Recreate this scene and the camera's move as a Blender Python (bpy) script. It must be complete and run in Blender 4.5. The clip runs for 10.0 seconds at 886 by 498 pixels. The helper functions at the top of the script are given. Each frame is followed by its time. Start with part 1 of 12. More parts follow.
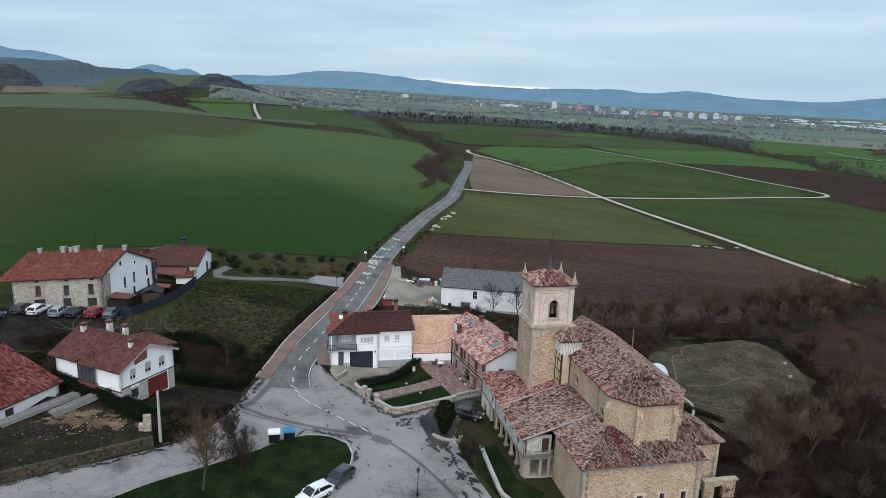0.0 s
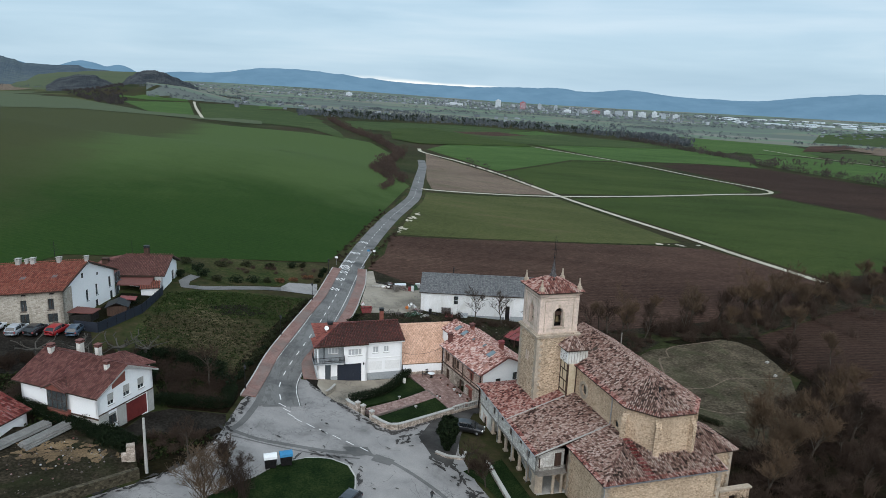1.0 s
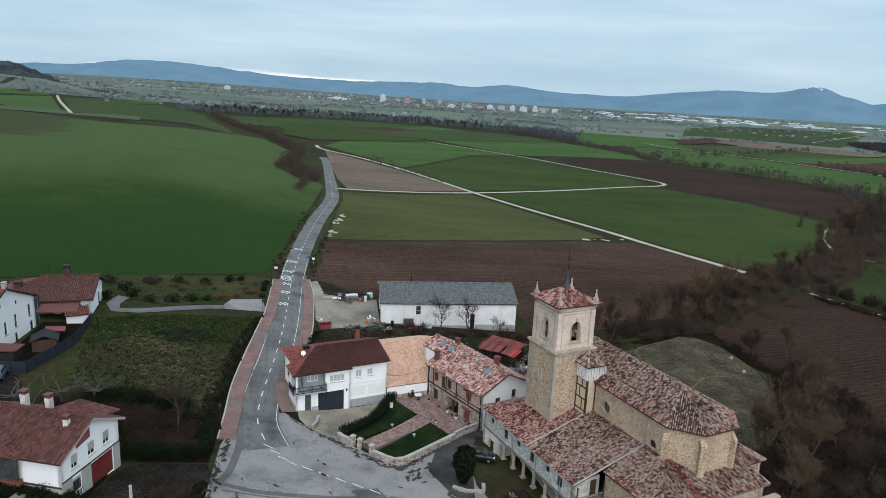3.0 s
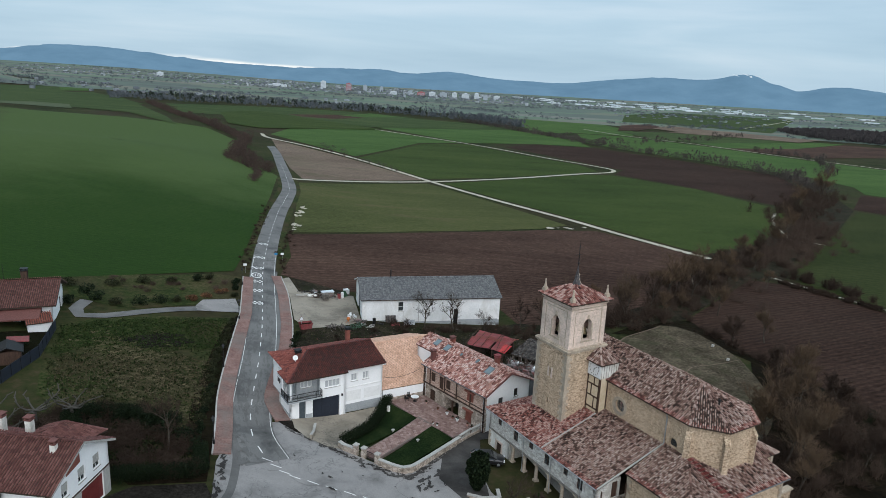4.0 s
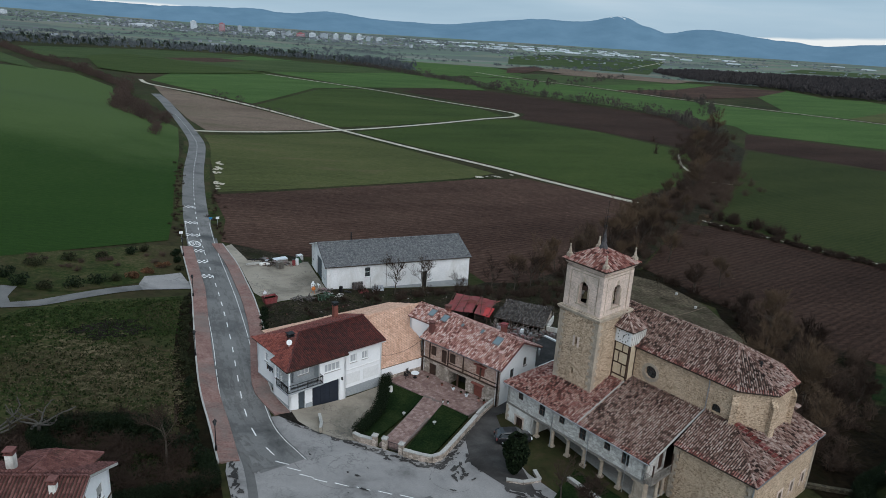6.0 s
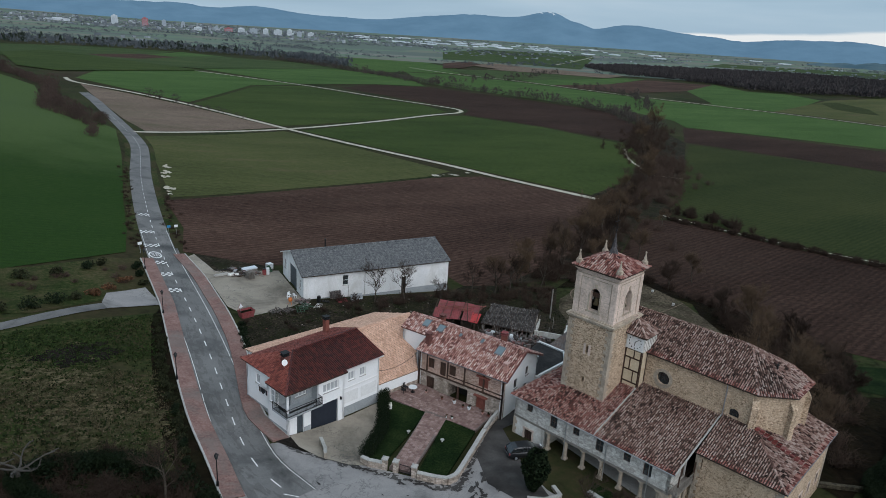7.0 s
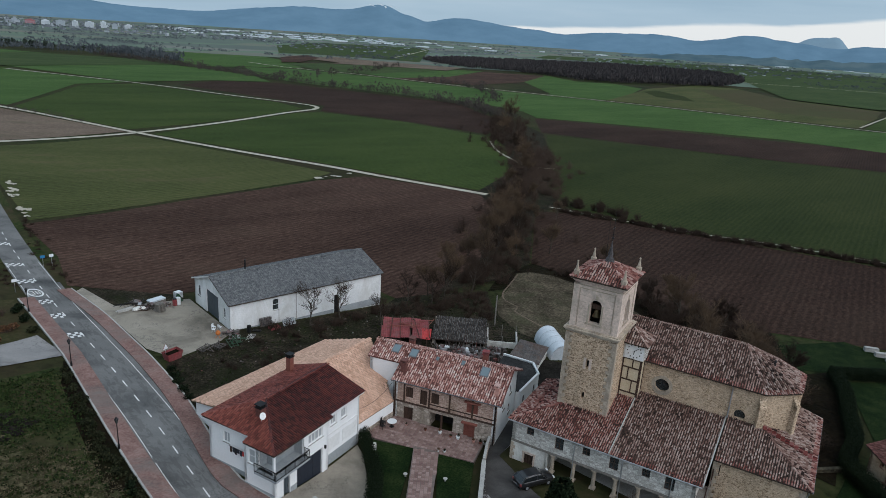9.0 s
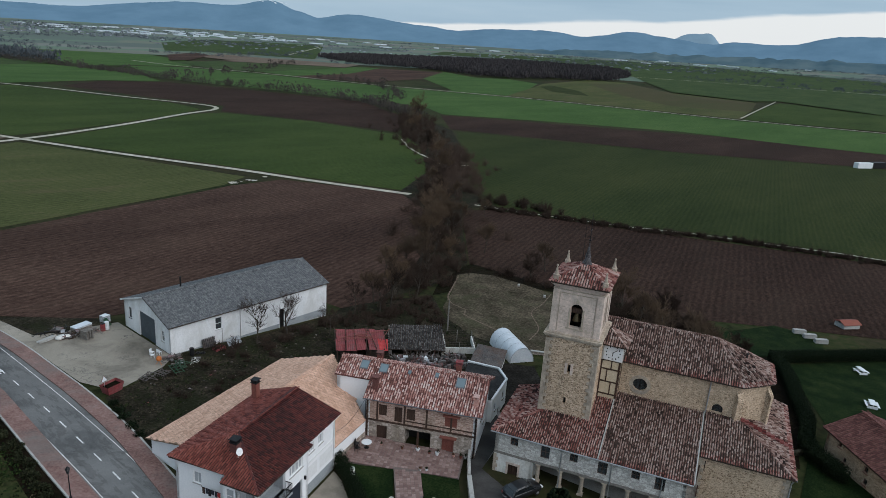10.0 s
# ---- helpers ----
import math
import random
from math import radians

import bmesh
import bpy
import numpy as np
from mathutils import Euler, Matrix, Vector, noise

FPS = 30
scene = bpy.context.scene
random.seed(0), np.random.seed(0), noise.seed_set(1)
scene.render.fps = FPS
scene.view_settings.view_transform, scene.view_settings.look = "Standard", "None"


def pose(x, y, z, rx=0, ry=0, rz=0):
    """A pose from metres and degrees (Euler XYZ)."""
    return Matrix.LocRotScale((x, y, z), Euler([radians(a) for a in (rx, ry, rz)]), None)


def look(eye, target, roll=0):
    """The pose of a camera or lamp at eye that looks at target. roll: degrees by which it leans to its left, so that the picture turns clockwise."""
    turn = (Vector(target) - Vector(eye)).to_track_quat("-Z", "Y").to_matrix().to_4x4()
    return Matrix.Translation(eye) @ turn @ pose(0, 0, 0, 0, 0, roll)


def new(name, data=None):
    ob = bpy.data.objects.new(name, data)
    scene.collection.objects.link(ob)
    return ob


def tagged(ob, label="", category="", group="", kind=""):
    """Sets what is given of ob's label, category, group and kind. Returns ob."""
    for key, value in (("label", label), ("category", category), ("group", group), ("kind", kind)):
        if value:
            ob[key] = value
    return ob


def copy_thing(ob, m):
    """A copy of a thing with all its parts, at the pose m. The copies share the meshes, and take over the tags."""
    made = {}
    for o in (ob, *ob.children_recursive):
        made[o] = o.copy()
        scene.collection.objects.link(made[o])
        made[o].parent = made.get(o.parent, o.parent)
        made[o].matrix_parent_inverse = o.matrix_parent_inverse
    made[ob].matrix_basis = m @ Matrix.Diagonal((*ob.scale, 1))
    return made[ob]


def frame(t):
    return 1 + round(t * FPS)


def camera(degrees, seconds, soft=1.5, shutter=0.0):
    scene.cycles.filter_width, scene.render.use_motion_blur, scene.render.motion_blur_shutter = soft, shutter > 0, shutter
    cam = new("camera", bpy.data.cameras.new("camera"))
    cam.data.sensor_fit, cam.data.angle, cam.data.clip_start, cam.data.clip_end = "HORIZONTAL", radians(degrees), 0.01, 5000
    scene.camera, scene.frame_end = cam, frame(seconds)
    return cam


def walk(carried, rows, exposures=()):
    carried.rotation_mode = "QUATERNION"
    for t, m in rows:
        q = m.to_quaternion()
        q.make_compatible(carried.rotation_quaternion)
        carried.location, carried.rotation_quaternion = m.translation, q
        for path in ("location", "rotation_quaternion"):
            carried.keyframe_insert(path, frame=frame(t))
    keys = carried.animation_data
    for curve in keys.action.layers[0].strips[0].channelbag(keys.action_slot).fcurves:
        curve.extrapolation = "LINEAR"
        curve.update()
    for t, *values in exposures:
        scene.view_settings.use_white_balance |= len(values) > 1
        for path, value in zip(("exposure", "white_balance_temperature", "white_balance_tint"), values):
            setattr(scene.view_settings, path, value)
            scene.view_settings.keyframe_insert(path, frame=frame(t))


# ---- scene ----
cam = camera(65.0, 10.0, soft=0.45)
METRES, EYE, TILT, LEAN, TURN = 87.4, 45.0, 0.4, 2.31, 0.0
ROWS = [
    (0.0, 0.0, 0.0, 0.0, 1.08, -13.87, -4.36),
    (0.5, -0.0419, 0.0266, -0.0023, -1.19, -13.77, -4.48),
    (1.0, -0.0839, 0.0544, -0.0048, -3.56, -13.65, -4.62),
    (1.5, -0.1251, 0.0834, -0.0072, -5.96, -13.53, -4.74),
    (2.0, -0.1656, 0.1138, -0.0097, -8.35, -13.43, -4.86),
    (2.5, -0.2049, 0.1459, -0.0124, -10.75, -13.31, -4.93),
    (4.0, -0.3149, 0.2496, -0.0201, -17.99, -13.91, -5.1),
    (4.5, -0.3484, 0.2871, -0.0226, -20.39, -14.96, -5.2),
    (5.0, -0.3804, 0.3259, -0.025, -22.81, -16.05, -5.28),
    (5.5, -0.4104, 0.3657, -0.0276, -25.22, -17.11, -5.34),
    (7.0, -0.4909, 0.4925, -0.0347, -33.08, -17.41, -5.46),
    (7.5, -0.5144, 0.5366, -0.0372, -36.43, -17.22, -5.48),
    (8.0, -0.5356, 0.5815, -0.0395, -39.74, -17.06, -5.47),
    (8.5, -0.5546, 0.6272, -0.042, -43.09, -16.87, -5.47),
    (9.0, -0.5711, 0.6735, -0.0442, -46.42, -16.7, -5.45),
    (9.5, -0.5847, 0.7196, -0.0462, -50.28, -16.47, -5.39),
    (10.0, -0.5966, 0.767, -0.0482, -54.92, -16.18, -5.29),
]
EXPOSURES = [(0, 0.26, 6050, 9), (2.5, 0.26, 6050, 9), (4.5, 0.1, 6000, 9), (5.5, -0.02, 5950, 9), (7.5, -0.16, 5900, 10), (10, -0.16, 5900, 10)]
walk(cam, [(t, pose(0, 0, EYE, TILT, LEAN, TURN) @ pose(METRES * x, METRES * y, METRES * z, 90 + pitch, roll, yaw)) for t, x, y, z, yaw, pitch, roll in ROWS], EXPOSURES)

# ---- world and sun: a closed winter cloud cover, low wide sun behind it ----
world = bpy.data.worlds.new("overcast_sky")
scene.world = world
world.use_nodes = True
wn, wl = world.node_tree.nodes, world.node_tree.links
wn.clear()
w_out = wn.new("ShaderNodeOutputWorld")
sky = wn.new("ShaderNodeTexSky")
sky.sky_type, sky.sun_disc = "NISHITA", False
sky.sun_elevation, sky.sun_rotation = radians(41), radians(183)
sky_bg = wn.new("ShaderNodeBackground")
sky_bg.inputs["Strength"].default_value = 0.08
wl.new(sky.outputs[0], sky_bg.inputs[0])
w_co = wn.new("ShaderNodeTexCoord")
w_map = wn.new("ShaderNodeMapping")
w_map.inputs["Scale"].default_value = (1.1, 1.1, 10.0)
w_map.inputs["Rotation"].default_value = (0.0, radians(2), radians(20))
wl.new(w_co.outputs["Generated"], w_map.inputs[0])
w_n1 = wn.new("ShaderNodeTexNoise")
w_n1.inputs["Scale"].default_value, w_n1.inputs["Detail"].default_value = 2.0, 6.0
w_n1.inputs["Roughness"].default_value, w_n1.inputs["Distortion"].default_value = 0.5, 0.35
wl.new(w_map.outputs[0], w_n1.inputs["Vector"])
w_ramp = wn.new("ShaderNodeValToRGB")
w_el = w_ramp.color_ramp.elements
w_el[0].position, w_el[0].color = 0.28, (0.385, 0.525, 0.62, 1)
w_el[1].position, w_el[1].color = 0.74, (0.64, 0.735, 0.785, 1)
w_el.new(0.50).color = (0.495, 0.63, 0.71, 1)
wl.new(w_n1.outputs["Fac"], w_ramp.inputs[0])
cloud_bg = wn.new("ShaderNodeBackground")
cloud_bg.inputs["Strength"].default_value = 0.95
w_sep = wn.new("ShaderNodeSeparateXYZ")
wl.new(w_co.outputs["Generated"], w_sep.inputs[0])


def sky_math(how, a, b, c=None):
    """One arithmetic node of the sky."""
    node = wn.new("ShaderNodeMath")
    node.operation = how
    for k, v in enumerate((a, b, c)):
        if v is None:
            continue
        if isinstance(v, (int, float)):
            node.inputs[k].default_value = v
        else:
            wl.new(v, node.inputs[k])
    return node.outputs[0]


# a long clear gap under the cloud sheet, low over the hills, rising towards the east
w_az = sky_math("ARCTAN2", w_sep.outputs["X"], w_sep.outputs["Y"])
w_east = sky_math("MINIMUM", sky_math("MULTIPLY_ADD", w_az, 0.074, -0.0668), 0.055)
w_west = sky_math("SUBTRACT", sky_math("MULTIPLY_ADD", w_az, -0.026, 0.0018), sky_math("MAXIMUM", sky_math("MULTIPLY_ADD", w_az, -0.3, -0.066), 0.0))
w_n2 = wn.new("ShaderNodeTexNoise")
w_n2.inputs["Scale"].default_value, w_n2.inputs["Detail"].default_value = 5.0, 5.0
w_map2 = wn.new("ShaderNodeMapping")
w_map2.inputs["Scale"].default_value = (1.0, 1.0, 7.0)
wl.new(w_co.outputs["Generated"], w_map2.inputs[0])
wl.new(w_map2.outputs[0], w_n2.inputs["Vector"])
w_edge = sky_math("MULTIPLY_ADD", w_n2.outputs["Fac"], 0.018, sky_math("MAXIMUM", w_east, w_west))
w_gap = wn.new("ShaderNodeMapRange")
w_gap.interpolation_type = "SMOOTHSTEP"
w_gap.inputs["From Min"].default_value, w_gap.inputs["From Max"].default_value = 0.007, 0.012
wl.new(sky_math("SUBTRACT", w_edge, w_sep.outputs["Z"]), w_gap.inputs["Value"])
w_glow = wn.new("ShaderNodeMix")
w_glow.data_type = "RGBA"
w_glow.inputs["B"].default_value = (1.06, 1.03, 0.95, 1)
wl.new(w_gap.outputs[0], w_glow.inputs["Factor"])
wl.new(w_ramp.outputs[0], w_glow.inputs["A"])
wl.new(w_glow.outputs["Result"], cloud_bg.inputs[0])
w_mix = wn.new("ShaderNodeMixShader")
w_mix.inputs[0].default_value = 0.9
wl.new(sky_bg.outputs[0], w_mix.inputs[1])
wl.new(cloud_bg.outputs[0], w_mix.inputs[2])
wl.new(w_mix.outputs[0], w_out.inputs[0])

sun = new("sun", bpy.data.lights.new("sun", "SUN"))
sun.data.energy, sun.data.angle, sun.data.color = 2.2, radians(75), (1.0, 0.92, 0.85)
sun.matrix_world = look((0, 0, 100), (2, 43, 62))

# ---- materials ----
def nodes_of(name):
    m = bpy.data.materials.new(name)
    m.use_nodes = True
    return m, m.node_tree.nodes, m.node_tree.links, m.node_tree.nodes["Principled BSDF"]


def ramp_node(n, stops):
    r = n.new("ShaderNodeValToRGB")
    els = r.color_ramp.elements
    els[0].position, els[0].color = stops[0][0], (*stops[0][1], 1)
    els[1].position, els[1].color = stops[-1][0], (*stops[-1][1], 1)
    for p, c in stops[1:-1]:
        els.new(p).color = (*c, 1)
    return r


def noise_node(n, l, co, scale, detail=5.0, rough=0.6, stretch=(1, 1, 1), turn=0.0, distort=0.0):
    mp = n.new("ShaderNodeMapping")
    mp.inputs["Scale"].default_value = stretch
    mp.inputs["Rotation"].default_value = (0, 0, radians(turn))
    l.new(co, mp.inputs[0])
    t = n.new("ShaderNodeTexNoise")
    t.inputs["Scale"].default_value, t.inputs["Detail"].default_value = scale, detail
    t.inputs["Roughness"].default_value, t.inputs["Distortion"].default_value = rough, distort
    l.new(mp.outputs[0], t.inputs["Vector"])
    return t


def mix_node(n, l, fac, a, b, how="MIX"):
    x = n.new("ShaderNodeMix")
    x.data_type, x.blend_type = "RGBA", how
    if isinstance(fac, float):
        x.inputs["Factor"].default_value = fac
    else:
        l.new(fac, x.inputs["Factor"])
    for sock, v in ((x.inputs["A"], a), (x.inputs["B"], b)):
        if isinstance(v, tuple):
            sock.default_value = (*v, 1)
        else:
            l.new(v, sock)
    return x.outputs["Result"]


def bump_from(n, l, bsdf, height, strength, dist):
    b = n.new("ShaderNodeBump")
    b.inputs["Strength"].default_value, b.inputs["Distance"].default_value = strength, dist
    l.new(height, b.inputs["Height"])
    l.new(b.outputs[0], bsdf.inputs["Normal"])


def surface(name, stops, coarse=0.3, fine=6.0, rough=0.85, bump=0.3, dist=0.03, metal=0.0, dirt=None, dirt_scale=0.15,
            stretch=(1, 1, 1), turn=0.0, vary=0.0, spec=0.3):
    """Two scales of variation, an optional dirt colour in patches, an optional spread from object to object."""
    m, n, l, b = nodes_of(name)
    co = n.new("ShaderNodeTexCoord").outputs["Object"]
    n1 = noise_node(n, l, co, coarse, 6.0, 0.6, stretch, turn)
    n2 = noise_node(n, l, co, fine, 4.0, 0.65, stretch, turn)
    f = mix_node(n, l, 0.55, n1.outputs["Fac"], n2.outputs["Fac"])
    r = ramp_node(n, [(0.5 + (p - 0.5) * 0.6, c) for p, c in stops])
    l.new(f, r.inputs[0])
    col = r.outputs[0]
    if dirt:
        n3 = noise_node(n, l, co, dirt_scale, 7.0, 0.7, (1, 1, 0.5), 0, 0.6)
        mask = ramp_node(n, [(0.46, (0, 0, 0)), (0.68, (0.8, 0.8, 0.8))])
        l.new(n3.outputs["Fac"], mask.inputs[0])
        col = mix_node(n, l, mask.outputs[0], col, dirt)
    if vary:
        info = n.new("ShaderNodeObjectInfo")
        hs = n.new("ShaderNodeHueSaturation")
        ma = n.new("ShaderNodeMapRange")
        ma.inputs["To Min"].default_value, ma.inputs["To Max"].default_value = 1 - vary, 1 + vary
        l.new(info.outputs["Random"], ma.inputs["Value"])
        l.new(ma.outputs[0], hs.inputs["Value"])
        l.new(col, hs.inputs["Color"])
        col = hs.outputs[0]
    l.new(col, b.inputs["Base Color"])
    b.inputs["Roughness"].default_value, b.inputs["Metallic"].default_value = rough, metal
    b.inputs["Specular IOR Level"].default_value = spec
    if bump:
        bump_from(n, l, b, n2.outputs["Fac"], bump, dist)
    return m


def islands(name, stops, rough=0.85, fine=9.0, spec=0.3, patch=0.25, patch_to=None, spread=0.74):
    """Each loose piece of the mesh takes a colour of its own; weather adds patches over many pieces."""
    m, n, l, b = nodes_of(name)
    geo = n.new("ShaderNodeNewGeometry")
    co = n.new("ShaderNodeTexCoord").outputs["Object"]
    r = ramp_node(n, stops)
    n1 = noise_node(n, l, co, patch, 5.0, 0.6)
    add = n.new("ShaderNodeMath")
    add.operation = "MULTIPLY_ADD"
    l.new(n1.outputs["Fac"], add.inputs[0])
    add.inputs[1].default_value = 0.55
    off = n.new("ShaderNodeMath")
    off.operation = "MULTIPLY_ADD"
    l.new(geo.outputs["Random Per Island"], off.inputs[0])
    off.inputs[1].default_value, off.inputs[2].default_value = spread, 0.23 - 0.5 * spread
    l.new(off.outputs[0], add.inputs[2])
    l.new(add.outputs[0], r.inputs[0])
    n2 = noise_node(n, l, co, fine, 4.0, 0.7)
    shade = ramp_node(n, [(0.3, (0.6, 0.6, 0.6)), (0.75, (1.15, 1.15, 1.15))])
    l.new(n2.outputs["Fac"], shade.inputs[0])
    col = mix_node(n, l, 1.0, r.outputs[0], shade.outputs[0], "MULTIPLY")
    if patch_to:
        n3 = noise_node(n, l, co, 0.5, 6.0, 0.7)
        mk = ramp_node(n, [(0.5, (0, 0, 0)), (0.66, (0.75, 0.75, 0.75))])
        l.new(n3.outputs["Fac"], mk.inputs[0])
        col = mix_node(n, l, mk.outputs[0], col, patch_to)
    l.new(col, b.inputs["Base Color"])
    b.inputs["Roughness"].default_value = rough
    b.inputs["Specular IOR Level"].default_value = spec
    bump_from(n, l, b, n2.outputs["Fac"], 0.3, 0.01)
    return m


def masonry(name, stones, mortar, size=(2.4, 2.4, 4.6), edge=0.06, stain=(0.2, 0.17, 0.12), plaster=None):
    """Rubble courses: cells with a colour each, recessed mortar, damp stains; plaster hides part of it."""
    m, n, l, b = nodes_of(name)
    co = n.new("ShaderNodeTexCoord").outputs["Object"]
    warp = noise_node(n, l, co, 1.3, 2.0)
    mixv = n.new("ShaderNodeMix")
    mixv.data_type = "VECTOR"
    mixv.inputs[0].default_value = 0.14
    l.new(co, mixv.inputs[4])
    l.new(warp.outputs["Color"], mixv.inputs[5])
    mp = n.new("ShaderNodeMapping")
    mp.inputs["Scale"].default_value = size
    l.new(mixv.outputs[1], mp.inputs[0])
    cell, line = n.new("ShaderNodeTexVoronoi"), n.new("ShaderNodeTexVoronoi")
    line.feature = "DISTANCE_TO_EDGE"
    for v in (cell, line):
        v.inputs["Scale"].default_value = 1.0
        v.inputs["Randomness"].default_value = 0.8
        l.new(mp.outputs[0], v.inputs["Vector"])
    r = ramp_node(n, stones)
    sep = n.new("ShaderNodeSeparateColor")
    l.new(cell.outputs["Color"], sep.inputs[0])
    l.new(sep.outputs[0], r.inputs[0])
    mk = ramp_node(n, [(0.0, (1, 1, 1)), (edge * 2.2, (0, 0, 0))])
    l.new(line.outputs["Distance"], mk.inputs[0])
    col = mix_node(n, l, mk.outputs[0], r.outputs[0], mortar)
    if plaster:
        n5 = noise_node(n, l, co, 0.35, 6.0, 0.65, (1, 1, 0.8))
        pk = ramp_node(n, [(0.48, (0, 0, 0)), (0.66, (0.7, 0.7, 0.7))])
        l.new(n5.outputs["Fac"], pk.inputs[0])
        col = mix_node(n, l, pk.outputs[0], col, plaster)
    n3 = noise_node(n, l, co, 0.45, 7.0, 0.7, (1, 1, 0.35))
    sk = ramp_node(n, [(0.48, (0, 0, 0)), (0.75, (0.7, 0.7, 0.7))])
    l.new(n3.outputs["Fac"], sk.inputs[0])
    col = mix_node(n, l, sk.outputs[0], col, stain)
    fine = noise_node(n, l, co, 7.0, 5.0, 0.7)
    sh = ramp_node(n, [(0.3, (0.62, 0.62, 0.62)), (0.7, (1.18, 1.18, 1.18))])
    l.new(fine.outputs["Fac"], sh.inputs[0])
    col = mix_node(n, l, 1.0, col, sh.outputs[0], "MULTIPLY")
    l.new(col, b.inputs["Base Color"])
    b.inputs["Roughness"].default_value = 0.92
    b.inputs["Specular IOR Level"].default_value = 0.2
    cut = ramp_node(n, [(0.0, (0, 0, 0)), (edge * 3, (1, 1, 1))])
    l.new(line.outputs["Distance"], cut.inputs[0])
    bump_from(n, l, b, cut.outputs[0], 0.6, 0.03)
    return m


def paving(name, base, dark, light, crack=0.35):
    """Worn road surface: wide stains, fine aggregate, thin wandering cracks."""
    m, n, l, b = nodes_of(name)
    co = n.new("ShaderNodeTexCoord").outputs["Object"]
    n1 = noise_node(n, l, co, 0.16, 8.0, 0.62, (1, 1, 1), 0, 0.4)
    r = ramp_node(n, [(0.30, dark), (0.47, base), (0.72, light)])
    l.new(n1.outputs["Fac"], r.inputs[0])
    n2 = noise_node(n, l, co, 7.0, 4.0, 0.75)
    sh = ramp_node(n, [(0.25, (0.82, 0.82, 0.82)), (0.75, (1.12, 1.12, 1.12))])
    l.new(n2.outputs["Fac"], sh.inputs[0])
    col = mix_node(n, l, 1.0, r.outputs[0], sh.outputs[0], "MULTIPLY")
    wv = noise_node(n, l, co, 0.5, 6.0, 0.65)
    mixv = n.new("ShaderNodeMix")
    mixv.data_type = "VECTOR"
    mixv.inputs[0].default_value = 0.55
    l.new(co, mixv.inputs[4])
    sc = n.new("ShaderNodeVectorMath")
    sc.operation = "SCALE"
    sc.inputs["Scale"].default_value = 9.0
    l.new(wv.outputs["Color"], sc.inputs[0])
    l.new(sc.outputs[0], mixv.inputs[5])
    v = n.new("ShaderNodeTexVoronoi")
    v.feature = "DISTANCE_TO_EDGE"
    v.inputs["Scale"].default_value = 0.42
    l.new(mixv.outputs[1], v.inputs["Vector"])
    ck = ramp_node(n, [(0.0, (1, 1, 1)), (0.034, (0, 0, 0))])
    l.new(v.outputs["Distance"], ck.inputs[0])
    gate = noise_node(n, l, co, 0.1, 3.0)
    gk = ramp_node(n, [(0.45, (0, 0, 0)), (0.6, (1, 1, 1))])
    l.new(gate.outputs["Fac"], gk.inputs[0])
    both = mix_node(n, l, 1.0, ck.outputs[0], gk.outputs[0], "MULTIPLY")
    half = mix_node(n, l, crack, (0, 0, 0), both)
    col = mix_node(n, l, half, col, (0.05, 0.05, 0.05))
    l.new(col, b.inputs["Base Color"])
    wet = ramp_node(n, [(0.3, (0.72, 0.72, 0.72)), (0.6, (0.92, 0.92, 0.92))])
    l.new(n1.outputs["Fac"], wet.inputs[0])
    l.new(wet.outputs[0], b.inputs["Roughness"])
    b.inputs["Specular IOR Level"].default_value = 0.25
    bump_from(n, l, b, n2.outputs["Fac"], 0.25, 0.01)
    return m


def ramp_node_from(n, l, fac):
    """A soft light-dark grain round one."""
    r = ramp_node(n, [(0.3, (0.82, 0.82, 0.82)), (0.7, (1.15, 1.15, 1.15))])
    l.new(fac, r.inputs[0])
    return r.outputs[0]


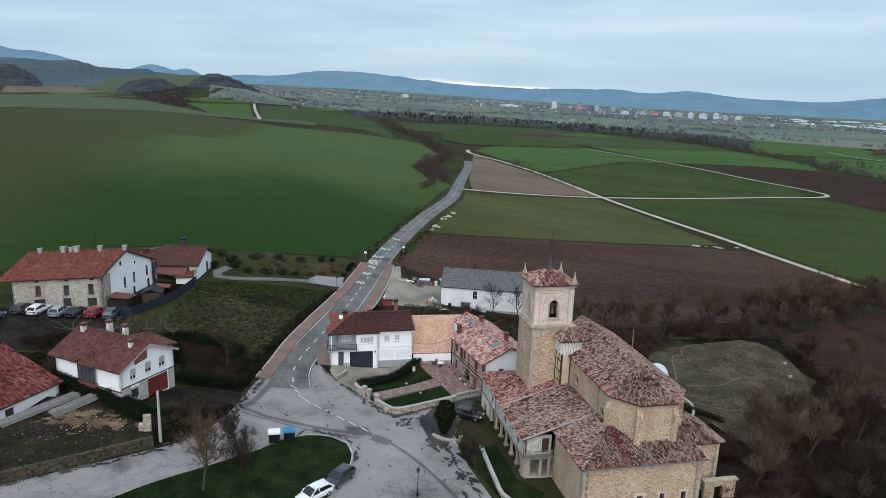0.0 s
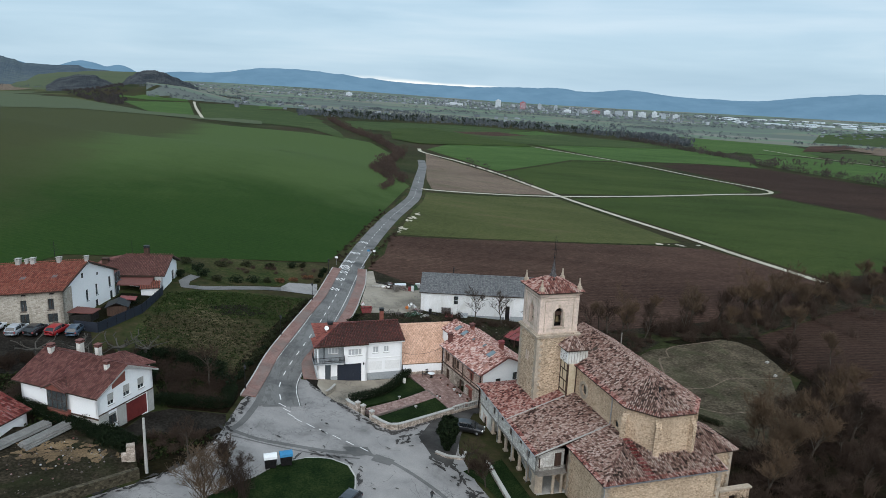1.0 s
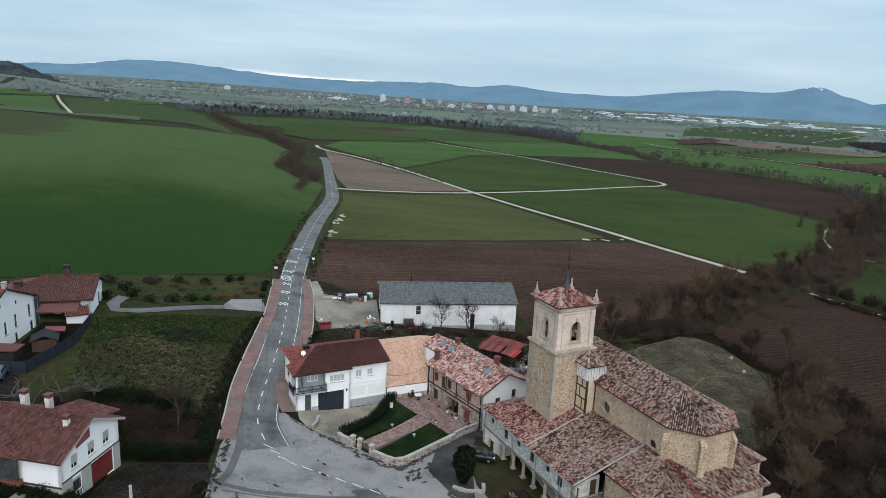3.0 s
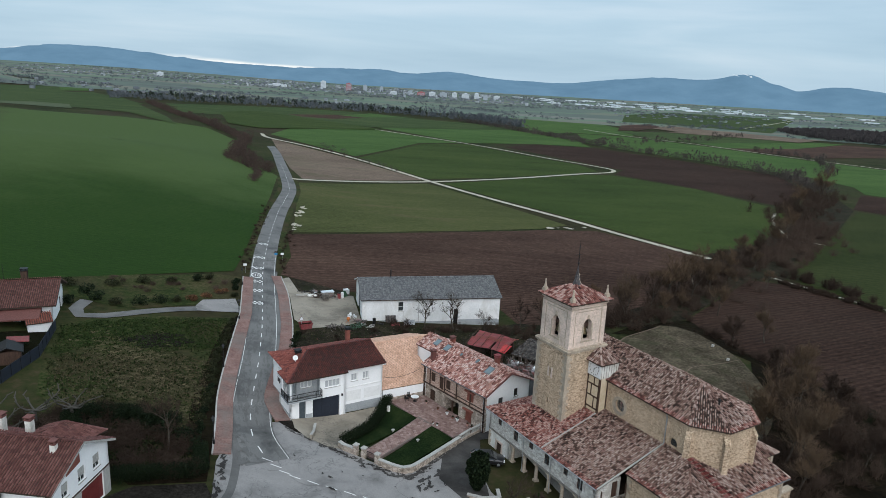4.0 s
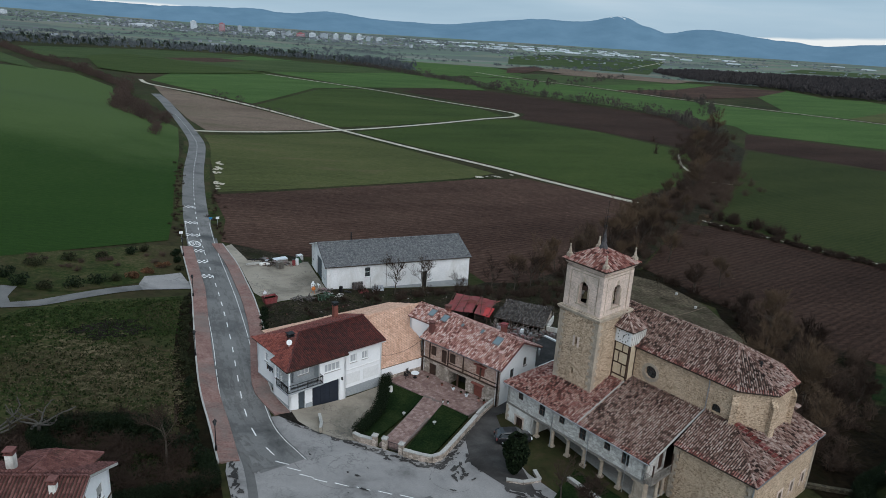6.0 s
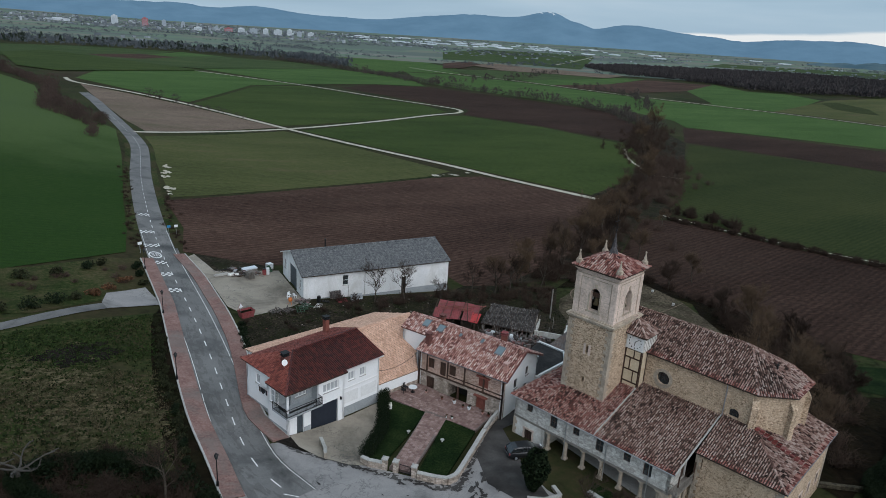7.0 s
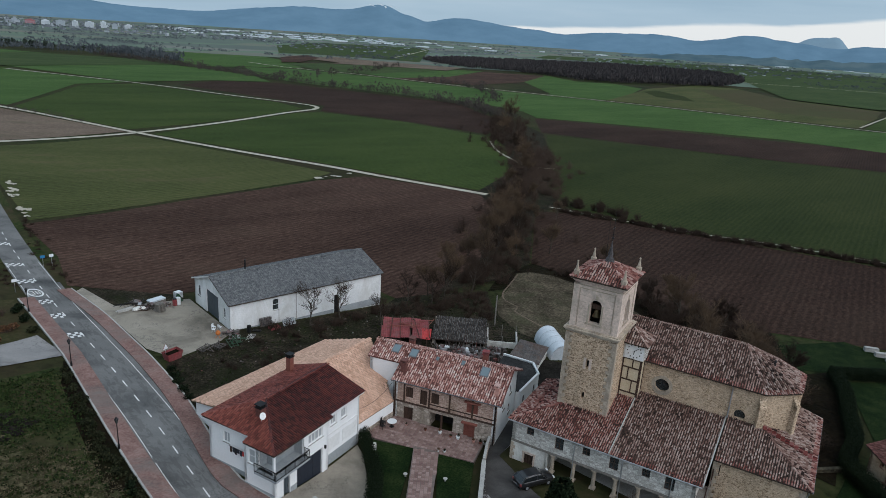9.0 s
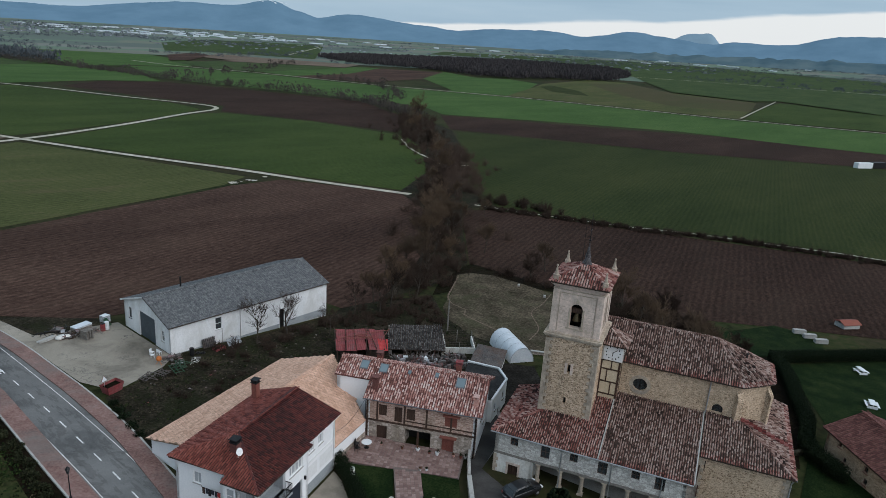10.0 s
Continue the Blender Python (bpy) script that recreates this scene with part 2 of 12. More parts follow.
def furrowed(name, stops, turn, pitch=1.3, weed=None, bands=(), calm=0.62, weed_scale=0.06):
    """Ploughed or drilled land: rows under clods and wide damp patches."""
    m, n, l, b = nodes_of(name)
    co = n.new("ShaderNodeTexCoord").outputs["Object"]
    mp = n.new("ShaderNodeMapping")
    mp.inputs["Rotation"].default_value = (0, 0, radians(turn))
    l.new(co, mp.inputs[0])
    w = n.new("ShaderNodeTexWave")
    w.bands_direction = "Y"
    w.inputs["Scale"].default_value = 0.314 / pitch
    w.inputs["Distortion"].default_value, w.inputs["Detail"].default_value = 2.2, 4.0
    w.inputs["Detail Scale"].default_value = 1.5
    l.new(mp.outputs[0], w.inputs["Vector"])
    n1 = noise_node(n, l, co, 0.03, 7.0, 0.66, (0.35, 1.0, 1), turn)
    n2 = noise_node(n, l, co, 1.5, 7.0, 0.82, (0.5, 1.1, 1), turn)
    a = mix_node(n, l, 0.66, n1.outputs["Fac"], n2.outputs["Fac"])
    f = mix_node(n, l, 0.05, a, w.outputs["Fac"])
    r = ramp_node(n, [(0.5 + (p - 0.5) * calm, c) for p, c in stops])
    l.new(f, r.inputs[0])
    col = r.outputs[0]
    if weed:
        n4 = noise_node(n, l, co, weed_scale, 8.0, 0.7, (0.4, 1, 1), turn)
        mk = ramp_node(n, [(0.52, (0, 0, 0)), (0.75, (0.6, 0.6, 0.6))])
        l.new(n4.outputs["Fac"], mk.inputs[0])
        col = mix_node(n, l, mk.outputs[0], col, weed)
    for (nx, ny), off, wide, tone in bands:
        side = n.new("ShaderNodeVectorMath")
        side.operation = "DOT_PRODUCT"
        side.inputs[1].default_value = (nx, ny, 0)
        l.new(co, side.inputs[0])
        wob = noise_node(n, l, co, 0.014, 7.0, 0.62)
        reach = n.new("ShaderNodeMath")
        reach.operation = "MULTIPLY_ADD"
        l.new(wob.outputs["Fac"], reach.inputs[0])
        reach.inputs[1].default_value = wide * 2.2
        l.new(side.outputs["Value"], reach.inputs[2])
        fade = n.new("ShaderNodeMapRange")
        fade.interpolation_type = "SMOOTHSTEP"
        fade.inputs["From Min"].default_value, fade.inputs["From Max"].default_value = off + wide * 0.6, off + wide * 1.6
        l.new(reach.outputs[0], fade.inputs["Value"])
        grain = mix_node(n, l, 1.0, tone, ramp_node_from(n, l, n2.outputs["Fac"]), "MULTIPLY")
        col = mix_node(n, l, fade.outputs[0], col, grain)
    l.new(col, b.inputs["Base Color"])
    b.inputs["Roughness"].default_value = 0.95
    b.inputs["Specular IOR Level"].default_value = 0.05
    bump_from(n, l, b, n2.outputs["Fac"], 0.6, 0.12)
    return m


def glassy(name, tint, rough=0.06):
    m, n, l, b = nodes_of(name)
    b.inputs["Base Color"].default_value = (*tint, 1)
    b.inputs["Roughness"].default_value = rough
    b.inputs["Transmission Weight"].default_value = 0.55
    b.inputs["IOR"].default_value = 1.45
    return m


TURF = [(0.30, (0.0035, 0.0085, 0.0028)), (0.50, (0.0095, 0.0195, 0.0056)), (0.72, (0.026, 0.036, 0.012))]
M_GROUND = surface("meadow_and_scrub", [(0.30, (0.008933, 0.0137, 0.00437)), (0.48, (0.0284, 0.0367, 0.0125)), (0.60, (0.039, 0.0413, 0.0161)),
                   (0.75, (0.0664, 0.0505, 0.0289))], 0.02, 0.6, 0.95, 0.5, 0.15, dirt=(0.0439, 0.0275, 0.02), dirt_scale=0.012, spec=0.05)
M_LAWN = surface("mown_lawn", TURF, 0.35, 5.0, 0.95, 0.5, 0.05, spec=0.05)
M_ROUGH = surface("rough_grass", [(0.28, (0.0120, 0.0215, 0.0064)), (0.5, (0.0310, 0.0430, 0.0128)), (0.72, (0.0780, 0.0660, 0.0330))], 0.12, 1.6, 0.95,
                  0.6, 0.12, dirt=(0.0542, 0.0377, 0.0234), dirt_scale=0.06, spec=0.05)
M_SCRUB = surface("dead_bramble", [(0.28, (0.0040, 0.0031, 0.0016)), (0.5, (0.0105, 0.0073, 0.0040)), (0.75, (0.0200, 0.0145, 0.0075))], 0.15, 1.2, 0.95,
                  0.8, 0.25, dirt=(0.00833, 0.0112, 0.00331), dirt_scale=0.05, spec=0.05)
M_SOIL = furrowed("ploughed_soil", [(0.30, (0.01935, 0.01087, 0.007962)), (0.5, (0.05692, 0.03308, 0.02455)), (0.75, (0.1366, 0.0838, 0.06138))], -12, 1.4, (0.0640, 0.0425, 0.030))
M_SOIL_PALE = furrowed("dry_fallow_soil", [(0.30, (0.07025, 0.05163, 0.03938)), (0.5, (0.15, 0.1125, 0.085)), (0.75, (0.255, 0.195, 0.15))], 65, 1.4, (0.05, 0.062, 0.025))
M_CROP = furrowed("young_cereal", [(0.30, (0.0144, 0.0247, 0.00907)), (0.5, (0.0435, 0.0667, 0.0227)), (0.75, (0.102, 0.112, 0.0464))], -10, 1.6, calm=0.85)
M_CROP_DARK = furrowed("dark_young_cereal", [(0.30, (0.01266, 0.02218, 0.00597)), (0.5, (0.03853, 0.05947, 0.0149)), (0.75, (0.09016, 0.1007, 0.03035))], -10, 1.6, calm=0.85)
# the next two are darker cereal and soil tones for the eastern fields
M_CROP_DARKER = furrowed("darker_young_cereal", [(0.30, (0.0102, 0.01534, 0.004536)), (0.5, (0.0294, 0.03888, 0.01166)), (0.75, (0.0672, 0.0648, 0.02322))], -10, 1.6, calm=0.85)
M_SOIL_DARK = furrowed("darker_ploughed_soil", [(0.30, (0.01134, 0.006445, 0.004653)), (0.5, (0.03294, 0.01893, 0.01376)), (0.75, (0.07776, 0.04706, 0.03465))], -12, 1.4, (0.038, 0.026, 0.0185))
M_CROP_THIN = furrowed("thin_cereal", [(0.30, (0.02392, 0.02849, 0.01098)), (0.5, (0.06653, 0.07598, 0.02646)), (0.75, (0.14, 0.1226, 0.05751))], -12, 1.8, (0.108, 0.0767, 0.0497), calm=0.85)
M_CROP_LIGHT = furrowed("bright_cereal", [(0.30, (0.02132, 0.04378, 0.01073)), (0.5, (0.0533, 0.09675, 0.02584)), (0.75, (0.1119, 0.1555, 0.05265))], 10, 2.0, calm=0.85)
M_STUBBLE = surface("allotment_soil", [(0.28, (0.022, 0.0175, 0.011)), (0.5, (0.066, 0.053, 0.036)), (0.75, (0.150, 0.121, 0.084))], 0.22, 2.2, 0.95, 0.6, 0.08,
                    dirt=(0.050, 0.055, 0.027), dirt_scale=0.12, spec=0.05)
M_TRACK = surface("pale_gravel", [(0.3, (0.30, 0.27, 0.21)), (0.5, (0.44, 0.40, 0.32)), (0.75, (0.56, 0.52, 0.43))], 0.2, 3.0, 0.95, 0.3, 0.05)
M_ASPHALT = paving("worn_asphalt", (0.144, 0.141, 0.137), (0.0499, 0.0499, 0.0487), (0.206, 0.203, 0.195), 0.6)
M_PLAZA = paving("bleached_asphalt", (0.240, 0.230, 0.224), (0.10, 0.095, 0.090), (0.325, 0.308, 0.296), 0.7)
M_CONCRETE = paving("old_concrete", (0.272, 0.240, 0.193), (0.140, 0.122, 0.098), (0.365, 0.325, 0.268), 0.8)
M_PAVER = surface("red_paving", [(0.3, (0.134, 0.0723, 0.0605)), (0.5, (0.214, 0.123, 0.104)), (0.75, (0.285, 0.187, 0.164))], 0.4, 4.0, 0.9, 0.3, 0.02, dirt=(0.158, 0.144, 0.13))
M_KERB = surface("kerb_concrete", [(0.3, (0.30, 0.29, 0.27)), (0.7, (0.46, 0.45, 0.42))], 0.5, 6.0, 0.9, 0.2)
M_PAINT = surface("road_paint", [(0.3, (0.48, 0.48, 0.47)), (0.6, (0.78, 0.78, 0.76))], 1.2, 9.0, 0.8, 0.1)
M_WHITE = surface("white_render", [(0.3, (0.79, 0.80, 0.80)), (0.6, (0.86, 0.86, 0.86))], 0.25, 5.0, 0.85, 0.12, 0.01)
M_OLDWHITE = surface("stained_white_render", [(0.3, (0.538, 0.526, 0.493)), (0.6, (0.739, 0.728, 0.683))], 0.3, 5.0, 0.9, 0.2, 0.01, dirt=(0.381, 0.347, 0.291), dirt_scale=0.5)
M_BLOCKWALL = masonry("whitewashed_blocks", [(0.0, (0.4606, 0.4365, 0.399)), (0.5, (0.6076, 0.5917, 0.551)), (1.0, (0.7252, 0.7081, 0.665))], (0.40, 0.38, 0.35), (2.2, 2.2, 4.4), 0.04, stain=(0.34, 0.31, 0.27))
M_GREYBASE = surface("grey_plinth", [(0.3, (0.27, 0.29, 0.30)), (0.7, (0.38, 0.40, 0.41))], 0.6, 6.0, 0.9, 0.2)
M_CREAM = surface("cream_ashlar", [(0.3, (0.46, 0.3685, 0.3053)), (0.55, (0.665, 0.5339, 0.4532)), (0.75, (0.78, 0.6331, 0.5504))], 0.6, 4.0, 0.9, 0.3, 0.02, dirt=(0.400, 0.345, 0.285), dirt_scale=0.55)
M_ASHLAR = surface("weathered_ashlar", [(0.3, (0.308, 0.2534, 0.1944)), (0.55, (0.462, 0.3859, 0.2997)), (0.75, (0.572, 0.4858, 0.3879))], 0.8, 5.0, 0.92, 0.4, 0.02, dirt=(0.22, 0.187, 0.154), dirt_scale=0.6)
M_RUBBLE = masonry("golden_rubble_stone", [(0.0, (0.190, 0.130, 0.082)), (0.3, (0.375, 0.268, 0.174)), (0.65, (0.56, 0.415, 0.288)), (1.0, (0.74, 0.580, 0.430))], (0.62, 0.480, 0.345), (5.4, 5.4, 10.5), 0.07)
M_RUBBLE_PLASTERED = masonry("rubble_with_lime_plaster", [(0.0, (0.185, 0.126, 0.078)), (0.4, (0.43, 0.308, 0.200)), (1.0, (0.70, 0.540, 0.390))], (0.62, 0.480, 0.345), (5.4, 5.4, 10.5), 0.07,
                             plaster=(0.61, 0.470, 0.335), stain=(0.33, 0.245, 0.165))
M_STONE_GREY = masonry("grey_garden_stone", [(0.0, (0.228, 0.192, 0.158)), (0.5, (0.442, 0.371, 0.315)), (1.0, (0.615, 0.532, 0.461))], (0.321, 0.266, 0.218), (2.6, 2.6, 3.8))
M_BRICK = masonry("thin_buff_brick", [(0.0, (0.3146, 0.1884, 0.1425)), (0.5, (0.5357, 0.3684, 0.295)), (1.0, (0.693, 0.5196, 0.4288))], (0.515, 0.393, 0.336), (4.0, 4.0, 14.0), 0.05)
M_OCHRE = surface("ochre_plaster_panel", [(0.3, (0.504, 0.407, 0.27)), (0.7, (0.672, 0.585, 0.435))], 0.6, 6.0, 0.9, 0.2)
M_TILE_OLD = islands("old_barrel_tiles", [(0.20, (0.030, 0.019, 0.016)), (0.33, (0.135, 0.076, 0.061)), (0.48, (0.275, 0.168, 0.138)), (0.64, (0.385, 0.270, 0.228)), (0.82, (0.51, 0.405, 0.355))],
                     0.92, 9.0, 0.15, 0.22, spread=0.56)
M_TILE_RED = islands("red_barrel_tiles", [(0.05, (0.0356, 0.00972, 0.00958)), (0.3, (0.131, 0.0266, 0.0233)), (0.55, (0.202, 0.0532, 0.0451)), (0.8, (0.262, 0.106, 0.0958)),
                     (0.97, (0.309, 0.177, 0.175))], 0.88, 7.0, 0.2, 0.4)
M_TILE_PINK = islands("mottled_terracotta_tiles", [(0.05, (0.1434, 0.0594, 0.04732)), (0.3, (0.3835, 0.1764, 0.1443)), (0.55, (0.5558, 0.3073, 0.2562)), (0.8, (0.6891, 0.4836, 0.427)),
                     (0.97, (0.7781, 0.6373, 0.5771))], 0.85, 7.0, 0.25, 0.3, spread=0.9)
# front slope's shade and hip's brightness are put into these two tile colours
M_TILE_DARK = islands("glazed_red_tiles_shaded", [(0.24, (0.0216, 0.00504, 0.0045)), (0.42, (0.0612, 0.01224, 0.00975)), (0.6, (0.1296, 0.02736, 0.02025)), (0.85, (0.2232, 0.0612, 0.0435))], 0.42, 6.0, 0.45, 0.16, spread=0.34)
M_TILE_HIP = islands("red_tiles_lit", [(0.15, (0.0738, 0.01955, 0.01496)), (0.38, (0.1763, 0.0459, 0.03344)), (0.6, (0.2747, 0.08075, 0.05984)), (0.9, (0.3772, 0.1487, 0.1144))], 0.6, 7.0, 0.3, 0.22, spread=0.42)
M_TILE_ORANGE = islands("orange_red_tiles", [(0.05, (0.158, 0.0437, 0.0298)), (0.5, (0.262, 0.0833, 0.0579)), (0.95, (0.333, 0.135, 0.0936))], 0.8, 7.0, 0.25, 0.2)
M_TILE_BROWN = islands("brown_red_tiles", [(0.05, (0.0891, 0.03493, 0.03114)), (0.5, (0.1563, 0.06486, 0.05513)), (0.95, (0.2224, 0.1044, 0.09198))], 0.8, 7.0, 0.25, 0.2)
M_TILE_TAN = islands("tan_roof_tiles", [(0.05, (0.4896, 0.2872, 0.189)), (0.5, (0.6854, 0.4282, 0.3058)), (0.95, (0.8078, 0.5256, 0.3891))], 0.85, 5.0, 0.2, 0.3, spread=0.5)
M_TAN_SHEET = surface("tan_roof_sheet", [(0.3, (0.17, 0.112, 0.07)), (0.7, (0.26, 0.175, 0.115))], 0.2, 4.0, 0.85, 0.2, 0.02)
M_FIBRE = surface("grey_fibre_cement", [(0.25, (0.030, 0.032, 0.036)), (0.5, (0.105, 0.107, 0.110)), (0.78, (0.250, 0.247, 0.240))], 2.2, 7.0, 0.92, 0.4, 0.03)
M_BARNWHITE = surface("weathered_whitewash", [(0.3, (0.68, 0.69, 0.69)), (0.6, (0.82, 0.82, 0.815))], 0.35, 4.0, 0.9, 0.2, 0.01, dirt=(0.58, 0.57, 0.54), dirt_scale=0.35)
M_UNDER = surface("roof_timber", [(0.3, (0.035, 0.025, 0.02)), (0.7, (0.075, 0.052, 0.038))], 2.0, 9.0, 0.9, 0.2)
M_WOOD = surface("dark_oak", [(0.3, (0.035, 0.020, 0.014)), (0.7, (0.085, 0.050, 0.035))], 3.0, 14.0, 0.75, 0.3, 0.01, stretch=(1, 1, 0.15))
M_REDWOOD = surface("oxblood_painted_wood", [(0.3, (0.11, 0.018, 0.018)), (0.7, (0.18, 0.032, 0.028))], 1.0, 9.0, 0.6, 0.2, 0.01)
M_REDSHUT = surface("faded_red_wood", [(0.3, (0.16, 0.050, 0.038)), (0.7, (0.25, 0.095, 0.07))], 1.0, 9.0, 0.7, 0.2, 0.01)
M_GREYWOOD = surface("silvered_wood", [(0.3, (0.14, 0.125, 0.11)), (0.7, (0.27, 0.25, 0.22))], 1.0, 9.0, 0.9, 0.3, 0.02)
M_NAVY = surface("dark_navy_door", [(0.3, (0.016, 0.020, 0.030)), (0.7, (0.026, 0.032, 0.046))], 0.8, 7.0, 0.5, 0.1, 0.01)
M_SLATE = surface("slate_grey_door", [(0.3, (0.055, 0.068, 0.078)), (0.7, (0.085, 0.10, 0.112))], 0.8, 7.0, 0.6, 0.1, 0.01)
M_FRAME = surface("white_window_frame", [(0.3, (0.70, 0.70, 0.69)), (0.7, (0.82, 0.82, 0.81))], 2.0, 9.0, 0.5, 0.0)
M_IRON = surface("black_iron", [(0.3, (0.014, 0.014, 0.016)), (0.7, (0.035, 0.033, 0.032))], 2.0, 12.0, 0.5, 0.1, metal=0.6)
M_ZINC = surface("galvanised_steel", [(0.3, (0.32, 0.33, 0.34)), (0.7, (0.52, 0.53, 0.54))], 1.5, 9.0, 0.45, 0.1, metal=0.7)
M_LEAD = surface("lead_sheet", [(0.3, (0.11, 0.115, 0.125)), (0.7, (0.20, 0.205, 0.215))], 2.0, 9.0, 0.6, 0.2, metal=0.3)
M_SPIRE = surface("blackened_lead", [(0.3, (0.030, 0.028, 0.030)), (0.55, (0.075, 0.068, 0.068)), (0.8, (0.20, 0.195, 0.20))], 2.5, 9.0, 0.7, 0.3, metal=0.2)
M_BRONZE = surface("bell_bronze", [(0.3, (0.07, 0.055, 0.03)), (0.7, (0.13, 0.10, 0.055))], 2.0, 9.0, 0.45, 0.1, metal=0.8)
M_DIAL = surface("white_clock_dial", [(0.3, (0.68, 0.70, 0.71)), (0.7, (0.78, 0.79, 0.79))], 1.0, 6.0, 0.5, 0.0)
M_GLASS = glassy("window_glass", (0.10, 0.115, 0.12))
M_SKYGLASS = glassy("skylight_glass", (0.17, 0.22, 0.24), 0.05)
M_SKYGLASS.node_tree.nodes["Principled BSDF"].inputs["Transmission Weight"].default_value = 0.0
# shade inside rooms and openings, put in as a near-black colour
M_DARK = surface("unlit_room", [(0.3, (0.012, 0.011, 0.010)), (0.7, (0.03, 0.028, 0.025))], 0.5, 4.0, 0.95, 0.0)
M_BARK = surface("grey_bark", [(0.3, (0.0385, 0.0315, 0.0252)), (0.7, (0.098, 0.084, 0.0665))], 1.5, 9.0, 0.95, 0.4, 0.02, vary=0.25, spec=0.05)
M_TWIG = surface("brown_twigs", [(0.3, (0.0275, 0.0190, 0.0145)), (0.7, (0.0570, 0.0400, 0.0300))], 0.08, 2.0, 0.95, 0.0, vary=0.3, spec=0.05)
M_TWIG_RED = surface("russet_twigs", [(0.3, (0.03404, 0.0238, 0.0187)), (0.7, (0.07252, 0.0511, 0.03876))], 0.06, 2.0, 0.95, 0.0, vary=0.3, spec=0.05)
M_PALE_TWIG = surface("pale_pollard_bark", [(0.3, (0.05, 0.045, 0.0375)), (0.7, (0.085, 0.0775, 0.0675))], 0.8, 7.0, 0.95, 0.3, 0.02)
M_EVERGREEN = islands("evergreen_leaves", [(0.1, (0.0042, 0.0084, 0.00367)), (0.5, (0.00994, 0.0178, 0.00735)), (0.9, (0.0221, 0.0325, 0.0136))], 0.7, 4.0, 0.08, 0.3)
M_SHRUB = islands("olive_shrub_leaves", [(0.1, (0.012, 0.0156, 0.0072)), (0.5, (0.027, 0.0312, 0.0144)), (0.9, (0.051, 0.051, 0.0252))], 0.8, 4.0, 0.08, 0.3)
M_RUSSET = islands("russet_shrub_leaves", [(0.1, (0.06, 0.028, 0.012)), (0.5, (0.12, 0.056, 0.024)), (0.9, (0.17, 0.085, 0.038))], 0.8, 4.0, 0.3, 0.3)
# the next four far-wood colours have distance haze mixed in
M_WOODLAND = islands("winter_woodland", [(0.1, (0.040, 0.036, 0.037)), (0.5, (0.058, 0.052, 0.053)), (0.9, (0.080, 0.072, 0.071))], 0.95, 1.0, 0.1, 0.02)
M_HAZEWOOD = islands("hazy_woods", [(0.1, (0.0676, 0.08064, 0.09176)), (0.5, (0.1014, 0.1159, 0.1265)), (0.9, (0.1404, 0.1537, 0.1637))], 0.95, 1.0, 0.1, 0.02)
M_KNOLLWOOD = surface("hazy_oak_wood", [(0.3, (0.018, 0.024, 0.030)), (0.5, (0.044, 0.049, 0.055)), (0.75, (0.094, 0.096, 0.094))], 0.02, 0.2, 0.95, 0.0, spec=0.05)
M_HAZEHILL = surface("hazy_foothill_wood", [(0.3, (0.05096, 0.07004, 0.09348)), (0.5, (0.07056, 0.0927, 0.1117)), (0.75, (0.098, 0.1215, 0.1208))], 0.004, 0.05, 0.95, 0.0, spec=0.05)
M_PINES = islands("dark_conifers", [(0.1, (0.0156, 0.0234, 0.0182)), (0.5, (0.0312, 0.0442, 0.0325)), (0.9, (0.0572, 0.0676, 0.052))], 0.95, 1.0, 0.1, 0.02)
M_PLASTICFILM = surface("translucent_film", [(0.3, (0.52, 0.56, 0.60)), (0.7, (0.68, 0.71, 0.74))], 0.8, 4.0, 0.35, 0.1, 0.02)
M_REDBRIGHT = surface("bright_red_sheet", [(0.3, (0.36, 0.03, 0.03)), (0.7, (0.52, 0.06, 0.055))], 0.8, 5.0, 0.55, 0.1)
M_REDSHEET = surface("red_metal_sheet", [(0.3, (0.17, 0.030, 0.032)), (0.7, (0.30, 0.075, 0.075))], 0.9, 5.0, 0.7, 0.2, dirt=(0.14, 0.075, 0.07), dirt_scale=0.8)
# town walls paled and blued: distance haze put into the tones
M_TOWN = islands("hazed_town_walls", [(0.05, (0.13, 0.15, 0.17)), (0.45, (0.20, 0.22, 0.24)), (0.75, (0.30, 0.33, 0.36)), (0.97, (0.56, 0.60, 0.64))], 0.9, 1.0, 0.2, 0.004)
M_STRAW = islands("dry_straw_blades", [(0.1, (0.0385, 0.0303, 0.0165)), (0.5, (0.0825, 0.066, 0.0358)), (0.9, (0.132, 0.11, 0.066))], 0.9, 4.0, 0.2, 0.3)
M_BLADES = islands("grass_blades", [(0.1, (0.0075, 0.0135, 0.0045)), (0.5, (0.018, 0.0285, 0.009)), (0.9, (0.045, 0.0525, 0.0195))], 0.9, 4.0, 0.08, 0.3)
M_LOTGREEN = islands("fresh_grass_blades", [(0.1, (0.014, 0.030, 0.008)), (0.5, (0.030, 0.055, 0.014)), (0.9, (0.062, 0.080, 0.026))], 0.9, 4.0, 0.08, 0.3)
M_DRYGRASS = surface("dead_grass", [(0.28, (0.030, 0.031, 0.013)), (0.5, (0.076, 0.066, 0.035)), (0.72, (0.155, 0.126, 0.075))], 0.25, 2.2, 0.95, 0.6, 0.1, dirt=(0.0217, 0.0346, 0.0115), dirt_scale=0.14, spec=0.05)
M_FELT = surface("weathered_roof_felt", [(0.3, (0.018, 0.017, 0.017)), (0.55, (0.034, 0.032, 0.031)), (0.8, (0.075, 0.071, 0.067))], 0.6, 5.0, 0.85, 0.2, spec=0.15)
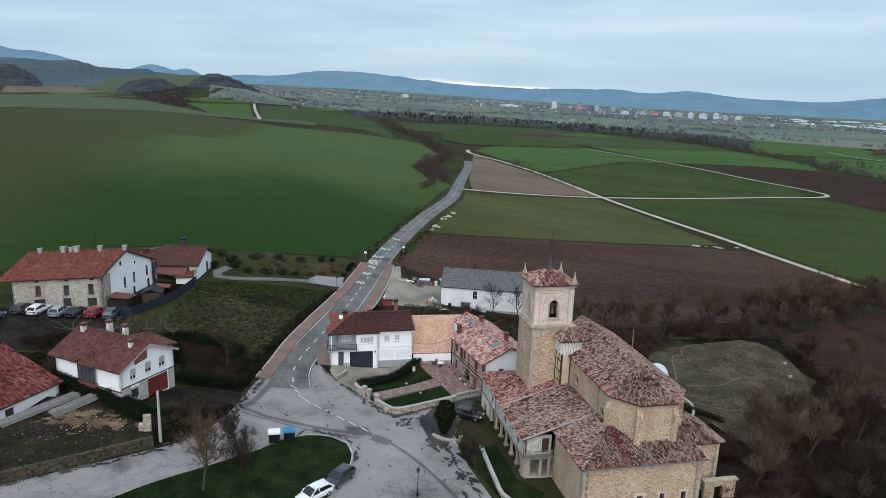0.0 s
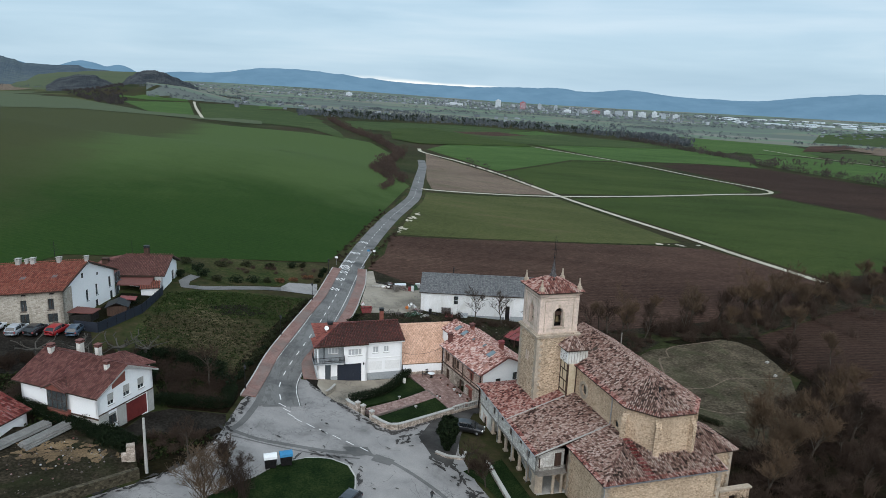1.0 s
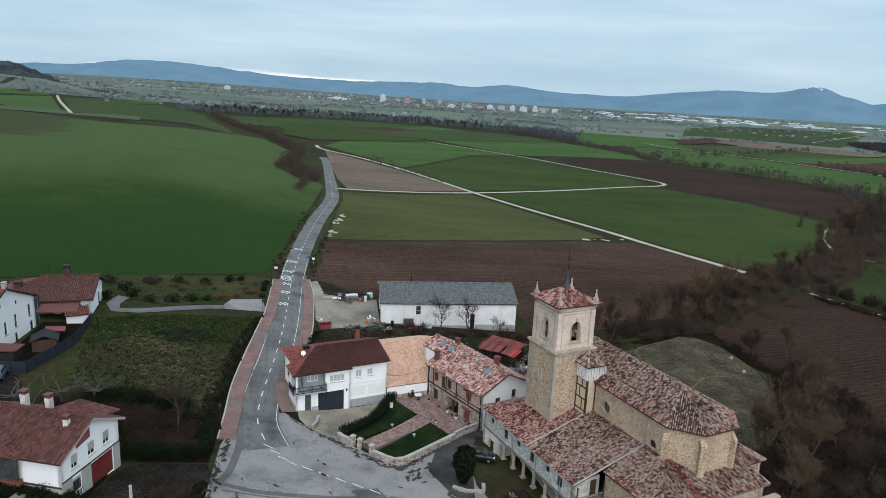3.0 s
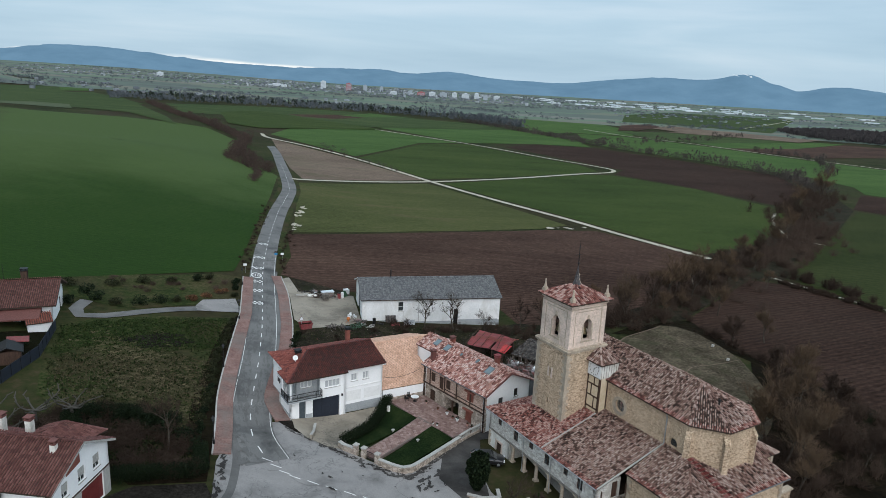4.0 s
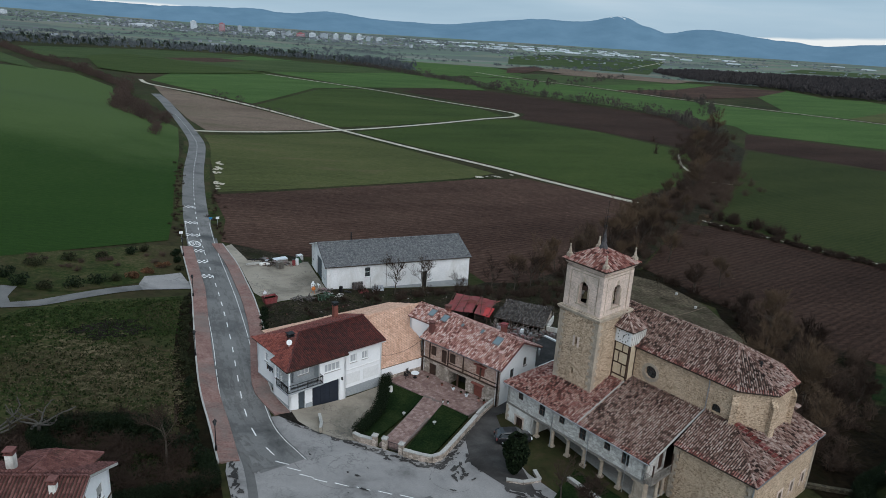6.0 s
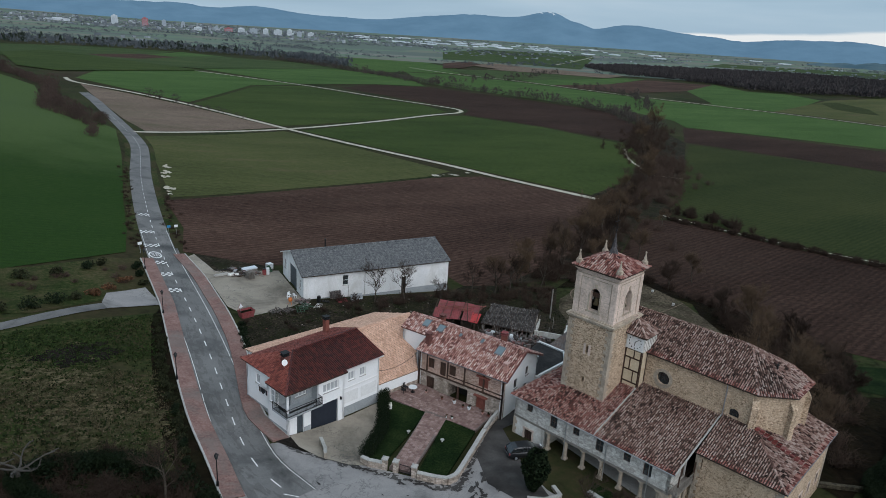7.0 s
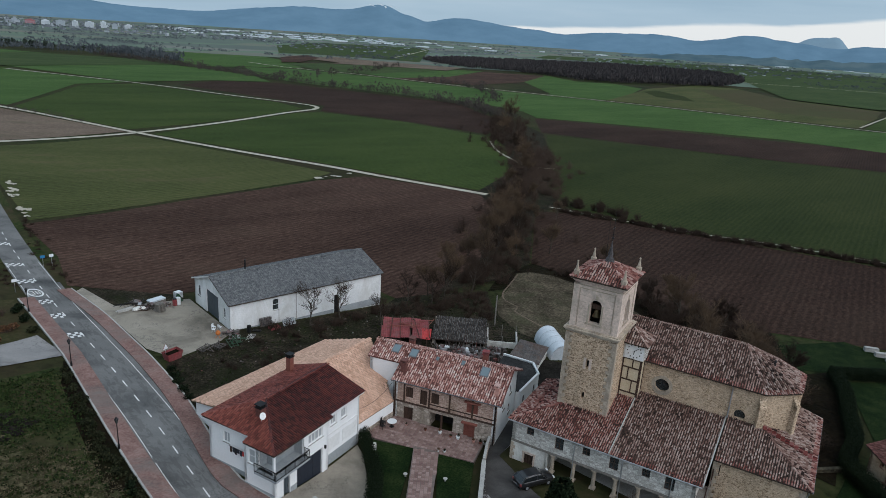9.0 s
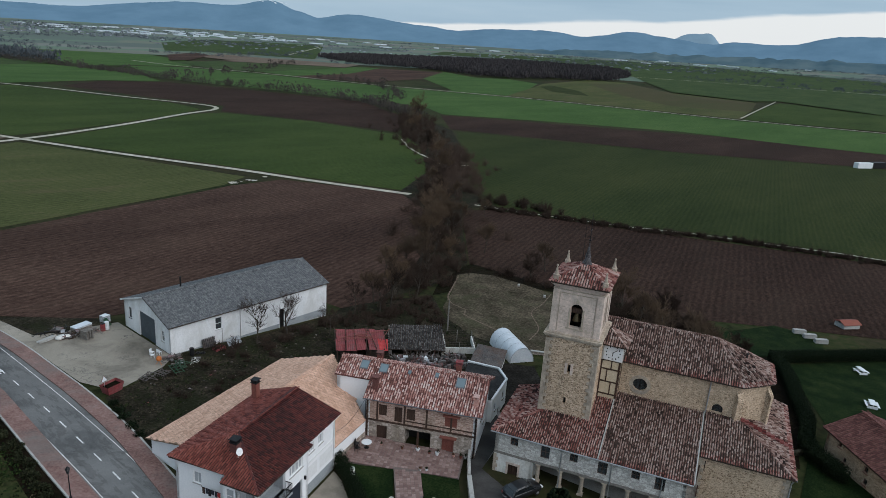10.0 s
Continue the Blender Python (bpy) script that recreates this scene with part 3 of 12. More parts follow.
M_TILE_GREY = islands("blackened_barrel_tiles", [(0.1, (0.03, 0.0285, 0.0285)), (0.4, (0.075, 0.0705, 0.0675)), (0.7, (0.138, 0.1275, 0.12)), (0.95, (0.255, 0.2325, 0.2175))], 0.95, 7.0, 0.1, 0.3)
M_ORANGE = surface("orange_enamel", [(0.3, (0.42, 0.11, 0.02)), (0.7, (0.55, 0.18, 0.04))], 1.5, 9.0, 0.5, 0.1)
M_GREENPAINT = surface("green_machine_paint", [(0.3, (0.012, 0.045, 0.022)), (0.7, (0.03, 0.09, 0.045))], 2.0, 9.0, 0.6, 0.1, dirt=(0.05, 0.035, 0.025), dirt_scale=2.0)
M_JUNK = islands("mixed_junk", [(0.05, (0.03, 0.026, 0.024)), (0.4, (0.09, 0.07, 0.06)), (0.6, (0.20, 0.19, 0.18)), (0.75, (0.16, 0.05, 0.04)), (0.9, (0.42, 0.43, 0.44))], 0.8, 4.0, 0.3, 0.3)
M_RUSTY = surface("rusted_sheet", [(0.3, (0.05, 0.045, 0.045)), (0.5, (0.10, 0.09, 0.085)), (0.75, (0.17, 0.14, 0.12))], 0.8, 5.0, 0.8, 0.3, dirt=(0.09, 0.05, 0.035), dirt_scale=0.6)
M_TILE_MIX = islands("faded_red_barrel_tiles", [(0.20, (0.040, 0.019, 0.017)), (0.33, (0.165, 0.058, 0.048)), (0.48, (0.300, 0.125, 0.102)), (0.64, (0.400, 0.225, 0.190)), (0.84, (0.53, 0.385, 0.335))], 0.9, 9.0, 0.2, 0.25, spread=0.6)
def per_object(name, stops, fine=6.0):
    """Each object takes one tone of the ramp."""
    m, n, l, b = nodes_of(name)
    info = n.new("ShaderNodeObjectInfo")
    rp = ramp_node(n, stops)
    l.new(info.outputs["Random"], rp.inputs[0])
    n2 = noise_node(n, l, n.new("ShaderNodeTexCoord").outputs["Object"], fine, 4.0, 0.7)
    sh = ramp_node(n, [(0.3, (0.7, 0.7, 0.7)), (0.7, (1.15, 1.15, 1.15))])
    l.new(n2.outputs["Fac"], sh.inputs[0])
    l.new(mix_node(n, l, 1.0, rp.outputs[0], sh.outputs[0], "MULTIPLY"), b.inputs["Base Color"])
    b.inputs["Roughness"].default_value = 0.9
    bump_from(n, l, b, n2.outputs["Fac"], 0.3, 0.01)
    return m


M_PAVESTONE = per_object("pink_paver", [(0.0, (0.165, 0.098, 0.084)), (0.4, (0.225, 0.143, 0.124)), (0.75, (0.27, 0.180, 0.158)), (1.0, (0.33, 0.235, 0.208))])
M_JOINT = surface("sandy_joint", [(0.3, (0.13, 0.10, 0.09)), (0.7, (0.20, 0.16, 0.14))], 1.0, 6.0, 0.95, 0.0)
M_WETLANE = paving("dark_muddy_asphalt", (0.034, 0.031, 0.029), (0.0115, 0.0105, 0.0098), (0.110, 0.104, 0.098), 0.6)
M_PATCH = paving("old_asphalt_repair", (0.115, 0.112, 0.108), (0.07, 0.07, 0.068), (0.17, 0.165, 0.16), 0.6)
M_PALESTONE = masonry("pale_house_stone", [(0.0, (0.30, 0.265, 0.22)), (0.5, (0.44, 0.395, 0.33)), (1.0, (0.55, 0.50, 0.43))], (0.44, 0.40, 0.34), (2.6, 2.6, 5.0), 0.07)
M_BURNT = surface("burnt_soil", [(0.3, (0.0065, 0.0050, 0.0046)), (0.5, (0.0145, 0.0112, 0.0100)), (0.75, (0.030, 0.024, 0.021))], 0.5, 4.0, 0.95, 0.5, 0.05, spec=0.04)
M_MUDYARD = surface("muddy_driveway", [(0.3, (0.0085, 0.0076, 0.0064)), (0.5, (0.0190, 0.0165, 0.0138)), (0.75, (0.042, 0.037, 0.031))], 0.3, 3.0, 0.95, 0.4, 0.05, spec=0.04)
M_CURTAIN = glassy("curtained_glass", (0.42, 0.44, 0.45), 0.12)
M_CURTAIN.node_tree.nodes["Principled BSDF"].inputs["Transmission Weight"].default_value = 0.0
M_HEDGEBROWN = surface("russet_hedge_twigs", [(0.3, (0.036, 0.0245, 0.020)), (0.7, (0.078, 0.054, 0.043))], 0.05, 0.6, 0.95, 0.0)
# far twigs: distance haze put into the brown
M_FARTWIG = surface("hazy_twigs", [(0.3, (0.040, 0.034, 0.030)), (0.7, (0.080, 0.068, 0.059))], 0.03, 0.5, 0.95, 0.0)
M_STRAWGROUND = surface("trampled_straw", [(0.3, (0.0688, 0.0452, 0.0238)), (0.5, (0.146, 0.0975, 0.0521)), (0.72, (0.227, 0.16, 0.0893))], 0.5, 5.0, 0.95, 0.4, 0.05, dirt=(0.0405, 0.0312, 0.0179), dirt_scale=0.4)
M_MOSSWALL = masonry("mossy_street_wall", [(0.0, (0.02887, 0.02425, 0.01617)), (0.5, (0.0693, 0.05775, 0.03811)), (1.0, (0.1155, 0.09817, 0.06642))], (0.062, 0.0535, 0.034), (2.8, 2.8, 4.6), stain=(0.0200, 0.0190, 0.0105))
M_WASTE = surface("waste_ground", [(0.3, (0.0080, 0.0077, 0.0045)), (0.5, (0.0225, 0.0190, 0.0125)), (0.72, (0.062, 0.049, 0.034))], 0.35, 3.0, 0.95, 0.8, 0.15, dirt=(0.0197, 0.023, 0.00984), dirt_scale=0.2, spec=0.05)
M_TWIG_TAN = surface("tan_twigs", [(0.3, (0.06375, 0.04125, 0.024)), (0.7, (0.1125, 0.075, 0.045))], 0.2, 2.0, 0.95, 0.0)
# the first band lightens the far slope: thin crop plus haze put into colour
M_HILL = furrowed("hill_cereal", [(0.30, (0.0125, 0.0265, 0.0072)), (0.5, (0.0210, 0.0465, 0.0090)), (0.75, (0.042, 0.060, 0.0170))], 12, 1.6, (0.060, 0.074, 0.028),
                  bands=(((-0.25, 0.97), 270, 80, (0.062, 0.094, 0.030)), ((-0.985, -0.17), 80, 34, (0.050, 0.057, 0.023))), calm=1.0, weed_scale=0.011)
# thin crop, lightened further by haze put into the base colour
M_HILL_FAR = furrowed("thin_hazed_hilltop_cereal", [(0.30, (0.0567, 0.0756, 0.04)), (0.5, (0.0777, 0.0966, 0.055)), (0.75, (0.1029, 0.1176, 0.07))], 12, 1.6, (0.092, 0.094, 0.05), calm=1.2, weed_scale=0.01)
M_HILL_BARE = furrowed("bare_patchy_cereal", [(0.30, (0.046, 0.044, 0.0195)), (0.5, (0.066, 0.058, 0.028)), (0.75, (0.090, 0.078, 0.042))], 12, 1.6, (0.052, 0.068, 0.024), calm=1.0, weed_scale=0.012)
from mathutils.geometry import delaunay_2d_cdt


# ---- mesh helpers ----
RNG = random.Random(7)
BASE_Z = {}


class Mesh:
    """Vertices and faces of one mesh."""

    def __init__(self):
        self.v, self.f = [], []

    def add(self, verts, faces):
        k = len(self.v)
        self.v += [tuple(p) for p in verts]
        self.f += [tuple(i + k for i in f) for f in faces]
        return self

    def box(self, a, b):
        return self.obox((0, 0), (1, 0), a[0], b[0], a[1], b[1], a[2], b[2])

    def obox(self, o, d, s0, s1, n0, n1, z0, z1):
        """A box along the level direction d from o; n is to the left of d."""
        n = (-d[1], d[0])
        pts = [(o[0] + d[0] * s + n[0] * k, o[1] + d[1] * s + n[1] * k, z) for z in (z0, z1) for s, k in ((s0, n0), (s1, n0), (s1, n1), (s0, n1))]
        return self.add(pts, [(3, 2, 1, 0), (4, 5, 6, 7), (0, 1, 5, 4), (1, 2, 6, 5), (2, 3, 7, 6), (3, 0, 4, 7)])

    def prism(self, pts, z0, z1):
        k = len(pts)
        return self.add([(*p[:2], z0) for p in pts] + [(*p[:2], z1) for p in pts],
                        [tuple(range(k - 1, -1, -1)), tuple(range(k, 2 * k))] + [(i, (i + 1) % k, k + (i + 1) % k, k + i) for i in range(k)])

    def slab(self, pts, thick):
        k = len(pts)
        return self.add([(*p[:2], p[2] - thick) for p in pts] + list(pts),
                        [tuple(range(k - 1, -1, -1)), tuple(range(k, 2 * k))] + [(i, (i + 1) % k, k + (i + 1) % k, k + i) for i in range(k)])

    def plate(self, pts, d, depth):
        """A polygon of 3D points pushed by depth along d."""
        k = len(pts)
        return self.add(list(pts) + [tuple(p[i] + d[i] * depth for i in range(3)) for p in pts],
                        [tuple(range(k)), tuple(range(2 * k - 1, k - 1, -1))] + [(i, k + i, k + (i + 1) % k, (i + 1) % k) for i in range(k)])

    def tube(self, p, q, r0, r1, n=6, caps=True):
        p, q = Vector(p), Vector(q)
        ax = (q - p)
        if ax.length < 1e-6:
            return self
        ax.normalize()
        a = ax.orthogonal().normalized()
        b = ax.cross(a)
        ring = [(a * math.cos(2 * math.pi * i / n) + b * math.sin(2 * math.pi * i / n)) for i in range(n)]
        faces = [(i, (i + 1) % n, n + (i + 1) % n, n + i) for i in range(n)]
        if caps:
            faces += [tuple(range(n - 1, -1, -1)), tuple(range(n, 2 * n))]
        return self.add([p + c * r0 for c in ring] + [q + c * r1 for c in ring], faces)

    def lathe(self, centre, profile, n=12, turn=0.0):
        """profile: (radius, height) from below to above."""
        k = len(profile)
        pts = [(centre[0] + r * math.cos(2 * math.pi * (i + turn) / n), centre[1] + r * math.sin(2 * math.pi * (i + turn) / n), centre[2] + z)
               for r, z in profile for i in range(n)]
        faces = [(j * n + i, j * n + (i + 1) % n, (j + 1) * n + (i + 1) % n, (j + 1) * n + i) for j in range(k - 1) for i in range(n)]
        return self.add(pts, faces + [tuple(range(n - 1, -1, -1)), tuple(range((k - 1) * n, k * n))])

    def leaf(self, c, size, rng):
        """A small folded leaf or clump."""
        d = Vector((rng.gauss(0, 1), rng.gauss(0, 1), rng.gauss(0, 1))).normalized()
        e = d.orthogonal().normalized() if rng.random() < 0.5 else d.cross(Vector((0.3, 0.5, 0.8))).normalized()
        c = Vector(c)
        return self.add([c - d * size, c + e * size * 0.6 + Vector((0, 0, size * 0.2)), c + d * size, c - e * size * 0.6], [(0, 1, 2), (0, 2, 3)])

    def weld(self):
        """Joins corners that coincide and drops the faces that two cells share."""
        seen, at, verts = {}, [], []
        for v in self.v:
            key = tuple(round(c, 3) for c in v)
            if key not in seen:
                seen[key] = len(verts)
                verts.append(v)
            at.append(seen[key])
        count = {}
        faces = [tuple(at[i] for i in f) for f in self.f]
        for f in faces:
            count[frozenset(f)] = count.get(frozenset(f), 0) + 1
        self.v, self.f = verts, [f for f in faces if count[frozenset(f)] == 1 and len(set(f)) > 2]
        return self

    def make(self, name, smooth=False):
        me = bpy.data.meshes.new(name)
        me.from_pydata(self.v, [], self.f)
        if smooth:
            me.polygons.foreach_set("use_smooth", [True] * len(me.polygons))
        me.update()
        return me


def thing(name, x, y, z, rz, label, category, group="", kind=""):
    """An Empty at the base of a thing; its parts are given in its own axes, with heights counted in the world."""
    ob = new(name)
    ob.empty_display_size = 0.5
    ob.matrix_basis = pose(x, y, z, 0, 0, rz)
    BASE_Z[ob.name] = z
    return tagged(ob, label, category, group, kind)


def part(name, mesh, material, parent, label="", kind="", smooth=False):
    z = BASE_Z.get(parent.name, 0.0)
    if name.endswith("wall") or name in ("tower_shaft", "belfry", "porch_storey", "gateway"):
        mesh.weld()
    mesh.v = [(p[0], p[1], p[2] - z) for p in mesh.v]
    me = mesh.make(name, smooth)
    me.materials.append(material)
    ob = new(name, me)
    ob.parent = parent
    BASE_Z[ob.name] = z
    return tagged(ob, label, "", "", kind)


def solid(name, mesh, material, label, category, group="", kind="", smooth=False, at=None):
    """A thing of one mesh; at: its place, with the mesh given round that."""
    me = mesh.make(name, smooth)
    me.materials.append(material)
    ob = new(name, me)
    if at is not None:
        ob.matrix_basis = at
    return tagged(ob, label, category, group, kind)


def unit(p, q):
    d = (q[0] - p[0], q[1] - p[1])
    k = math.hypot(*d)
    return (d[0] / k, d[1] / k), k


def wall(mesh, p, q, z0, z1, thick, holes=()):
    """A wall whose outer face runs from p to q, its inside to the left; holes (s0, s1, z0, z1) go through."""
    d, k = unit(p, q)
    ss = sorted({0.0, k, *(min(max(v, 0.0), k) for h in holes for v in h[:2])})
    zs = sorted({z0, z1, *(min(max(v, z0), z1) for h in holes for v in h[2:4])})
    for za, zb in zip(zs, zs[1:]):
        for sa, sb in zip(ss, ss[1:]):
            cs, cz = (sa + sb) / 2, (za + zb) / 2
            if not any(h[0] < cs < h[1] and h[2] < cz < h[3] for h in holes):
                mesh.obox(p, d, sa, sb, 0, thick, za, zb)
    return mesh


def arch_fill(mesh, p, q, s0, s1, z_top, thick, steps=6, lower=None):
    """Fills a square-headed hole to a round head; with lower given, to a full circle."""
    d, _ = unit(p, q)
    n = (-d[1], d[0])
    r, c = (s1 - s0) / 2, (s0 + s1) / 2

    def at(s, z):
        return (p[0] + d[0] * s, p[1] + d[1] * s, z)

    for sign in (-1, 1):
        for zc, up in ((z_top - r, 1),) + (((lower + r, -1),) if lower is not None else ()):
            corner = at(c + sign * r, zc + up * r)
            for i in range(steps):
                a0, a1 = math.pi / 2 * i / steps, math.pi / 2 * (i + 1) / steps
                pts = [corner, at(c + sign * r * math.cos(a0), zc + up * r * math.sin(a0)), at(c + sign * r * math.cos(a1), zc + up * r * math.sin(a1))]
                mesh.plate(pts, (n[0], n[1], 0), thick)
    return mesh


def window(parent, p, q, s, z, w, h, casing=None, cols=2, rows=1, back=0.12, sill=True, name="window", label="", pane=None, bar=0.05):
    """A window in the hole at s (its middle) and z (its foot) of the wall from p to q."""
    casing, pane = casing or M_FRAME, pane or M_GLASS
    parent = parent.parent or parent
    d, _ = unit(p, q)
    m = Mesh()
    s0, s1 = s - w / 2, s + w / 2
    m.obox(p, d, s0, s0 + bar, back, back + 0.07, z, z + h).obox(p, d, s1 - bar, s1, back, back + 0.07, z, z + h)
    m.obox(p, d, s0 + bar, s1 - bar, back, back + 0.07, z, z + bar).obox(p, d, s0 + bar, s1 - bar, back, back + 0.07, z + h - bar, z + h)
    for i in range(1, cols):
        c = s0 + w * i / cols
        m.obox(p, d, c - bar / 2, c + bar / 2, back + 0.005, back + 0.065, z + bar, z + h - bar)
    for i in range(1, rows):
        c = z + h * i / rows
        m.obox(p, d, s0 + bar, s1 - bar, back + 0.01, back + 0.06, c - bar / 2, c + bar / 2)
    ob = part(name, m, casing, parent, label)
    part("pane", Mesh().obox(p, d, s0 + bar * 0.6, s1 - bar * 0.6, back + 0.03, back + 0.042, z + bar * 0.6, z + h - bar * 0.6), pane, ob)
    if sill:
        part("sill", Mesh().obox(p, d, s0 - 0.08, s1 + 0.08, -0.07, back, z - 0.07, z - 0.002), M_KERB if casing is M_FRAME else casing, ob)
    return ob


def door(parent, p, q, s, z, w, h, material, boards=4, back=0.14, name="door", label="", surround=None, handle=True):
    parent = parent.parent or parent
    d, _ = unit(p, q)
    ob = part(name, Mesh().obox(p, d, s - w / 2, s + w / 2, back + 0.05, back + 0.075, z, z + h), material, parent, label)
    for i in range(boards):
        a, b = s - w / 2 + w * i / boards, s - w / 2 + w * (i + 1) / boards
        part("board", Mesh().obox(p, d, a + 0.012, b - 0.012, back, back + 0.052, z, z + h), material, ob)
    if handle:
        part("handle", Mesh().obox(p, d, s + w / 2 - 0.2, s + w / 2 - 0.14, back - 0.05, back, z + 1.0, z + 1.12), M_IRON, ob)
    if surround:
        f = Mesh().obox(p, d, s - w / 2 - 0.2, s - w / 2, -0.05, back + 0.05, z, z + h).obox(p, d, s + w / 2, s + w / 2 + 0.2, -0.05, back + 0.05, z, z + h)
        f.obox(p, d, s - w / 2 - 0.25, s + w / 2 + 0.25, -0.06, back + 0.05, z + h, z + h + 0.24)
        part("surround", f, surround, ob, "pale cut-stone door surround")
    return ob


def inside(poly, x, y):
    hit, k = False, len(poly)
    for i in range(k):
        (ax, ay), (bx, by) = poly[i], poly[(i + 1) % k]
        if (ay > y) != (by > y) and x < (bx - ax) * (y - ay) / (by - ay) + ax:
            hit = not hit
    return hit


def tile_field(pts, w=0.27, length=0.44, rise=0.085, seed=1, wobble=0.02, rows=(0, 999), cover=0.36, stagger=0.0):
    """Barrel tiles over a roof face given from its eave edge; each tile is a loose piece."""
    rng = random.Random(seed)
    p0, p1 = Vector(pts[0]), Vector(pts[1])
    e = (p1 - p0).normalized()
    nrm = Vector((0, 0, 0))
    for i in range(1, len(pts) - 1):
        nrm += (Vector(pts[i]) - p0).cross(Vector(pts[i + 1]) - p0)
    nrm.normalize()
    if nrm.z < 0:
        nrm = -nrm
    s = nrm.cross(e)
    if s.z < 0:
        s = -s
    flat = [((Vector(p) - p0).dot(e), (Vector(p) - p0).dot(s)) for p in pts]
    lo_a, hi_a = min(a for a, _ in flat), max(a for a, _ in flat)
    hi_b = max(b for _, b in flat)
    m = Mesh()
    lift = nrm * 0.015
    for j in range(int(hi_b / length) + 2):
        if not rows[0] <= j < rows[1]:
            continue
        b = (j - 0.15) * length
        for i in range(int((hi_a - lo_a) / w) + 1):
            a = lo_a + (i + 0.5 + stagger * (j % 2)) * w
            if not inside(flat, a, min(max(b + length * 0.55, 0.05), hi_b - 0.03)):
                continue
            da, db = rng.uniform(-wobble, wobble), rng.uniform(-wobble, wobble)
            dz = rng.uniform(0, 0.018)
            row = []
            reach = next((k for k in (1.12, 0.95, 0.8, 0.65) if inside(flat, a, b + length * k)), 0.5)
            for bb, r, up in ((b + db, w * cover, 0.045), (b + db + length * reach, w * cover * 0.86, 0.0)):
                for ca, cz in ((-1.0, 0.0), (-0.55, 0.85), (0.55, 0.85), (1.0, 0.0)):
                    row.append(p0 + e * (a + da + ca * r) + s * bb + lift + nrm * (cz * rise + up + dz))
            m.add(row, [(0, 1, 5, 4), (1, 2, 6, 5), (2, 3, 7, 6), (0, 3, 2, 1)])
    return m


def cap_tiles(m, p, q, w=0.14, step=0.42):
    """A row of cap tiles along a ridge or hip."""
    p, q = Vector(p), Vector(q)
    d = (q - p).normalized()
    side = d.cross(Vector((0, 0, 1))).normalized()
    up = side.cross(d)
    for i in range(int((q - p).length / step)):
        c0, c1 = p + d * (i * step), p + d * (i * step + step * 1.1)
        row = [c + side * (a * w * k) + up * (h * w * 0.75 + o) for c, k, o in ((c0, 1.0, 0.045), (c1, 0.85, 0.02)) for a, h in ((-1, 0), (-0.6, 0.8), (0.6, 0.8), (1, 0))]
        m.add(row, [(0, 1, 5, 4), (1, 2, 6, 5), (2, 3, 7, 6), (0, 3, 2, 1), (4, 5, 6, 7)])
    return m


def tiled_roof(parent, faces, tile, label="", caps=(), w=0.27, length=0.44, thick=0.14, seed=1, name="roof", rise=0.1, wobble=0.02, eave=None, cover=0.36, under=None, stagger=0.0):
    """A roof: boarded slab, barrel tiles and ridge caps. faces: 3D polygons, each from its eave edge."""
    base = Mesh()
    for f in faces:
        base.slab([(x, y, z) for x, y, z in f], thick)
    ob = part(name, base, under or M_UNDER, parent, label)
    m = Mesh()
    for k, f in enumerate(faces):
        t = tile_field(f, w, length, rise, seed * 31 + k, wobble, (2 if eave else 0, 999), cover, stagger)
        m.add(t.v, t.f)
    part("roof_tiles", m, tile, ob, kind="stuff")
    if eave:
        m = Mesh()
        for k, f in enumerate(faces):
            t = tile_field(f, w, length, rise, seed * 31 + k, wobble, (0, 2), cover)
            m.add(t.v, t.f)
        part("eave_tiles", m, eave, ob, "newer red tiles along the eaves", kind="stuff")
    if caps:
        c = Mesh()
        for p, q in caps:
            cap_tiles(c, p, q)
        part("ridge_tiles", c, tile, ob, kind="stuff")
    return ob


def railing(parent, pts, z0, z1, material, gap=0.13, name="railing", bar=0.012, label=""):
    """Posts, rails and upright bars along a line."""
    m = Mesh()
    for p, q in zip(pts, pts[1:]):
        d, k = unit(p, q)
        for z in (z0 + 0.08, z1):
            m.obox(p, d, 0, k, -0.025, 0.025, z - 0.025, z + 0.025)
        for i in range(int(k / gap) + 1):
            big = i % 10 == 0
            r = 0.028 if big else bar
            m.obox(p, d, i * gap - r, i * gap + r, -r, r, z0, z1)
    return part(name, m, material, parent, label)


def chimney(parent, x, y, z0, z1, w, material, cap=None, name="chimney", label=""):
    ob = part(name, Mesh().box((x - w / 2, y - w / 2, z0), (x + w / 2, y + w / 2, z1)), material, parent, label)
    c = Mesh().box((x - w / 2 - 0.08, y - w / 2 - 0.08, z1), (x + w / 2 + 0.08, y + w / 2 + 0.08, z1 + 0.1))
    for sx in (-1, 1):
        for sy in (-1, 1):
            c.box((x + sx * w * 0.4 - 0.06, y + sy * w * 0.4 - 0.06, z1 + 0.1), (x + sx * w * 0.4 + 0.06, y + sy * w * 0.4 + 0.06, z1 + 0.32))
    c.box((x - w / 2 - 0.1, y - w / 2 - 0.1, z1 + 0.32), (x + w / 2 + 0.1, y + w / 2 + 0.1, z1 + 0.4))
    part("chimney_cap", c, cap or material, ob)
    return ob


def pipe(parent, pts, r, material, name="downpipe"):
    m = Mesh()
    for p, q in zip(pts, pts[1:]):
        m.tube(p, q, r, r, 8)
    return part(name, m, material, parent)

# ---- the lie of the land ----
def swell(x, y, a, cx, cy, sx, sy):
    return a * math.exp(-((x - cx) / sx) ** 2 / 2 - ((y - cy) / sy) ** 2 / 2)


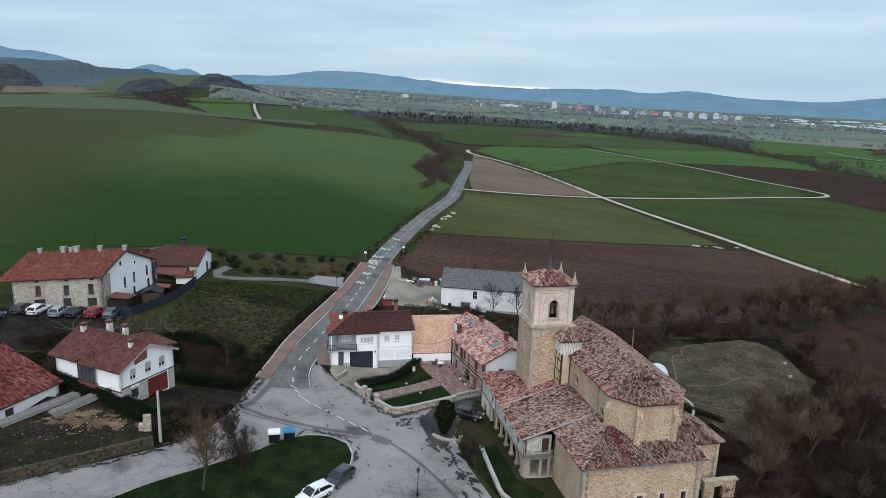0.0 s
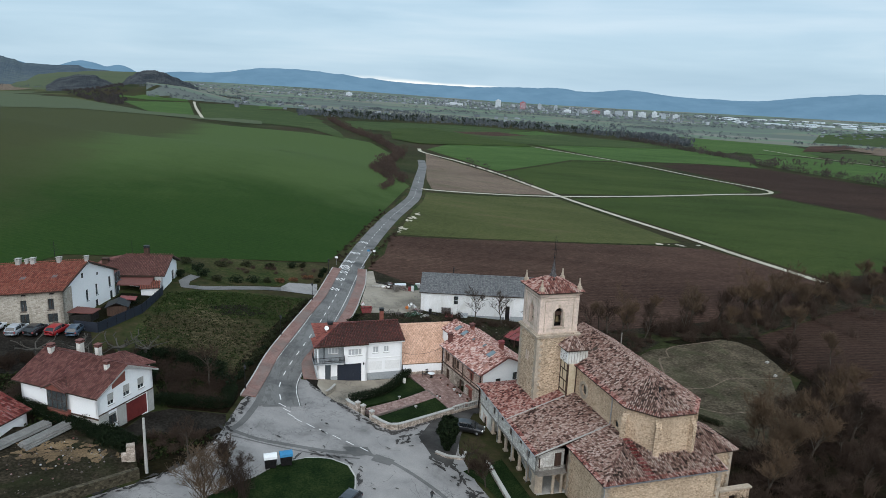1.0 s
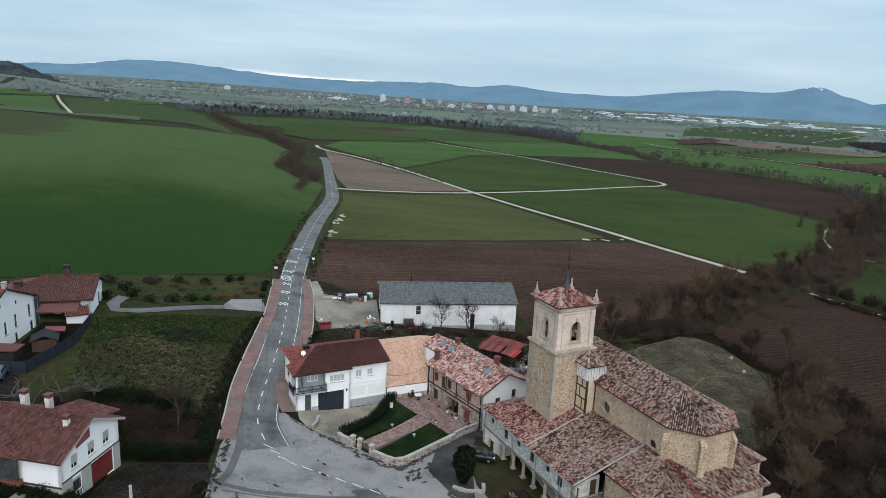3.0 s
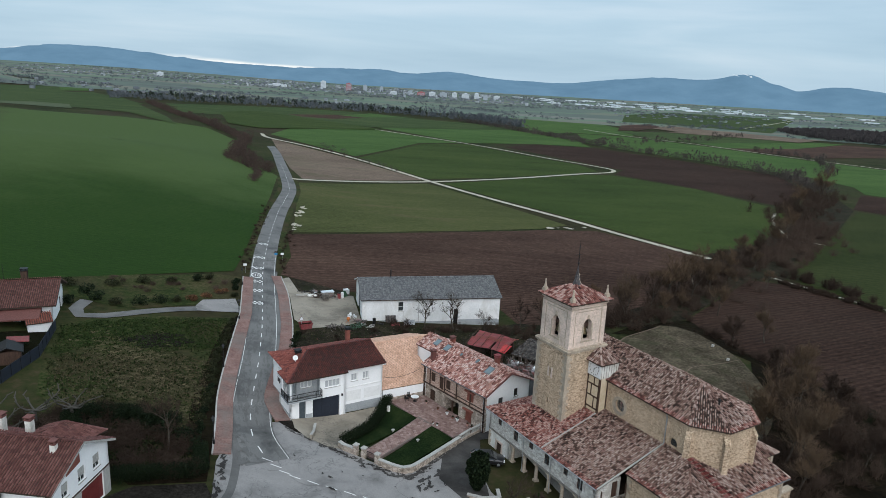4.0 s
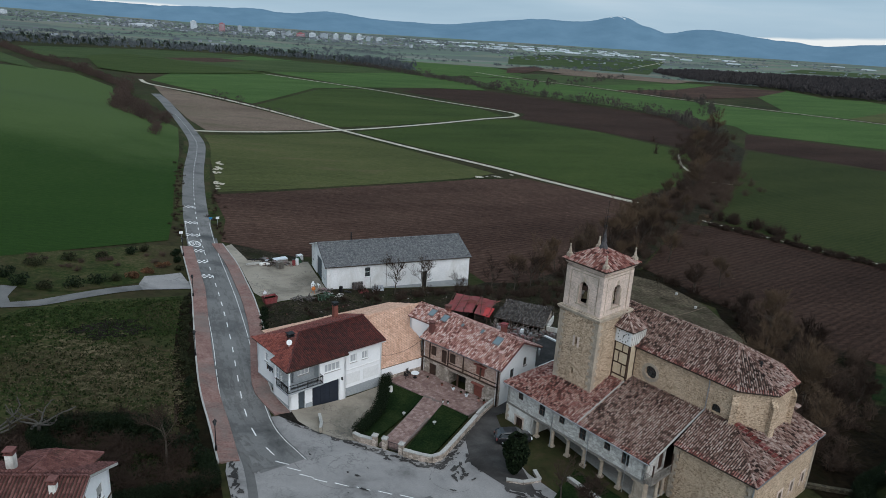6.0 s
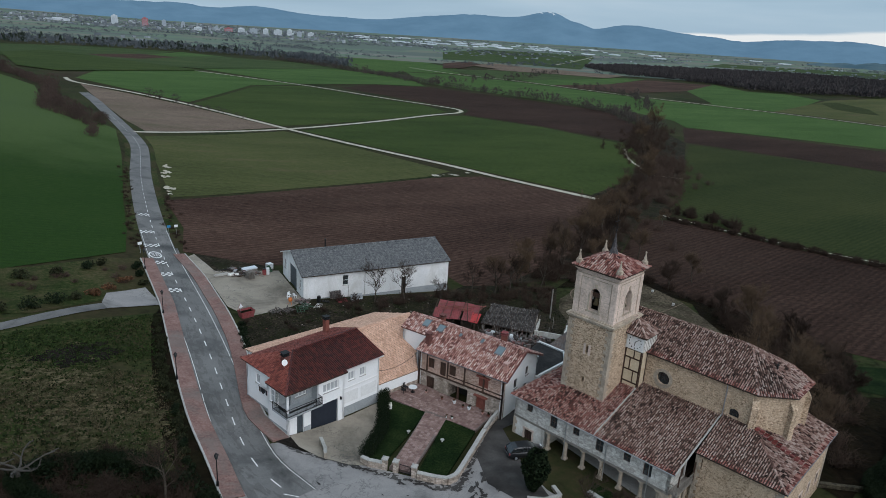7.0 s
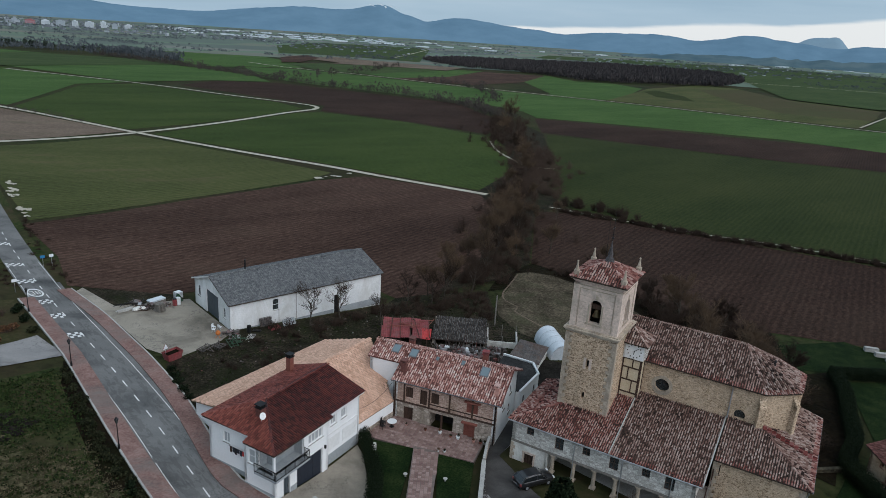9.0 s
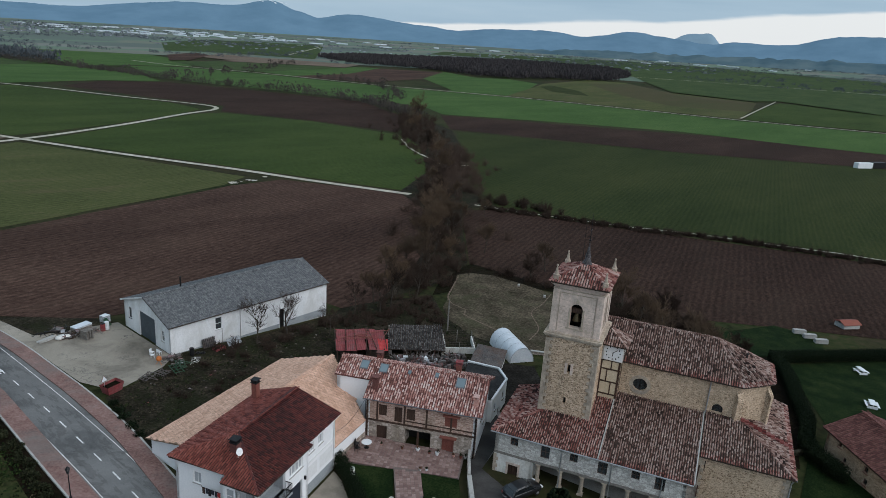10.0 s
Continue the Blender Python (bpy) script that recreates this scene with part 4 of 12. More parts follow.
def land(x, y):
    far = y if y < 1000 else 1000 + 650 * math.tanh((y - 1000) / 650)
    z = -4.3 - 0.035 * (900 * math.tanh(x / 900) + 20) - 0.0165 * (far - 130)
    z += swell(x, y, 39, -460, 255, 212, 156) + swell(x, y, 7, -70, 330, 45, 75)
    t = -(x + 14.6) / 6
    r = math.hypot(x, y)
    fade = 1.0 if r < 350 else math.exp(-((r - 350) / 120) ** 2)
    z += 0.324 * fade * (t if t > 30 else math.log1p(math.exp(t)) if t > -30 else 0.0)
    z += swell(x, y, -0.95, -11, 106, 5.5, 4.0)
    z += swell(x, y, 34, -545, 1640, 75, 110)
    return z


def steps_along(lo, hi, fine_lo, fine_hi, fine, grow=1.13):
    out, v, h = [], fine_lo, fine
    while v < fine_hi:
        out.append(v)
        v += fine
    while v < hi:
        out.append(v)
        h *= grow
        v += h
    out.append(hi)
    v, h = fine_lo - fine, fine
    while v > lo:
        out.insert(0, v)
        h *= grow
        v -= h
    return [lo] + out


GX = steps_along(-4900, 4900, -100, 130, 4.0)
GY = steps_along(-4900, 4900, 20, 250, 4.0)
g_mesh = Mesh()
g_mesh.v = [(x, y, land(x, y)) for y in GY for x in GX]
g_mesh.f = [(j * len(GX) + i, j * len(GX) + i + 1, (j + 1) * len(GX) + i + 1, (j + 1) * len(GX) + i) for j in range(len(GY) - 1) for i in range(len(GX) - 1)]
solid("ground", g_mesh, M_GROUND, "green and brown winter farmland sloping to a wide plain", "ground", kind="structure", smooth=True)


def spline(pts, step):
    """A smooth line through points, about step apart."""
    out = []
    ext = [tuple(2 * a - b for a, b in zip(pts[0], pts[1])), *pts, tuple(2 * a - b for a, b in zip(pts[-1], pts[-2]))]
    for i in range(1, len(ext) - 2):
        p0, p1, p2, p3 = (np.array(p, float) for p in ext[i - 1:i + 3])
        n = max(1, int(np.linalg.norm(p2 - p1) / step))
        for k in range(n):
            t = k / n
            out.append(tuple(0.5 * (2 * p1 + (p2 - p0) * t + (2 * p0 - 5 * p1 + 4 * p2 - p3) * t * t + (3 * p1 - p0 - 3 * p2 + p3) * t ** 3)))
    return out + [tuple(map(float, pts[-1]))]


def drape(poly, lift, step):
    """A polygon of the plan laid over the land."""
    rim = []
    for a, b in zip(poly, poly[1:] + poly[:1]):
        n = max(1, int(math.dist(a, b) / step))
        rim += [(a[0] + (b[0] - a[0]) * k / n, a[1] + (b[1] - a[1]) * k / n) for k in range(n)]
    xs, ys = [p[0] for p in rim], [p[1] for p in rim]
    pts = list(rim)
    y = min(ys) + step * 0.5
    while y < max(ys):
        x = min(xs) + step * 0.5
        while x < max(xs):
            if inside(poly, x, y):
                pts.append((x, y))
            x += step
        y += step
    k = len(rim)
    verts, _, faces, *_ = delaunay_2d_cdt([Vector(p) for p in pts], [(i, (i + 1) % k) for i in range(k)], [], 1, 1e-4)
    m = Mesh()
    m.v = [(v.x, v.y, land(v.x, v.y) + lift) for v in verts]
    for f in faces:
        a, b, c = (verts[i] for i in f[:3])
        m.f.append(tuple(f) if (b - a).cross(c - a) > 0 else tuple(reversed(f)))
    return m


def with_rim(m, down):
    """Closes a draped sheet with a rim that goes down into the land."""
    edges = {}
    for f in m.f:
        for a, b in zip(f, f[1:] + f[:1]):
            edges[(a, b)] = edges.get((a, b), 0) + 1
    for a, b in [e for e in edges if (e[1], e[0]) not in edges]:
        pa, pb = m.v[a], m.v[b]
        k = len(m.v)
        m.v += [(pa[0], pa[1], pa[2] - down), (pb[0], pb[1], pb[2] - down)]
        m.f.append((b, a, k, k + 1))
    return m


def field(name, poly, material, label, lift=0.06, step=12.0, category="field"):
    return solid(name, drape(poly, lift, step), material, label, category, kind="structure")


def ribbon(pts, width, lift, step=3.0, side=0.0):
    """A strip along a line; side shifts it to the right."""
    line = spline(pts, step)
    m, rows = Mesh(), []
    for i, p in enumerate(line):
        a, b = line[max(i - 1, 0)], line[min(i + 1, len(line) - 1)]
        d, _ = unit(a, b)
        w = width(p) if callable(width) else width
        row = []
        for k in (-0.5, 0.0, 0.5):
            x, y = p[0] + d[1] * (side + k * w), p[1] - d[0] * (side + k * w)
            row.append((x, y, land(x, y) + lift))
        rows.append(row)
    m.v = [p for r in rows for p in r]
    m.f = [(3 * i + k, 3 * i + k + 1, 3 * i + k + 4, 3 * i + k + 3) for i in range(len(rows) - 1) for k in range(2)]
    return m


field("field", [(-14, 174), (-10, 190), (-8.5, 214), (31.5, 227), (85.5, 241), (106, 241), (123, 204), (104, 176), (78, 158), (56, 148), (38, 141), (30, 143), (30, 158), (-2, 163.5)],
      M_SOIL, "dark brown ploughed field with shallow furrows", 0.06, 8)
field("field", [(-6.5, 217), (6.8, 318), (74, 353), (89, 296), (99, 251), (84, 243), (31.5, 229)], M_CROP_THIN, "thin olive-green cereal field", 0.06, 9)
field("field", [(10, 333), (76, 366), (55, 462), (17, 590), (13, 478), (9, 372)], M_SOIL_PALE, "pale brown fallow field beside the road", 0.07, 12)
field("field", [(84, 356), (110, 262), (127, 206), (166, 224), (222, 268), (254, 305), (254, 376), (231, 433), (212, 432), (145, 394)], M_CROP_DARK, "smooth dark green cereal field", 0.08, 12)
field("field", [(262, 316), (340, 370), (400, 458), (412, 476), (396, 560), (360, 680), (300, 690), (236, 637), (256, 500), (262, 470), (236, 440), (258, 380)], M_SOIL_DARK,
      "brown ploughed field beyond the gravel track", 0.10, 16)
field("field", [(80, 372), (143, 401), (200, 433), (232, 455), (240, 500), (228, 530), (203, 645), (150, 620), (62, 470)], M_CROP_DARK, "dark green field inside the track loop", 0.09, 14)
field("field", [(62, 478), (150, 630), (200, 655), (140, 800), (96, 905), (20, 640)], M_CROP_LIGHT, "bright green field", 0.16, 20)
field("field", [(206, 660), (300, 695), (360, 690), (404, 800), (380, 960), (238, 1240), (110, 1000)], M_CROP_LIGHT, "light green strip fields", 0.3, 30)
field("field", [(310, 312), (384, 372), (430, 289), (487, 182), (492, 100), (500, -60), (420, -60), (407, 82), (353, 182)], M_SOIL_DARK, "long brown ploughed strip", 0.12, 16)
field("field", [(160, 200), (225, 245), (304, 304), (351, 180), (404, 80), (415, -60), (175, -60), (163, 70), (142, 133), (132, 172)], M_CROP_DARKER, "broad green cereal field", 0.08, 14)
field("field", [(118, 176), (127, 170), (137.5, 133), (151, 91), (158, 66), (160, 20), (98, 30), (92, 65), (84, 80), (76, 93), (70, 119), (71, 143), (95, 160)], M_SOIL_DARK,
      "brown ploughed field below the church", 0.07, 8)
field("field", [(489, 954), (562, 944), (598, 816), (608, 667), (633, 544), (662, 438), (664, 345), (666, 221), (694, 98), (720, -60), (505, -60), (497, 87), (489, 133), (485, 223), (440, 306), (392, 376), (424, 413), (440, 471), (415, 583), (395, 669), (394, 756)],
      M_CROP_LIGHT, "bright green field along the far track", 0.15, 25)
field("field", [(-60, 905), (90, 915), (230, 1245), (96, 1255), (-90, 1120)], M_CROP, "far green meadow", 0.3, 20)
field("field", [(62.5, 140.6), (66, 139.6), (68.2, 135.4), (68, 128), (67.2, 121.4), (63.6, 113), (58.5, 103), (51, 96), (45, 91.5), (42.6, 95.5), (40.4, 101), (38.4, 106), (37, 113), (36.4, 120), (39.8, 127), (44, 131.3), (52, 134.8)], M_STUBBLE, "trodden brown and olive allotment ground", 0.08, 3, "allotment")

# the hill field to the road's other side
field("field", [(-1, 330), (-8.6, 271), (-13, 243), (-18, 212), (-21.4, 188), (-24, 174), (-56, 160), (-76, 150), (-84, 126), (-110, 110), (-190, 100), (-300, 140), (-360, 300), (-260, 430), (-120, 440), (-40, 420), (-10, 380)],
      M_HILL, "deep green cereal with a thin brownish patch on a rounded hill", 0.10, 12)
field("field", [(-300, 385), (-330, 700), (-480, 930), (-411, 1015), (-306, 897), (-192, 784), (-110, 760), (-60, 720), (-32, 675), (-22, 620), (-12, 560), (-14, 500), (-20, 431), (-14, 376), (-120, 424)], M_HILL, "green slope behind the hill", 0.16, 12)
field("field", [(-245, 873), (-188, 887), (-111, 840), (-58, 696), (-70, 795), (-169, 1280), (-282, 1330), (-368, 1351)], M_CROP, "green meadow below the strip fields", 0.44, 30)
field("field", [(-300, 385), (-330, 700), (-470, 920), (-560, 850), (-640, 900), (-560, 620), (-420, 420), (-355, 300)], M_HILL, "green slope behind the hill", 0.13, 14)
field("field", [(420, 980), (592, 1465), (800, 2000), (927, 1950), (700, 1130), (590, 960), (500, 965), (440, 940)], M_CROP_LIGHT, "green meadow beyond the ditch", 0.28, 35)
far_k = 0
for far_poly, far_mat, far_label in (
        ([(-829, 1446), (-819, 1267), (-1700, 2700), (-1495, 2612)], M_SOIL_PALE, "brown field on the far slope"),
        ([(-1222, 2118), (-1400, 2800), (-927, 2000), (-765, 1414), (-804, 1392)], M_SOIL_PALE, "brown field on the far slope"),
        ([(-762, 1179), (-819, 1690), (-438, 1103), (-498, 961), (-548, 845)], M_CROP_THIN, "olive field on the far slope"),
        ([(-584, 1498), (-505, 1486), (-444, 1519), (-420, 1436), (-520, 1365)], M_CROP_LIGHT, "bright green field below a knoll"),
        ([(-497, 1306), (-410, 1409), (-258, 902), (-316, 927)], M_CROP_LIGHT, "green strip field"),
        ([(-375, 1358), (-270, 1644), (-232, 1412), (-330, 1200)], M_CROP_LIGHT, "green strip field"),
        ([(-311, 1130), (-218, 1363), (-113, 1050), (-125, 947), (-248, 925)], M_CROP, "green strip field"),
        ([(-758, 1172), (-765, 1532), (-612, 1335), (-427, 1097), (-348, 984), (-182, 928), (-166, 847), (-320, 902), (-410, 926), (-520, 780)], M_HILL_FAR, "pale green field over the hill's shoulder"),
        ([(-391, 1407), (-298, 1519), (-190, 971), (-250, 913)], M_CROP, "green strip field beside a track"),
        ([(672, 560), (846, 733), (1104, 878), (1000, 734), (1044, 690), (985, 604), (672, 470), (640, 542)], M_CROP_LIGHT, "bright green wedge of young cereal"),
        ([(613, 779), (774, 825), (1009, 956), (1054, 871), (1076, 857), (839, 728), (662, 676), (629, 716)], M_SOIL, "brown ploughed wedge beyond the far track"),
        ([(630, 864), (981, 996), (1028, 972), (774, 825), (613, 779)], M_CROP_LIGHT, "narrow bright green field"),
        ([(640, 1086), (765, 1126), (886, 1040), (940, 987), (625, 857), (588, 901)], M_CROP, "mid-green field"),
        ([(765, 1126), (1006, 1254), (1061, 1055), (923, 970), (886, 1040)], M_SOIL_PALE, "brown fallow field"),
        ([(827, 1271), (975, 1397), (1002, 1210), (881, 1109), (815, 1145)], M_SOIL_PALE, "tan stubble strip"),
        ([(789, 1313), (949, 1444), (899, 1328), (709, 1131), (653, 1106)], M_SOIL, "brown ploughed strip"),
        ([(1185, 1923), (1541, 2210), (1748, 2170), (1920, 2000), (1123, 1247), (1077, 1369), (995, 1484), (906, 1494)], M_CROP, "green field on a low rise"),
        ([(666, 478), (1003, 602), (1260, 634), (1263, 563), (1067, 411), (1018, 279), (872, 249), (682, 223), (677, 345), (674, 438)], M_CROP_THIN, "olive-green domed field"),
        ([(1884, 786), (1537, 655), (1667, 454), (1646, 216), (1674, 157), (2453, 205), (2742, 704), (2925, 1101), (2607, 1381), (2525, 1553), (2333, 1742), (1987, 1557), (2247, 1294), (2089, 939)], M_CROP, "wide green fields behind the wood"),
        ([(1549, 652), (1667, 454), (1646, 216), (1633, 154), (979, 115), (1094, 258), (1032, 282), (1083, 416)], M_CROP, "green meadow beyond the olive field"),
        ([(1056, 252), (979, 115), (900, -60), (730, -60), (713, 99), (682, 218), (883, 244)], M_CROP_DARK, "darker green field beside the track"),
        ([(45, 1087), (77, 1022), (172, 1053), (267, 1141), (433, 1040), (393, 958), (162, 826), (121, 842), (68, 953)], M_CROP, "green strip field by the tree line"),
        ([(72, 1010), (150, 1092), (190, 1050), (126, 961), (86, 970)], M_SOIL, "small brown ploughed patch"),
        ([(-17, 962), (36, 1063), (156, 794), (123, 773), (15, 706), (-12, 750)], M_CROP_DARK, "darker green strip inside the track loop"),
        ([(1108, 568), (1228, 539), (1041, 394), (1003, 272), (813, 240), (777, 320), (886, 419)], M_HILL_BARE, "dull olive-brown field"),
        ([(914, 564), (973, 574), (904, 496), (814, 439), (809, 462), (828, 500)], M_CROP_DARKER, "dark leaf-shaped strip of scrub in a field")):
    far_k += 1
    near_by = max(math.hypot(*p) for p in far_poly) < 1560 and far_poly[0][0] > -100
    field("field", far_poly, far_mat, far_label, (0.34 if near_by else 0.45 if far_poly[0][0] < -100 else 0.9) + 0.012 * far_k, 30 if near_by else 40)

for bank_line, bank_w in (([(239, 294.6), (222, 278), (208, 262), (199, 249), (192, 239), (188, 231), (196, 223)], 1.3),):
    solid("stream_bank", ribbon(bank_line, bank_w, 0.2, 2.0), M_TRACK, "pale eroded bank of a narrow stream", "bank", kind="structure")

# trodden paths over the allotment and pale washed-out spots at the field ends
for line, wide in (([(62.2, 140.0), (55, 136.6), (49.5, 133.9), (46.9, 131.1), (46.2, 127.8), (43.9, 126.6), (42.9, 123.3), (42.3, 120.5), (41, 115)], 0.32), ([(67, 121), (60, 119.4), (54, 118.6), (48, 114), (42, 112.6)], 0.2),
                   ([(58, 103.4), (52, 105), (46, 104), (41, 106)], 0.22)):
    solid("footpath", ribbon(line, wide, 0.10, 1.2), M_SOIL_PALE, "pale trodden path over allotment ground", "path", kind="structure")
# plots round the village
field("verge", [(-21.2, 109.4), (-19.2, 108.8), (-16, 103.2), (-15.6, 101.0), (-18.6, 103.4), (-20.4, 105.8)], M_MUDYARD, "muddy strip between road and forecourt", 0.09, 1.5, "verge")
field("yard", [(27.6, 112.4), (31.3, 110.8), (33.4, 107.2), (27.5, 102.2), (23.5, 103.2), (18.6, 103.4), (19.8, 106.8)], M_MUDYARD, "dark muddy yard behind the tower", 0.1, 2, "yard")
field("scrub", [(-24.2, 146), (-23.4, 139), (-25.4, 128), (-27.2, 116), (-28.2, 106), (-28.4, 98), (-31, 98), (-31.5, 108), (-30.5, 118), (-28.5, 130), (-26.5, 140)], M_SCRUB, "dark weeds behind the footway", 0.064, 2, "scrub")
field("vacant_lot", [(-51.5, 137), (-46.8, 140.2), (-36, 143.6), (-25.2, 144.4), (-26.8, 127.6), (-28.9, 113), (-29.6, 103.5), (-37, 106.5), (-45, 108), (-49.5, 113), (-51, 124)], M_ROUGH,
      "rough tussocky vacant lot with straw-coloured patches", 0.06, 4, "lot")
field("scrub", [(-14.2, 139.4), (-4, 142.2), (-1.5, 144.6), (26, 141.4), (30, 143), (38, 141), (48, 136.5), (40, 128), (38, 118), (31, 112.5), (20, 111.5), (9, 121), (3, 128.5), (-17, 126), (-15.5, 134)],
      M_WASTE, "bare brown scrub and rubble ground behind the houses", 0.07, 3, "scrub")
field("scrub", [(48, 136.5), (62, 143.5), (72, 143), (71, 119), (76, 93), (62, 84.5), (44, 76), (38, 72), (31, 70.5), (32, 82), (36, 96), (44.5, 100), (57, 106), (68.5, 120), (66, 132)], M_SCRUB,
      "dark bramble slope below the church", 0.075, 3, "scrub")
field("scrub", [(38, 141), (56, 148.5), (78, 158.5), (104, 176.5), (124, 205), (166, 224.5), (222, 269), (256, 306), (304, 336), (345, 372), (352, 366), (306, 308), (226, 246), (160, 201), (131, 176),
      (118, 176.5), (95, 160.5), (71, 143.5), (55, 140)], M_WASTE, "dead weeds and brambles along a stream", 0.10, 5, "scrub")
field("garden", [(-45, 107.5), (-37, 106), (-29.8, 103), (-28.9, 97), (-29.3, 92.5), (-37, 92.3), (-41, 99)], M_SCRUB, "dark overgrown garden", 0.07, 3, "garden")
field("house_yard", [(-38.8, 90.4), (-36.5, 92), (-29.4, 92.2), (-28.8, 89.6), (-31.5, 86.5), (-36, 85.5), (-41, 83)], M_MUDYARD, "dark worn driveway in front of a garage", 0.09, 2, "yard")
field("scrub", [(-35.4, 76.4), (-34.4, 75.3), (-33.1, 76.5), (-31.1, 79.3), (-29.0, 85), (-29.0, 89.2), (-31.5, 86.6), (-36, 85.6), (-40.6, 83.2), (-38.6, 81.2)], M_SCRUB, "dark weedy bank beside the driveway", 0.085, 1.5, "scrub")
field("garden", [(-70, 78), (-58, 70), (-52.8, 73), (-51.6, 82.8), (-46.4, 84.4), (-41, 83.4), (-39, 90.5), (-41, 99), (-45, 107.4), (-51.5, 104.4), (-57, 97), (-66, 93)], M_SCRUB, "dark overgrown ground round the chalet house", 0.065, 4, "garden")
solid("shed_yard", with_rim(drape([(-52.5, 73.5), (-51.5, 82.5), (-46.4, 84), (-39.3, 81.7), (-36.4, 79.2), (-35.2, 76.2), (-38.3, 73.1), (-42.6, 69.0), (-46.6, 65.4)], 0.65, 2), 1.2), M_WASTE, "dark rough yard with straw and rubble", "yard", kind="structure")
field("garden", [(-52, 151), (-46, 147.5), (-40.5, 146.8), (-32, 150.2), (-23.6, 154), (-22.6, 170), (-27, 171), (-40, 166), (-56, 166)], M_ROUGH, "sloping grass garden with planted banks", 0.07, 4, "garden")
field("garden", [(-59, 113.8), (-54.8, 114.2), (-51.4, 124.6), (-51.4, 135), (-58, 133)], M_SCRUB, "dark overgrown back garden", 0.08, 3, "garden")
field("meadow", [(70.8, 89.9), (83.4, 82.7), (82.5, 74.5), (73.6, 72.9), (61.6, 84.9)], M_LAWN, "dark green patch of grass", 0.09, 4, "meadow")
# dark scrub colour laid here stands for the hedge's shade
field("scrub", [(56, 86), (66, 80.5), (63, 78.6), (50, 73.2), (38, 70.8), (33.5, 73)], M_SCRUB, "ground between hedge and church slope, hedge shade put into its colour", 0.08, 2, "scrub")
field("lawn", [(64.3, 77.6), (80, 64.6), (74, 40), (52, 50), (46, 69.6)], M_LAWN, "dark green garden lawn", 0.09, 4, "lawn")
field("lawn", [(32, 70), (38, 70.5), (30, 62), (22, 55), (12, 64), (11, 74), (16.5, 69)], M_LAWN, "dark green lawn behind the church", 0.09, 3, "lawn")
field("lawn", [(1.9, 82.4), (3.8, 83.7), (5.1, 84.3), (7.3, 85.8), (9.5, 77.6), (12.6, 75.2), (11, 70), (7.6, 71.8), (4.6, 79.0)], M_LAWN, "strip of lawn beside the church porch", 0.2, 1.5, "lawn")

# tracks
M_TRACKS = [
    ([(13, 640), (15.5, 600), (39.6, 535), (60, 458), (78.5, 361), (91.3, 309), (105.7, 263), (112.5, 236), (123.5, 200)], 3.2),
    ([(5, 327), (33, 341), (79, 361), (143, 396), (203, 432), (238, 450), (252, 468), (250, 492), (233, 545), (206, 650), (140, 808), (96, 914)], 3.2),
    ([(576, 1089), (572, 958), (605, 828), (614, 675), (637, 547), (660, 438), (665, 345), (670, 221), (696, 98), (722, -60)], 4.0),
    ([(1537, 655), (1593, 436), (1618, 213), (1607, 153)], 4.5),
    ([(1184, 1405), (1834, 1929)], 4.0),
    ([(-409, 1439), (-340, 1200), (-247, 892)], 4.1),
    ([(685, 222), (860, 240), (1074, 260)], 2.0),
    ([(128, 178), (133, 157), (141, 133), (149, 117), (157, 91), (163, 68), (168, 0)], 0.9),
]
for line, wide in M_TRACKS:
    far = line[0][1] > 500 or wide > 4
    solid("track", ribbon(line, wide, 1.35 if line[0][0] > 600 or line[0][0] < -300 else 0.75 if wide > 3.5 else 0.22 if far else 0.14, 6.0), M_TRACK, "pale gravel farm track between fields", "track", kind="structure")

# ---- roads and paving ----
ROAD = [(11, 520), (10, 465), (5, 372), (3, 335), (0.5, 296), (-3.3, 271), (-8.5, 243), (-13.3, 212), (-16.4, 188), (-18.2, 170), (-19.4, 152), (-20.3, 140), (-21.6, 127),
        (-23.0, 116), (-23.9, 108), (-23.9, 102), (-22.5, 96)]
road = solid("road", ribbon(ROAD, 5.4, 0.12, 2.0), M_ASPHALT, "worn grey asphalt country road", "road", kind="structure")
solid("lay_by", ribbon([(-15.6, 176), (-16.4, 168), (-16.5, 158), (-17.0, 148), (-17.6, 140), (-18.9, 131), (-20.6, 122), (-21.6, 115), (-22, 110)], 2.2, 0.112, 2.0), M_ASPHALT, "asphalt margin beside the footway", "road", kind="structure")
solid("verge", ribbon(ROAD[2:9], 8.6, 0.085, 4.0), M_ROUGH, "rough grass verge along the road", "verge", kind="structure")
PLAZA = [(-20.4, 106), (-18.6, 103.6), (-16.4, 101.6), (-12.0, 96.8), (-7.9, 92.5), (-6.3, 92.1), (-1.2, 96.0), (6.2, 101.5), (12, 108), (16, 108.5), (20, 106), (14, 100.5),
         (4.6, 98.6), (2.2, 92), (1.8, 87), (3.4, 80), (6.6, 72), (9, 60), (10, 30), (-20, 20), (-60, 45), (-50.3, 60.5), (-46.2, 64.4), (-42.3, 68.0), (-38.0, 71.9), (-34.6, 75.0), (-33.2, 76.4), (-31.2, 79.2), (-29.1, 84.9), (-28.8, 89.2), (-28.3, 96.5), (-27.6, 99), (-26.4, 106)]
solid("plaza", drape(PLAZA, 0.10, 3.0), M_PLAZA, "bleached and cracked asphalt of the village square", "paving", kind="structure")
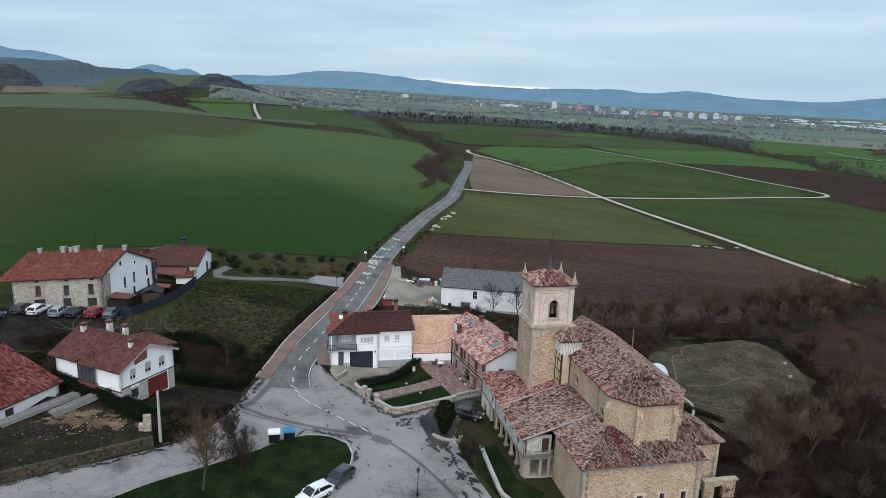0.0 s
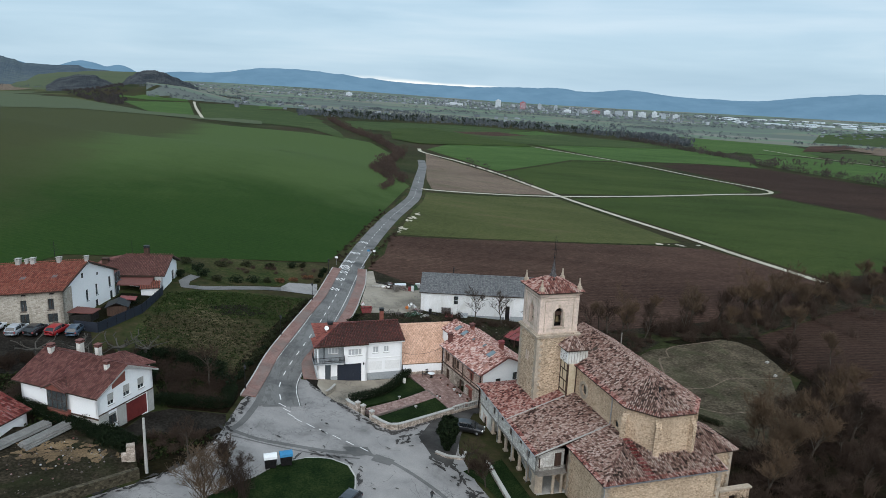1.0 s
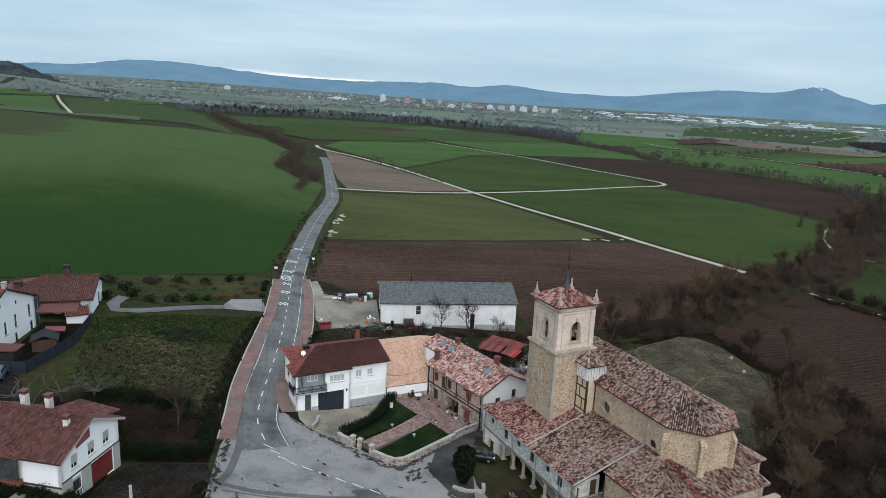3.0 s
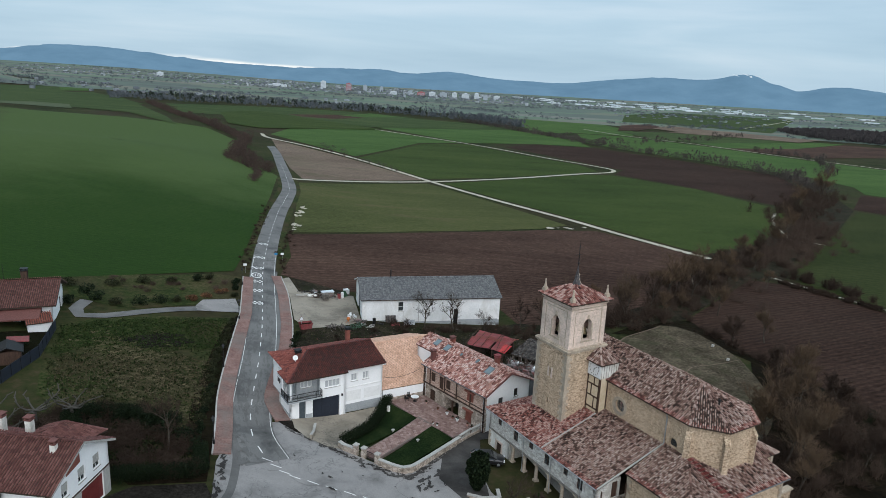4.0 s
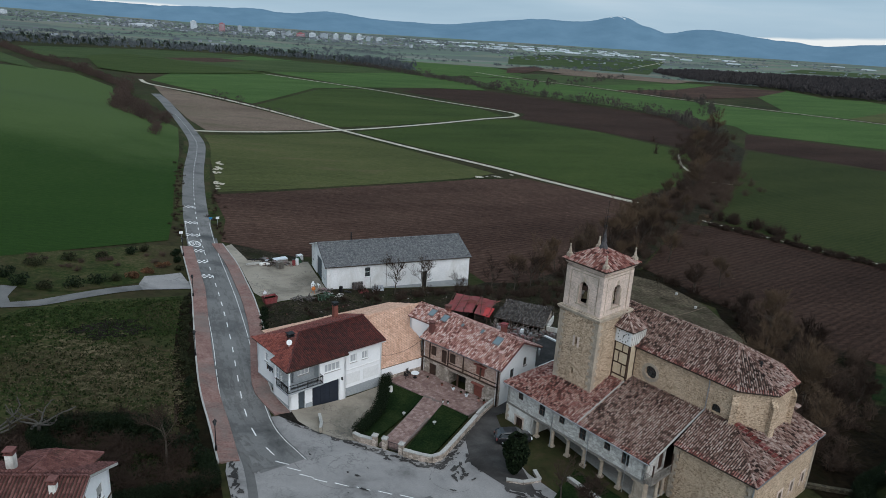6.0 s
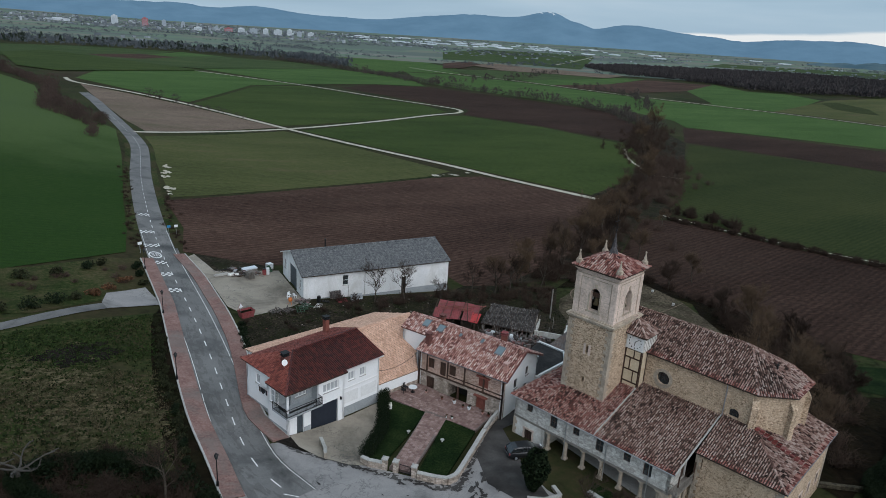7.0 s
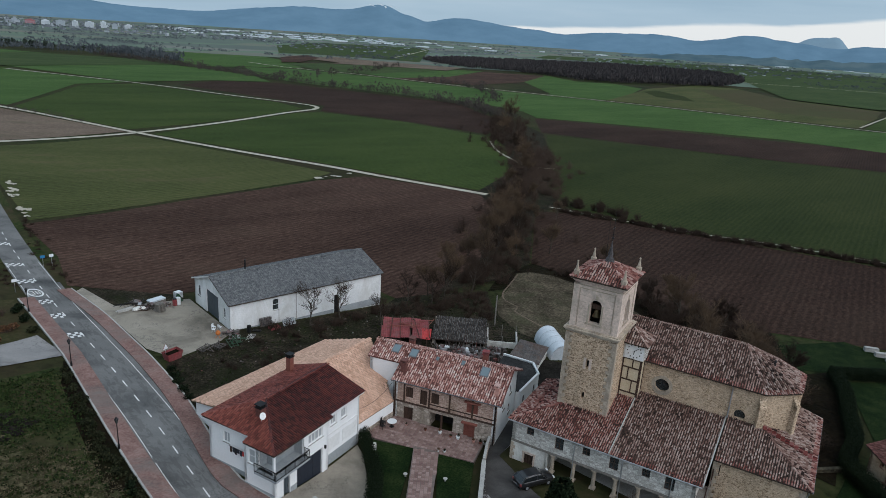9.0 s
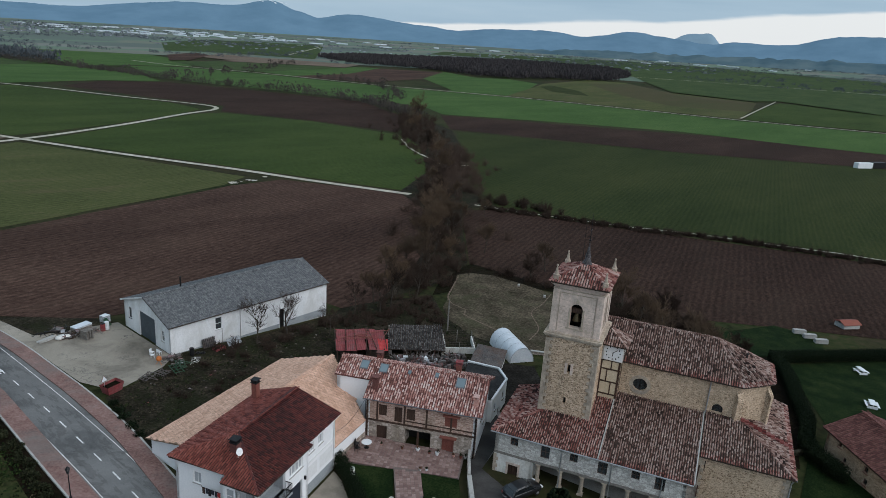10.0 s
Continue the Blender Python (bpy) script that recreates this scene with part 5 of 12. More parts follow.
solid("lane", drape([(-1.4, 95.4), (6.2, 101.5), (12, 108), (17, 110), (20, 107.5), (14, 100.8), (4.9, 98.6), (2.5, 92), (1.6, 87.5), (0.6, 83.5), (-1.6, 85), (-3.4, 90.5)], 0.13, 2.5), M_WETLANE,
      "dark wet asphalt lane beside the church", "lane", kind="structure")
for band_line, band_wide in (([(-27.8, 88.2), (-24, 86.6), (-20, 85.9), (-15, 85.2), (-11, 85.2)], 0.7), ([(-27.4, 86.8), (-22, 85.4), (-16, 84.3), (-11, 84.0)], 0.25),
                             ([(-26.6, 104), (-26.0, 98), (-26.8, 91), (-28, 88)], 0.9), ([(-11, 85.4), (-8, 84.4), (-4.6, 81.4), (-1, 77), (2.4, 71.6), (5, 65.6)], 0.55)):
    solid("asphalt_patch", ribbon(band_line, band_wide, 0.125, 0.8), M_PATCH, "dark trench repair across the square's asphalt", "paving", kind="structure")
for patch in ([(-13.4, 86.6), (-10.2, 87.0), (-9.4, 85.2), (-11.8, 84.4)], [(-9.0, 85.4), (-6.6, 84.2), (-7.2, 82.8), (-9.6, 83.8)]):
    solid("asphalt_patch", drape(patch, 0.127, 1.0), M_PATCH, "square dark repair in the asphalt", "paving", kind="structure")


def blot(m, x, y, r, lift, rng, long=1.0, turn=0.0):
    """A ragged-edged patch lying on the ground."""
    n = 22
    ph = [rng.uniform(0, 6.283) for _ in range(5)]
    rim = []
    for i in range(n):
        a = 2 * math.pi * i / n
        k = r * (1 + 0.25 * math.sin(2 * a + ph[0]) + 0.2 * math.sin(3 * a + ph[1]) + 0.18 * math.sin(5 * a + ph[2]) + 0.14 * math.sin(9 * a + ph[3]))
        u, v = k * math.cos(a) * long, k * math.sin(a)
        px, py = x + u * math.cos(turn) - v * math.sin(turn), y + u * math.sin(turn) + v * math.cos(turn)
        rim.append((px, py, land(px, py) + lift))
    m.add([(x, y, land(x, y) + lift)] + rim, [(0, i + 1, (i + 1) % n + 1) for i in range(n)])


rng_b = random.Random(141)
mud = Mesh()
for line, gap, spread, r0, r1 in (([(-19.6, 104.4), (-16.6, 101.2), (-12.5, 96.1), (-8, 91.8), (-6.1, 91.6), (-1.2, 95.4), (2.6, 98)], 0.34, 0.25, 0.1, 0.36), ([(-3, 91), (-1.2, 86.5), (0.2, 83.4), (2.2, 79), (4.6, 73), (6.6, 67)], 0.7, 0.6, 0.12, 0.5),
                                  ([(-2, 92), (-4.5, 89.5), (-6, 88)], 0.5, 1.0, 0.12, 0.5), ([(-27.4, 104), (-27.6, 96), (-28.6, 88), (-29.2, 85), (-31.5, 79), (-33.4, 76.2), (-38, 71.8), (-42.4, 67.9), (-46.3, 64.2)], 0.6, 0.3, 0.1, 0.4),
                                  ([(-21, 79.4), (-18, 83.6), (-14.4, 84), (-11.4, 82), (-10.6, 78)], 1.1, 0.3, 0.1, 0.4), ([(-22, 96), (-16, 90), (-8, 80), (0, 70)], 2.2, 4.5, 0.06, 0.25)):
    run = list(spline(line, gap * 0.5))
    for p, q in zip(run, run[1:]):
        turn_b = math.atan2(q[1] - p[1], q[0] - p[0]) + rng_b.gauss(0, 0.4)
        blot(mud, p[0] + rng_b.gauss(0, spread), p[1] + rng_b.gauss(0, spread), rng_b.uniform(r0, r1) * 0.55, 0.136 + 0.0001 * len(mud.f) / 22, rng_b, rng_b.uniform(1.4, 4.0), turn_b)
straw = Mesh()
for k in range(120):
    u, v = rng_b.gauss(0, 2.3), rng_b.gauss(0, 1.1)
    blot(straw, -43.8 + u * 0.9 - v * 0.4, 78.4 + u * 0.25 + v * 0.9, rng_b.uniform(0.08, 0.45), 0.662 + 0.0002 * k, rng_b, rng_b.uniform(1, 2), rng_b.uniform(0, 3.14))
solid("straw_patch", straw, M_STRAWGROUND, "trampled ochre straw on the yard", "straw", kind="stuff")
stain = Mesh()
for line, gap, spread, r0, r1 in (([(-21.4, 137.3), (-22.4, 131.1), (-23.9, 123.3), (-24.9, 117.2), (-24.9, 113.3), (-24.6, 109)], 0.55, 0.28, 0.1, 0.34),
                                  ([(-19.4, 131), (-20.5, 123.7), (-20.9, 119)], 0.7, 0.25, 0.08, 0.28), ([(-26.2, 108), (-25.6, 101), (-25.4, 96)], 0.6, 0.5, 0.1, 0.4)):
    for p in spline(line, gap):
        blot(stain, p[0] + rng_b.gauss(0, spread), p[1] + rng_b.gauss(0, spread), rng_b.uniform(r0, r1), 0.155 + 0.0002 * len(stain.f) / 22, rng_b, rng_b.uniform(1.2, 3.0), 1.7 + rng_b.gauss(0, 0.25))
solid("road_stains", stain, M_PATCH, "ragged dark wear along the wheel tracks of the road", "stains", kind="stuff")
solid("mud_stains", mud, M_WETLANE, "ragged dark mud and moss along the edges of the square", "stains", kind="stuff")
crk = Mesh()
for k in range(18):
    x, y = rng_b.choice(((-24, 95), (-22, 88), (-15, 91), (-12, 88), (-6, 86), (-3, 80), (-8, 78), (-5, 72), (0, 70), (-26, 80), (-32, 73), (-38, 66), (-2, 64), (-9, 93), (-20, 99)))
    x, y, a = x + rng_b.gauss(0, 2.2), y + rng_b.gauss(0, 2.2), rng_b.uniform(0, 6.283)
    pts = [(x, y)]
    for _ in range(rng_b.randint(5, 13)):
        a += rng_b.gauss(0, 0.45)
        x, y = x + math.cos(a) * 0.7, y + math.sin(a) * 0.7
        pts.append((x, y))
    if any(not inside(PLAZA, *p) or math.hypot(p[0] + 20, p[1] - 71) < 13 for p in pts):
        continue
    t = ribbon(pts, rng_b.uniform(0.025, 0.05), 0.131, 0.4)
    crk.add(t.v, t.f)
burnt, dry = Mesh(), Mesh()
for k in range(70):
    blot(burnt, -37.2 + rng_b.gauss(0, 1.8), 132.6 + rng_b.gauss(0, 1.15), rng_b.uniform(0.2, 0.9), 0.12 + 0.0004 * k, rng_b, rng_b.uniform(1, 2), rng_b.uniform(-0.4, 0.6))
for k in range(420):
    u, v = rng_b.random(), rng_b.gauss(0, 1)
    x, y = -42.5 + 9.5 * u + 3.6 * v, 132 - 20 * u + 2.2 * rng_b.gauss(0, 1)
    if inside([(-51, 136), (-27.5, 141), (-30, 104.5), (-49, 114)], x, y):
        blot(dry, x, y, rng_b.uniform(0.08, 0.42), 0.085 + 0.0001 * k, rng_b, rng_b.uniform(1, 2.4), rng_b.uniform(-0.6, 0.8))
solid("dry_grass", dry, M_DRYGRASS, "ragged tufts of dead straw-coloured grass", "grass", kind="stuff")
solid("burnt_patch", burnt, M_BURNT, "dark burnt patch on the vacant lot", "patch", kind="stuff")
wear = Mesh()
WEAR_LINE, WEAR_FAR = spline(ROAD[8:], 1.0), spline(ROAD[8:], 6.0)
for k in range(330):
    c_w = rng_b.choice(WEAR_LINE)
    nx = min(WEAR_FAR, key=lambda p: abs(p[1] - c_w[1] + 6))
    turn_w = math.atan2(c_w[1] - nx[1], c_w[0] - nx[0])
    off = rng_b.choice((-1.7, -0.8, 0.8, 1.7)) + rng_b.gauss(0, 0.3)
    blot(wear, c_w[0] + off, c_w[1], rng_b.uniform(0.05, 0.2), 0.129 + 0.00002 * k, rng_b, rng_b.uniform(2.5, 7.0), turn_w)
solid("road_wear", wear, M_PATCH, "dark streaks of worn tar along the road", "stains", kind="stuff")
field("verge", [(-14.2, 174), (-2, 163.6), (-0.4, 160.2), (-6, 161.2), (-11.3, 162.2), (-12.3, 172)], M_WASTE, "rough brown grass behind the farmyard", 0.075, 2, "verge")
drain = Mesh()
for x, y, r, long in ((88, 244, 1.3, 2.0), (96, 244.6, 1.1, 2.2), (92, 244.4, 0.5, 1.5), (0.6, 256, 1.1, 2.4), (-1.2, 248, 1.1, 2.6), (-2.4, 241, 0.8, 2.0), (-5.0, 227, 1.0, 2.2), (-6.0, 220, 0.7, 2.0), (-5.6, 223, 0.6, 1.6), (104, 246, 0.8, 2.0)):
    for k in range(4):
        blot(drain, x + rng_b.gauss(0, r * 0.5), y + rng_b.gauss(0, r), r * rng_b.uniform(0.3, 0.75), 0.24 + 0.002 * k, rng_b, long * 0.9, (1.35 if x < 50 else 0.1) + rng_b.gauss(0, 0.25))
solid("gravel_spots", drain, M_TRACK, "pale gravel spilt along field drains", "gravel", kind="stuff")
solid("pavement_cracks", crk, M_PATCH, "long wandering cracks in the asphalt of the square", "cracks", kind="stuff")
solid("house_forecourt", drape([(-18.6, 104.6), (-17.4, 102.0), (-15.0, 99.2), (-13.4, 98.6), (-12.9, 100.4), (-9.4, 104.4), (-6.6, 108.6), (-6.1, 110.2), (-12, 108.8), (-18.7, 107)], 0.16, 2.0),
      M_CONCRETE, "cracked old concrete forecourt", "paving", kind="structure")
solid("yard", drape([(-12.4, 172), (-11.4, 162), (-6, 161), (-0.3, 160), (-1.7, 144.4), (-4.5, 142.5), (-12.4, 140.2), (-14.2, 145), (-13.6, 158), (-14.6, 170)], 0.11, 3.0), M_CONCRETE,
      "pale concrete farmyard", "yard", kind="structure")
solid("driveway", ribbon([(-22.5, 150), (-29, 148.8), (-35.3, 147.0), (-40.5, 144.6), (-45.3, 142.1), (-49, 141.6), (-50, 144.5), (-49, 149)], 2.2, 0.12, 2.0), M_ASPHALT, "worn grey asphalt driveway", "driveway", kind="structure")
solid("driveway_mouth", drape([(-23.6, 147.4), (-23.9, 151.6), (-24.3, 155.2), (-27, 154.2), (-30.2, 153.4), (-31.4, 149.6), (-31, 147.2)], 0.135, 1.5), M_PLAZA, "broken pale asphalt at the driveway mouth", "driveway", kind="structure")
solid("car_park", drape([(-92, 104), (-60, 112.6), (-55.5, 113.4), (-51.5, 104.5), (-57, 97), (-75, 92)], 0.10, 4.0), M_MUDYARD, "dark asphalt car park", "car park", kind="structure")


def footway(name, line, width, label):
    """A raised footway with kerb stones along one side."""
    m = ribbon(line, width, 0.25, 2.0)
    ob = solid(name, with_rim(m, 0.35), M_PAVER, label, "pavement", kind="structure")
    return ob


WALK_L = [(-21.1, 170), (-22.4, 150), (-22.9, 145), (-25.3, 127), (-26.8, 114), (-27.2, 105), (-27.6, 98)]
WALK_R = [(-15.2, 172), (-14.9, 160), (-15.4, 150), (-15.9, 142), (-17.2, 131), (-19.0, 122), (-20.3, 116), (-20.9, 111.5), (-19.9, 106.5)]
footway("pavement", WALK_L, 2.0, "red-paved footway with pale kerb")
footway("pavement", WALK_R, 2.0, "narrow red-paved footway")
kerb_l = ribbon(WALK_L, 0.2, 0.262, 2.0, 1.1)
solid("kerb", with_rim(kerb_l, 0.4), M_KERB, "pale concrete kerb", "kerb", kind="structure")
solid("kerb", with_rim(ribbon(WALK_R, 0.2, 0.262, 2.0, -1.1), 0.4), M_KERB, "pale concrete kerb", "kerb", kind="structure")

# island of lawn in the square
ISLE = [(-22.6, 78.2), (-20.6, 81.0), (-17.6, 83.1), (-14.4, 83.4), (-12.2, 82.2), (-11.2, 79.8), (-11.2, 76.0), (-12.0, 71.5), (-14.5, 66), (-22, 58), (-30, 52), (-38, 58), (-33.5, 66.5), (-27, 73.5)]
isle = spline([*ISLE, ISLE[0]], 1.5)[:-1]
solid("kerb", with_rim(drape(isle, 0.24, 2.0), 0.4), M_KERB, "low concrete kerb round a lawn", "kerb", kind="structure")
cx_i, cy_i = sum(p[0] for p in isle) / len(isle), sum(p[1] for p in isle) / len(isle)
solid("lawn", drape([(cx_i + (x - cx_i) * 0.985, cy_i + (y - cy_i) * 0.985) for x, y in isle], 0.27, 1.5), M_LAWN, "mown green lawn island", "lawn", kind="structure")

# painted lines on the road
line_pts = spline(ROAD, 0.5)


def along(line, s):
    for a, b in zip(line, line[1:]):
        k = math.dist(a, b)
        if s <= k:
            d, _ = unit(a, b)
            return (a[0] + d[0] * s, a[1] + d[1] * s), d
        s -= k
    return line[-1], unit(line[-2], line[-1])[0]


def stroke(m, c, d, length, width, lift):
    n = (-d[1], d[0])
    pts = [(c[0] + d[0] * a * length / 2 + n[0] * b * width / 2, c[1] + d[1] * a * length / 2 + n[1] * b * width / 2) for a, b in ((-1, -1), (1, -1), (1, 1), (-1, 1))]
    m.add([(x, y, land(x, y) + lift) for x, y in pts], [(0, 1, 2, 3)])


total = sum(math.dist(a, b) for a, b in zip(line_pts, line_pts[1:]))
s_at = total - 3
while s_at > total - 300:
    c, d = along(line_pts, s_at)
    m = Mesh()
    stroke(m, c, d, 1.7, 0.14, 0.14)
    mark = part("centre_dash", m, M_PAINT, road)
    s_at -= 4.2
for k in range(9):
    a = (-22.6 + 0.5 * k, 96.5 - 1.4 * k) if k < 3 else (-21.2 + 1.5 * (k - 3) + 0.3, 92.6 - 1.25 * (k - 3))
    d2 = (0.78, -0.62)
    m = Mesh()
    stroke(m, (a[0] + k * 0.35, a[1]), d2, 1.5, 0.13, 0.14)
    part("centre_dash", m, M_PAINT, road)
for side in (-2.45, 2.45):
    part("edge_line", ribbon(ROAD[8:-2] if side > 0 else ROAD[8:], 0.08, 0.142, 2.0, side), M_PAINT, road)
for k, yb in enumerate((153.5, 161, 167.5, 177.5, 187, 200)):
    m = Mesh()
    best = min(range(len(line_pts)), key=lambda i: abs(line_pts[i][1] - yb))
    c, d = line_pts[best], unit(line_pts[best - 1], line_pts[best + 1])[0]
    for r in range(3):
        for q in range(6):
            if (r + q) % 2:
                continue
            o, w = (r - 1) * 0.62, (q - 5.2) * 0.45
            stroke(m, (c[0] + d[0] * o - d[1] * w, c[1] + d[1] * o + d[0] * w), d, 0.6, 0.43, 0.146)
    part("rumble_marking", m, M_PAINT, road, "chequered white speed marking")
# painted round speed sign on the tarmac
best = min(range(len(line_pts)), key=lambda i: abs(line_pts[i][1] - 172))
c, d = line_pts[best], unit(line_pts[best - 1], line_pts[best + 1])[0]
m = Mesh()
for i in range(20):
    a0, a1 = 2 * math.pi * i / 20, 2 * math.pi * (i + 1) / 20
    ring = []
    for a, r in ((a0, 0.95), (a1, 0.95), (a1, 1.25), (a0, 1.25)):
        x, y = c[0] - 1.3 + math.cos(a) * r * 0.9, c[1] + math.sin(a) * r * 1.6
        ring.append((x, y, land(x, y) + 0.147))
    m.add(ring, [(0, 1, 2, 3)])
part("speed_roundel", m, M_PAINT, road, "round white painted speed figure")
m = Mesh()
for dx in (-0.38, 0.38):
    for (ox, oy, w, h) in ((-0.2, 0, 0.12, 1.5), (0.2, 0, 0.12, 1.5), (0, 0.7, 0.5, 0.14), (0, -0.7, 0.5, 0.14), (0, 0, 0.5, 0.12)):
        if dx < 0 and (ox, oy) == (-0.2, 0):
            continue
        stroke(m, (c[0] - 1.3 + dx + ox, c[1] + oy), (1, 0), w, h, 0.148)
part("speed_figure", m, M_PAINT, road)

# ---- the church: tower, nave with polygonal apse, arcaded porch, sacristy ----
church = thing("church", 11.6, 89.9, -3.2, 13.0, "old golden rubble-stone village church with lichened tile roofs", "church")
GZ = -4.6


def quoins(parent, corners, z0, z1, size=0.55, proud=0.04):
    """Long and short corner blocks, each its own stone."""
    for (x, y, sx, sy) in corners:
        z, k = z0, 0
        while z < z1 - 0.1:
            h = min(0.42, z1 - z)
            a, b = (size, size * 0.6) if k % 2 else (size * 0.6, size)
            part("quoin", Mesh().box((min(x - sx * proud, x + sx * a), min(y - sy * proud, y + sy * b), z + 0.01), (max(x - sx * proud, x + sx * a), max(y - sy * proud, y + sy * b), z + h - 0.01)),
                 M_ASHLAR, parent)
            z, k = z + h, k + 1


# tower, lower stage
TX0, TX1, TY0, TY1 = 0.15, 6.05, 0.05, 5.65
lower = Mesh()
t_corner = [(TX0, TY1), (TX0, TY0), (TX1, TY0), (TX1, TY1)]
slits = {0: [(2.65, 2.95, 9.0, 9.9), (2.6, 2.9, 5.2, 6.0)], 1: [], 2: [], 3: []}
for i in range(4):
    wall(lower, t_corner[i], t_corner[(i + 1) % 4], GZ, 13.0, 0.6, slits[i])
tower = part("tower_shaft", lower, M_RUBBLE, church, "square rubble-stone tower shaft")
part("slit_surround", Mesh().obox(t_corner[0], (0, -1), 2.35, 2.63, -0.04, 0.2, 8.8, 10.1).obox(t_corner[0], (0, -1), 2.97, 3.25, -0.04, 0.2, 8.8, 10.1), M_CREAM, tower)
part("slit_dark", Mesh().obox(t_corner[0], (0, -1), 2.4, 3.1, 0.45, 0.5, 5.0, 10.0), M_DARK, tower)
quoins(tower, [(TX0, TY0, 1, 1), (TX1, TY0, -1, 1), (TX0, TY1, 1, -1), (TX1, TY1, -1, -1)], -2.0, 12.6, 0.75)
ledge = Mesh()
for z, k, h in ((12.75, 0.10, 0.16), (12.91, 0.22, 0.14), (13.05, 0.30, 0.14), (13.19, 0.12, 0.12)):
    ledge.box((TX0 - k, TY0 - k, z), (TX1 + k, TY1 + k, z + h))
part("string_course", ledge, M_ASHLAR, church, "moulded stone string course")
# belfry
BX0, BX1, BY0, BY1 = 0.35, 5.85, 0.25, 5.45
b_corner = [(BX0, BY1), (BX0, BY0), (BX1, BY0), (BX1, BY1)]
belfry = Mesh()
for i in range(4):
    p, q = b_corner[i], b_corner[(i + 1) % 4]
    k = math.dist(p, q)
    hole = (k / 2 - 0.62, k / 2 + 0.62, 14.1, 16.75)
    wall(belfry, p, q, 13.2, 18.55, 0.6, [hole])
    arch_fill(belfry, p, q, hole[0], hole[1], 16.75, 0.6)
belf = part("belfry", belfry, M_CREAM, church, "smooth cream ashlar bell stage")
for x, sx in ((BX0, 1), (BX1, -1)):
    for y, sy in ((BY0, 1), (BY1, -1)):
        pil = Mesh().box((min(x - 0.05 * sx, x + 0.6 * sx), min(y - 0.05 * sy, y + 0.6 * sy), 13.3), (max(x - 0.05 * sx, x + 0.6 * sx), max(y - 0.05 * sy, y + 0.6 * sy), 18.2))
        part("pilaster", pil, M_CREAM, belf)
for i in range(4):
    surr = Mesh()
    p, q = b_corner[i], b_corner[(i + 1) % 4]
    d, k = unit(p, q)
    for a0, a1 in ((k / 2 - 0.82, k / 2 - 0.625), (k / 2 + 0.625, k / 2 + 0.82)):
        surr.obox(p, d, a0, a1, -0.05, 0.1, 14.0, 16.2)
    surr.obox(p, d, k / 2 - 0.95, k / 2 + 0.95, -0.1, 0.1, 13.9, 14.08)
    surr.obox(p, d, k / 2 - 0.14, k / 2 + 0.14, -0.07, 0.1, 16.8, 17.25)
    part("opening_surround", surr, M_ASHLAR, belf)
for i in range(4):
    p, q = b_corner[i], b_corner[(i + 1) % 4]
    d, k = unit(p, q)
    rim = Mesh()
    for a0, a1, z0, z1 in ((0.66, 0.74, 13.5, 17.75), (k - 0.74, k - 0.66, 13.5, 17.75), (0.66, k - 0.66, 17.75, 17.85)):
        rim.obox(p, d, a0, a1, -0.035, 0.02, z0, z1)
    rim.obox(p, d, 0.0, k, -0.075, 0.02, 18.12, 18.22)
    part("panel_moulding", rim, M_ASHLAR, belf)
    for zc in (13.95, 14.75, 15.5, 16.25, 17.0, 17.6):
        for a0, a1 in ((0.75, k / 2 - 0.98), (k / 2 + 0.98, k - 0.75)):
            part("course_joint", Mesh().obox(p, d, a0, a1, -0.004, 0.02, zc, zc + 0.025), M_ASHLAR, belf)
# near-black floor and added core stand for the unlit bell chamber
part("bell_chamber_floor", Mesh().box((BX0 + 0.62, BY0 + 0.62, 13.3), (BX1 - 0.62, BY1 - 0.62, 13.5)), M_DARK, belf)
part("bell_chamber_core", Mesh().box((2.2, 1.9, 13.5), (4.0, 3.8, 18.4)), M_DARK, belf)
for bx, by in ((0.95, 2.85), (3.1, 0.85), (5.3, 2.85), (3.1, 4.9)):
    bell = Mesh().lathe((bx, by, 14.75), [(0.46, 0), (0.42, 0.12), (0.32, 0.35), (0.27, 0.62), (0.2, 0.78), (0.05, 0.85)], 14)
    b_ob = part("bell", bell, M_BRONZE, church, "dark bronze church bell", smooth=True)
    along_y = abs(bx - 3.1) > 1
    yoke = Mesh().box((bx - 0.12, by - 0.55, 15.6), (bx + 0.12, by + 0.55, 16.15)) if along_y else Mesh().box((bx - 0.55, by - 0.12, 15.6), (bx + 0.55, by + 0.12, 16.15))
    part("yoke", yoke, M_WOOD, b_ob)
corn = Mesh()
for z, k, h in ((18.45, 0.08, 0.14), (18.59, 0.2, 0.14), (18.73, 0.34, 0.14)):
    corn.box((BX0 - k, BY0 - k, z), (BX1 + k, BY1 + k, z + h))
part("cornice", corn, M_CREAM, church, "projecting stone cornice")
rx0, rx1, ry0, ry1, rz0 = BX0 - 0.5, BX1 + 0.5, BY0 - 0.5, BY1 + 0.5, 18.95
apex = ((rx0 + rx1) / 2, (ry0 + ry1) / 2, 20.55)
rc = [(rx0, ry0, rz0), (rx1, ry0, rz0), (rx1, ry1, rz0), (rx0, ry1, rz0)]
tiled_roof(church, [[rc[0], rc[1], apex], [rc[1], rc[2], apex], [rc[2], rc[3], apex], [rc[3], rc[0], apex]], M_TILE_MIX, "low hipped tower roof of old red tiles",
           [(c, apex) for c in rc], 0.26, 0.4, seed=3, name="tower_roof", wobble=0.03)
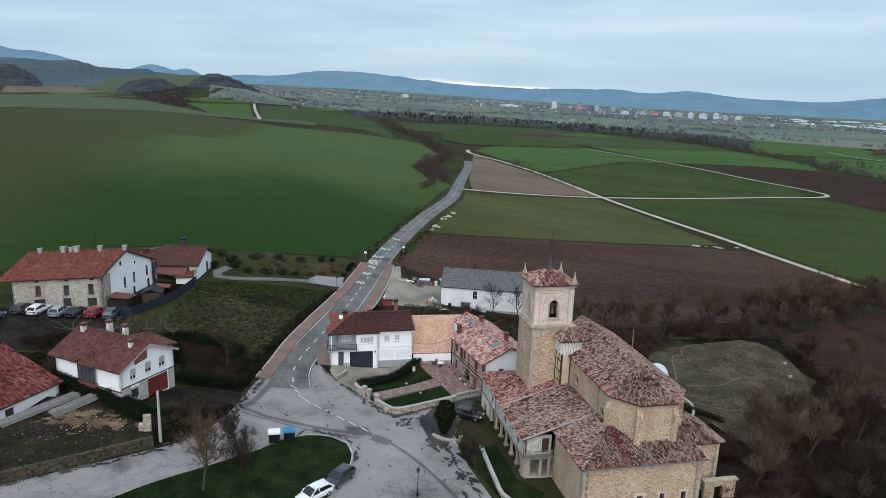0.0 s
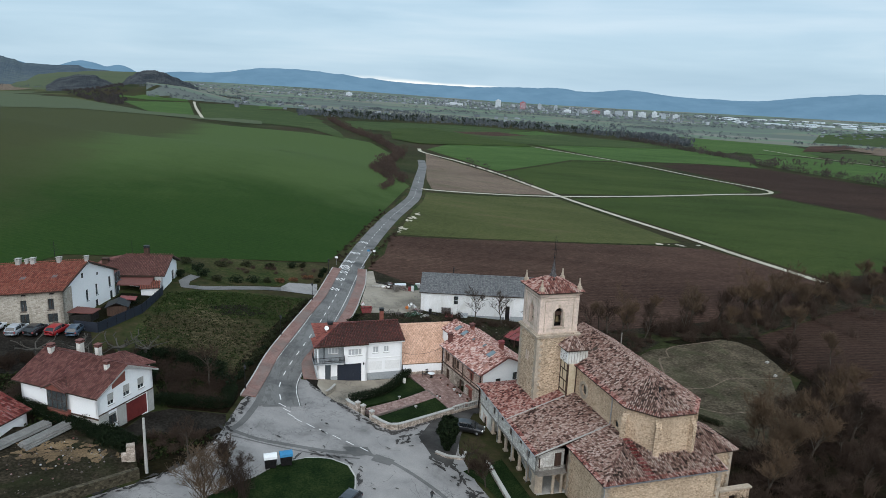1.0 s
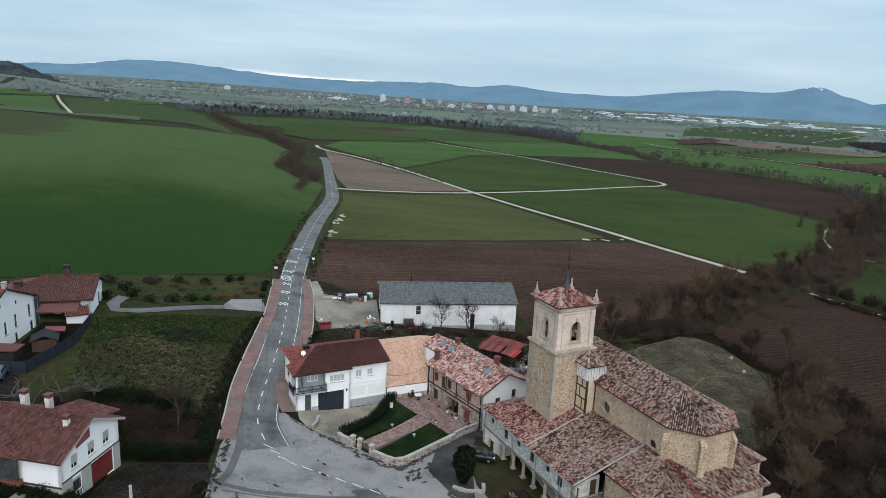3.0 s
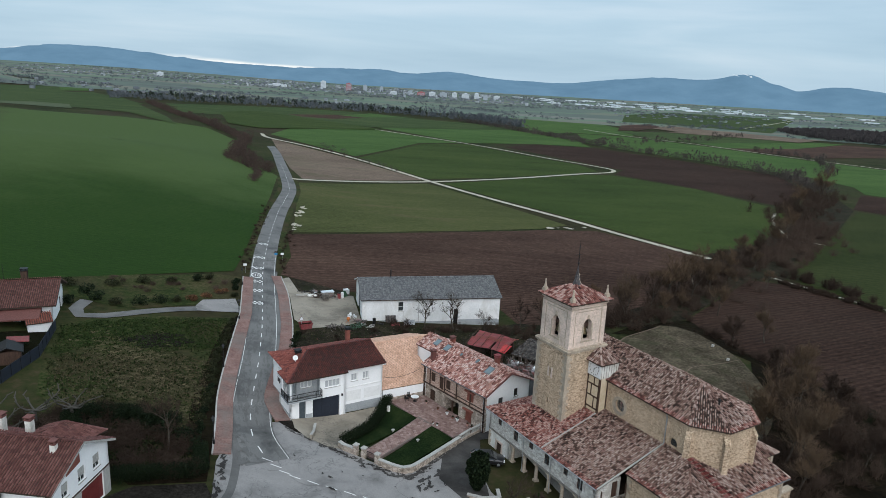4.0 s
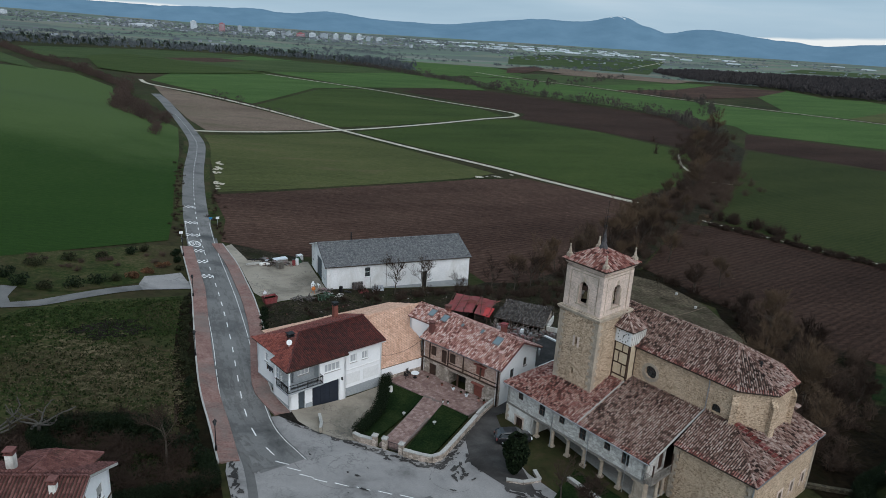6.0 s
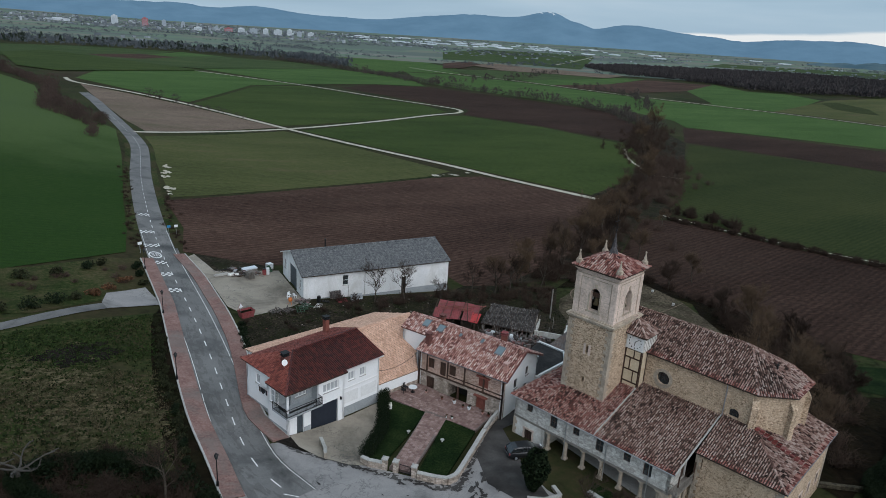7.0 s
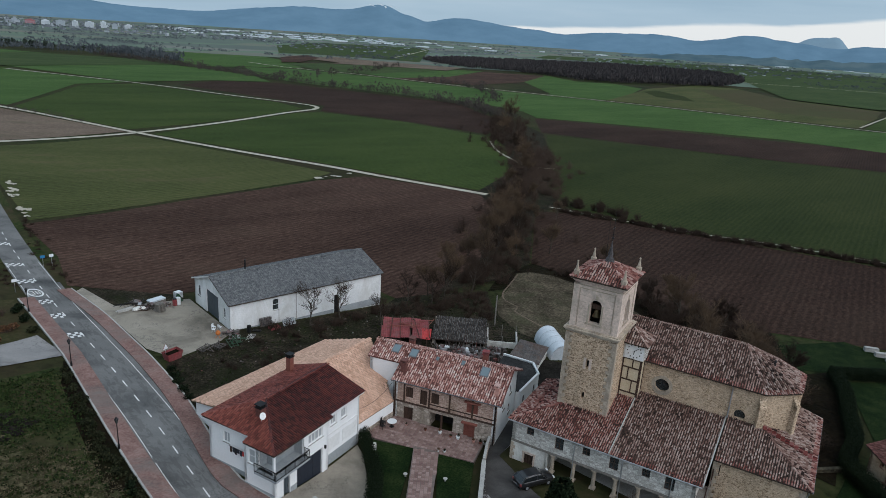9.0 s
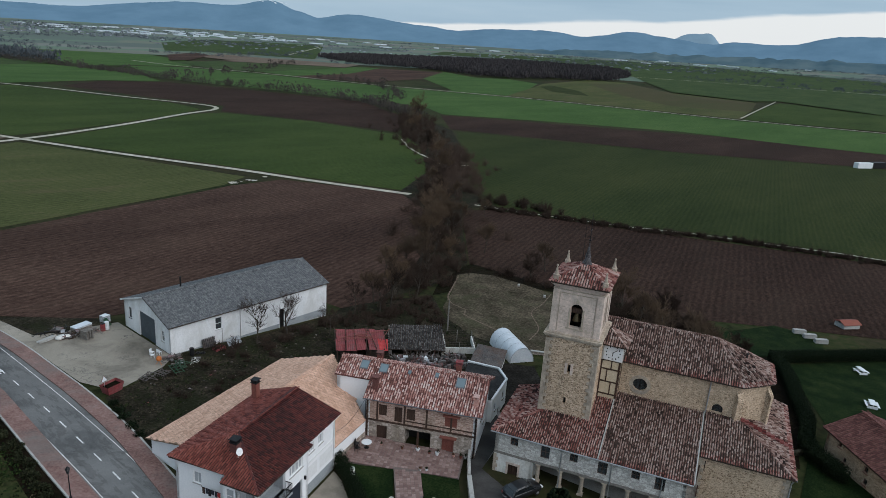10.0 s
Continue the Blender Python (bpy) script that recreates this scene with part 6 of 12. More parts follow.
for x, y in ((BX0 + 0.05, BY0 + 0.05), (BX1 - 0.05, BY0 + 0.05), (BX0 + 0.05, BY1 - 0.05), (BX1 - 0.05, BY1 - 0.05)):
    f = Mesh().box((x - 0.27, y - 0.27, 18.9), (x + 0.27, y + 0.27, 19.55))
    f.lathe((x, y, 19.55), [(0.3, 0), (0.32, 0.08), (0.22, 0.14), (0.2, 0.2), (0.06, 0.95), (0.10, 1.0), (0.10, 1.1), (0.03, 1.18)], 8, 0.5)
    part("pinnacle", f, M_ASHLAR, church, "tapered stone corner pinnacle")
ax, ay = apex[0], apex[1]
sp = Mesh().lathe((ax, ay, 20.2), [(0.62, 0), (0.5, 0.35), (0.28, 0.8), (0.25, 0.95), (0.34, 1.0), (0.24, 1.25), (0.15, 1.75), (0.08, 2.2), (0.05, 2.5)], 8)
part("lantern_base", sp, M_SPIRE, church, "small lead-covered spirelet")
rod = Mesh().tube((ax, ay, 22.4), (ax, ay, 26.0), 0.045, 0.02, 6).tube((ax - 0.45, ay, 24.1), (ax + 0.45, ay, 24.1), 0.03, 0.03, 6)
rod.tube((ax, ay - 0.3, 23.4), (ax, ay + 0.3, 23.4), 0.025, 0.025, 6)
rod.lathe((ax, ay, 22.9), [(0.02, 0), (0.14, 0.08), (0.14, 0.18), (0.02, 0.26)], 8)
part("weather_cross", rod, M_IRON, church, "thin iron cross and lightning rod")
part("lightning_rod", Mesh().tube((ax + 0.5, ay + 0.6, 20.5), (ax + 0.55, ay + 0.65, 25.2), 0.03, 0.015, 5), M_IRON, church)

# clock turret against the tower
turret = Mesh().box((3.85, -2.05, 4.0), (6.4, 0.05, 9.75))
tur = part("clock_turret", turret, M_OCHRE, church, "half-timbered turret with ochre panels")
tim = Mesh()
for z in (5.6, 7.1, 8.6, 9.65):
    tim.obox((3.85, 0.05), (0, -1), 0, 2.1, -0.05, 0.02, z, z + 0.16)
for s in (0.0, 1.92):
    tim.obox((3.85, 0.05), (0, -1), s, s + 0.16, -0.055, 0.02, 4.2, 9.75)
for z, s in ((5.76, 1.25), (7.26, 0.7), (8.76, 1.1)):
    tim.obox((3.85, 0.05), (0, -1), s, s + 0.12, -0.045, 0.02, z, z + 1.34)
for s in (0.0, 1.2, 2.35):
    tim.obox((3.85, -2.05), (1, 0), s, s + 0.15, -0.05, 0.02, 5.0, 9.75)
part("timber_framing", tim, M_WOOD, tur)
part("clock_box", Mesh().box((3.68, -2.2, 9.8), (6.5, 0.04, 11.75)), M_OLDWHITE, tur, "pale boarded clock housing")
boards = Mesh()
for i in range(7):
    boards.obox((3.68, -2.2), (1, 0), 0.1 + i * 0.4, 0.13 + i * 0.4, -0.02, 0.02, 9.85, 11.7)
part("board_joints", boards, M_WOOD, tur)
dial = Mesh().obox((3.68, 0.0), (0, -1), 0.12, 2.1, -0.08, 0.0, 9.9, 11.7)
clock = part("clock_dial", dial, M_DIAL, church, "square white clock dial with black pointers")
ticks = Mesh()
dc = (1.11, 10.8)
for i in range(12):
    a = 2 * math.pi * i / 12
    s, z = dc[0] + 0.74 * math.sin(a), dc[1] + 0.74 * math.cos(a)
    ticks.obox((3.68, 0.0), (0, -1), s - 0.05, s + 0.05, -0.09, -0.08, z - 0.08, z + 0.08)
part("hour_marks", ticks, M_IRON, clock)
ptr = Mesh()
for a, ln, wd in ((0.85, 0.62, 0.035), (3.2, 0.42, 0.055)):
    dx, dz = math.sin(a), math.cos(a)
    quad = [(-wd, -0.08), (wd, -0.08), (wd * 0.6, ln), (-wd * 0.6, ln)]
    ptr.plate([(3.588, -(dc[0] + u * dz + v * dx), dc[1] - u * dx + v * dz) for u, v in quad], (-1, 0, 0), 0.012)
part("clock_pointers", ptr, M_IRON, clock)
t_ap = (5.4, -0.1, 13.1)
tr = [(3.3, 0.05, 11.75), (3.3, -2.55, 11.75), (6.9, -2.55, 11.75), (6.9, 0.05, 11.75)]
tiled_roof(church, [[tr[0], tr[1], (5.1, -0.3, 13.0), (5.1, 0.05, 13.0)], [tr[1], tr[2], (5.1, -0.3, 13.0)], [tr[2], tr[3], (5.1, 0.05, 13.0), (5.1, -0.3, 13.0)]], M_TILE_OLD,
           "small hipped roof over the clock", [(tr[1], (5.1, -0.3, 13.05)), (tr[2], (5.1, -0.3, 13.05))], 0.26, 0.4, seed=4, name="turret_roof")

# nave and apse
NX0, NX1, NYW, NYE, NZ = 5.2, 14.5, 5.6, -14.4, 9.55
nave = Mesh()
oc_s, aw_s = 5.6 - (-4.3), 5.6 - (-12.5)
wall(nave, (NX0, NYW), (NX0, NYE), GZ, NZ, 0.7, [(oc_s - 0.8, oc_s + 0.8, 6.2, 7.8), (aw_s - 0.55, aw_s + 0.55, 5.85, 6.85)])
arch_fill(nave, (NX0, NYW), (NX0, NYE), oc_s - 0.8, oc_s + 0.8, 7.8, 0.7, 8, 6.2)
arch_fill(nave, (NX0, NYW), (NX0, NYE), aw_s - 0.55, aw_s + 0.55, 6.85, 0.7)
AP = [(NX0, NYE), (7.6, -17.3), (12.1, -17.3), (NX1, NYE)]
for p, q in zip(AP, AP[1:]):
    wall(nave, p, q, GZ, NZ, 0.7)
wall(nave, (NX1, NYE), (NX1, NYW), GZ, NZ, 0.7)
wall(nave, (NX1, NYW), (NX0, NYW), GZ, NZ, 0.7)
nv = part("nave_wall", nave, M_RUBBLE_PLASTERED, church, "high nave wall of rubble with patches of old plaster")
ring = Mesh()
for i in range(24):
    a0, a1 = 2 * math.pi * i / 24, 2 * math.pi * (i + 1) / 24
    ring.plate([(NX0 - 0.06, -4.3 + math.cos(a) * r, 7.0 + math.sin(a) * r) for a, r in ((a0, 0.78), (a1, 0.78), (a1, 1.15), (a0, 1.15))], (1, 0, 0), 0.2)
part("oculus_ring", ring, M_ASHLAR, nv, "round stone window surround")
part("oculus_pane", Mesh().plate([(NX0 + 0.42, -4.3 + math.cos(2 * math.pi * i / 24) * 0.8, 7.0 + math.sin(2 * math.pi * i / 24) * 0.8) for i in range(24)], (1, 0, 0), 0.03), M_GLASS, nv)
bars = Mesh()
for o in (-0.4, 0, 0.4):
    bars.box((NX0 + 0.36, -4.3 + o - 0.02, 6.25), (NX0 + 0.4, -4.3 + o + 0.02, 7.75)).box((NX0 + 0.36, -5.05, 7 + o - 0.02), (NX0 + 0.4, -3.55, 7 + o + 0.02))
part("oculus_bars", bars, M_IRON, nv)
window(nv, (NX0, NYW), (NX0, NYE), aw_s, 5.85, 1.1, 1.0, M_IRON, 4, 2, 0.35, False, "arched_window", bar=0.03)
for (x, y) in ((7.6, -17.3), (12.1, -17.3), (NX0, NYE), (NX1, NYE)):
    dx, dy = (x - 9.85), (y + 12.0)
    k = math.hypot(dx, dy)
    d = (dx / k, dy / k)
    w = 0.34
    butt = Mesh().obox((x, y), d, -0.3, 0.42, -w, w, GZ, 8.0)
    pts = [(x + d[0] * s - d[1] * n, y + d[1] * s + d[0] * n, z) for s, n, z in ((-0.2, -w, 9.0), (-0.2, w, 9.0), (0.44, w, 8.0), (0.44, -w, 8.0))]
    butt.slab(pts, 0.9)
    part("buttress", butt, M_RUBBLE, nv, "stepped cut-stone buttress")
c2 = Mesh()
line = [(NX0, NYW), *AP, (NX1, NYW)]
for p, q in zip(line, line[1:]):
    d, k = unit(p, q)
    c2.obox(p, d, -0.1, k + 0.1, -0.18, 0.1, NZ - 0.22, NZ)
part("eaves_cornice", c2, M_ASHLAR, nv)
eo = 0.42
RP, RE = (9.85, 4.5, 12.35), (9.85, -11.6, 12.35)
n_e = [(NX0 - eo, 1.2 + 0.8, NZ), (NX0 - eo, NYE - 0.2, NZ), (7.45, -17.3 - eo, NZ), (12.25, -17.3 - eo, NZ), (NX1 + eo, NYE - 0.2, NZ), (NX1 + eo, 5.9, NZ)]
n_w = (NX0 - eo, 5.9, NZ)
tiled_roof(church, [[n_w, n_e[1], RE, (9.85, 5.9, 12.35)], [n_e[1], n_e[2], RE], [n_e[2], n_e[3], RE], [n_e[3], n_e[4], RE], [n_e[4], n_e[5], (9.85, 5.9, 12.35), RE]],
           M_TILE_OLD, "long nave roof of lichened barrel tiles ending in a polygonal hip",
           [((9.85, 5.9, 12.37), (9.85, -11.6, 12.37))] + [(c, RE) for c in n_e[1:5]], 0.24, 0.28, cover=0.31, seed=5, name="nave_roof", wobble=0.03, eave=M_TILE_MIX)
part("roof_hatch", Mesh().slab([(7.6, -1.2, 11.3), (7.6, -1.9, 11.3), (8.2, -1.9, 11.6), (8.2, -1.2, 11.6)], 0.3), M_UNDER, church)
fin = Mesh().tube((9.2, -14.6, 10.9), (9.2, -14.6, 11.5), 0.12, 0.1, 6).tube((9.2, -14.6, 11.5), (9.2, -14.6, 11.7), 0.2, 0.05, 6)
part("roof_vent", fin, M_IRON, church)
pipe(church, [(NX0 - 0.3, -11.4, NZ - 0.1), (NX0 - 0.12, -11.4, NZ - 0.7), (NX0 - 0.12, -11.4, 5.6)], 0.07, M_ZINC)

# porch: arcade below, white-rendered storey above
PX, PY0, PY1 = -3.9, 9.0, -10.7
PW = [((PX, PY0), (PX, PY1))]
pw = Mesh()
p, q = PW[0]
w_s = [(-6.9, 0), (-3.5, 1), (-0.5, 0), (2.5, 1), (5.8, 0), (8.2, 1)]
holes = [(u + 9 - (0.42 if k == 0 else 0.48), u + 9 + (0.42 if k == 0 else 0.48), 1.1 if k == 0 else 0.6, 2.05) for u, k in w_s]
wall(pw, p, q, 0.0, 2.55, 0.4, holes)
wall(pw, (PX, PY1), (-0.3, PY1), 0.0, 2.7, 0.35, [(2.35, 3.3, 0.35, 2.35)])
wall(pw, (4.6, PY0), (PX, PY0), 0.0, 2.55, 0.4)
porch = part("porch_storey", pw, M_BLOCKWALL, church, "stained white-rendered upper storey of the porch")
for (u, k), h in zip(w_s, holes):
    window(porch, p, q, u + 9, h[2], h[1] - h[0], h[3] - h[2], M_WOOD, 2, 2, 0.15, False, bar=0.07, label="small dark wooden window")
part("storey_floor", Mesh().box((PX + 0.02, PY1 + 0.02, -0.22), (5.1, PY0 - 0.02, -0.01)), M_UNDER, porch)
# near-black sheet added behind the windows for the unlit storey
part("inner_partition", Mesh().box((PX + 1.2, PY1 + 0.4, 0.0), (PX + 1.3, PY0 - 0.4, 2.5)), M_DARK, porch)
part("floor_band", Mesh().box((PX - 0.04, PY1 - 0.04, -0.28), (PX + 0.4, PY0 + 0.04, 0.0)), M_GREYWOOD, porch)
lw = Mesh()
wall(lw, (PX + 0.02, PY0), (PX + 0.02, 4.6), GZ, -0.28, 0.5, [(1.65, 2.75, -3.1, -1.3)])
wall(lw, (4.6, PY0 - 0.02), (PX, PY0 - 0.02), GZ, -0.28, 0.5)
wall(lw, (PX + 0.02, 4.6), (0.2, 4.6), GZ, -0.28, 0.4)
low = part("porch_end_wall", lw, M_OLDWHITE, church, "stained rendered end wall of the porch")
door(low, (PX + 0.02, PY0), (PX + 0.02, 4.6), 2.2, -3.05, 1.1, 1.75, M_WOOD, 4, 0.18, surround=M_CREAM, label="old brown wooden door")
quoins(low, [(PX, PY0, 1, -1)], -2.9, -0.3, 0.5)
part("porch_floor", Mesh().box((PX - 0.2, PY1 - 0.4, GZ), (0.2, 4.6, -2.75)), M_KERB, church, "stone-flagged porch floor")
part("porch_back_wall", Mesh().box((0.1, PY1 - 0.6, GZ), (0.5, 0.0, -0.25)), M_RUBBLE, church)
for u in (-4.1, -1.7, 0.6, 2.9, 5.3, 7.7, 9.6):
    y = -u
    col = Mesh().box((PX - 0.02, y - 0.3, -2.85), (PX + 0.58, y + 0.3, -2.45))
    col.lathe((PX + 0.28, y, -2.45), [(0.27, 0), (0.27, 0.1), (0.22, 0.16), (0.21, 1.75), (0.2, 1.8), (0.28, 1.9), (0.28, 1.98)], 12)
    col.box((PX - 0.03, y - 0.3, -0.47), (PX + 0.59, y + 0.3, -0.28))
    part("column", col, M_ASHLAR, church, "weathered stone porch column")
pier = Mesh().box((PX - 0.05, PY1 - 0.1, GZ), (PX + 0.95, PY1 + 0.9, -0.28))
part("corner_pier", pier, M_ASHLAR, church, "square stone corner pier")
col = Mesh().lathe((-1.7, PY1 - 0.35, -2.8), [(0.24, 0), (0.2, 0.1), (0.19, 2.3), (0.26, 2.4), (0.26, 2.55)], 10)
part("column", col, M_ASHLAR, church)
part("column", Mesh().lathe((-0.6, PY1 - 0.35, -2.8), [(0.24, 0), (0.2, 0.1), (0.19, 2.3), (0.26, 2.4), (0.26, 2.55)], 10), M_ASHLAR, church)
door(porch, (PX, PY1), (-0.3, PY1), 2.82, 0.35, 0.95, 2.0, M_WOOD, 3, 0.12, "balcony_door", handle=False)
balc = part("balcony_floor", Mesh().box((PX - 0.1, PY1 - 0.95, 0.05), (-0.25, PY1, 0.2)), M_GREYWOOD, church, "small wooden balcony")
railing(balc, [(PX - 0.05, PY1), (PX - 0.05, PY1 - 0.9), (-0.28, PY1 - 0.9)], 0.2, 1.15, M_GREYWOOD, 0.16, "balcony_railing", 0.015)
for x in (PX - 0.05, -0.35):
    part("balcony_post", Mesh().box((x - 0.06, PY1 - 0.95, 1.15 if x < -1 else 0.2), (x + 0.06, PY1 - 0.83, 2.45)), M_WOOD, balc)

E_PZ, T_PZ = 2.55, 5.55
pe = [(-4.35, 9.45, E_PZ), (-4.35, -11.25, E_PZ)]
slope = (T_PZ - E_PZ) / (5.2 + 4.35)
hip = (0.15, 5.3, E_PZ + slope * 4.5)
pm = (-4.35, -1.95, E_PZ)
tiled_roof(church, [[pe[0], pm, (5.25, -1.95, T_PZ), (5.25, 0.0, T_PZ), (hip[0], 4.95, hip[2])],
                    [(6.6, 9.45, E_PZ), pe[0], (0.15, 4.95, hip[2]), (6.6, 4.95, hip[2])]], M_TILE_MIX,
           "lean-to porch roof of red tiles dulled by lichen", [(pe[0], (0.15, 4.95, hip[2] + 0.03))], 0.24, 0.28, cover=0.31, seed=6, name="porch_roof", wobble=0.03)
tiled_roof(church, [[pm, pe[1], (5.25, -11.25, T_PZ), (5.25, -1.95, T_PZ)]], M_TILE_OLD,
           "lean-to porch roof of grey lichened tiles", [], 0.24, 0.28, cover=0.31, seed=26, name="porch_roof", wobble=0.03, eave=M_TILE_MIX)
for y in (-1.95, -11.3):
    m = Mesh()
    m.plate([(-4.4, y - 0.06, E_PZ + 0.05), (5.2, y - 0.06, T_PZ + 0.05), (5.2, y - 0.06, T_PZ + 0.2), (-4.4, y - 0.06, E_PZ + 0.2)], (0, 1, 0), 0.12)
    part("roof_flashing", m, M_KERB, church, "pale mortar strip across the roof")
part("west_room_wall", Mesh().box((4.6, 5.7, GZ), (6.2, PY0, E_PZ)), M_OLDWHITE, church)
gut = Mesh().tube((-4.42, 9.45, E_PZ - 0.04), (-4.42, -11.25, E_PZ - 0.04), 0.07, 0.07, 6)
part("gutter", gut, M_ZINC, church)
for y in (1.75, -3.4, -8.4):
    pipe(church, [(-4.40, y, E_PZ - 0.05), (PX - 0.08, y, 2.2), (PX - 0.08, y, -2.6)], 0.05, M_ZINC)

# sacristy block round the apse
SX0, SX1, SY0, SY1, SZ = -0.1, 14.8, -11.45, -19.95, 3.5
sac = Mesh()
wall(sac, (SX0, SY0), (SX0, SY1), GZ - 0.4, SZ, 0.7, [(4.4, 4.95, -1.7, -0.5), (0.05, 0.7, 1.8, 3.0)])
wall(sac, (SX0, SY1), (SX1, SY1), GZ - 0.4, SZ, 0.7, [(6.95, 7.75, -1.9, -0.7), (9.85, 10.45, -1.9, -0.6), (12.6, 13.2, -1.9, -0.6)])
wall(sac, (SX1, SY1), (SX1, -14.0), GZ - 0.4, SZ, 0.7)
wall(sac, (NX0, SY0), (SX0, SY0), GZ, SZ, 0.6)
sc = part("sacristy_wall", sac, M_RUBBLE_PLASTERED, church, "sacristy wall of pale rubble with stone corners")
quoins(sc, [(SX0, SY1, 1, 1), (SX1, SY1, -1, 1), (SX0, SY0, 1, -1)], -3.4, 3.3, 0.6)
for s, w in ((7.35, 0.8), (10.15, 0.6), (12.9, 0.6)):
    window(sc, (SX0, SY1), (SX1, SY1), s, -1.9, w, 1.2 if w > 0.7 else 1.3, M_IRON, 2, 3, 0.35, False, bar=0.03)
    f = Mesh()
    d = (1, 0)
    f.obox((SX0, SY1), d, s - w / 2 - 0.28, s - w / 2, -0.03, 0.2, -2.1, -0.3).obox((SX0, SY1), d, s + w / 2, s + w / 2 + 0.28, -0.03, 0.2, -2.1, -0.3)
    f.obox((SX0, SY1), d, s - w / 2, s + w / 2, -0.03, 0.2, -0.58, -0.3)
    part("window_surround", f, M_CREAM, sc)
window(sc, (SX0, SY0), (SX0, SY1), 4.67, -1.7, 0.55, 1.2, M_IRON, 2, 3, 0.3, False, bar=0.03)
window(sc, (SX0, SY0), (SX0, SY1), 0.37, 1.8, 0.65, 1.2, M_WOOD, 1, 2, 0.2, False)
so = 0.42
s0, s1 = (SX0 - so, SY0, SZ + 0.1), (SX0 - so, SY1 - so, SZ + 0.1)
s2, s3 = (SX1 + so, SY1 - so, SZ + 0.1), (SX1 + so, -13.6, SZ + 0.1)
ha, hb = (5.1, -14.9, 5.7), (14.5, -15.6, 5.2)
tiled_roof(church, [[s0, s1, ha, (5.25, SY0, 5.75)], [s1, s2, hb, ha], [s2, s3, (14.5, -13.6, 5.0), hb]], M_TILE_OLD, "hipped sacristy roof of grey and red barrel tiles",
           [(s1, ha), (s2, hb)], 0.24, 0.28, cover=0.31, seed=7, name="sacristy_roof", wobble=0.03, eave=M_TILE_MIX)
strip = Mesh()
for t in range(12):
    f0 = (t + 0.5) / 12
    for o in (-0.32, 0.0, 0.32):
        c = Vector(ha).lerp(Vector((SX0 + 5.6, SY1 - so, SZ + 0.1)), f0)
        strip.box((c.x + o - 0.12, c.y - 0.2, c.z + 0.12), (c.x + o + 0.12, c.y + 0.2, c.z + 0.2))
part("repaired_tile_strip", strip, M_TILE_RED, church, "strip of newer red tiles", kind="stuff")
pipe(church, [(SX0 - 0.35, SY1 - 0.2, SZ), (SX0 - 0.1, SY1 - 0.12, 2.9), (SX0 - 0.1, SY1 - 0.12, -3.0)], 0.07, M_ZINC)
part("gutter", Mesh().tube((SX0 - so, SY1 - so - 0.05, SZ + 0.02), (SX1 + so, SY1 - so - 0.05, SZ + 0.02), 0.07, 0.07, 6), M_LEAD, church)
# low east annex and its gateway
an = Mesh()
wall(an, (14.9, -15.2), (20.2, -15.2), GZ - 0.4, 2.6, 0.6)
wall(an, (20.2, -15.2), (20.2, -9.5), GZ - 0.4, 2.6, 0.6)
anx = part("annex_wall", an, M_RUBBLE, church, "low stone annex")
quoins(anx, [(20.2, -15.2, -1, 1)], -3.6, 2.4, 0.5)
a0, a1, a2 = (14.6, -15.6, 2.75), (20.7, -15.6, 2.75), (20.7, -9.2, 2.75)
tiled_roof(church, [[a0, a1, (17.0, -11.6, 4.6), (14.6, -11.6, 4.6)], [a1, a2, (17.0, -9.2, 4.6), (17.0, -11.6, 4.6)]], M_TILE_OLD, "dark tiled annex roof", [(a1, (17.0, -11.6, 4.65))], seed=8, name="annex_roof")
gw = Mesh()
wall(gw, (17.5, -17.2), (21.8, -17.2), GZ - 0.5, -1.6, 0.5, [(1.4, 2.6, -4.6, -2.3)])
gate = part("gateway", gw, M_RUBBLE, church, "small stone gateway with a dark doorway")
part("coping", Mesh().box((17.3, -17.35, -1.6), (22.0, -16.55, -1.4)), M_ASHLAR, gate)
part("gateway_dark", Mesh().box((18.8, -16.4, -4.6), (20.2, -16.3, -2.2)), M_DARK, gate)

# ---- white house by the road ----
wh = thing("white_house", -18.9, 107.1, -1.9, 13.0, "two-storey white-rendered house with a dark red tiled hip roof", "house")
W, D, J = 13.7, 9.6, 7.9      # width, depth, where the front steps back
E1 = 4.35
GF = -2.6
hw = Mesh()
front_l = [(3.15, 7.0, GF, 1.15), (1.25, 2.15, GF, 1.35), (4.95, 6.95, 2.45, 3.55)]
wall(hw, (0, 0), (J, 0), GF, 1.75, 0.3, [h for h in front_l if h[2] < 0])
wall(hw, (4.2, 0), (J, 0), 1.75, E1, 0.3, [(0.65, 2.85, 2.5, 3.6)])
wall(hw, (J, 0.5), (W, 0.5), GF, E1, 0.3, [(1.0, 1.95, 2.5, 3.6), (2.75, 3.65, 2.5, 3.6)])
wall(hw, (J, 0), (J, 0.5), GF, E1, 0.3)
wall(hw, (W, 0.5), (W, D), GF, E1, 0.3)
hw.plate([(W, 0.5, E1), (W, D, E1), (W, 5.3, 5.95)], (-1, 0, 0), 0.3)
wall(hw, (W, D), (0.8, D), GF, E1, 0.3)
wall(hw, (0.8, D), (0.8, 3.9), GF, E1, 0.3, [(2.0, 2.9, 2.3, 3.5)])
wall(hw, (0.8, 3.9), (0, 3.9), GF, E1, 0.3)
wall(hw, (0, 3.9), (0, 2.1), GF, E1, 0.3, [(0.55, 1.4, 2.0, 3.6)])
wall(hw, (0, 2.1), (0, 0), GF, 1.75, 0.3)
body = part("house_wall", hw, M_WHITE, wh, "smooth white-rendered walls")
rec = Mesh()
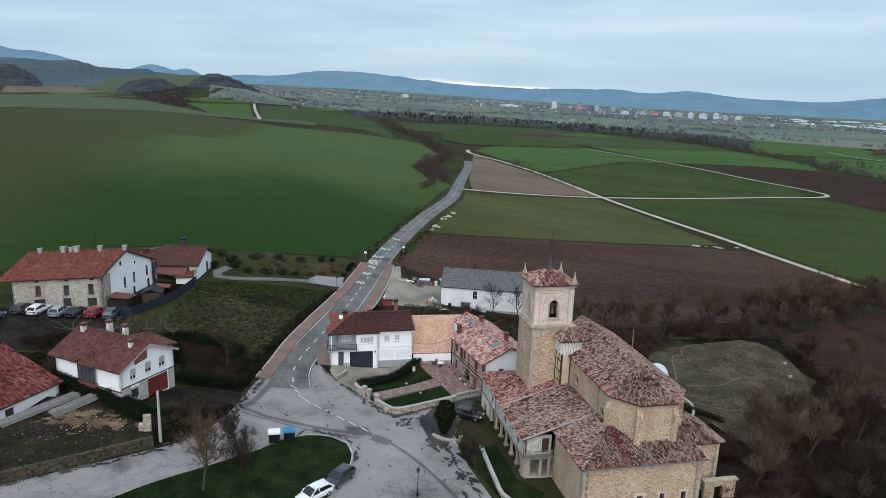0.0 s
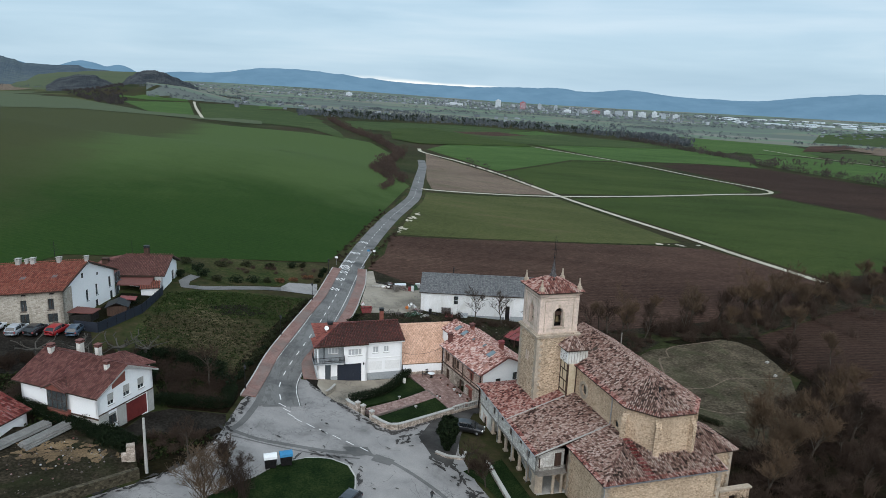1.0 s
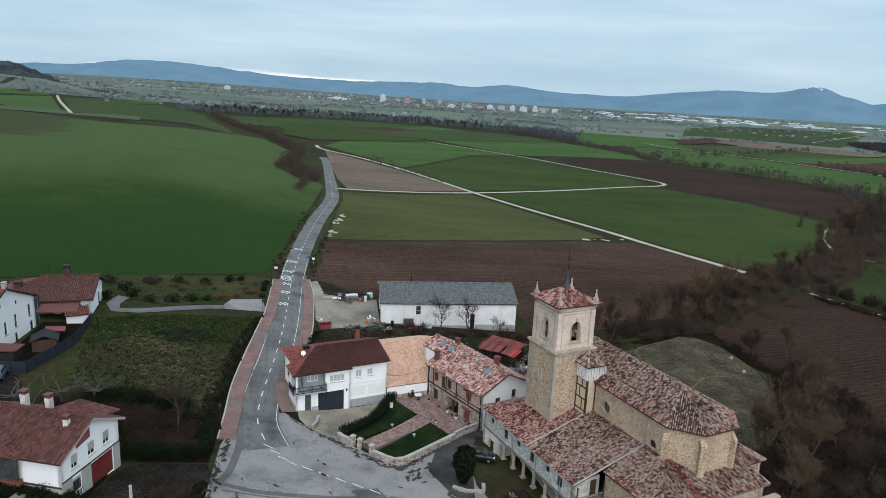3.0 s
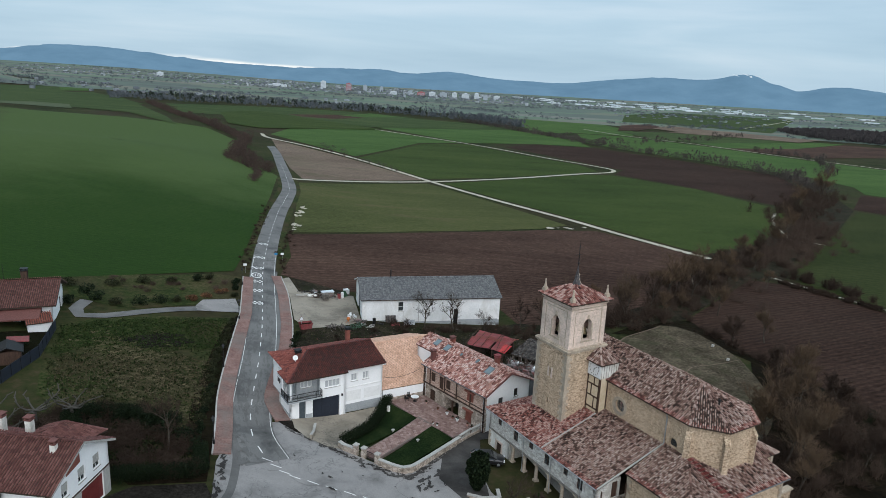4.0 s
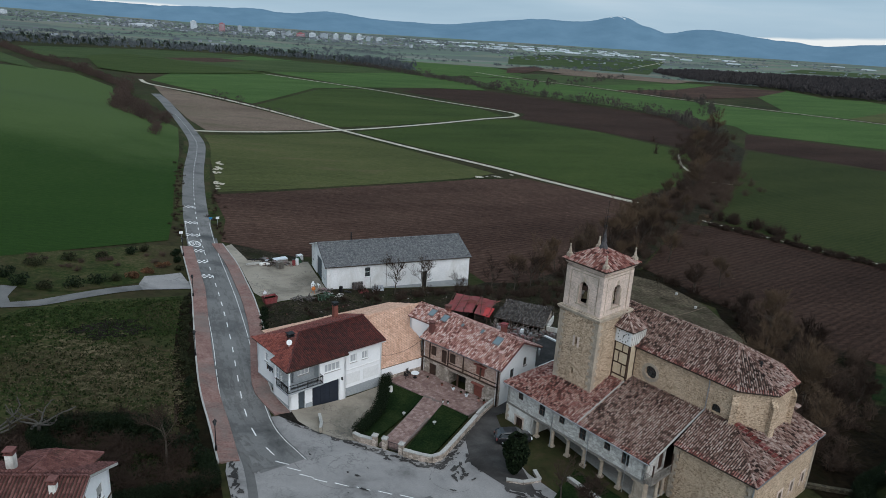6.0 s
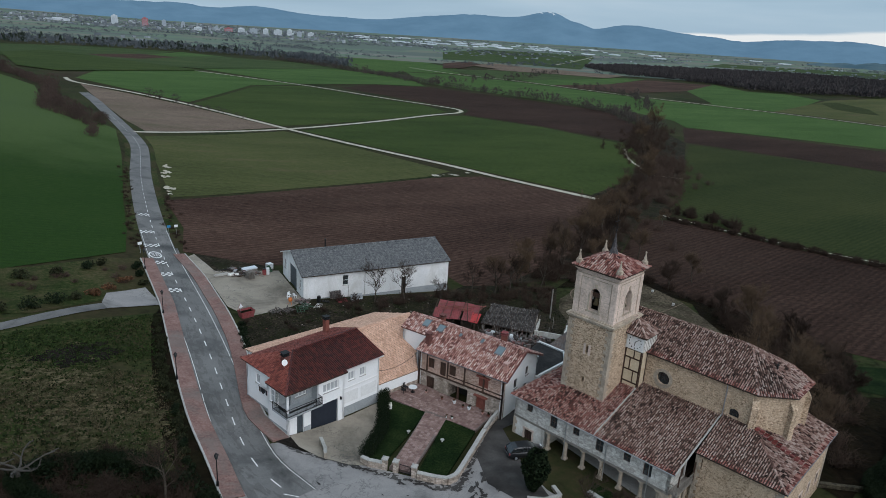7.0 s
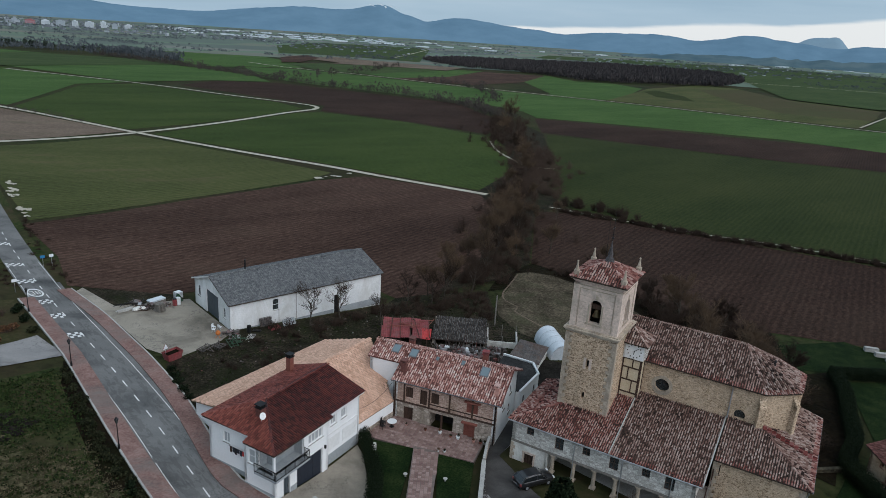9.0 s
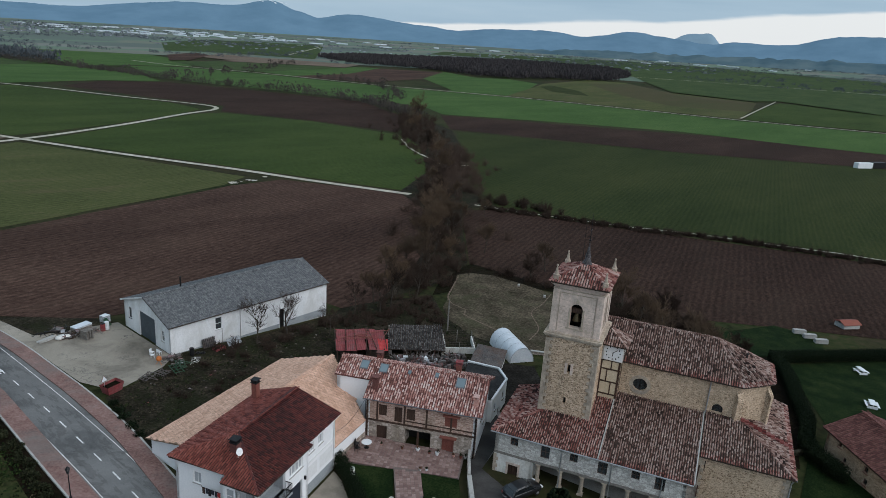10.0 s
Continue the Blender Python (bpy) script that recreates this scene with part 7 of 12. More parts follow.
wall(rec, (0.0, 2.1), (1.2, 2.1), 1.75, E1, 0.2)
wall(rec, (1.2, 1.3), (4.2, 1.3), 1.75, E1, 0.2, [(0.7, 2.3, 2.45, 3.6)])
wall(rec, (1.2, 2.1), (1.2, 1.3), 1.75, E1, 0.2, [])
wall(rec, (4.2, 1.3), (4.2, 0.3), 1.75, E1, 0.2)
part("loggia_wall", rec, M_GREYBASE, wh, "grey-rendered wall of the corner balcony")
part("loggia_floor", Mesh().box((-0.55, -0.75, 1.55), (4.25, 2.1, 1.75)), M_GREYBASE, wh)
part("loggia_ceiling", Mesh().box((0.0, 0.0, E1 - 0.15), (4.2, 2.1, E1)), M_WHITE, wh)
for sx, sy in ((0.12, 0.12),):
    part("loggia_post", Mesh().box((sx - 0.1, sy - 0.1, 1.75), (sx + 0.1, sy + 0.1, E1 - 0.1)), M_WHITE, wh)
railing(wh, [(-0.5, 2.1), (-0.5, -0.7), (4.2, -0.7), (4.2, 0)], 1.75, 2.7, M_IRON, 0.13, "balcony_railing", label="black iron balcony railing")
window(body, (1.2, 1.3), (4.2, 1.3), 1.5, 2.45, 1.6, 1.15, cols=3, label="white-framed window", bar=0.1, pane=M_CURTAIN)
window(body, (4.2, 0), (J, 0), 1.75, 2.5, 2.2, 1.1, cols=4, label="wide white-framed window", bar=0.1, pane=M_CURTAIN)
window(body, (J, 0.5), (W, 0.5), 1.475, 2.5, 0.95, 1.1, cols=2, bar=0.1, pane=M_CURTAIN)
window(body, (J, 0.5), (W, 0.5), 3.2, 2.5, 0.9, 1.1, cols=2, bar=0.1, pane=M_CURTAIN)
window(body, (0, 3.9), (0, 2.1), 0.97, 2.0, 0.85, 1.6, cols=1, rows=2, pane=M_CURTAIN)
window(body, (0.8, D), (0.8, 3.9), 2.45, 2.3, 0.9, 1.2, cols=2, pane=M_CURTAIN)
door(body, (0, 0), (J, 0), 5.07, -2.3, 3.85, 3.4, M_NAVY, 3, 0.22, "garage_door", "wide dark navy garage door", handle=False)
door(body, (0, 0), (J, 0), 1.7, -1.55, 0.9, 2.85, M_SLATE, 2, 0.18, "front_door", "slate-grey front door")
d, k = unit((J, 0.5), (W, 0.5))
for p_p, d_p, a_p, b_p, top_p in (((J, 0.5), d, 0, k, -0.85), ((0, 0), (1, 0), 2.2, 3.1, -0.75), ((0, 3.9), (0, -1), 0, 3.9, -0.4), ((0.8, D), (0, -1), 0, D - 3.9, -0.2)):
    part("plinth", Mesh().obox(p_p, d_p, a_p, b_p, -0.03, 0.0, GF, top_p), M_GREYBASE, wh, "grey rendered plinth")
bands = Mesh().obox((J, 0.5), d, 0, k, -0.05, 0.0, 1.55, 1.7).obox((J, 0.5), d, 0.3, 2.5, -0.02, 0, -0.4, 1.1).obox((J, 0.5), d, 3.0, 5.4, -0.02, 0, -0.4, 1.1)
part("wall_band", bands, M_FRAME, wh)
lan = Mesh().box((4.25, -0.25, 1.1), (4.35, -0.0, 1.6)).box((7.25, -0.2, 0.9), (7.4, 0, 1.25))
part("wall_lamps", lan, M_IRON, wh)
RZ = 6.15
AL, AR = (4.4, 5.3, RZ), (W + 0.1, 5.3, RZ)
fe = 0.5
f0, f1, f1b, f2 = (-fe, -fe, E1 + 0.1), (J + 0.15, -fe, E1 + 0.1), (J + 0.15, 0.0, E1 + 0.27), (W + 0.35, 0.0, E1 + 0.27)
b0, b1 = (0.35, D + 0.4, E1 + 0.22), (W + 0.35, D + 0.4, E1 + 0.1)
# darker front slope and brighter hip copy how light falls on one roof
tiled_roof(wh, [[f0, f1, f1b, f2, (W + 0.35, 5.3, RZ), AL]], M_TILE_DARK, "dark red glazed tile slope with shade in its colour", [(f0, AL), (AL, (W + 0.35, 5.3, RZ))], 0.25, 0.38, 0.16, 9, cover=0.34, rise=0.11)
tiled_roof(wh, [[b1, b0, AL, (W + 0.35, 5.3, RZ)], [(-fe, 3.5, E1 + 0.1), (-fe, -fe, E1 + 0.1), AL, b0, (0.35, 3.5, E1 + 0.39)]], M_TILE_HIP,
           "red tile hip and back slope, coloured brighter as if lit", [(b0, AL)], 0.25, 0.38, 0.16, 19, name="hip_roof", cover=0.34, rise=0.11)
eav = Mesh()
for p, q in (((f0[0], f0[1]), (f1[0], f1[1])), ((f1b[0], f1b[1]), (f2[0], f2[1])), ((-fe, 3.5), (-fe, -fe))):
    d, k = unit(p, q)
    eav.obox(p, d, 0, k, 0.02, 0.5, E1 - 0.08, E1 + 0.0)
part("soffit", eav, M_FRAME, wh, "white eaves soffit")
chimney(wh, 2.6, 4.2, 4.6, 6.5, 0.7, M_TILE_BROWN, M_IRON, label="dark brick chimney with metal cowl")
chimney(wh, 12.0, 9.0, 4.0, 6.7, 0.6, M_REDSHUT, M_IRON, label="red-brown chimney")
dish = Mesh().lathe((0, 0, 0), [(0.02, 0), (0.2, 0.03), (0.36, 0.1)], 14)
dm = pose(1.9, 3.3, 6.15, 65, 0, -10)
dish.v = [tuple(dm @ Vector(p)) for p in dish.v]
dish.tube((2.0, 3.5, 5.3), (1.9, 3.35, 6.15), 0.03, 0.03, 6)
part("satellite_dish", dish, M_FRAME, wh, "small white satellite dish")
pipe(wh, [(2.2, 4.8, 6.2), (2.2, 4.8, 8.0)], 0.015, M_IRON, "aerial_mast")
wash = part("clothes_line", Mesh().tube((0.37, 4.1, 2.5), (0.37, 6.4, 2.5), 0.02, 0.02, 5), M_IRON, wh)
for i, (w_, h_, m_) in enumerate(((0.3, 0.5, M_REDBRIGHT), (0.25, 0.6, M_NAVY), (0.35, 0.45, M_NAVY), (0.3, 0.7, M_IRON), (0.25, 0.55, M_NAVY), (0.28, 0.65, M_WOOD))):
    part("garment", Mesh().box((0.35, 4.25 + i * 0.34, 2.0 - h_ + 0.5), (0.385, 4.25 + i * 0.34 + w_, 2.5)), m_, wash)
pipe(wh, [(W - 0.12, 0.4, E1 - 0.1), (W - 0.12, 0.4, -1.7)], 0.05, M_FRAME)

# ---- tan-roofed barn behind ----
tan = thing("tan_roofed_warehouse", -5.6, 110.6, -2.6, 10.0, "long white warehouse under a tan tiled gable roof", "warehouse")
# own axes: x along the ridge, y away from the square
tw_ = Mesh()
wall(tw_, (0.2, 0.3), (6.7, 0.3), -4.0, -0.05, 0.3)
wall(tw_, (6.7, 0.3), (11.4, 15.6), -4.0, 0.0, 0.3)
wall(tw_, (11.4, 15.6), (-9.0, 16.4), -4.0, 1.0, 0.3)
part("warehouse_wall", tw_, M_WHITE, tan, "white-rendered warehouse wall")
part("stone_plinth", Mesh().box((0.2, 0.24, -4.0), (6.7, 0.3, -1.35)), M_STONE_GREY, tan, "grey stone plinth")
rl, rr = (-11.0, 8.0, 4.0), (11.8, 8.0, 4.0)


def tan_z(y):
    return 0.1 + (y - 0.3) * 0.5065


tiled_roof(tan, [[(-0.3, 0.3, tan_z(0.3)), (6.7, 0.3, tan_z(0.3)), rr, (-0.3, 8.0, 4.0)]], M_TILE_TAN, "tan tiled roof slope with a regular pattern", [], 0.44, 0.42, 0.15, 10, rise=0.012, wobble=0.004, cover=0.489, stagger=0.5, under=M_TAN_SHEET)
tiled_roof(tan, [[(11.6, 15.8, 1.45), (-9.25, 16.7, 1.2), rl, rr]], M_TILE_TAN, "long smooth tan roof slope", [(rl, rr)], 0.44, 0.42, 0.15, 20, rise=0.006, wobble=0.002, cover=0.498, stagger=0.5, under=M_TAN_SHEET, name="back_roof")
tiled_roof(tan, [[(-10.2, 4.0, tan_z(4.0)), (-0.3, 4.0, tan_z(4.0)), (-0.3, 8.0, 4.0), rl]], M_TILE_TAN, "", [], 0.44, 0.42, 0.15, 21, rise=0.006, wobble=0.002, cover=0.498, stagger=0.5, under=M_TAN_SHEET, name="side_roof")
gb = Mesh().plate([(-10.6, 8.0, -4), (-9.0, 16.4, -4), (-9.0, 16.4, 1.05), (-10.6, 8.0, 3.8)], (1, 0, 0), 0.3)
part("gable_wall", gb, M_WHITE, tan)

# ---- restored stone and timber house ----
st = thing("stone_house", 1.1, 112.1, -3.0, -67.3, "restored stone and timber house with mottled terracotta roof", "house")
# own axes: x along the garden front, y into the house
L, gd = 12.7, 8.7
WZ, WM, WR = 3.05, 0.25, 5.2
p, q, d = (0, 0), (L, 0), (1, 0)
sf = Mesh()
wall(sf, p, q, -4.4, WM, 0.45, [(1.25, 2.5, -2.3, -0.35), (4.6, 7.6, -4.0, -0.25), (8.9, 10.3, -2.5, -0.4)])
part("ground_floor_wall", sf, M_STONE_GREY, st, "rough stone ground-floor wall")
sf2 = Mesh()
wall(sf2, p, q, WM, WZ, 0.35, [(1.45, 2.4, 0.95, 2.35), (3.3, 4.2, 0.45, 2.35), (4.7, 5.7, 0.95, 2.35), (9.1, 10.5, 0.95, 2.35)])
upper = part("upper_wall", sf2, M_BRICK, st, "upper wall of thin buff brick between timbers")
tim = Mesh()
tim.obox(p, d, 0, L, -0.06, 0.05, WM - 0.1, WM + 0.12).obox(p, d, 0, L, -0.06, 0.05, WZ - 0.22, WZ).obox(p, d, 4.5, L, -0.05, 0.05, 0.73, 0.86)
for s in (0.0, 1.2, 4.4, 6.95, 9.75, L - 0.2):
    tim.obox(p, d, s, s + 0.2, -0.065, 0.05, WM + 0.12, WZ - 0.22)
tim.obox(p, d, 0.0, 0.22, -0.07, 0.05, -2.8, WM - 0.1).obox(p, d, L - 0.2, L, -0.07, 0.05, -2.8, WM - 0.1)
part("timber_frame", tim, M_WOOD, st, "dark oak posts and beams")
door(st, p, q, 1.87, -2.3, 1.25, 1.95, M_WOOD, 4, 0.2, "shutter", "dark closed wooden shutters", handle=False)
door(st, p, q, 9.6, -2.5, 1.4, 2.1, M_REDSHUT, 4, 0.2, "shutter", "faded red wooden shutters", handle=False)
for s, w, z, h, mt in ((1.92, 0.95, 0.95, 1.4, M_WOOD), (3.75, 0.9, 0.45, 1.9, M_WOOD), (5.2, 1.0, 0.95, 1.4, M_WOOD), (9.8, 1.4, 0.95, 1.4, M_REDSHUT)):
    door(upper, p, q, s, z, w, h, mt, 4, 0.1, "shutter", handle=False)
lint = Mesh().obox(p, d, 8.9, 10.8, -0.35, 0.0, 2.35, 2.5).obox(p, d, 8.7, 10.6, -0.4, 0.0, -0.38, -0.22)
part("red_canopy", lint, M_REDSHUT, st, "small red canopies over the shutters")
# near-black sheet added at the back stands for the recess's shade
part("porch_recess", Mesh().obox(p, d, 4.4, 7.8, 2.2, 2.3, -4.2, WM), M_DARK, st)
part("porch_side", Mesh().obox(p, d, 4.45, 4.6, 0.45, 2.2, -4.2, WM).obox(p, d, 7.6, 7.75, 0.45, 2.2, -4.2, WM), M_STONE_GREY, st)
part("porch_post", Mesh().obox(p, d, 6.0, 6.22, 0.1, 0.32, -3.6, WM), M_WOOD, st)
sg = Mesh()
gh = [(5.6, 6.4, 1.3, 2.5), (2.6, 3.5, 0.6, 1.9), (5.4, 6.3, -1.2, 0.1)]
wall(sg, (L, 0), (L, gd), -4.6, WZ, 0.4, gh)
sg.plate([(L, 0, WZ), (L, gd, WZ), (L, gd / 2, WR - 0.1)], (-1, 0, 0), 0.4)
gw_ = part("gable_wall", sg, M_WHITE, st, "white-rendered gable wall")
for a, b, z0, z1 in gh:
    window(gw_, (L, 0), (L, gd), (a + b) / 2, z0, b - a, z1 - z0, M_WOOD, 2, 1)
sb = Mesh()
wall(sb, (L, gd), (0, gd), -4.6, WZ, 0.4)
wall(sb, (0, gd), (0, 0), -4.6, WZ, 0.4)
wall(sb, (-4.3, 2.0), (0, 2.0), -4.6, 4.05, 0.4)
wall(sb, (-4.3, gd), (-4.3, 2.0), -4.6, WZ, 0.4)
wall(sb, (0, gd), (-4.3, gd), -4.6, WZ, 0.4)
sb.plate([(-4.3, gd, WZ), (-4.3, 2.0, WZ), (-4.3, 2.0, 4.0), (-4.3, gd / 2, WR - 0.1)], (1, 0, 0), 0.4)
part("back_wall", sb, M_WHITE, st)
o = 0.5
ra, rb = (-4.6, gd / 2, WR + 0.15), (L + 0.6, gd / 2, WR + 0.15)
sy = WZ + 0.03 + 2.4 * (WR + 0.12 - WZ) / (gd / 2 + o)
tiled_roof(st, [[(-0.3, -o, WZ + 0.03), (L + 0.6, -o, WZ + 0.03), rb, ra, (-4.6, 1.9, sy), (-0.3, 1.9, sy)], [(L + 0.6, gd + o, WZ + 0.03), (-4.6, gd + o, WZ + 0.03), ra, rb]], M_TILE_PINK,
           "gabled roof of mottled pink and red barrel tiles", [(ra, rb)], 0.27, 0.33, 0.16, 11, wobble=0.03, under=M_TILE_BROWN)


def skylight(parent, x, y, w, h, zf):
    """A roof window lying on the front slope."""
    k = (WR - WZ + 0.12) / (gd / 2 + 0.5)
    pts = [(x - w / 2, y - h / 2), (x + w / 2, y - h / 2), (x + w / 2, y + h / 2), (x - w / 2, y + h / 2)]
    up = [(a, b, WZ + 0.03 + (b + 0.5) * k + zf) for a, b in pts]
    ob = part("skylight", Mesh().slab(up, 0.22), M_LEAD, parent, "small roof window")
    cx, cy = x, y
    inn = [(cx + (a - cx) * 0.78, cy + (b - cy) * 0.82, z + 0.012 + (cy + (b - cy) * 0.82 - b) * k) for a, b, z in up]
    part("pane", Mesh().slab(inn, 0.02), M_SKYGLASS, ob)


for x, y, w, h in ((-1.45, 3.5, 1.0, 1.1), (0.9, 3.4, 1.0, 1.1), (10.1, 3.1, 1.1, 1.25), (7.2, 3.6, 0.45, 0.6), (4.0, 3.4, 0.4, 0.45)):
    skylight(st, x, y, w, h, 0.2)
chimney(st, 0.7, 0.9, 3.4, 4.9, 0.6, M_TILE_BROWN, M_TILE_BROWN)
chimney(st, 12.3, 0.9, 3.4, 4.5, 0.5, M_TILE_PINK, M_TILE_PINK)
chimney(st, 9.4, 5.3, 4.7, 6.1, 0.6, M_REDSHUT, M_REDSHEET, label="red-capped chimney")
chimney(st, -0.2, 5.4, 4.6, 5.7, 0.6, M_REDSHUT, M_TILE_BROWN)
pipe(st, [(3.2, 4.4, 5.2), (3.2, 4.4, 7.2)], 0.02, M_IRON, "aerial_mast")
part("gutter", Mesh().tube((-0.3, -o - 0.05, WZ), (L + 0.6, -o - 0.05, WZ), 0.06, 0.06, 6), M_LEAD, st)
pipe(st, [(0.05, -o, WZ), (-0.08, -0.08, WZ - 0.4), (-0.08, -0.08, -2.4)], 0.045, M_IRON)
pipe(st, [(L - 0.1, -0.12, WZ), (L - 0.1, -0.12, -2.8)], 0.045, M_IRON)
# low annex behind the gable, under a flat felt roof with a white rim
AX = [(L - 4.0, gd + 0.05), (L + 0.6, gd + 0.05), (L + 1.6, gd + 6.0), (L + 0.2, gd + 8.7), (L - 4.2, gd + 9.4)]
an_w = Mesh()
wall(an_w, AX[1], AX[2], -4.8, 0.1, 0.3, [(2.6, 3.5, -4.4, -2.3), (1.0, 1.7, -1.9, -0.8), (4.3, 5.0, -2.0, -0.8)])
for p_a, q_a in zip(AX[2:], AX[3:]):
    wall(an_w, p_a, q_a, -4.8, 0.1, 0.3)
wall(an_w, AX[0], AX[1], -4.8, 0.1, 0.3)
yd = part("annex_wall", an_w, M_WHITE, st, "white-rendered wall of the flat-roofed annex")
for s_a, z_a, w_a, h_a in ((1.35, -1.9, 0.7, 1.1), (4.65, -2.0, 0.7, 1.2)):
    window(yd, AX[1], AX[2], s_a, z_a, w_a, h_a, M_WOOD, 1, 1)
door(yd, AX[1], AX[2], 3.05, -4.4, 0.9, 2.1, M_WOOD, 3)
part("annex_roof", Mesh().prism([(x + 0.03 * (cx > 0), y + 0.03) for (x, y), cx in zip(AX, (1, -1, -1, -1, 1))], -0.06, 0.1), M_FELT, st, "flat dark felt roof")
for p_a, q_a in ((AX[1], AX[2]), (AX[2], AX[3]), (AX[3], AX[4])):
    d_a, k_a = unit(p_a, q_a)
    part("parapet_cap", Mesh().obox(p_a, d_a, 0.0, k_a, -0.06, 0.22, 0.1, 0.3), M_FRAME, yd)
part("roof_pipe", Mesh().tube((L - 1.5, gd + 3.4, 0.1), (L - 1.5, gd + 3.4, 1.0), 0.12, 0.12, 8).tube((L - 1.5, gd + 3.4, 1.0), (L - 1.5, gd + 3.4, 1.15), 0.2, 0.06, 8), M_ZINC, st)

# ---- grey-roofed farm barn ----
bn = thing("farm_barn", -1.45, 145.2, -3.6, -6.3, "long white barn with a grey fibre-cement roof", "barn")
BL, BD, BE, BR = 27.2, 13.4, 1.95, 4.2
bw = Mesh()
wall(bw, (0, 0), (BL, 0), -5.2, BE, 0.3, [(6.9, 7.9, -0.4, 1.4), (17.9, 18.8, -3.6, -0.2)])
wall(bw, (BL, 0), (BL, BD), -5.2, BE, 0.3)
wall(bw, (BL, BD), (0, BD), -5.2, BE, 0.3)
wall(bw, (0, BD), (0, 0), -5.2, BE, 0.3, [(4.5, 9.2, -3.0, 1.75), (1.4, 2.3, -0.4, 1.3), (10.9, 11.8, -0.8, 0.8)])
for x, k in ((0, 1), (BL, -1)):
    bw.plate([(x, BD, BE), (x, 0, BE), (x, BD / 2, BR)] if k > 0 else [(x, 0, BE), (x, BD, BE), (x, BD / 2, BR)], (k, 0, 0), 0.3)
bb = part("barn_wall", bw, M_BARNWHITE, bn, "white-painted block wall with grey stained foot")
door(bb, (0, BD), (0, 0), 6.85, -2.9, 4.7, 4.65, M_SLATE, 8, 0.2, "barn_door", "tall slate-grey sliding door", handle=False)
window(bb, (0, BD), (0, 0), 1.85, -0.4, 0.9, 1.7, M_IRON, 1, 2)
window(bb, (0, BD), (0, 0), 11.35, -0.8, 0.9, 1.6, M_FRAME, 2, 2)
window(bb, (0, 0), (BL, 0), 7.4, -0.4, 1.0, 1.8, M_FRAME, 1, 2)
door(bb, (0, 0), (BL, 0), 18.35, -3.6, 0.9, 3.4, M_IRON, 2, 0.15, "side_door", handle=False)
for (x, sx) in ((0, 1), (BL, -1)):
    for i in range(10):
        z = -2.6 + i * 0.45
        k = 0.5 if i % 2 else 0.32
        part("corner_block", Mesh().box((min(x, x + sx * k), -0.03, z + 0.02), (max(x, x + sx * k), 0.0, z + 0.43)), M_FRAME, bb)
part("drain_pipe", Mesh().tube((10.9, -0.08, BE - 0.2), (10.9, -0.08, -3.2), 0.05, 0.05, 6).tube((7.9, -0.06, -0.5), (7.9, -0.06, -3.0), 0.04, 0.04, 6), M_KERB, bb)


def corrugated(pts, pitch, depth):
    """A wavy sheet roof face given from its eave edge (a rectangle)."""
    a, b, c, dd = (Vector(v) for v in pts)
    n = max(4, int((b - a).length / pitch * 2))
    up = (b - a).cross(dd - a).normalized()
    m = Mesh()
    rows = 7
    for i in range(n + 1):
        f = i / n
        off = up * (depth if i % 2 else 0.0)
        for r in range(rows):
            g = r / (rows - 1)
            step = up * (0.03 * (r % 2))
            m.v.append(tuple(a + (b - a) * f + (dd - a) * g + off + step))
    m.f = [(i * rows + r, (i + 1) * rows + r, (i + 1) * rows + r + 1, i * rows + r + 1) for i in range(n) for r in range(rows - 1)]
    return m


bo = 0.35
r0, r1 = (-bo, BD / 2, BR + 0.2), (BL + bo, BD / 2, BR + 0.2)
rf = Mesh().slab([(-bo, -bo, BE), (BL + bo, -bo, BE), (r1[0], r1[1], r1[2] - 0.08), (r0[0], r0[1], r0[2] - 0.08)], 0.08)
rf.slab([(BL + bo, BD + bo, BE), (-bo, BD + bo, BE), (r0[0], r0[1], r0[2] - 0.08), (r1[0], r1[1], r1[2] - 0.08)], 0.08)
brf = part("roof_deck", rf, M_UNDER, bn)
part("roof_sheet", corrugated([(-bo, -bo, BE + 0.05), (BL + bo, -bo, BE + 0.05), r1, r0], 0.36, 0.07), M_FIBRE, brf, "grey corrugated fibre-cement sheets")
part("roof_sheet", corrugated([(BL + bo, BD + bo, BE + 0.05), (-bo, BD + bo, BE + 0.05), r0, r1], 0.36, 0.07), M_FIBRE, brf)
part("ridge_sheet", Mesh().slab([(-bo, BD / 2 - 0.28, BR + 0.24), (BL + bo, BD / 2 - 0.28, BR + 0.24), (BL + bo, BD / 2, BR + 0.36), (-bo, BD / 2, BR + 0.36)], 0.05).slab([(-bo, BD / 2, BR + 0.36), (BL + bo, BD / 2, BR + 0.36), (BL + bo, BD / 2 + 0.28, BR + 0.24), (-bo, BD / 2 + 0.28, BR + 0.24)], 0.05), M_FIBRE, brf)
foot_band = Mesh().box((0.0, -0.02, -3.6), (6.9, 0.0, -2.2)).box((7.0, -0.02, -3.6), (17.8, 0.0, -2.6)).box((18.9, -0.02, -3.6), (BL, 0.0, -2.4))
part("damp_foot", foot_band, M_GREYBASE, bb, "grey damp-stained foot of the wall")
part("verge_board", Mesh().plate([(-bo - 0.05, BD / 2, BR + 0.28), (-bo - 0.05, BD + bo, BE + 0.1), (-bo - 0.05, BD + bo, BE - 0.1), (-bo - 0.05, BD / 2, BR + 0.08)], (1, 0, 0), 0.06), M_FRAME, brf)
part("flue", Mesh().tube((6.5, BD / 2 + 2, 3.4), (6.5, BD / 2 + 2, 5.4), 0.12, 0.12, 8), M_IRON, bn)

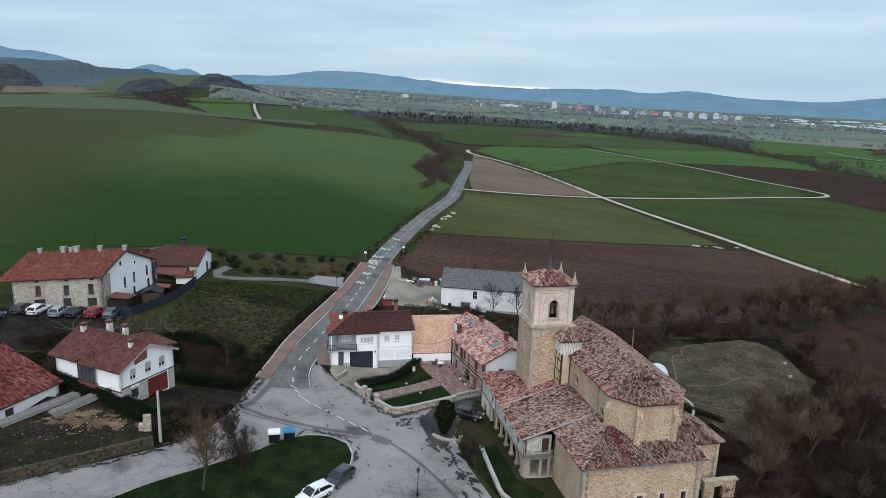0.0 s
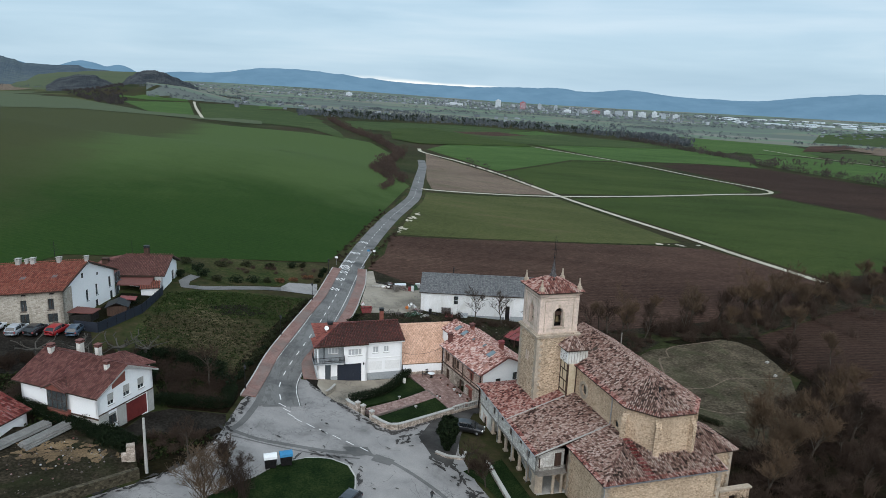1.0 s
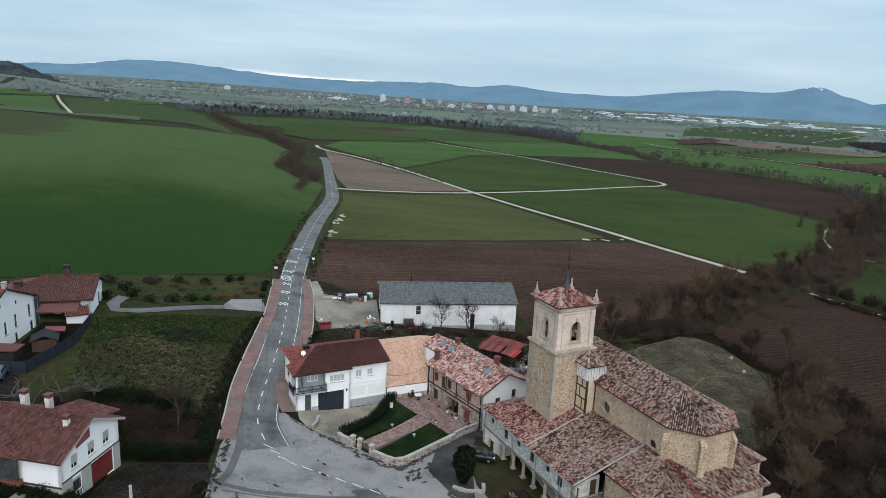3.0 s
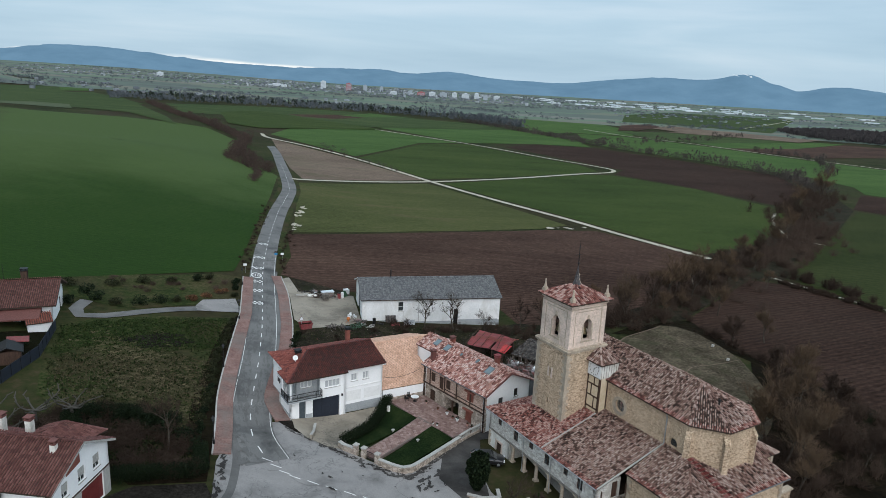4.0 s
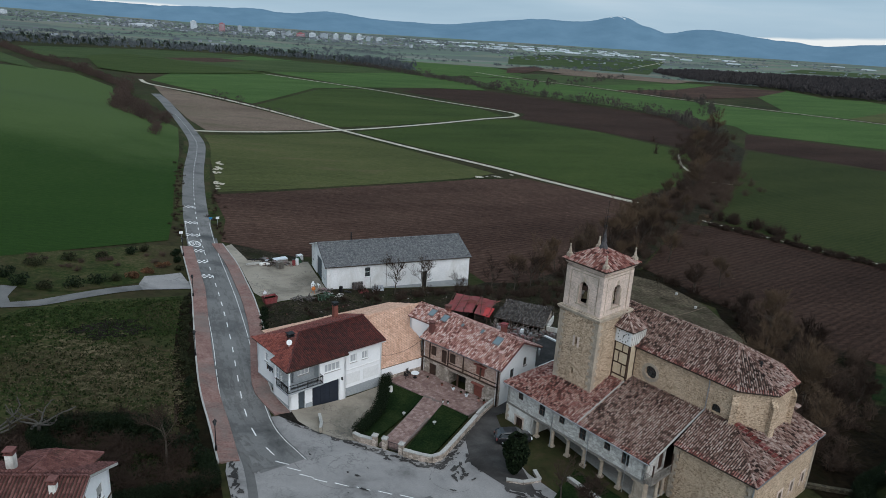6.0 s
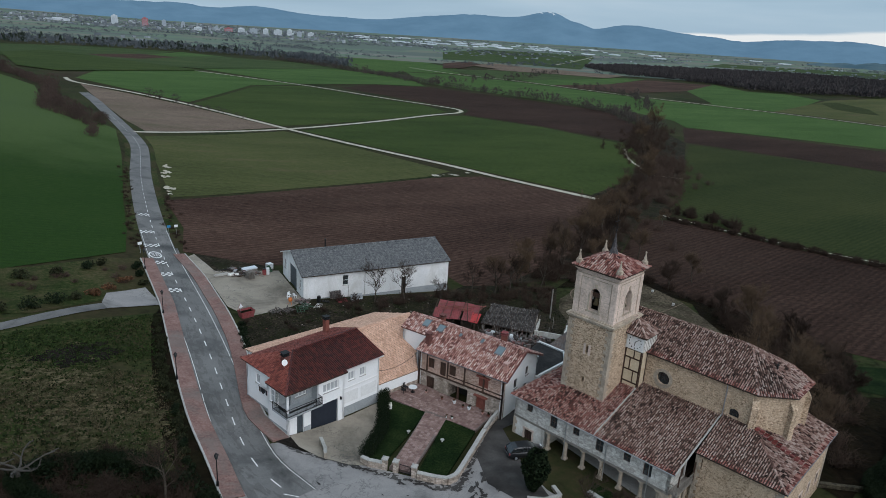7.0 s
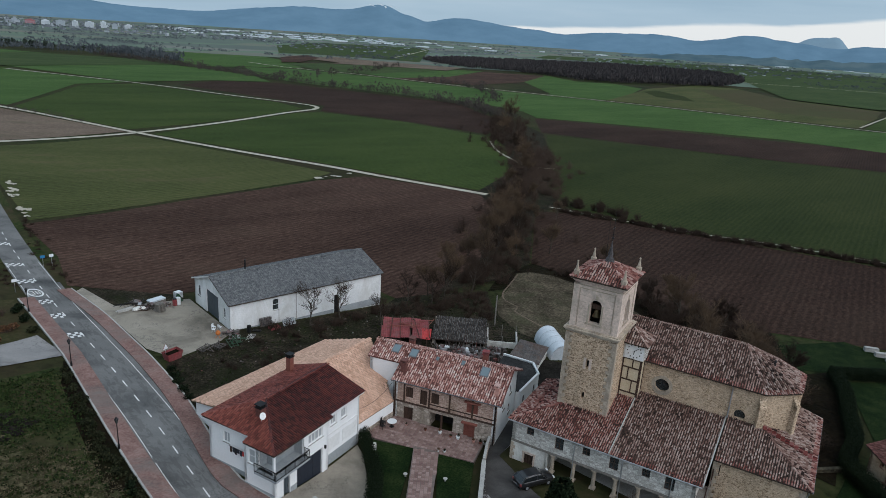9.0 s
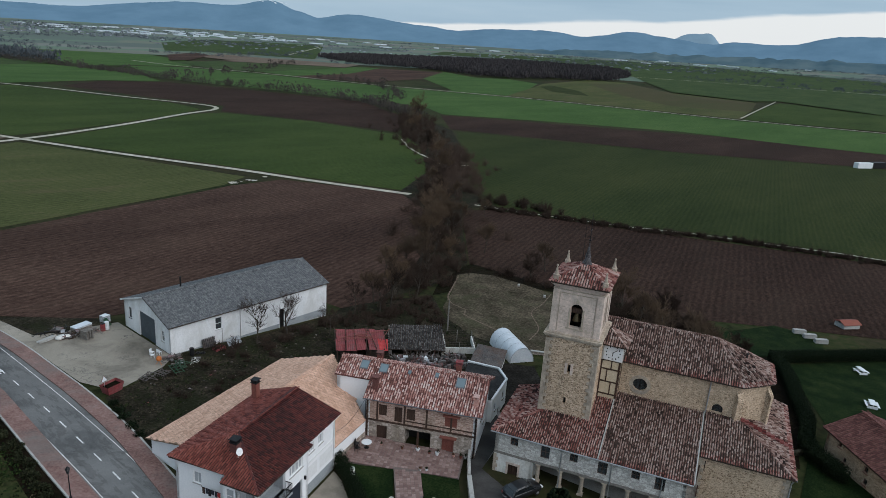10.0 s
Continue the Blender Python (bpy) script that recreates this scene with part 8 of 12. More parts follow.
# ---- rendered houses on the other side of the road ----
ha_ = thing("stone_farmhouse", -60.4, 115.4, 3.6, 0.0, "long stone-fronted house with white gable and orange tiled roof", "house")
AW, AD, AE, AR_ = 13.6, 16.0, 10.2, 13.2
G0 = 2.0
p, q = (-AW, 0), (0, 0)
a_lo = [(4.0, 5.6, 4.9, 6.5), (9.0, 10.2, 4.2, 6.5), (12.2 - 1.9, 12.0 - 0.1, 4.9, 6.3)]
a_lo = [(3.0, 4.7, 5.0, 6.6), (7.4, 8.7, 4.4, 6.6), (11.2, 12.7, 4.9, 6.4)]
a_up = [(3.3, 4.2, 7.2, 9.0), (7.6, 8.5, 7.0, 8.9), (11.4, 12.3, 7.0, 8.9)]
am = Mesh()
wall(am, p, q, G0, AE, 0.5, a_lo + a_up)
wall(am, (0, 0), (0, 2.6), G0, AE, 0.5)
aw = part("front_wall", am, M_PALESTONE, ha_, "pale rubble-stone front wall")
for h in a_lo + a_up:
    window(aw, p, q, (h[0] + h[1]) / 2, h[2], h[1] - h[0], h[3] - h[2], M_WOOD, 2, 1, 0.2, True)
for s in (3.4, 7.9, 11.8):
    part("attic_slot", Mesh().obox(p, (1, 0), s, s + 0.6, -0.02, 0.05, 9.6, 9.85), M_DARK, aw)
am = Mesh()
g_h = [(4.0, 4.8, 6.2, 8.2), (7.0, 7.8, 6.4, 8.4), (11.3, 12.2, 6.6, 8.6), (13.9, 14.7, 6.9, 8.6), (14.9, 15.6, 6.9, 8.6), (6.8, 7.7, 4.0, 5.6), (11.6, 12.6, 4.0, 5.8), (14.0, 14.9, 4.2, 6.0)]
wall(am, (0, 2.6), (0, AD), G0, 9.4, 0.4, g_h)
am.plate([(0, 2.6, 9.4), (0, AD, 9.4), (0, 7.2, AR_ - 0.15), (0, 2.6, AE + 1.0)], (-1, 0, 0), 0.4)
am.plate([(0, 0, AE), (0, 2.6, AE), (0, 2.6, AE + 1.0)], (-1, 0, 0), 0.4)
wall(am, (0, AD), (-AW, AD), G0, 9.4, 0.4)
wall(am, (-AW, AD), (-AW, 0), G0, 9.4, 0.4)
ag = part("gable_wall", am, M_WHITE, ha_, "tall white-rendered gable wall")
for h in g_h:
    window(ag, (0, 2.6), (0, AD), (h[0] + h[1]) / 2, h[2], h[1] - h[0], h[3] - h[2], M_SLATE, 1, 1)
part("gable_vent", Mesh().obox((0, 2.6), (0, 1), 3.0, 3.5, -0.02, 0.05, 10.6, 11.4), M_DARK, ag)
part("gable_vent", Mesh().obox((0, 2.6), (0, 1), 7.6, 8.0, -0.02, 0.05, 9.9, 10.4), M_DARK, ag)
e_ = 0.55
ra, rb = (-AW - 1.9, 7.2, AR_), (0.5, 7.2, AR_)
tiled_roof(ha_, [[(-AW - 1.9, -e_, AE), (0.5, -e_, AE), rb, ra], [(0.5, AD + 0.5, 9.3), (-AW - 1.9, AD + 0.5, 9.3), ra, rb]], M_TILE_ORANGE, "orange-red tiled roof", [(ra, rb)], 0.3, 0.46, 0.2, 12, wobble=0.01)
for x, k in ((-13.5, 0.55), (-9.8, 0.8), (-8.6, 0.5), (-7.7, 0.8), (-3.9, 0.7), (0.2, 0.6)):
    chimney(ha_, x, 7.2, 12.6, 13.4 + k * 0.6, k * 0.75, M_KERB, M_KERB)
for x in (-12.0, -7.5, -3.0):
    part("roof_window", Mesh().slab([(x, 3.0, 11.72), (x + 0.7, 3.0, 11.72), (x + 0.7, 3.6, 11.95), (x, 3.6, 11.95)], 0.15), M_LEAD, ha_)
pipe(ha_, [(-4.6, 7.4, 13.2), (-4.6, 7.4, 16.8)], 0.03, M_IRON, "aerial_mast")
ant = Mesh()
for i in range(6):
    ant.tube((-5.1, 7.4, 15.0 + i * 0.25), (-4.1, 7.4, 15.0 + i * 0.25), 0.012, 0.012, 4)
part("aerial", ant, M_IRON, ha_)
part("side_roof", Mesh().slab([(0.1, 0.6, 6.3), (3.6, 1.0, 5.6), (3.6, 3.6, 5.6), (0.1, 3.6, 6.3)], 0.15), M_TILE_BROWN, ha_, "red lean-to roof")
# near-black box added for the shade under the lean-to roof
part("lean_to_wall", Mesh().box((0.2, 0.9, 2.4), (3.3, 3.4, 5.5)), M_DARK, ha_)

for child in ha_.children_recursive:
    for vert in child.data.vertices:
        x, y, z = vert.co
        vert.co = (0.944 * x + 0.122 * y, 0.33 * x + 0.99 * y, z)

hb_ = thing("white_chalet_house", -53.4, 88.3, 1.3, -23.6, "white-rendered house with wide brown-red gable roof and red garage", "house")
BW, BD2, BE2, BR2 = 12.3, 9.0, 7.3, 9.3
BG = -0.2
bm_ = Mesh()
p, q = (0, 0), (BW, 0)
wall(bm_, p, q, BG, BE2, 0.35)
gx_h = [(1.5, 2.8, 2.55, 4.1), (4.3, 7.9, 1.6, 4.3), (1.5, 2.5, 5.2, 6.7), (4.0, 5.1, 5.3, 6.8), (6.4, 7.5, 5.3, 6.8)]
wall(bm_, (BW, 0), (BW, BD2), BG, BE2, 0.35, gx_h)
wall(bm_, (BW, BD2), (0, BD2), BG, BE2, 0.35)
wall(bm_, (0, BD2), (0, 0), BG, BE2, 0.35)
for x, k in ((BW, -1), (0, 1)):
    tri_ = [(x, 0, BE2), (x, BD2, BE2), (x, BD2 / 2, BR2)]
    bm_.plate(tri_ if k < 0 else tri_[::-1], (k, 0, 0), 0.35)
bwl = part("house_wall", bm_, M_WHITE, hb_, "white-rendered walls")
door(bwl, (BW, 0), (BW, BD2), 6.1, 1.6, 3.6, 2.7, M_REDWOOD, 12, 0.15, "garage_door", "oxblood-red garage door", handle=False)
for h in (gx_h[0], gx_h[2], gx_h[3], gx_h[4]):
    window(bwl, (BW, 0), (BW, BD2), (h[0] + h[1]) / 2, h[2], h[1] - h[0], h[3] - h[2], M_FRAME if h[2] > 5 else M_WOOD, 2, 1)
    part("roller_shutter", Mesh().obox((BW, 0), (0, 1), h[0] + 0.05, h[1] - 0.05, 0.06, 0.1, h[2] + 0.55 if h[2] > 5 else h[3] - 0.3, h[3]), M_KERB, bwl)
part("gable_panel", Mesh().plate([(BW + 0.03, 2.3, 7.1), (BW + 0.03, 4.45, 7.4), (BW + 0.03, 4.45, 9.1), (BW + 0.03, 2.3, 8.1)], (-1, 0, 0), 0.03), M_REDSHUT, hb_, "red-brown gable panel")
band = Mesh().obox((BW, 0), (0, 1), 0, BD2, -0.05, 0.0, 4.45, 4.6).obox(p, (1, 0), 0, BW, -0.05, 0.0, 3.95, 4.15)
part("string_band", band, M_WOOD, hb_)
part("lower_facing", Mesh().obox((BW, 0), (0, 1), 0, 1.5, -0.02, 0, BG, 4.44).obox((BW, 0), (0, 1), 2.8, 4.3, -0.02, 0, BG, 4.44).obox((BW, 0), (0, 1), 7.9, BD2, -0.02, 0, BG, 4.44).obox(p, (1, 0), 0, BW, -0.02, 0, BG, 3.94), M_KERB, hb_, "pale grey basement facing")
ov = 0.55
ra, rb = (-0.8, BD2 / 2, BR2 + 0.2), (BW + ov, BD2 / 2, BR2 + 0.2)
ez = BE2 - 0.25
tiled_roof(hb_, [[(-0.8, -ov, ez), (BW + ov, -ov, ez), rb, ra], [(BW + ov, BD2 + ov, ez), (-0.8, BD2 + ov, ez), ra, rb]], M_TILE_BROWN, "broad brown-red tiled gable roof", [(ra, rb)], 0.28, 0.42, 0.18, 13, wobble=0.008)
tiled_roof(hb_, [[(4.5, -1.0, 7.12), (4.5, -0.5, 7.12), (6.4, 1.1, 8.05), (6.4, -1.0, 8.05)], [(8.3, -0.5, 7.12), (8.3, -1.0, 7.12), (6.4, -1.0, 8.05), (6.4, 1.1, 8.05)]], M_TILE_BROWN, "small cross gable",
           [((6.4, -1.0, 8.07), (6.4, 1.1, 8.07))], 0.28, 0.42, 0.12, 14, "cross_gable", wobble=0.008)
part("bay_base", Mesh().box((4.8, -0.55, BG), (8.0, 0.0, 4.5)), M_REDSHUT, hb_, "red-brown boarded base of the bay")
part("bay_head", Mesh().box((4.8, -0.55, 6.85), (8.0, 0.0, 7.05)), M_REDSHUT, hb_)
part("bay_gable", Mesh().plate([(4.8, -0.75, 7.05), (8.0, -0.75, 7.05), (6.4, -0.75, 7.9)], (0, 1, 0), 0.2), M_REDSHUT, hb_, "red-brown boarded gable over the bay")
window(hb_, (4.8, -0.55), (8.0, -0.55), 1.6, 4.5, 3.1, 2.35, M_WOOD, 4, 2, 0.05, True, "bay_window", "wide dark-framed bay window")
wing = [(5.0, 5.2, 8.3), (5.0, 10.9, 7.1), (11.2, 10.9, 7.1), (11.2, 5.2, 8.3), (8.2, 4.6, 9.5), (8.2, 8.6, 9.0)]
tiled_roof(hb_, [[wing[1], wing[0], wing[4], wing[5]], [wing[3], wing[2], wing[5], wing[4]], [wing[2], wing[1], wing[5]]], M_TILE_BROWN, "hipped tiled roof of the rear wing",
           [(wing[4], wing[5]), (wing[1], wing[5]), (wing[2], wing[5])], 0.28, 0.42, 0.14, 33, "rear_wing_roof", wobble=0.008)
part("rear_wing_wall", Mesh().box((5.5, 9.0, BG), (10.7, 10.4, 7.05)), M_WHITE, hb_)
for x, y, k, z_c in ((0.9, 4.0, 0.6, 10.1), (3.4, 6.2, 0.65, 10.3), (6.0, 6.6, 0.6, 10.0), (10.6, 3.4, 0.5, 9.7)):
    chimney(hb_, x, y, 8.3, z_c, k, M_OLDWHITE, M_TILE_BROWN, label="whitewashed chimney with a brown tiled cap")
part("white_verge", Mesh().plate([(BW + ov + 0.02, -ov, ez + 0.05), (BW + ov + 0.02, BD2 / 2, BR2 + 0.22), (BW + ov + 0.02, BD2 / 2, BR2 - 0.02), (BW + ov + 0.02, -ov, ez - 0.18)], (-1, 0, 0), 0.08)
     .plate([(BW + ov + 0.02, BD2 + ov, ez + 0.05), (BW + ov + 0.02, BD2 / 2, BR2 + 0.22), (BW + ov + 0.02, BD2 / 2, BR2 - 0.02), (BW + ov + 0.02, BD2 + ov, ez - 0.18)], (-1, 0, 0), 0.08), M_KERB, hb_)

hc_ = thing("brown_roofed_villa", -66.0, 137.2, 3.0, 2.0, "white villa under a broad brown metal-look roof", "house")
CW, CD, CE = 14.0, 10.0, 6.9
cm_ = Mesh()
wall(cm_, (0, 0), (CW, 0), 1.0, CE, 0.3, [(9.5, 12.5, 3.7, 6.0), (4.0, 6.0, 4.2, 6.0)])
wall(cm_, (CW, 0), (CW, CD), 1.0, CE, 0.3, [(6.2, 7.8, 3.6, 5.8)])
wall(cm_, (CW, CD), (0, CD), 1.0, CE, 0.3)
wall(cm_, (0, CD), (0, 0), 1.0, CE, 0.3)
cm_.plate([(CW, 0, CE), (CW, CD, CE), (CW, CD / 2 + 0.5, 8.9)], (-1, 0, 0), 0.3)
cw_ = part("house_wall", cm_, M_WHITE, hc_, "white-rendered walls")
window(cw_, (0, 0), (CW, 0), 11.0, 3.7, 3.0, 2.3, M_WOOD, 3, 1)
window(cw_, (0, 0), (CW, 0), 5.0, 4.2, 2.0, 1.8, M_WOOD, 2, 1)
window(cw_, (CW, 0), (CW, CD), 7.0, 3.6, 1.6, 2.2, M_WOOD, 2, 1)
tiled_roof(hc_, [[(-0.6, -0.9, 6.75), (CW + 0.7, -0.9, 6.75), (CW + 0.7, 5.5, 9.2), (5.5, 5.5, 9.2)], [(CW + 0.7, 10.9, 6.9), (-0.6, 10.9, 6.9), (5.5, 5.5, 9.2), (CW + 0.7, 5.5, 9.2)],
                 [(-0.6, 10.9, 6.9), (-0.6, -0.9, 6.75), (5.5, 5.5, 9.2)]], M_TILE_BROWN, "broad low brown tiled roof", [((5.5, 5.5, 9.2), (CW + 0.7, 5.5, 9.2))], 0.3, 0.4, 0.2, 15, wobble=0.004)
part("porch_roof", Mesh().slab([(6.5, -3.2, 5.6), (12.6, -3.2, 5.6), (12.6, -0.3, 6.4), (6.5, -0.3, 6.4)], 0.2), M_TILE_BROWN, hc_, "brown porch roof")
for x in (6.8, 12.3):
    part("porch_post", Mesh().box((x - 0.12, -3.0, 2.0), (x + 0.12, -2.76, 5.5)), M_WHITE, hc_)
chimney(hc_, 9.4, 6.2, 8.6, 10.6, 0.9, M_WOOD, M_IRON)
chimney(hc_, 2.6, 3.0, 7.3, 8.8, 1.1, M_WOOD, M_WOOD)
pipe(hc_, [(6.2, 7.4, 8.8), (6.2, 7.4, 11.6)], 0.03, M_IRON, "aerial_mast")

sh_ = thing("garden_shed", -54.6, 133.2, 3.4, 16.0, "small white shed with an orange tiled roof", "shed")
part("shed_wall", Mesh().box((0, 0, 2.4), (3.2, 2.6, 5.2)), M_WHITE, sh_)
tiled_roof(sh_, [[(-0.2, -0.3, 5.2), (3.4, -0.3, 5.2), (3.4, 2.9, 5.75), (-0.2, 2.9, 5.75)]], M_TILE_ORANGE, "", [], 0.3, 0.42, 0.1, 16)
hut = thing("garden_hut", -56.0, 121.0, 3.2, 12.0, "dark timber hut with a red awning", "hut")
part("hut_wall", Mesh().box((0, 0, 2.6), (3.2, 3.0, 5.6)), M_WOOD, hut)
part("hut_roof", Mesh().slab([(-0.3, -0.3, 5.5), (1.6, -0.3, 6.3), (1.6, 3.3, 6.3), (-0.3, 3.3, 5.5)], 0.1).slab([(1.6, -0.3, 6.3), (3.5, -0.3, 5.5), (3.5, 3.3, 5.5), (1.6, 3.3, 6.3)], 0.1), M_IRON, hut)
part("awning", Mesh().slab([(1.5, 3.0, 6.0), (4.2, 3.0, 5.7), (4.2, 5.2, 5.7), (1.5, 5.2, 6.0)], 0.08), M_REDSHEET, hut, "red awning")

he_ = thing("tiled_shed", -55.6, 71.0, 1.8, 70.6, "long low shed with old red barrel tiles", "shed")
wm = Mesh()
wall(wm, (0, 0), (14.1, 0), 0.5, 4.75, 0.35, [(6.4, 7.6, 2.6, 4.2)])
wall(wm, (14.1, 0), (14.1, 9.5), 0.5, 4.75, 0.35)
ew = part("shed_wall", wm, M_WHITE, he_, "whitewashed shed wall")
door(ew, (0, 0), (14.1, 0), 7.0, 2.6, 1.2, 1.6, M_WOOD, 3, handle=False)
tiled_roof(he_, [[(-2, -0.5, 4.85), (14.5, -0.5, 4.85), (14.5, 9.6, 8.3), (-2, 9.6, 8.3)]], M_TILE_RED, "old red and grey barrel-tile roof", [], 0.27, 0.45, 0.15, 17, wobble=0.03)
part("gable_wall", Mesh().plate([(14.1, 0, 4.7), (14.1, 9.5, 4.7), (14.1, 9.5, 7.9)], (-1, 0, 0), 0.35), M_WHITE, he_)

hd_ = thing("stone_outhouse", 37.4, 68.9, -4.6, -138.2, "rubble-stone house with a red tiled roof", "house")
dm_ = Mesh()
d_h = [(2.0, 2.6, -1.7, -1.0), (3.2, 3.8, -3.0, -2.3), (6.5, 7.2, -2.0, -1.2), (6.8, 7.5, -3.4, -2.6)]
wall(dm_, (0, 0), (16, 0), -6.5, -0.6, 0.5, d_h)
wall(dm_, (16, 0), (16, 9), -6.5, -0.6, 0.5)
wall(dm_, (0, 9), (0, 0), -6.5, -0.6, 0.5)
dm_.plate([(0, 9, -0.6), (0, 0, -0.6), (0, 4.5, 1.1)], (1, 0, 0), 0.5)
dw = part("house_wall", dm_, M_RUBBLE, hd_, "rubble-stone wall with small windows")
for h in d_h:
    window(dw, (0, 0), (16, 0), (h[0] + h[1]) / 2, h[2], h[1] - h[0], h[3] - h[2], M_REDSHUT, 1, 1, 0.2, True)
ra, rb = (-0.5, 4.5, 1.4), (16.5, 4.5, 1.4)
tiled_roof(hd_, [[(-0.5, -0.5, -0.55), (16.5, -0.5, -0.55), rb, ra], [(16.5, 9.5, -0.55), (-0.5, 9.5, -0.55), ra, rb]], M_TILE_BROWN, "red tiled gable roof", [(ra, rb)], 0.28, 0.44, 0.16, 18)

# ---- trees, shrubs and hedges ----
def grow(wood, twig, p, d, length, r, level, rng, top=3):
    """A limb of two or three bends, with smaller limbs from its upper part."""
    n = 3 if level == 0 else 2
    pts = [Vector(p)]
    for i in range(n):
        d = (d + Vector((rng.gauss(0, 0.16), rng.gauss(0, 0.16), rng.gauss(0.05, 0.10)))).normalized()
        pts.append(pts[-1] + d * (length / n))
    for i in range(n):
        ra, rb = r * (1 - 0.55 * i / n), r * (1 - 0.55 * (i + 1) / n)
        (wood if level < 2 else twig).tube(pts[i], pts[i + 1], ra, rb, 6 if level == 0 else 4 if level == 1 else 3, False)
    if level >= top:
        return
    kids = (8, 8, 7, 5)[level]
    for k in range(kids):
        f = rng.uniform(0.35, 1.0)
        i = min(int(f * n), n - 1)
        q = pts[i].lerp(pts[i + 1], f * n - i)
        side = Vector((rng.gauss(0, 1), rng.gauss(0, 1), rng.gauss(0.55, 0.4))).normalized()
        nd = (d * 0.7 + side * 0.8).normalized()
        grow(wood, twig, q, nd, length * rng.uniform(0.45, 0.68), max(r * 0.5 * (1 - 0.4 * f), 0.017), level + 1, rng, top)


def bare_tree(x, y, h, seed, label, twig_mat=None, dz=0.0, lean=(0, 0), group="bare trees", top=3):
    rng = random.Random(seed)
    z = land(x, y) + dz
    ob = thing("bare_tree", x, y, z - 0.1, rng.uniform(0, 360), label, "tree", group)
    wood, twig = Mesh(), Mesh()
    grow(wood, twig, (0, 0, z - 0.1), Vector((lean[0], lean[1], 1)).normalized(), h * 0.55, h * 0.019, 0, rng, top)
    part("trunk", wood, M_BARK, ob)
    part("crown", twig, twig_mat or M_TWIG, ob)
    return ob


def copy_tree(ob, x, y, k, turn, dz=0.0):
    return copy_thing(ob, pose(x, y, land(x, y) + dz - 0.1, 0, 0, turn) @ Matrix.Scale(k, 4))


def twig_shrub(m, x, y, z, r, h, rng, n=34, thin=0.028):
    """A leafless shrub: stems fanning out of the ground with side twigs."""
    for _ in range(n):
        a, t = rng.uniform(0, 6.283), rng.random() ** 0.6
        p0 = Vector((x + rng.gauss(0, r * 0.25), y + rng.gauss(0, r * 0.25), z - 0.1))
        p2 = Vector((x + math.cos(a) * r * t, y + math.sin(a) * r * t, z + h * rng.uniform(0.45, 1.0) * (1.1 - 0.5 * t)))
        p1 = p0.lerp(p2, 0.55) + Vector((0, 0, h * 0.15))
        m.tube(p0, p1, thin, thin * 0.8, 3, False)
        m.tube(p1, p2, thin * 0.8, thin * 0.4, 3, False)
        for _ in range(2):
            q = p1.lerp(p2, rng.uniform(0, 0.9))
            m.tube(q, q + Vector((rng.gauss(0, r * 0.25), rng.gauss(0, r * 0.25), rng.uniform(0, h * 0.3))), thin * 0.6, thin * 0.3, 3, False)
    return m


def leafy(m, x, y, z, rx, ry, h, n, size, rng):
    """Leaf clumps through a rounded, uneven body."""
    lumps = [(rng.uniform(-0.5, 0.5), rng.uniform(-0.5, 0.5), rng.uniform(0.25, 0.75), rng.uniform(0.45, 0.7)) for _ in range(6)]
    for _ in range(n):
        lx, ly, lz, lr = rng.choice(lumps)
        d = Vector((rng.gauss(0, 1), rng.gauss(0, 1), rng.gauss(0, 1))).normalized() * lr * rng.uniform(0.7, 1.05)
        m.leaf((x + (lx + d.x) * rx, y + (ly + d.y) * ry, z + max(0.02, (lz + d.z * 0.6)) * h), size * rng.uniform(0.6, 1.3), rng)
    return m


def bush(name, x, y, r, h, material, label, seed, n=420, size=0.13, group="", dz=0.0, category="bush"):
    rng = random.Random(seed)
    z = land(x, y) + dz
    m = leafy(Mesh(), 0, 0, -0.05, r, r, h, n, size, rng)
    for _ in range(5):
        m.tube((rng.gauss(0, r * 0.15), rng.gauss(0, r * 0.15), -0.15), (rng.gauss(0, r * 0.35), rng.gauss(0, r * 0.35), h * 0.6), 0.03, 0.015, 4, False)
    return solid(name, m, material, label, category, group, at=pose(x, y, z, 0, 0, rng.uniform(0, 360)))


def thicket(name, spots, material, label, seed, r=(1.2, 2.4), h=(1.4, 3.2), n=34, thin=0.03):
    rng = random.Random(seed)
    m = Mesh()
    for x, y in spots:
        twig_shrub(m, x, y, land(x, y), rng.uniform(*r), rng.uniform(*h), rng, n, thin)
    return solid(name, m, material, label, "thicket", kind="stuff")


def scatter(poly, count, seed):
    rng = random.Random(seed)
    xs, ys = [p[0] for p in poly], [p[1] for p in poly]
    out = []
    while len(out) < count:
        x, y = rng.uniform(min(xs), max(xs)), rng.uniform(min(ys), max(ys))
        if inside(poly, x, y):
            out.append((x, y))
    return out


def beside(pts, gap, spread, seed):
    rng = random.Random(seed)
    return [(p[0] + rng.gauss(0, spread), p[1] + rng.gauss(0, spread)) for p in spline(pts, gap)]


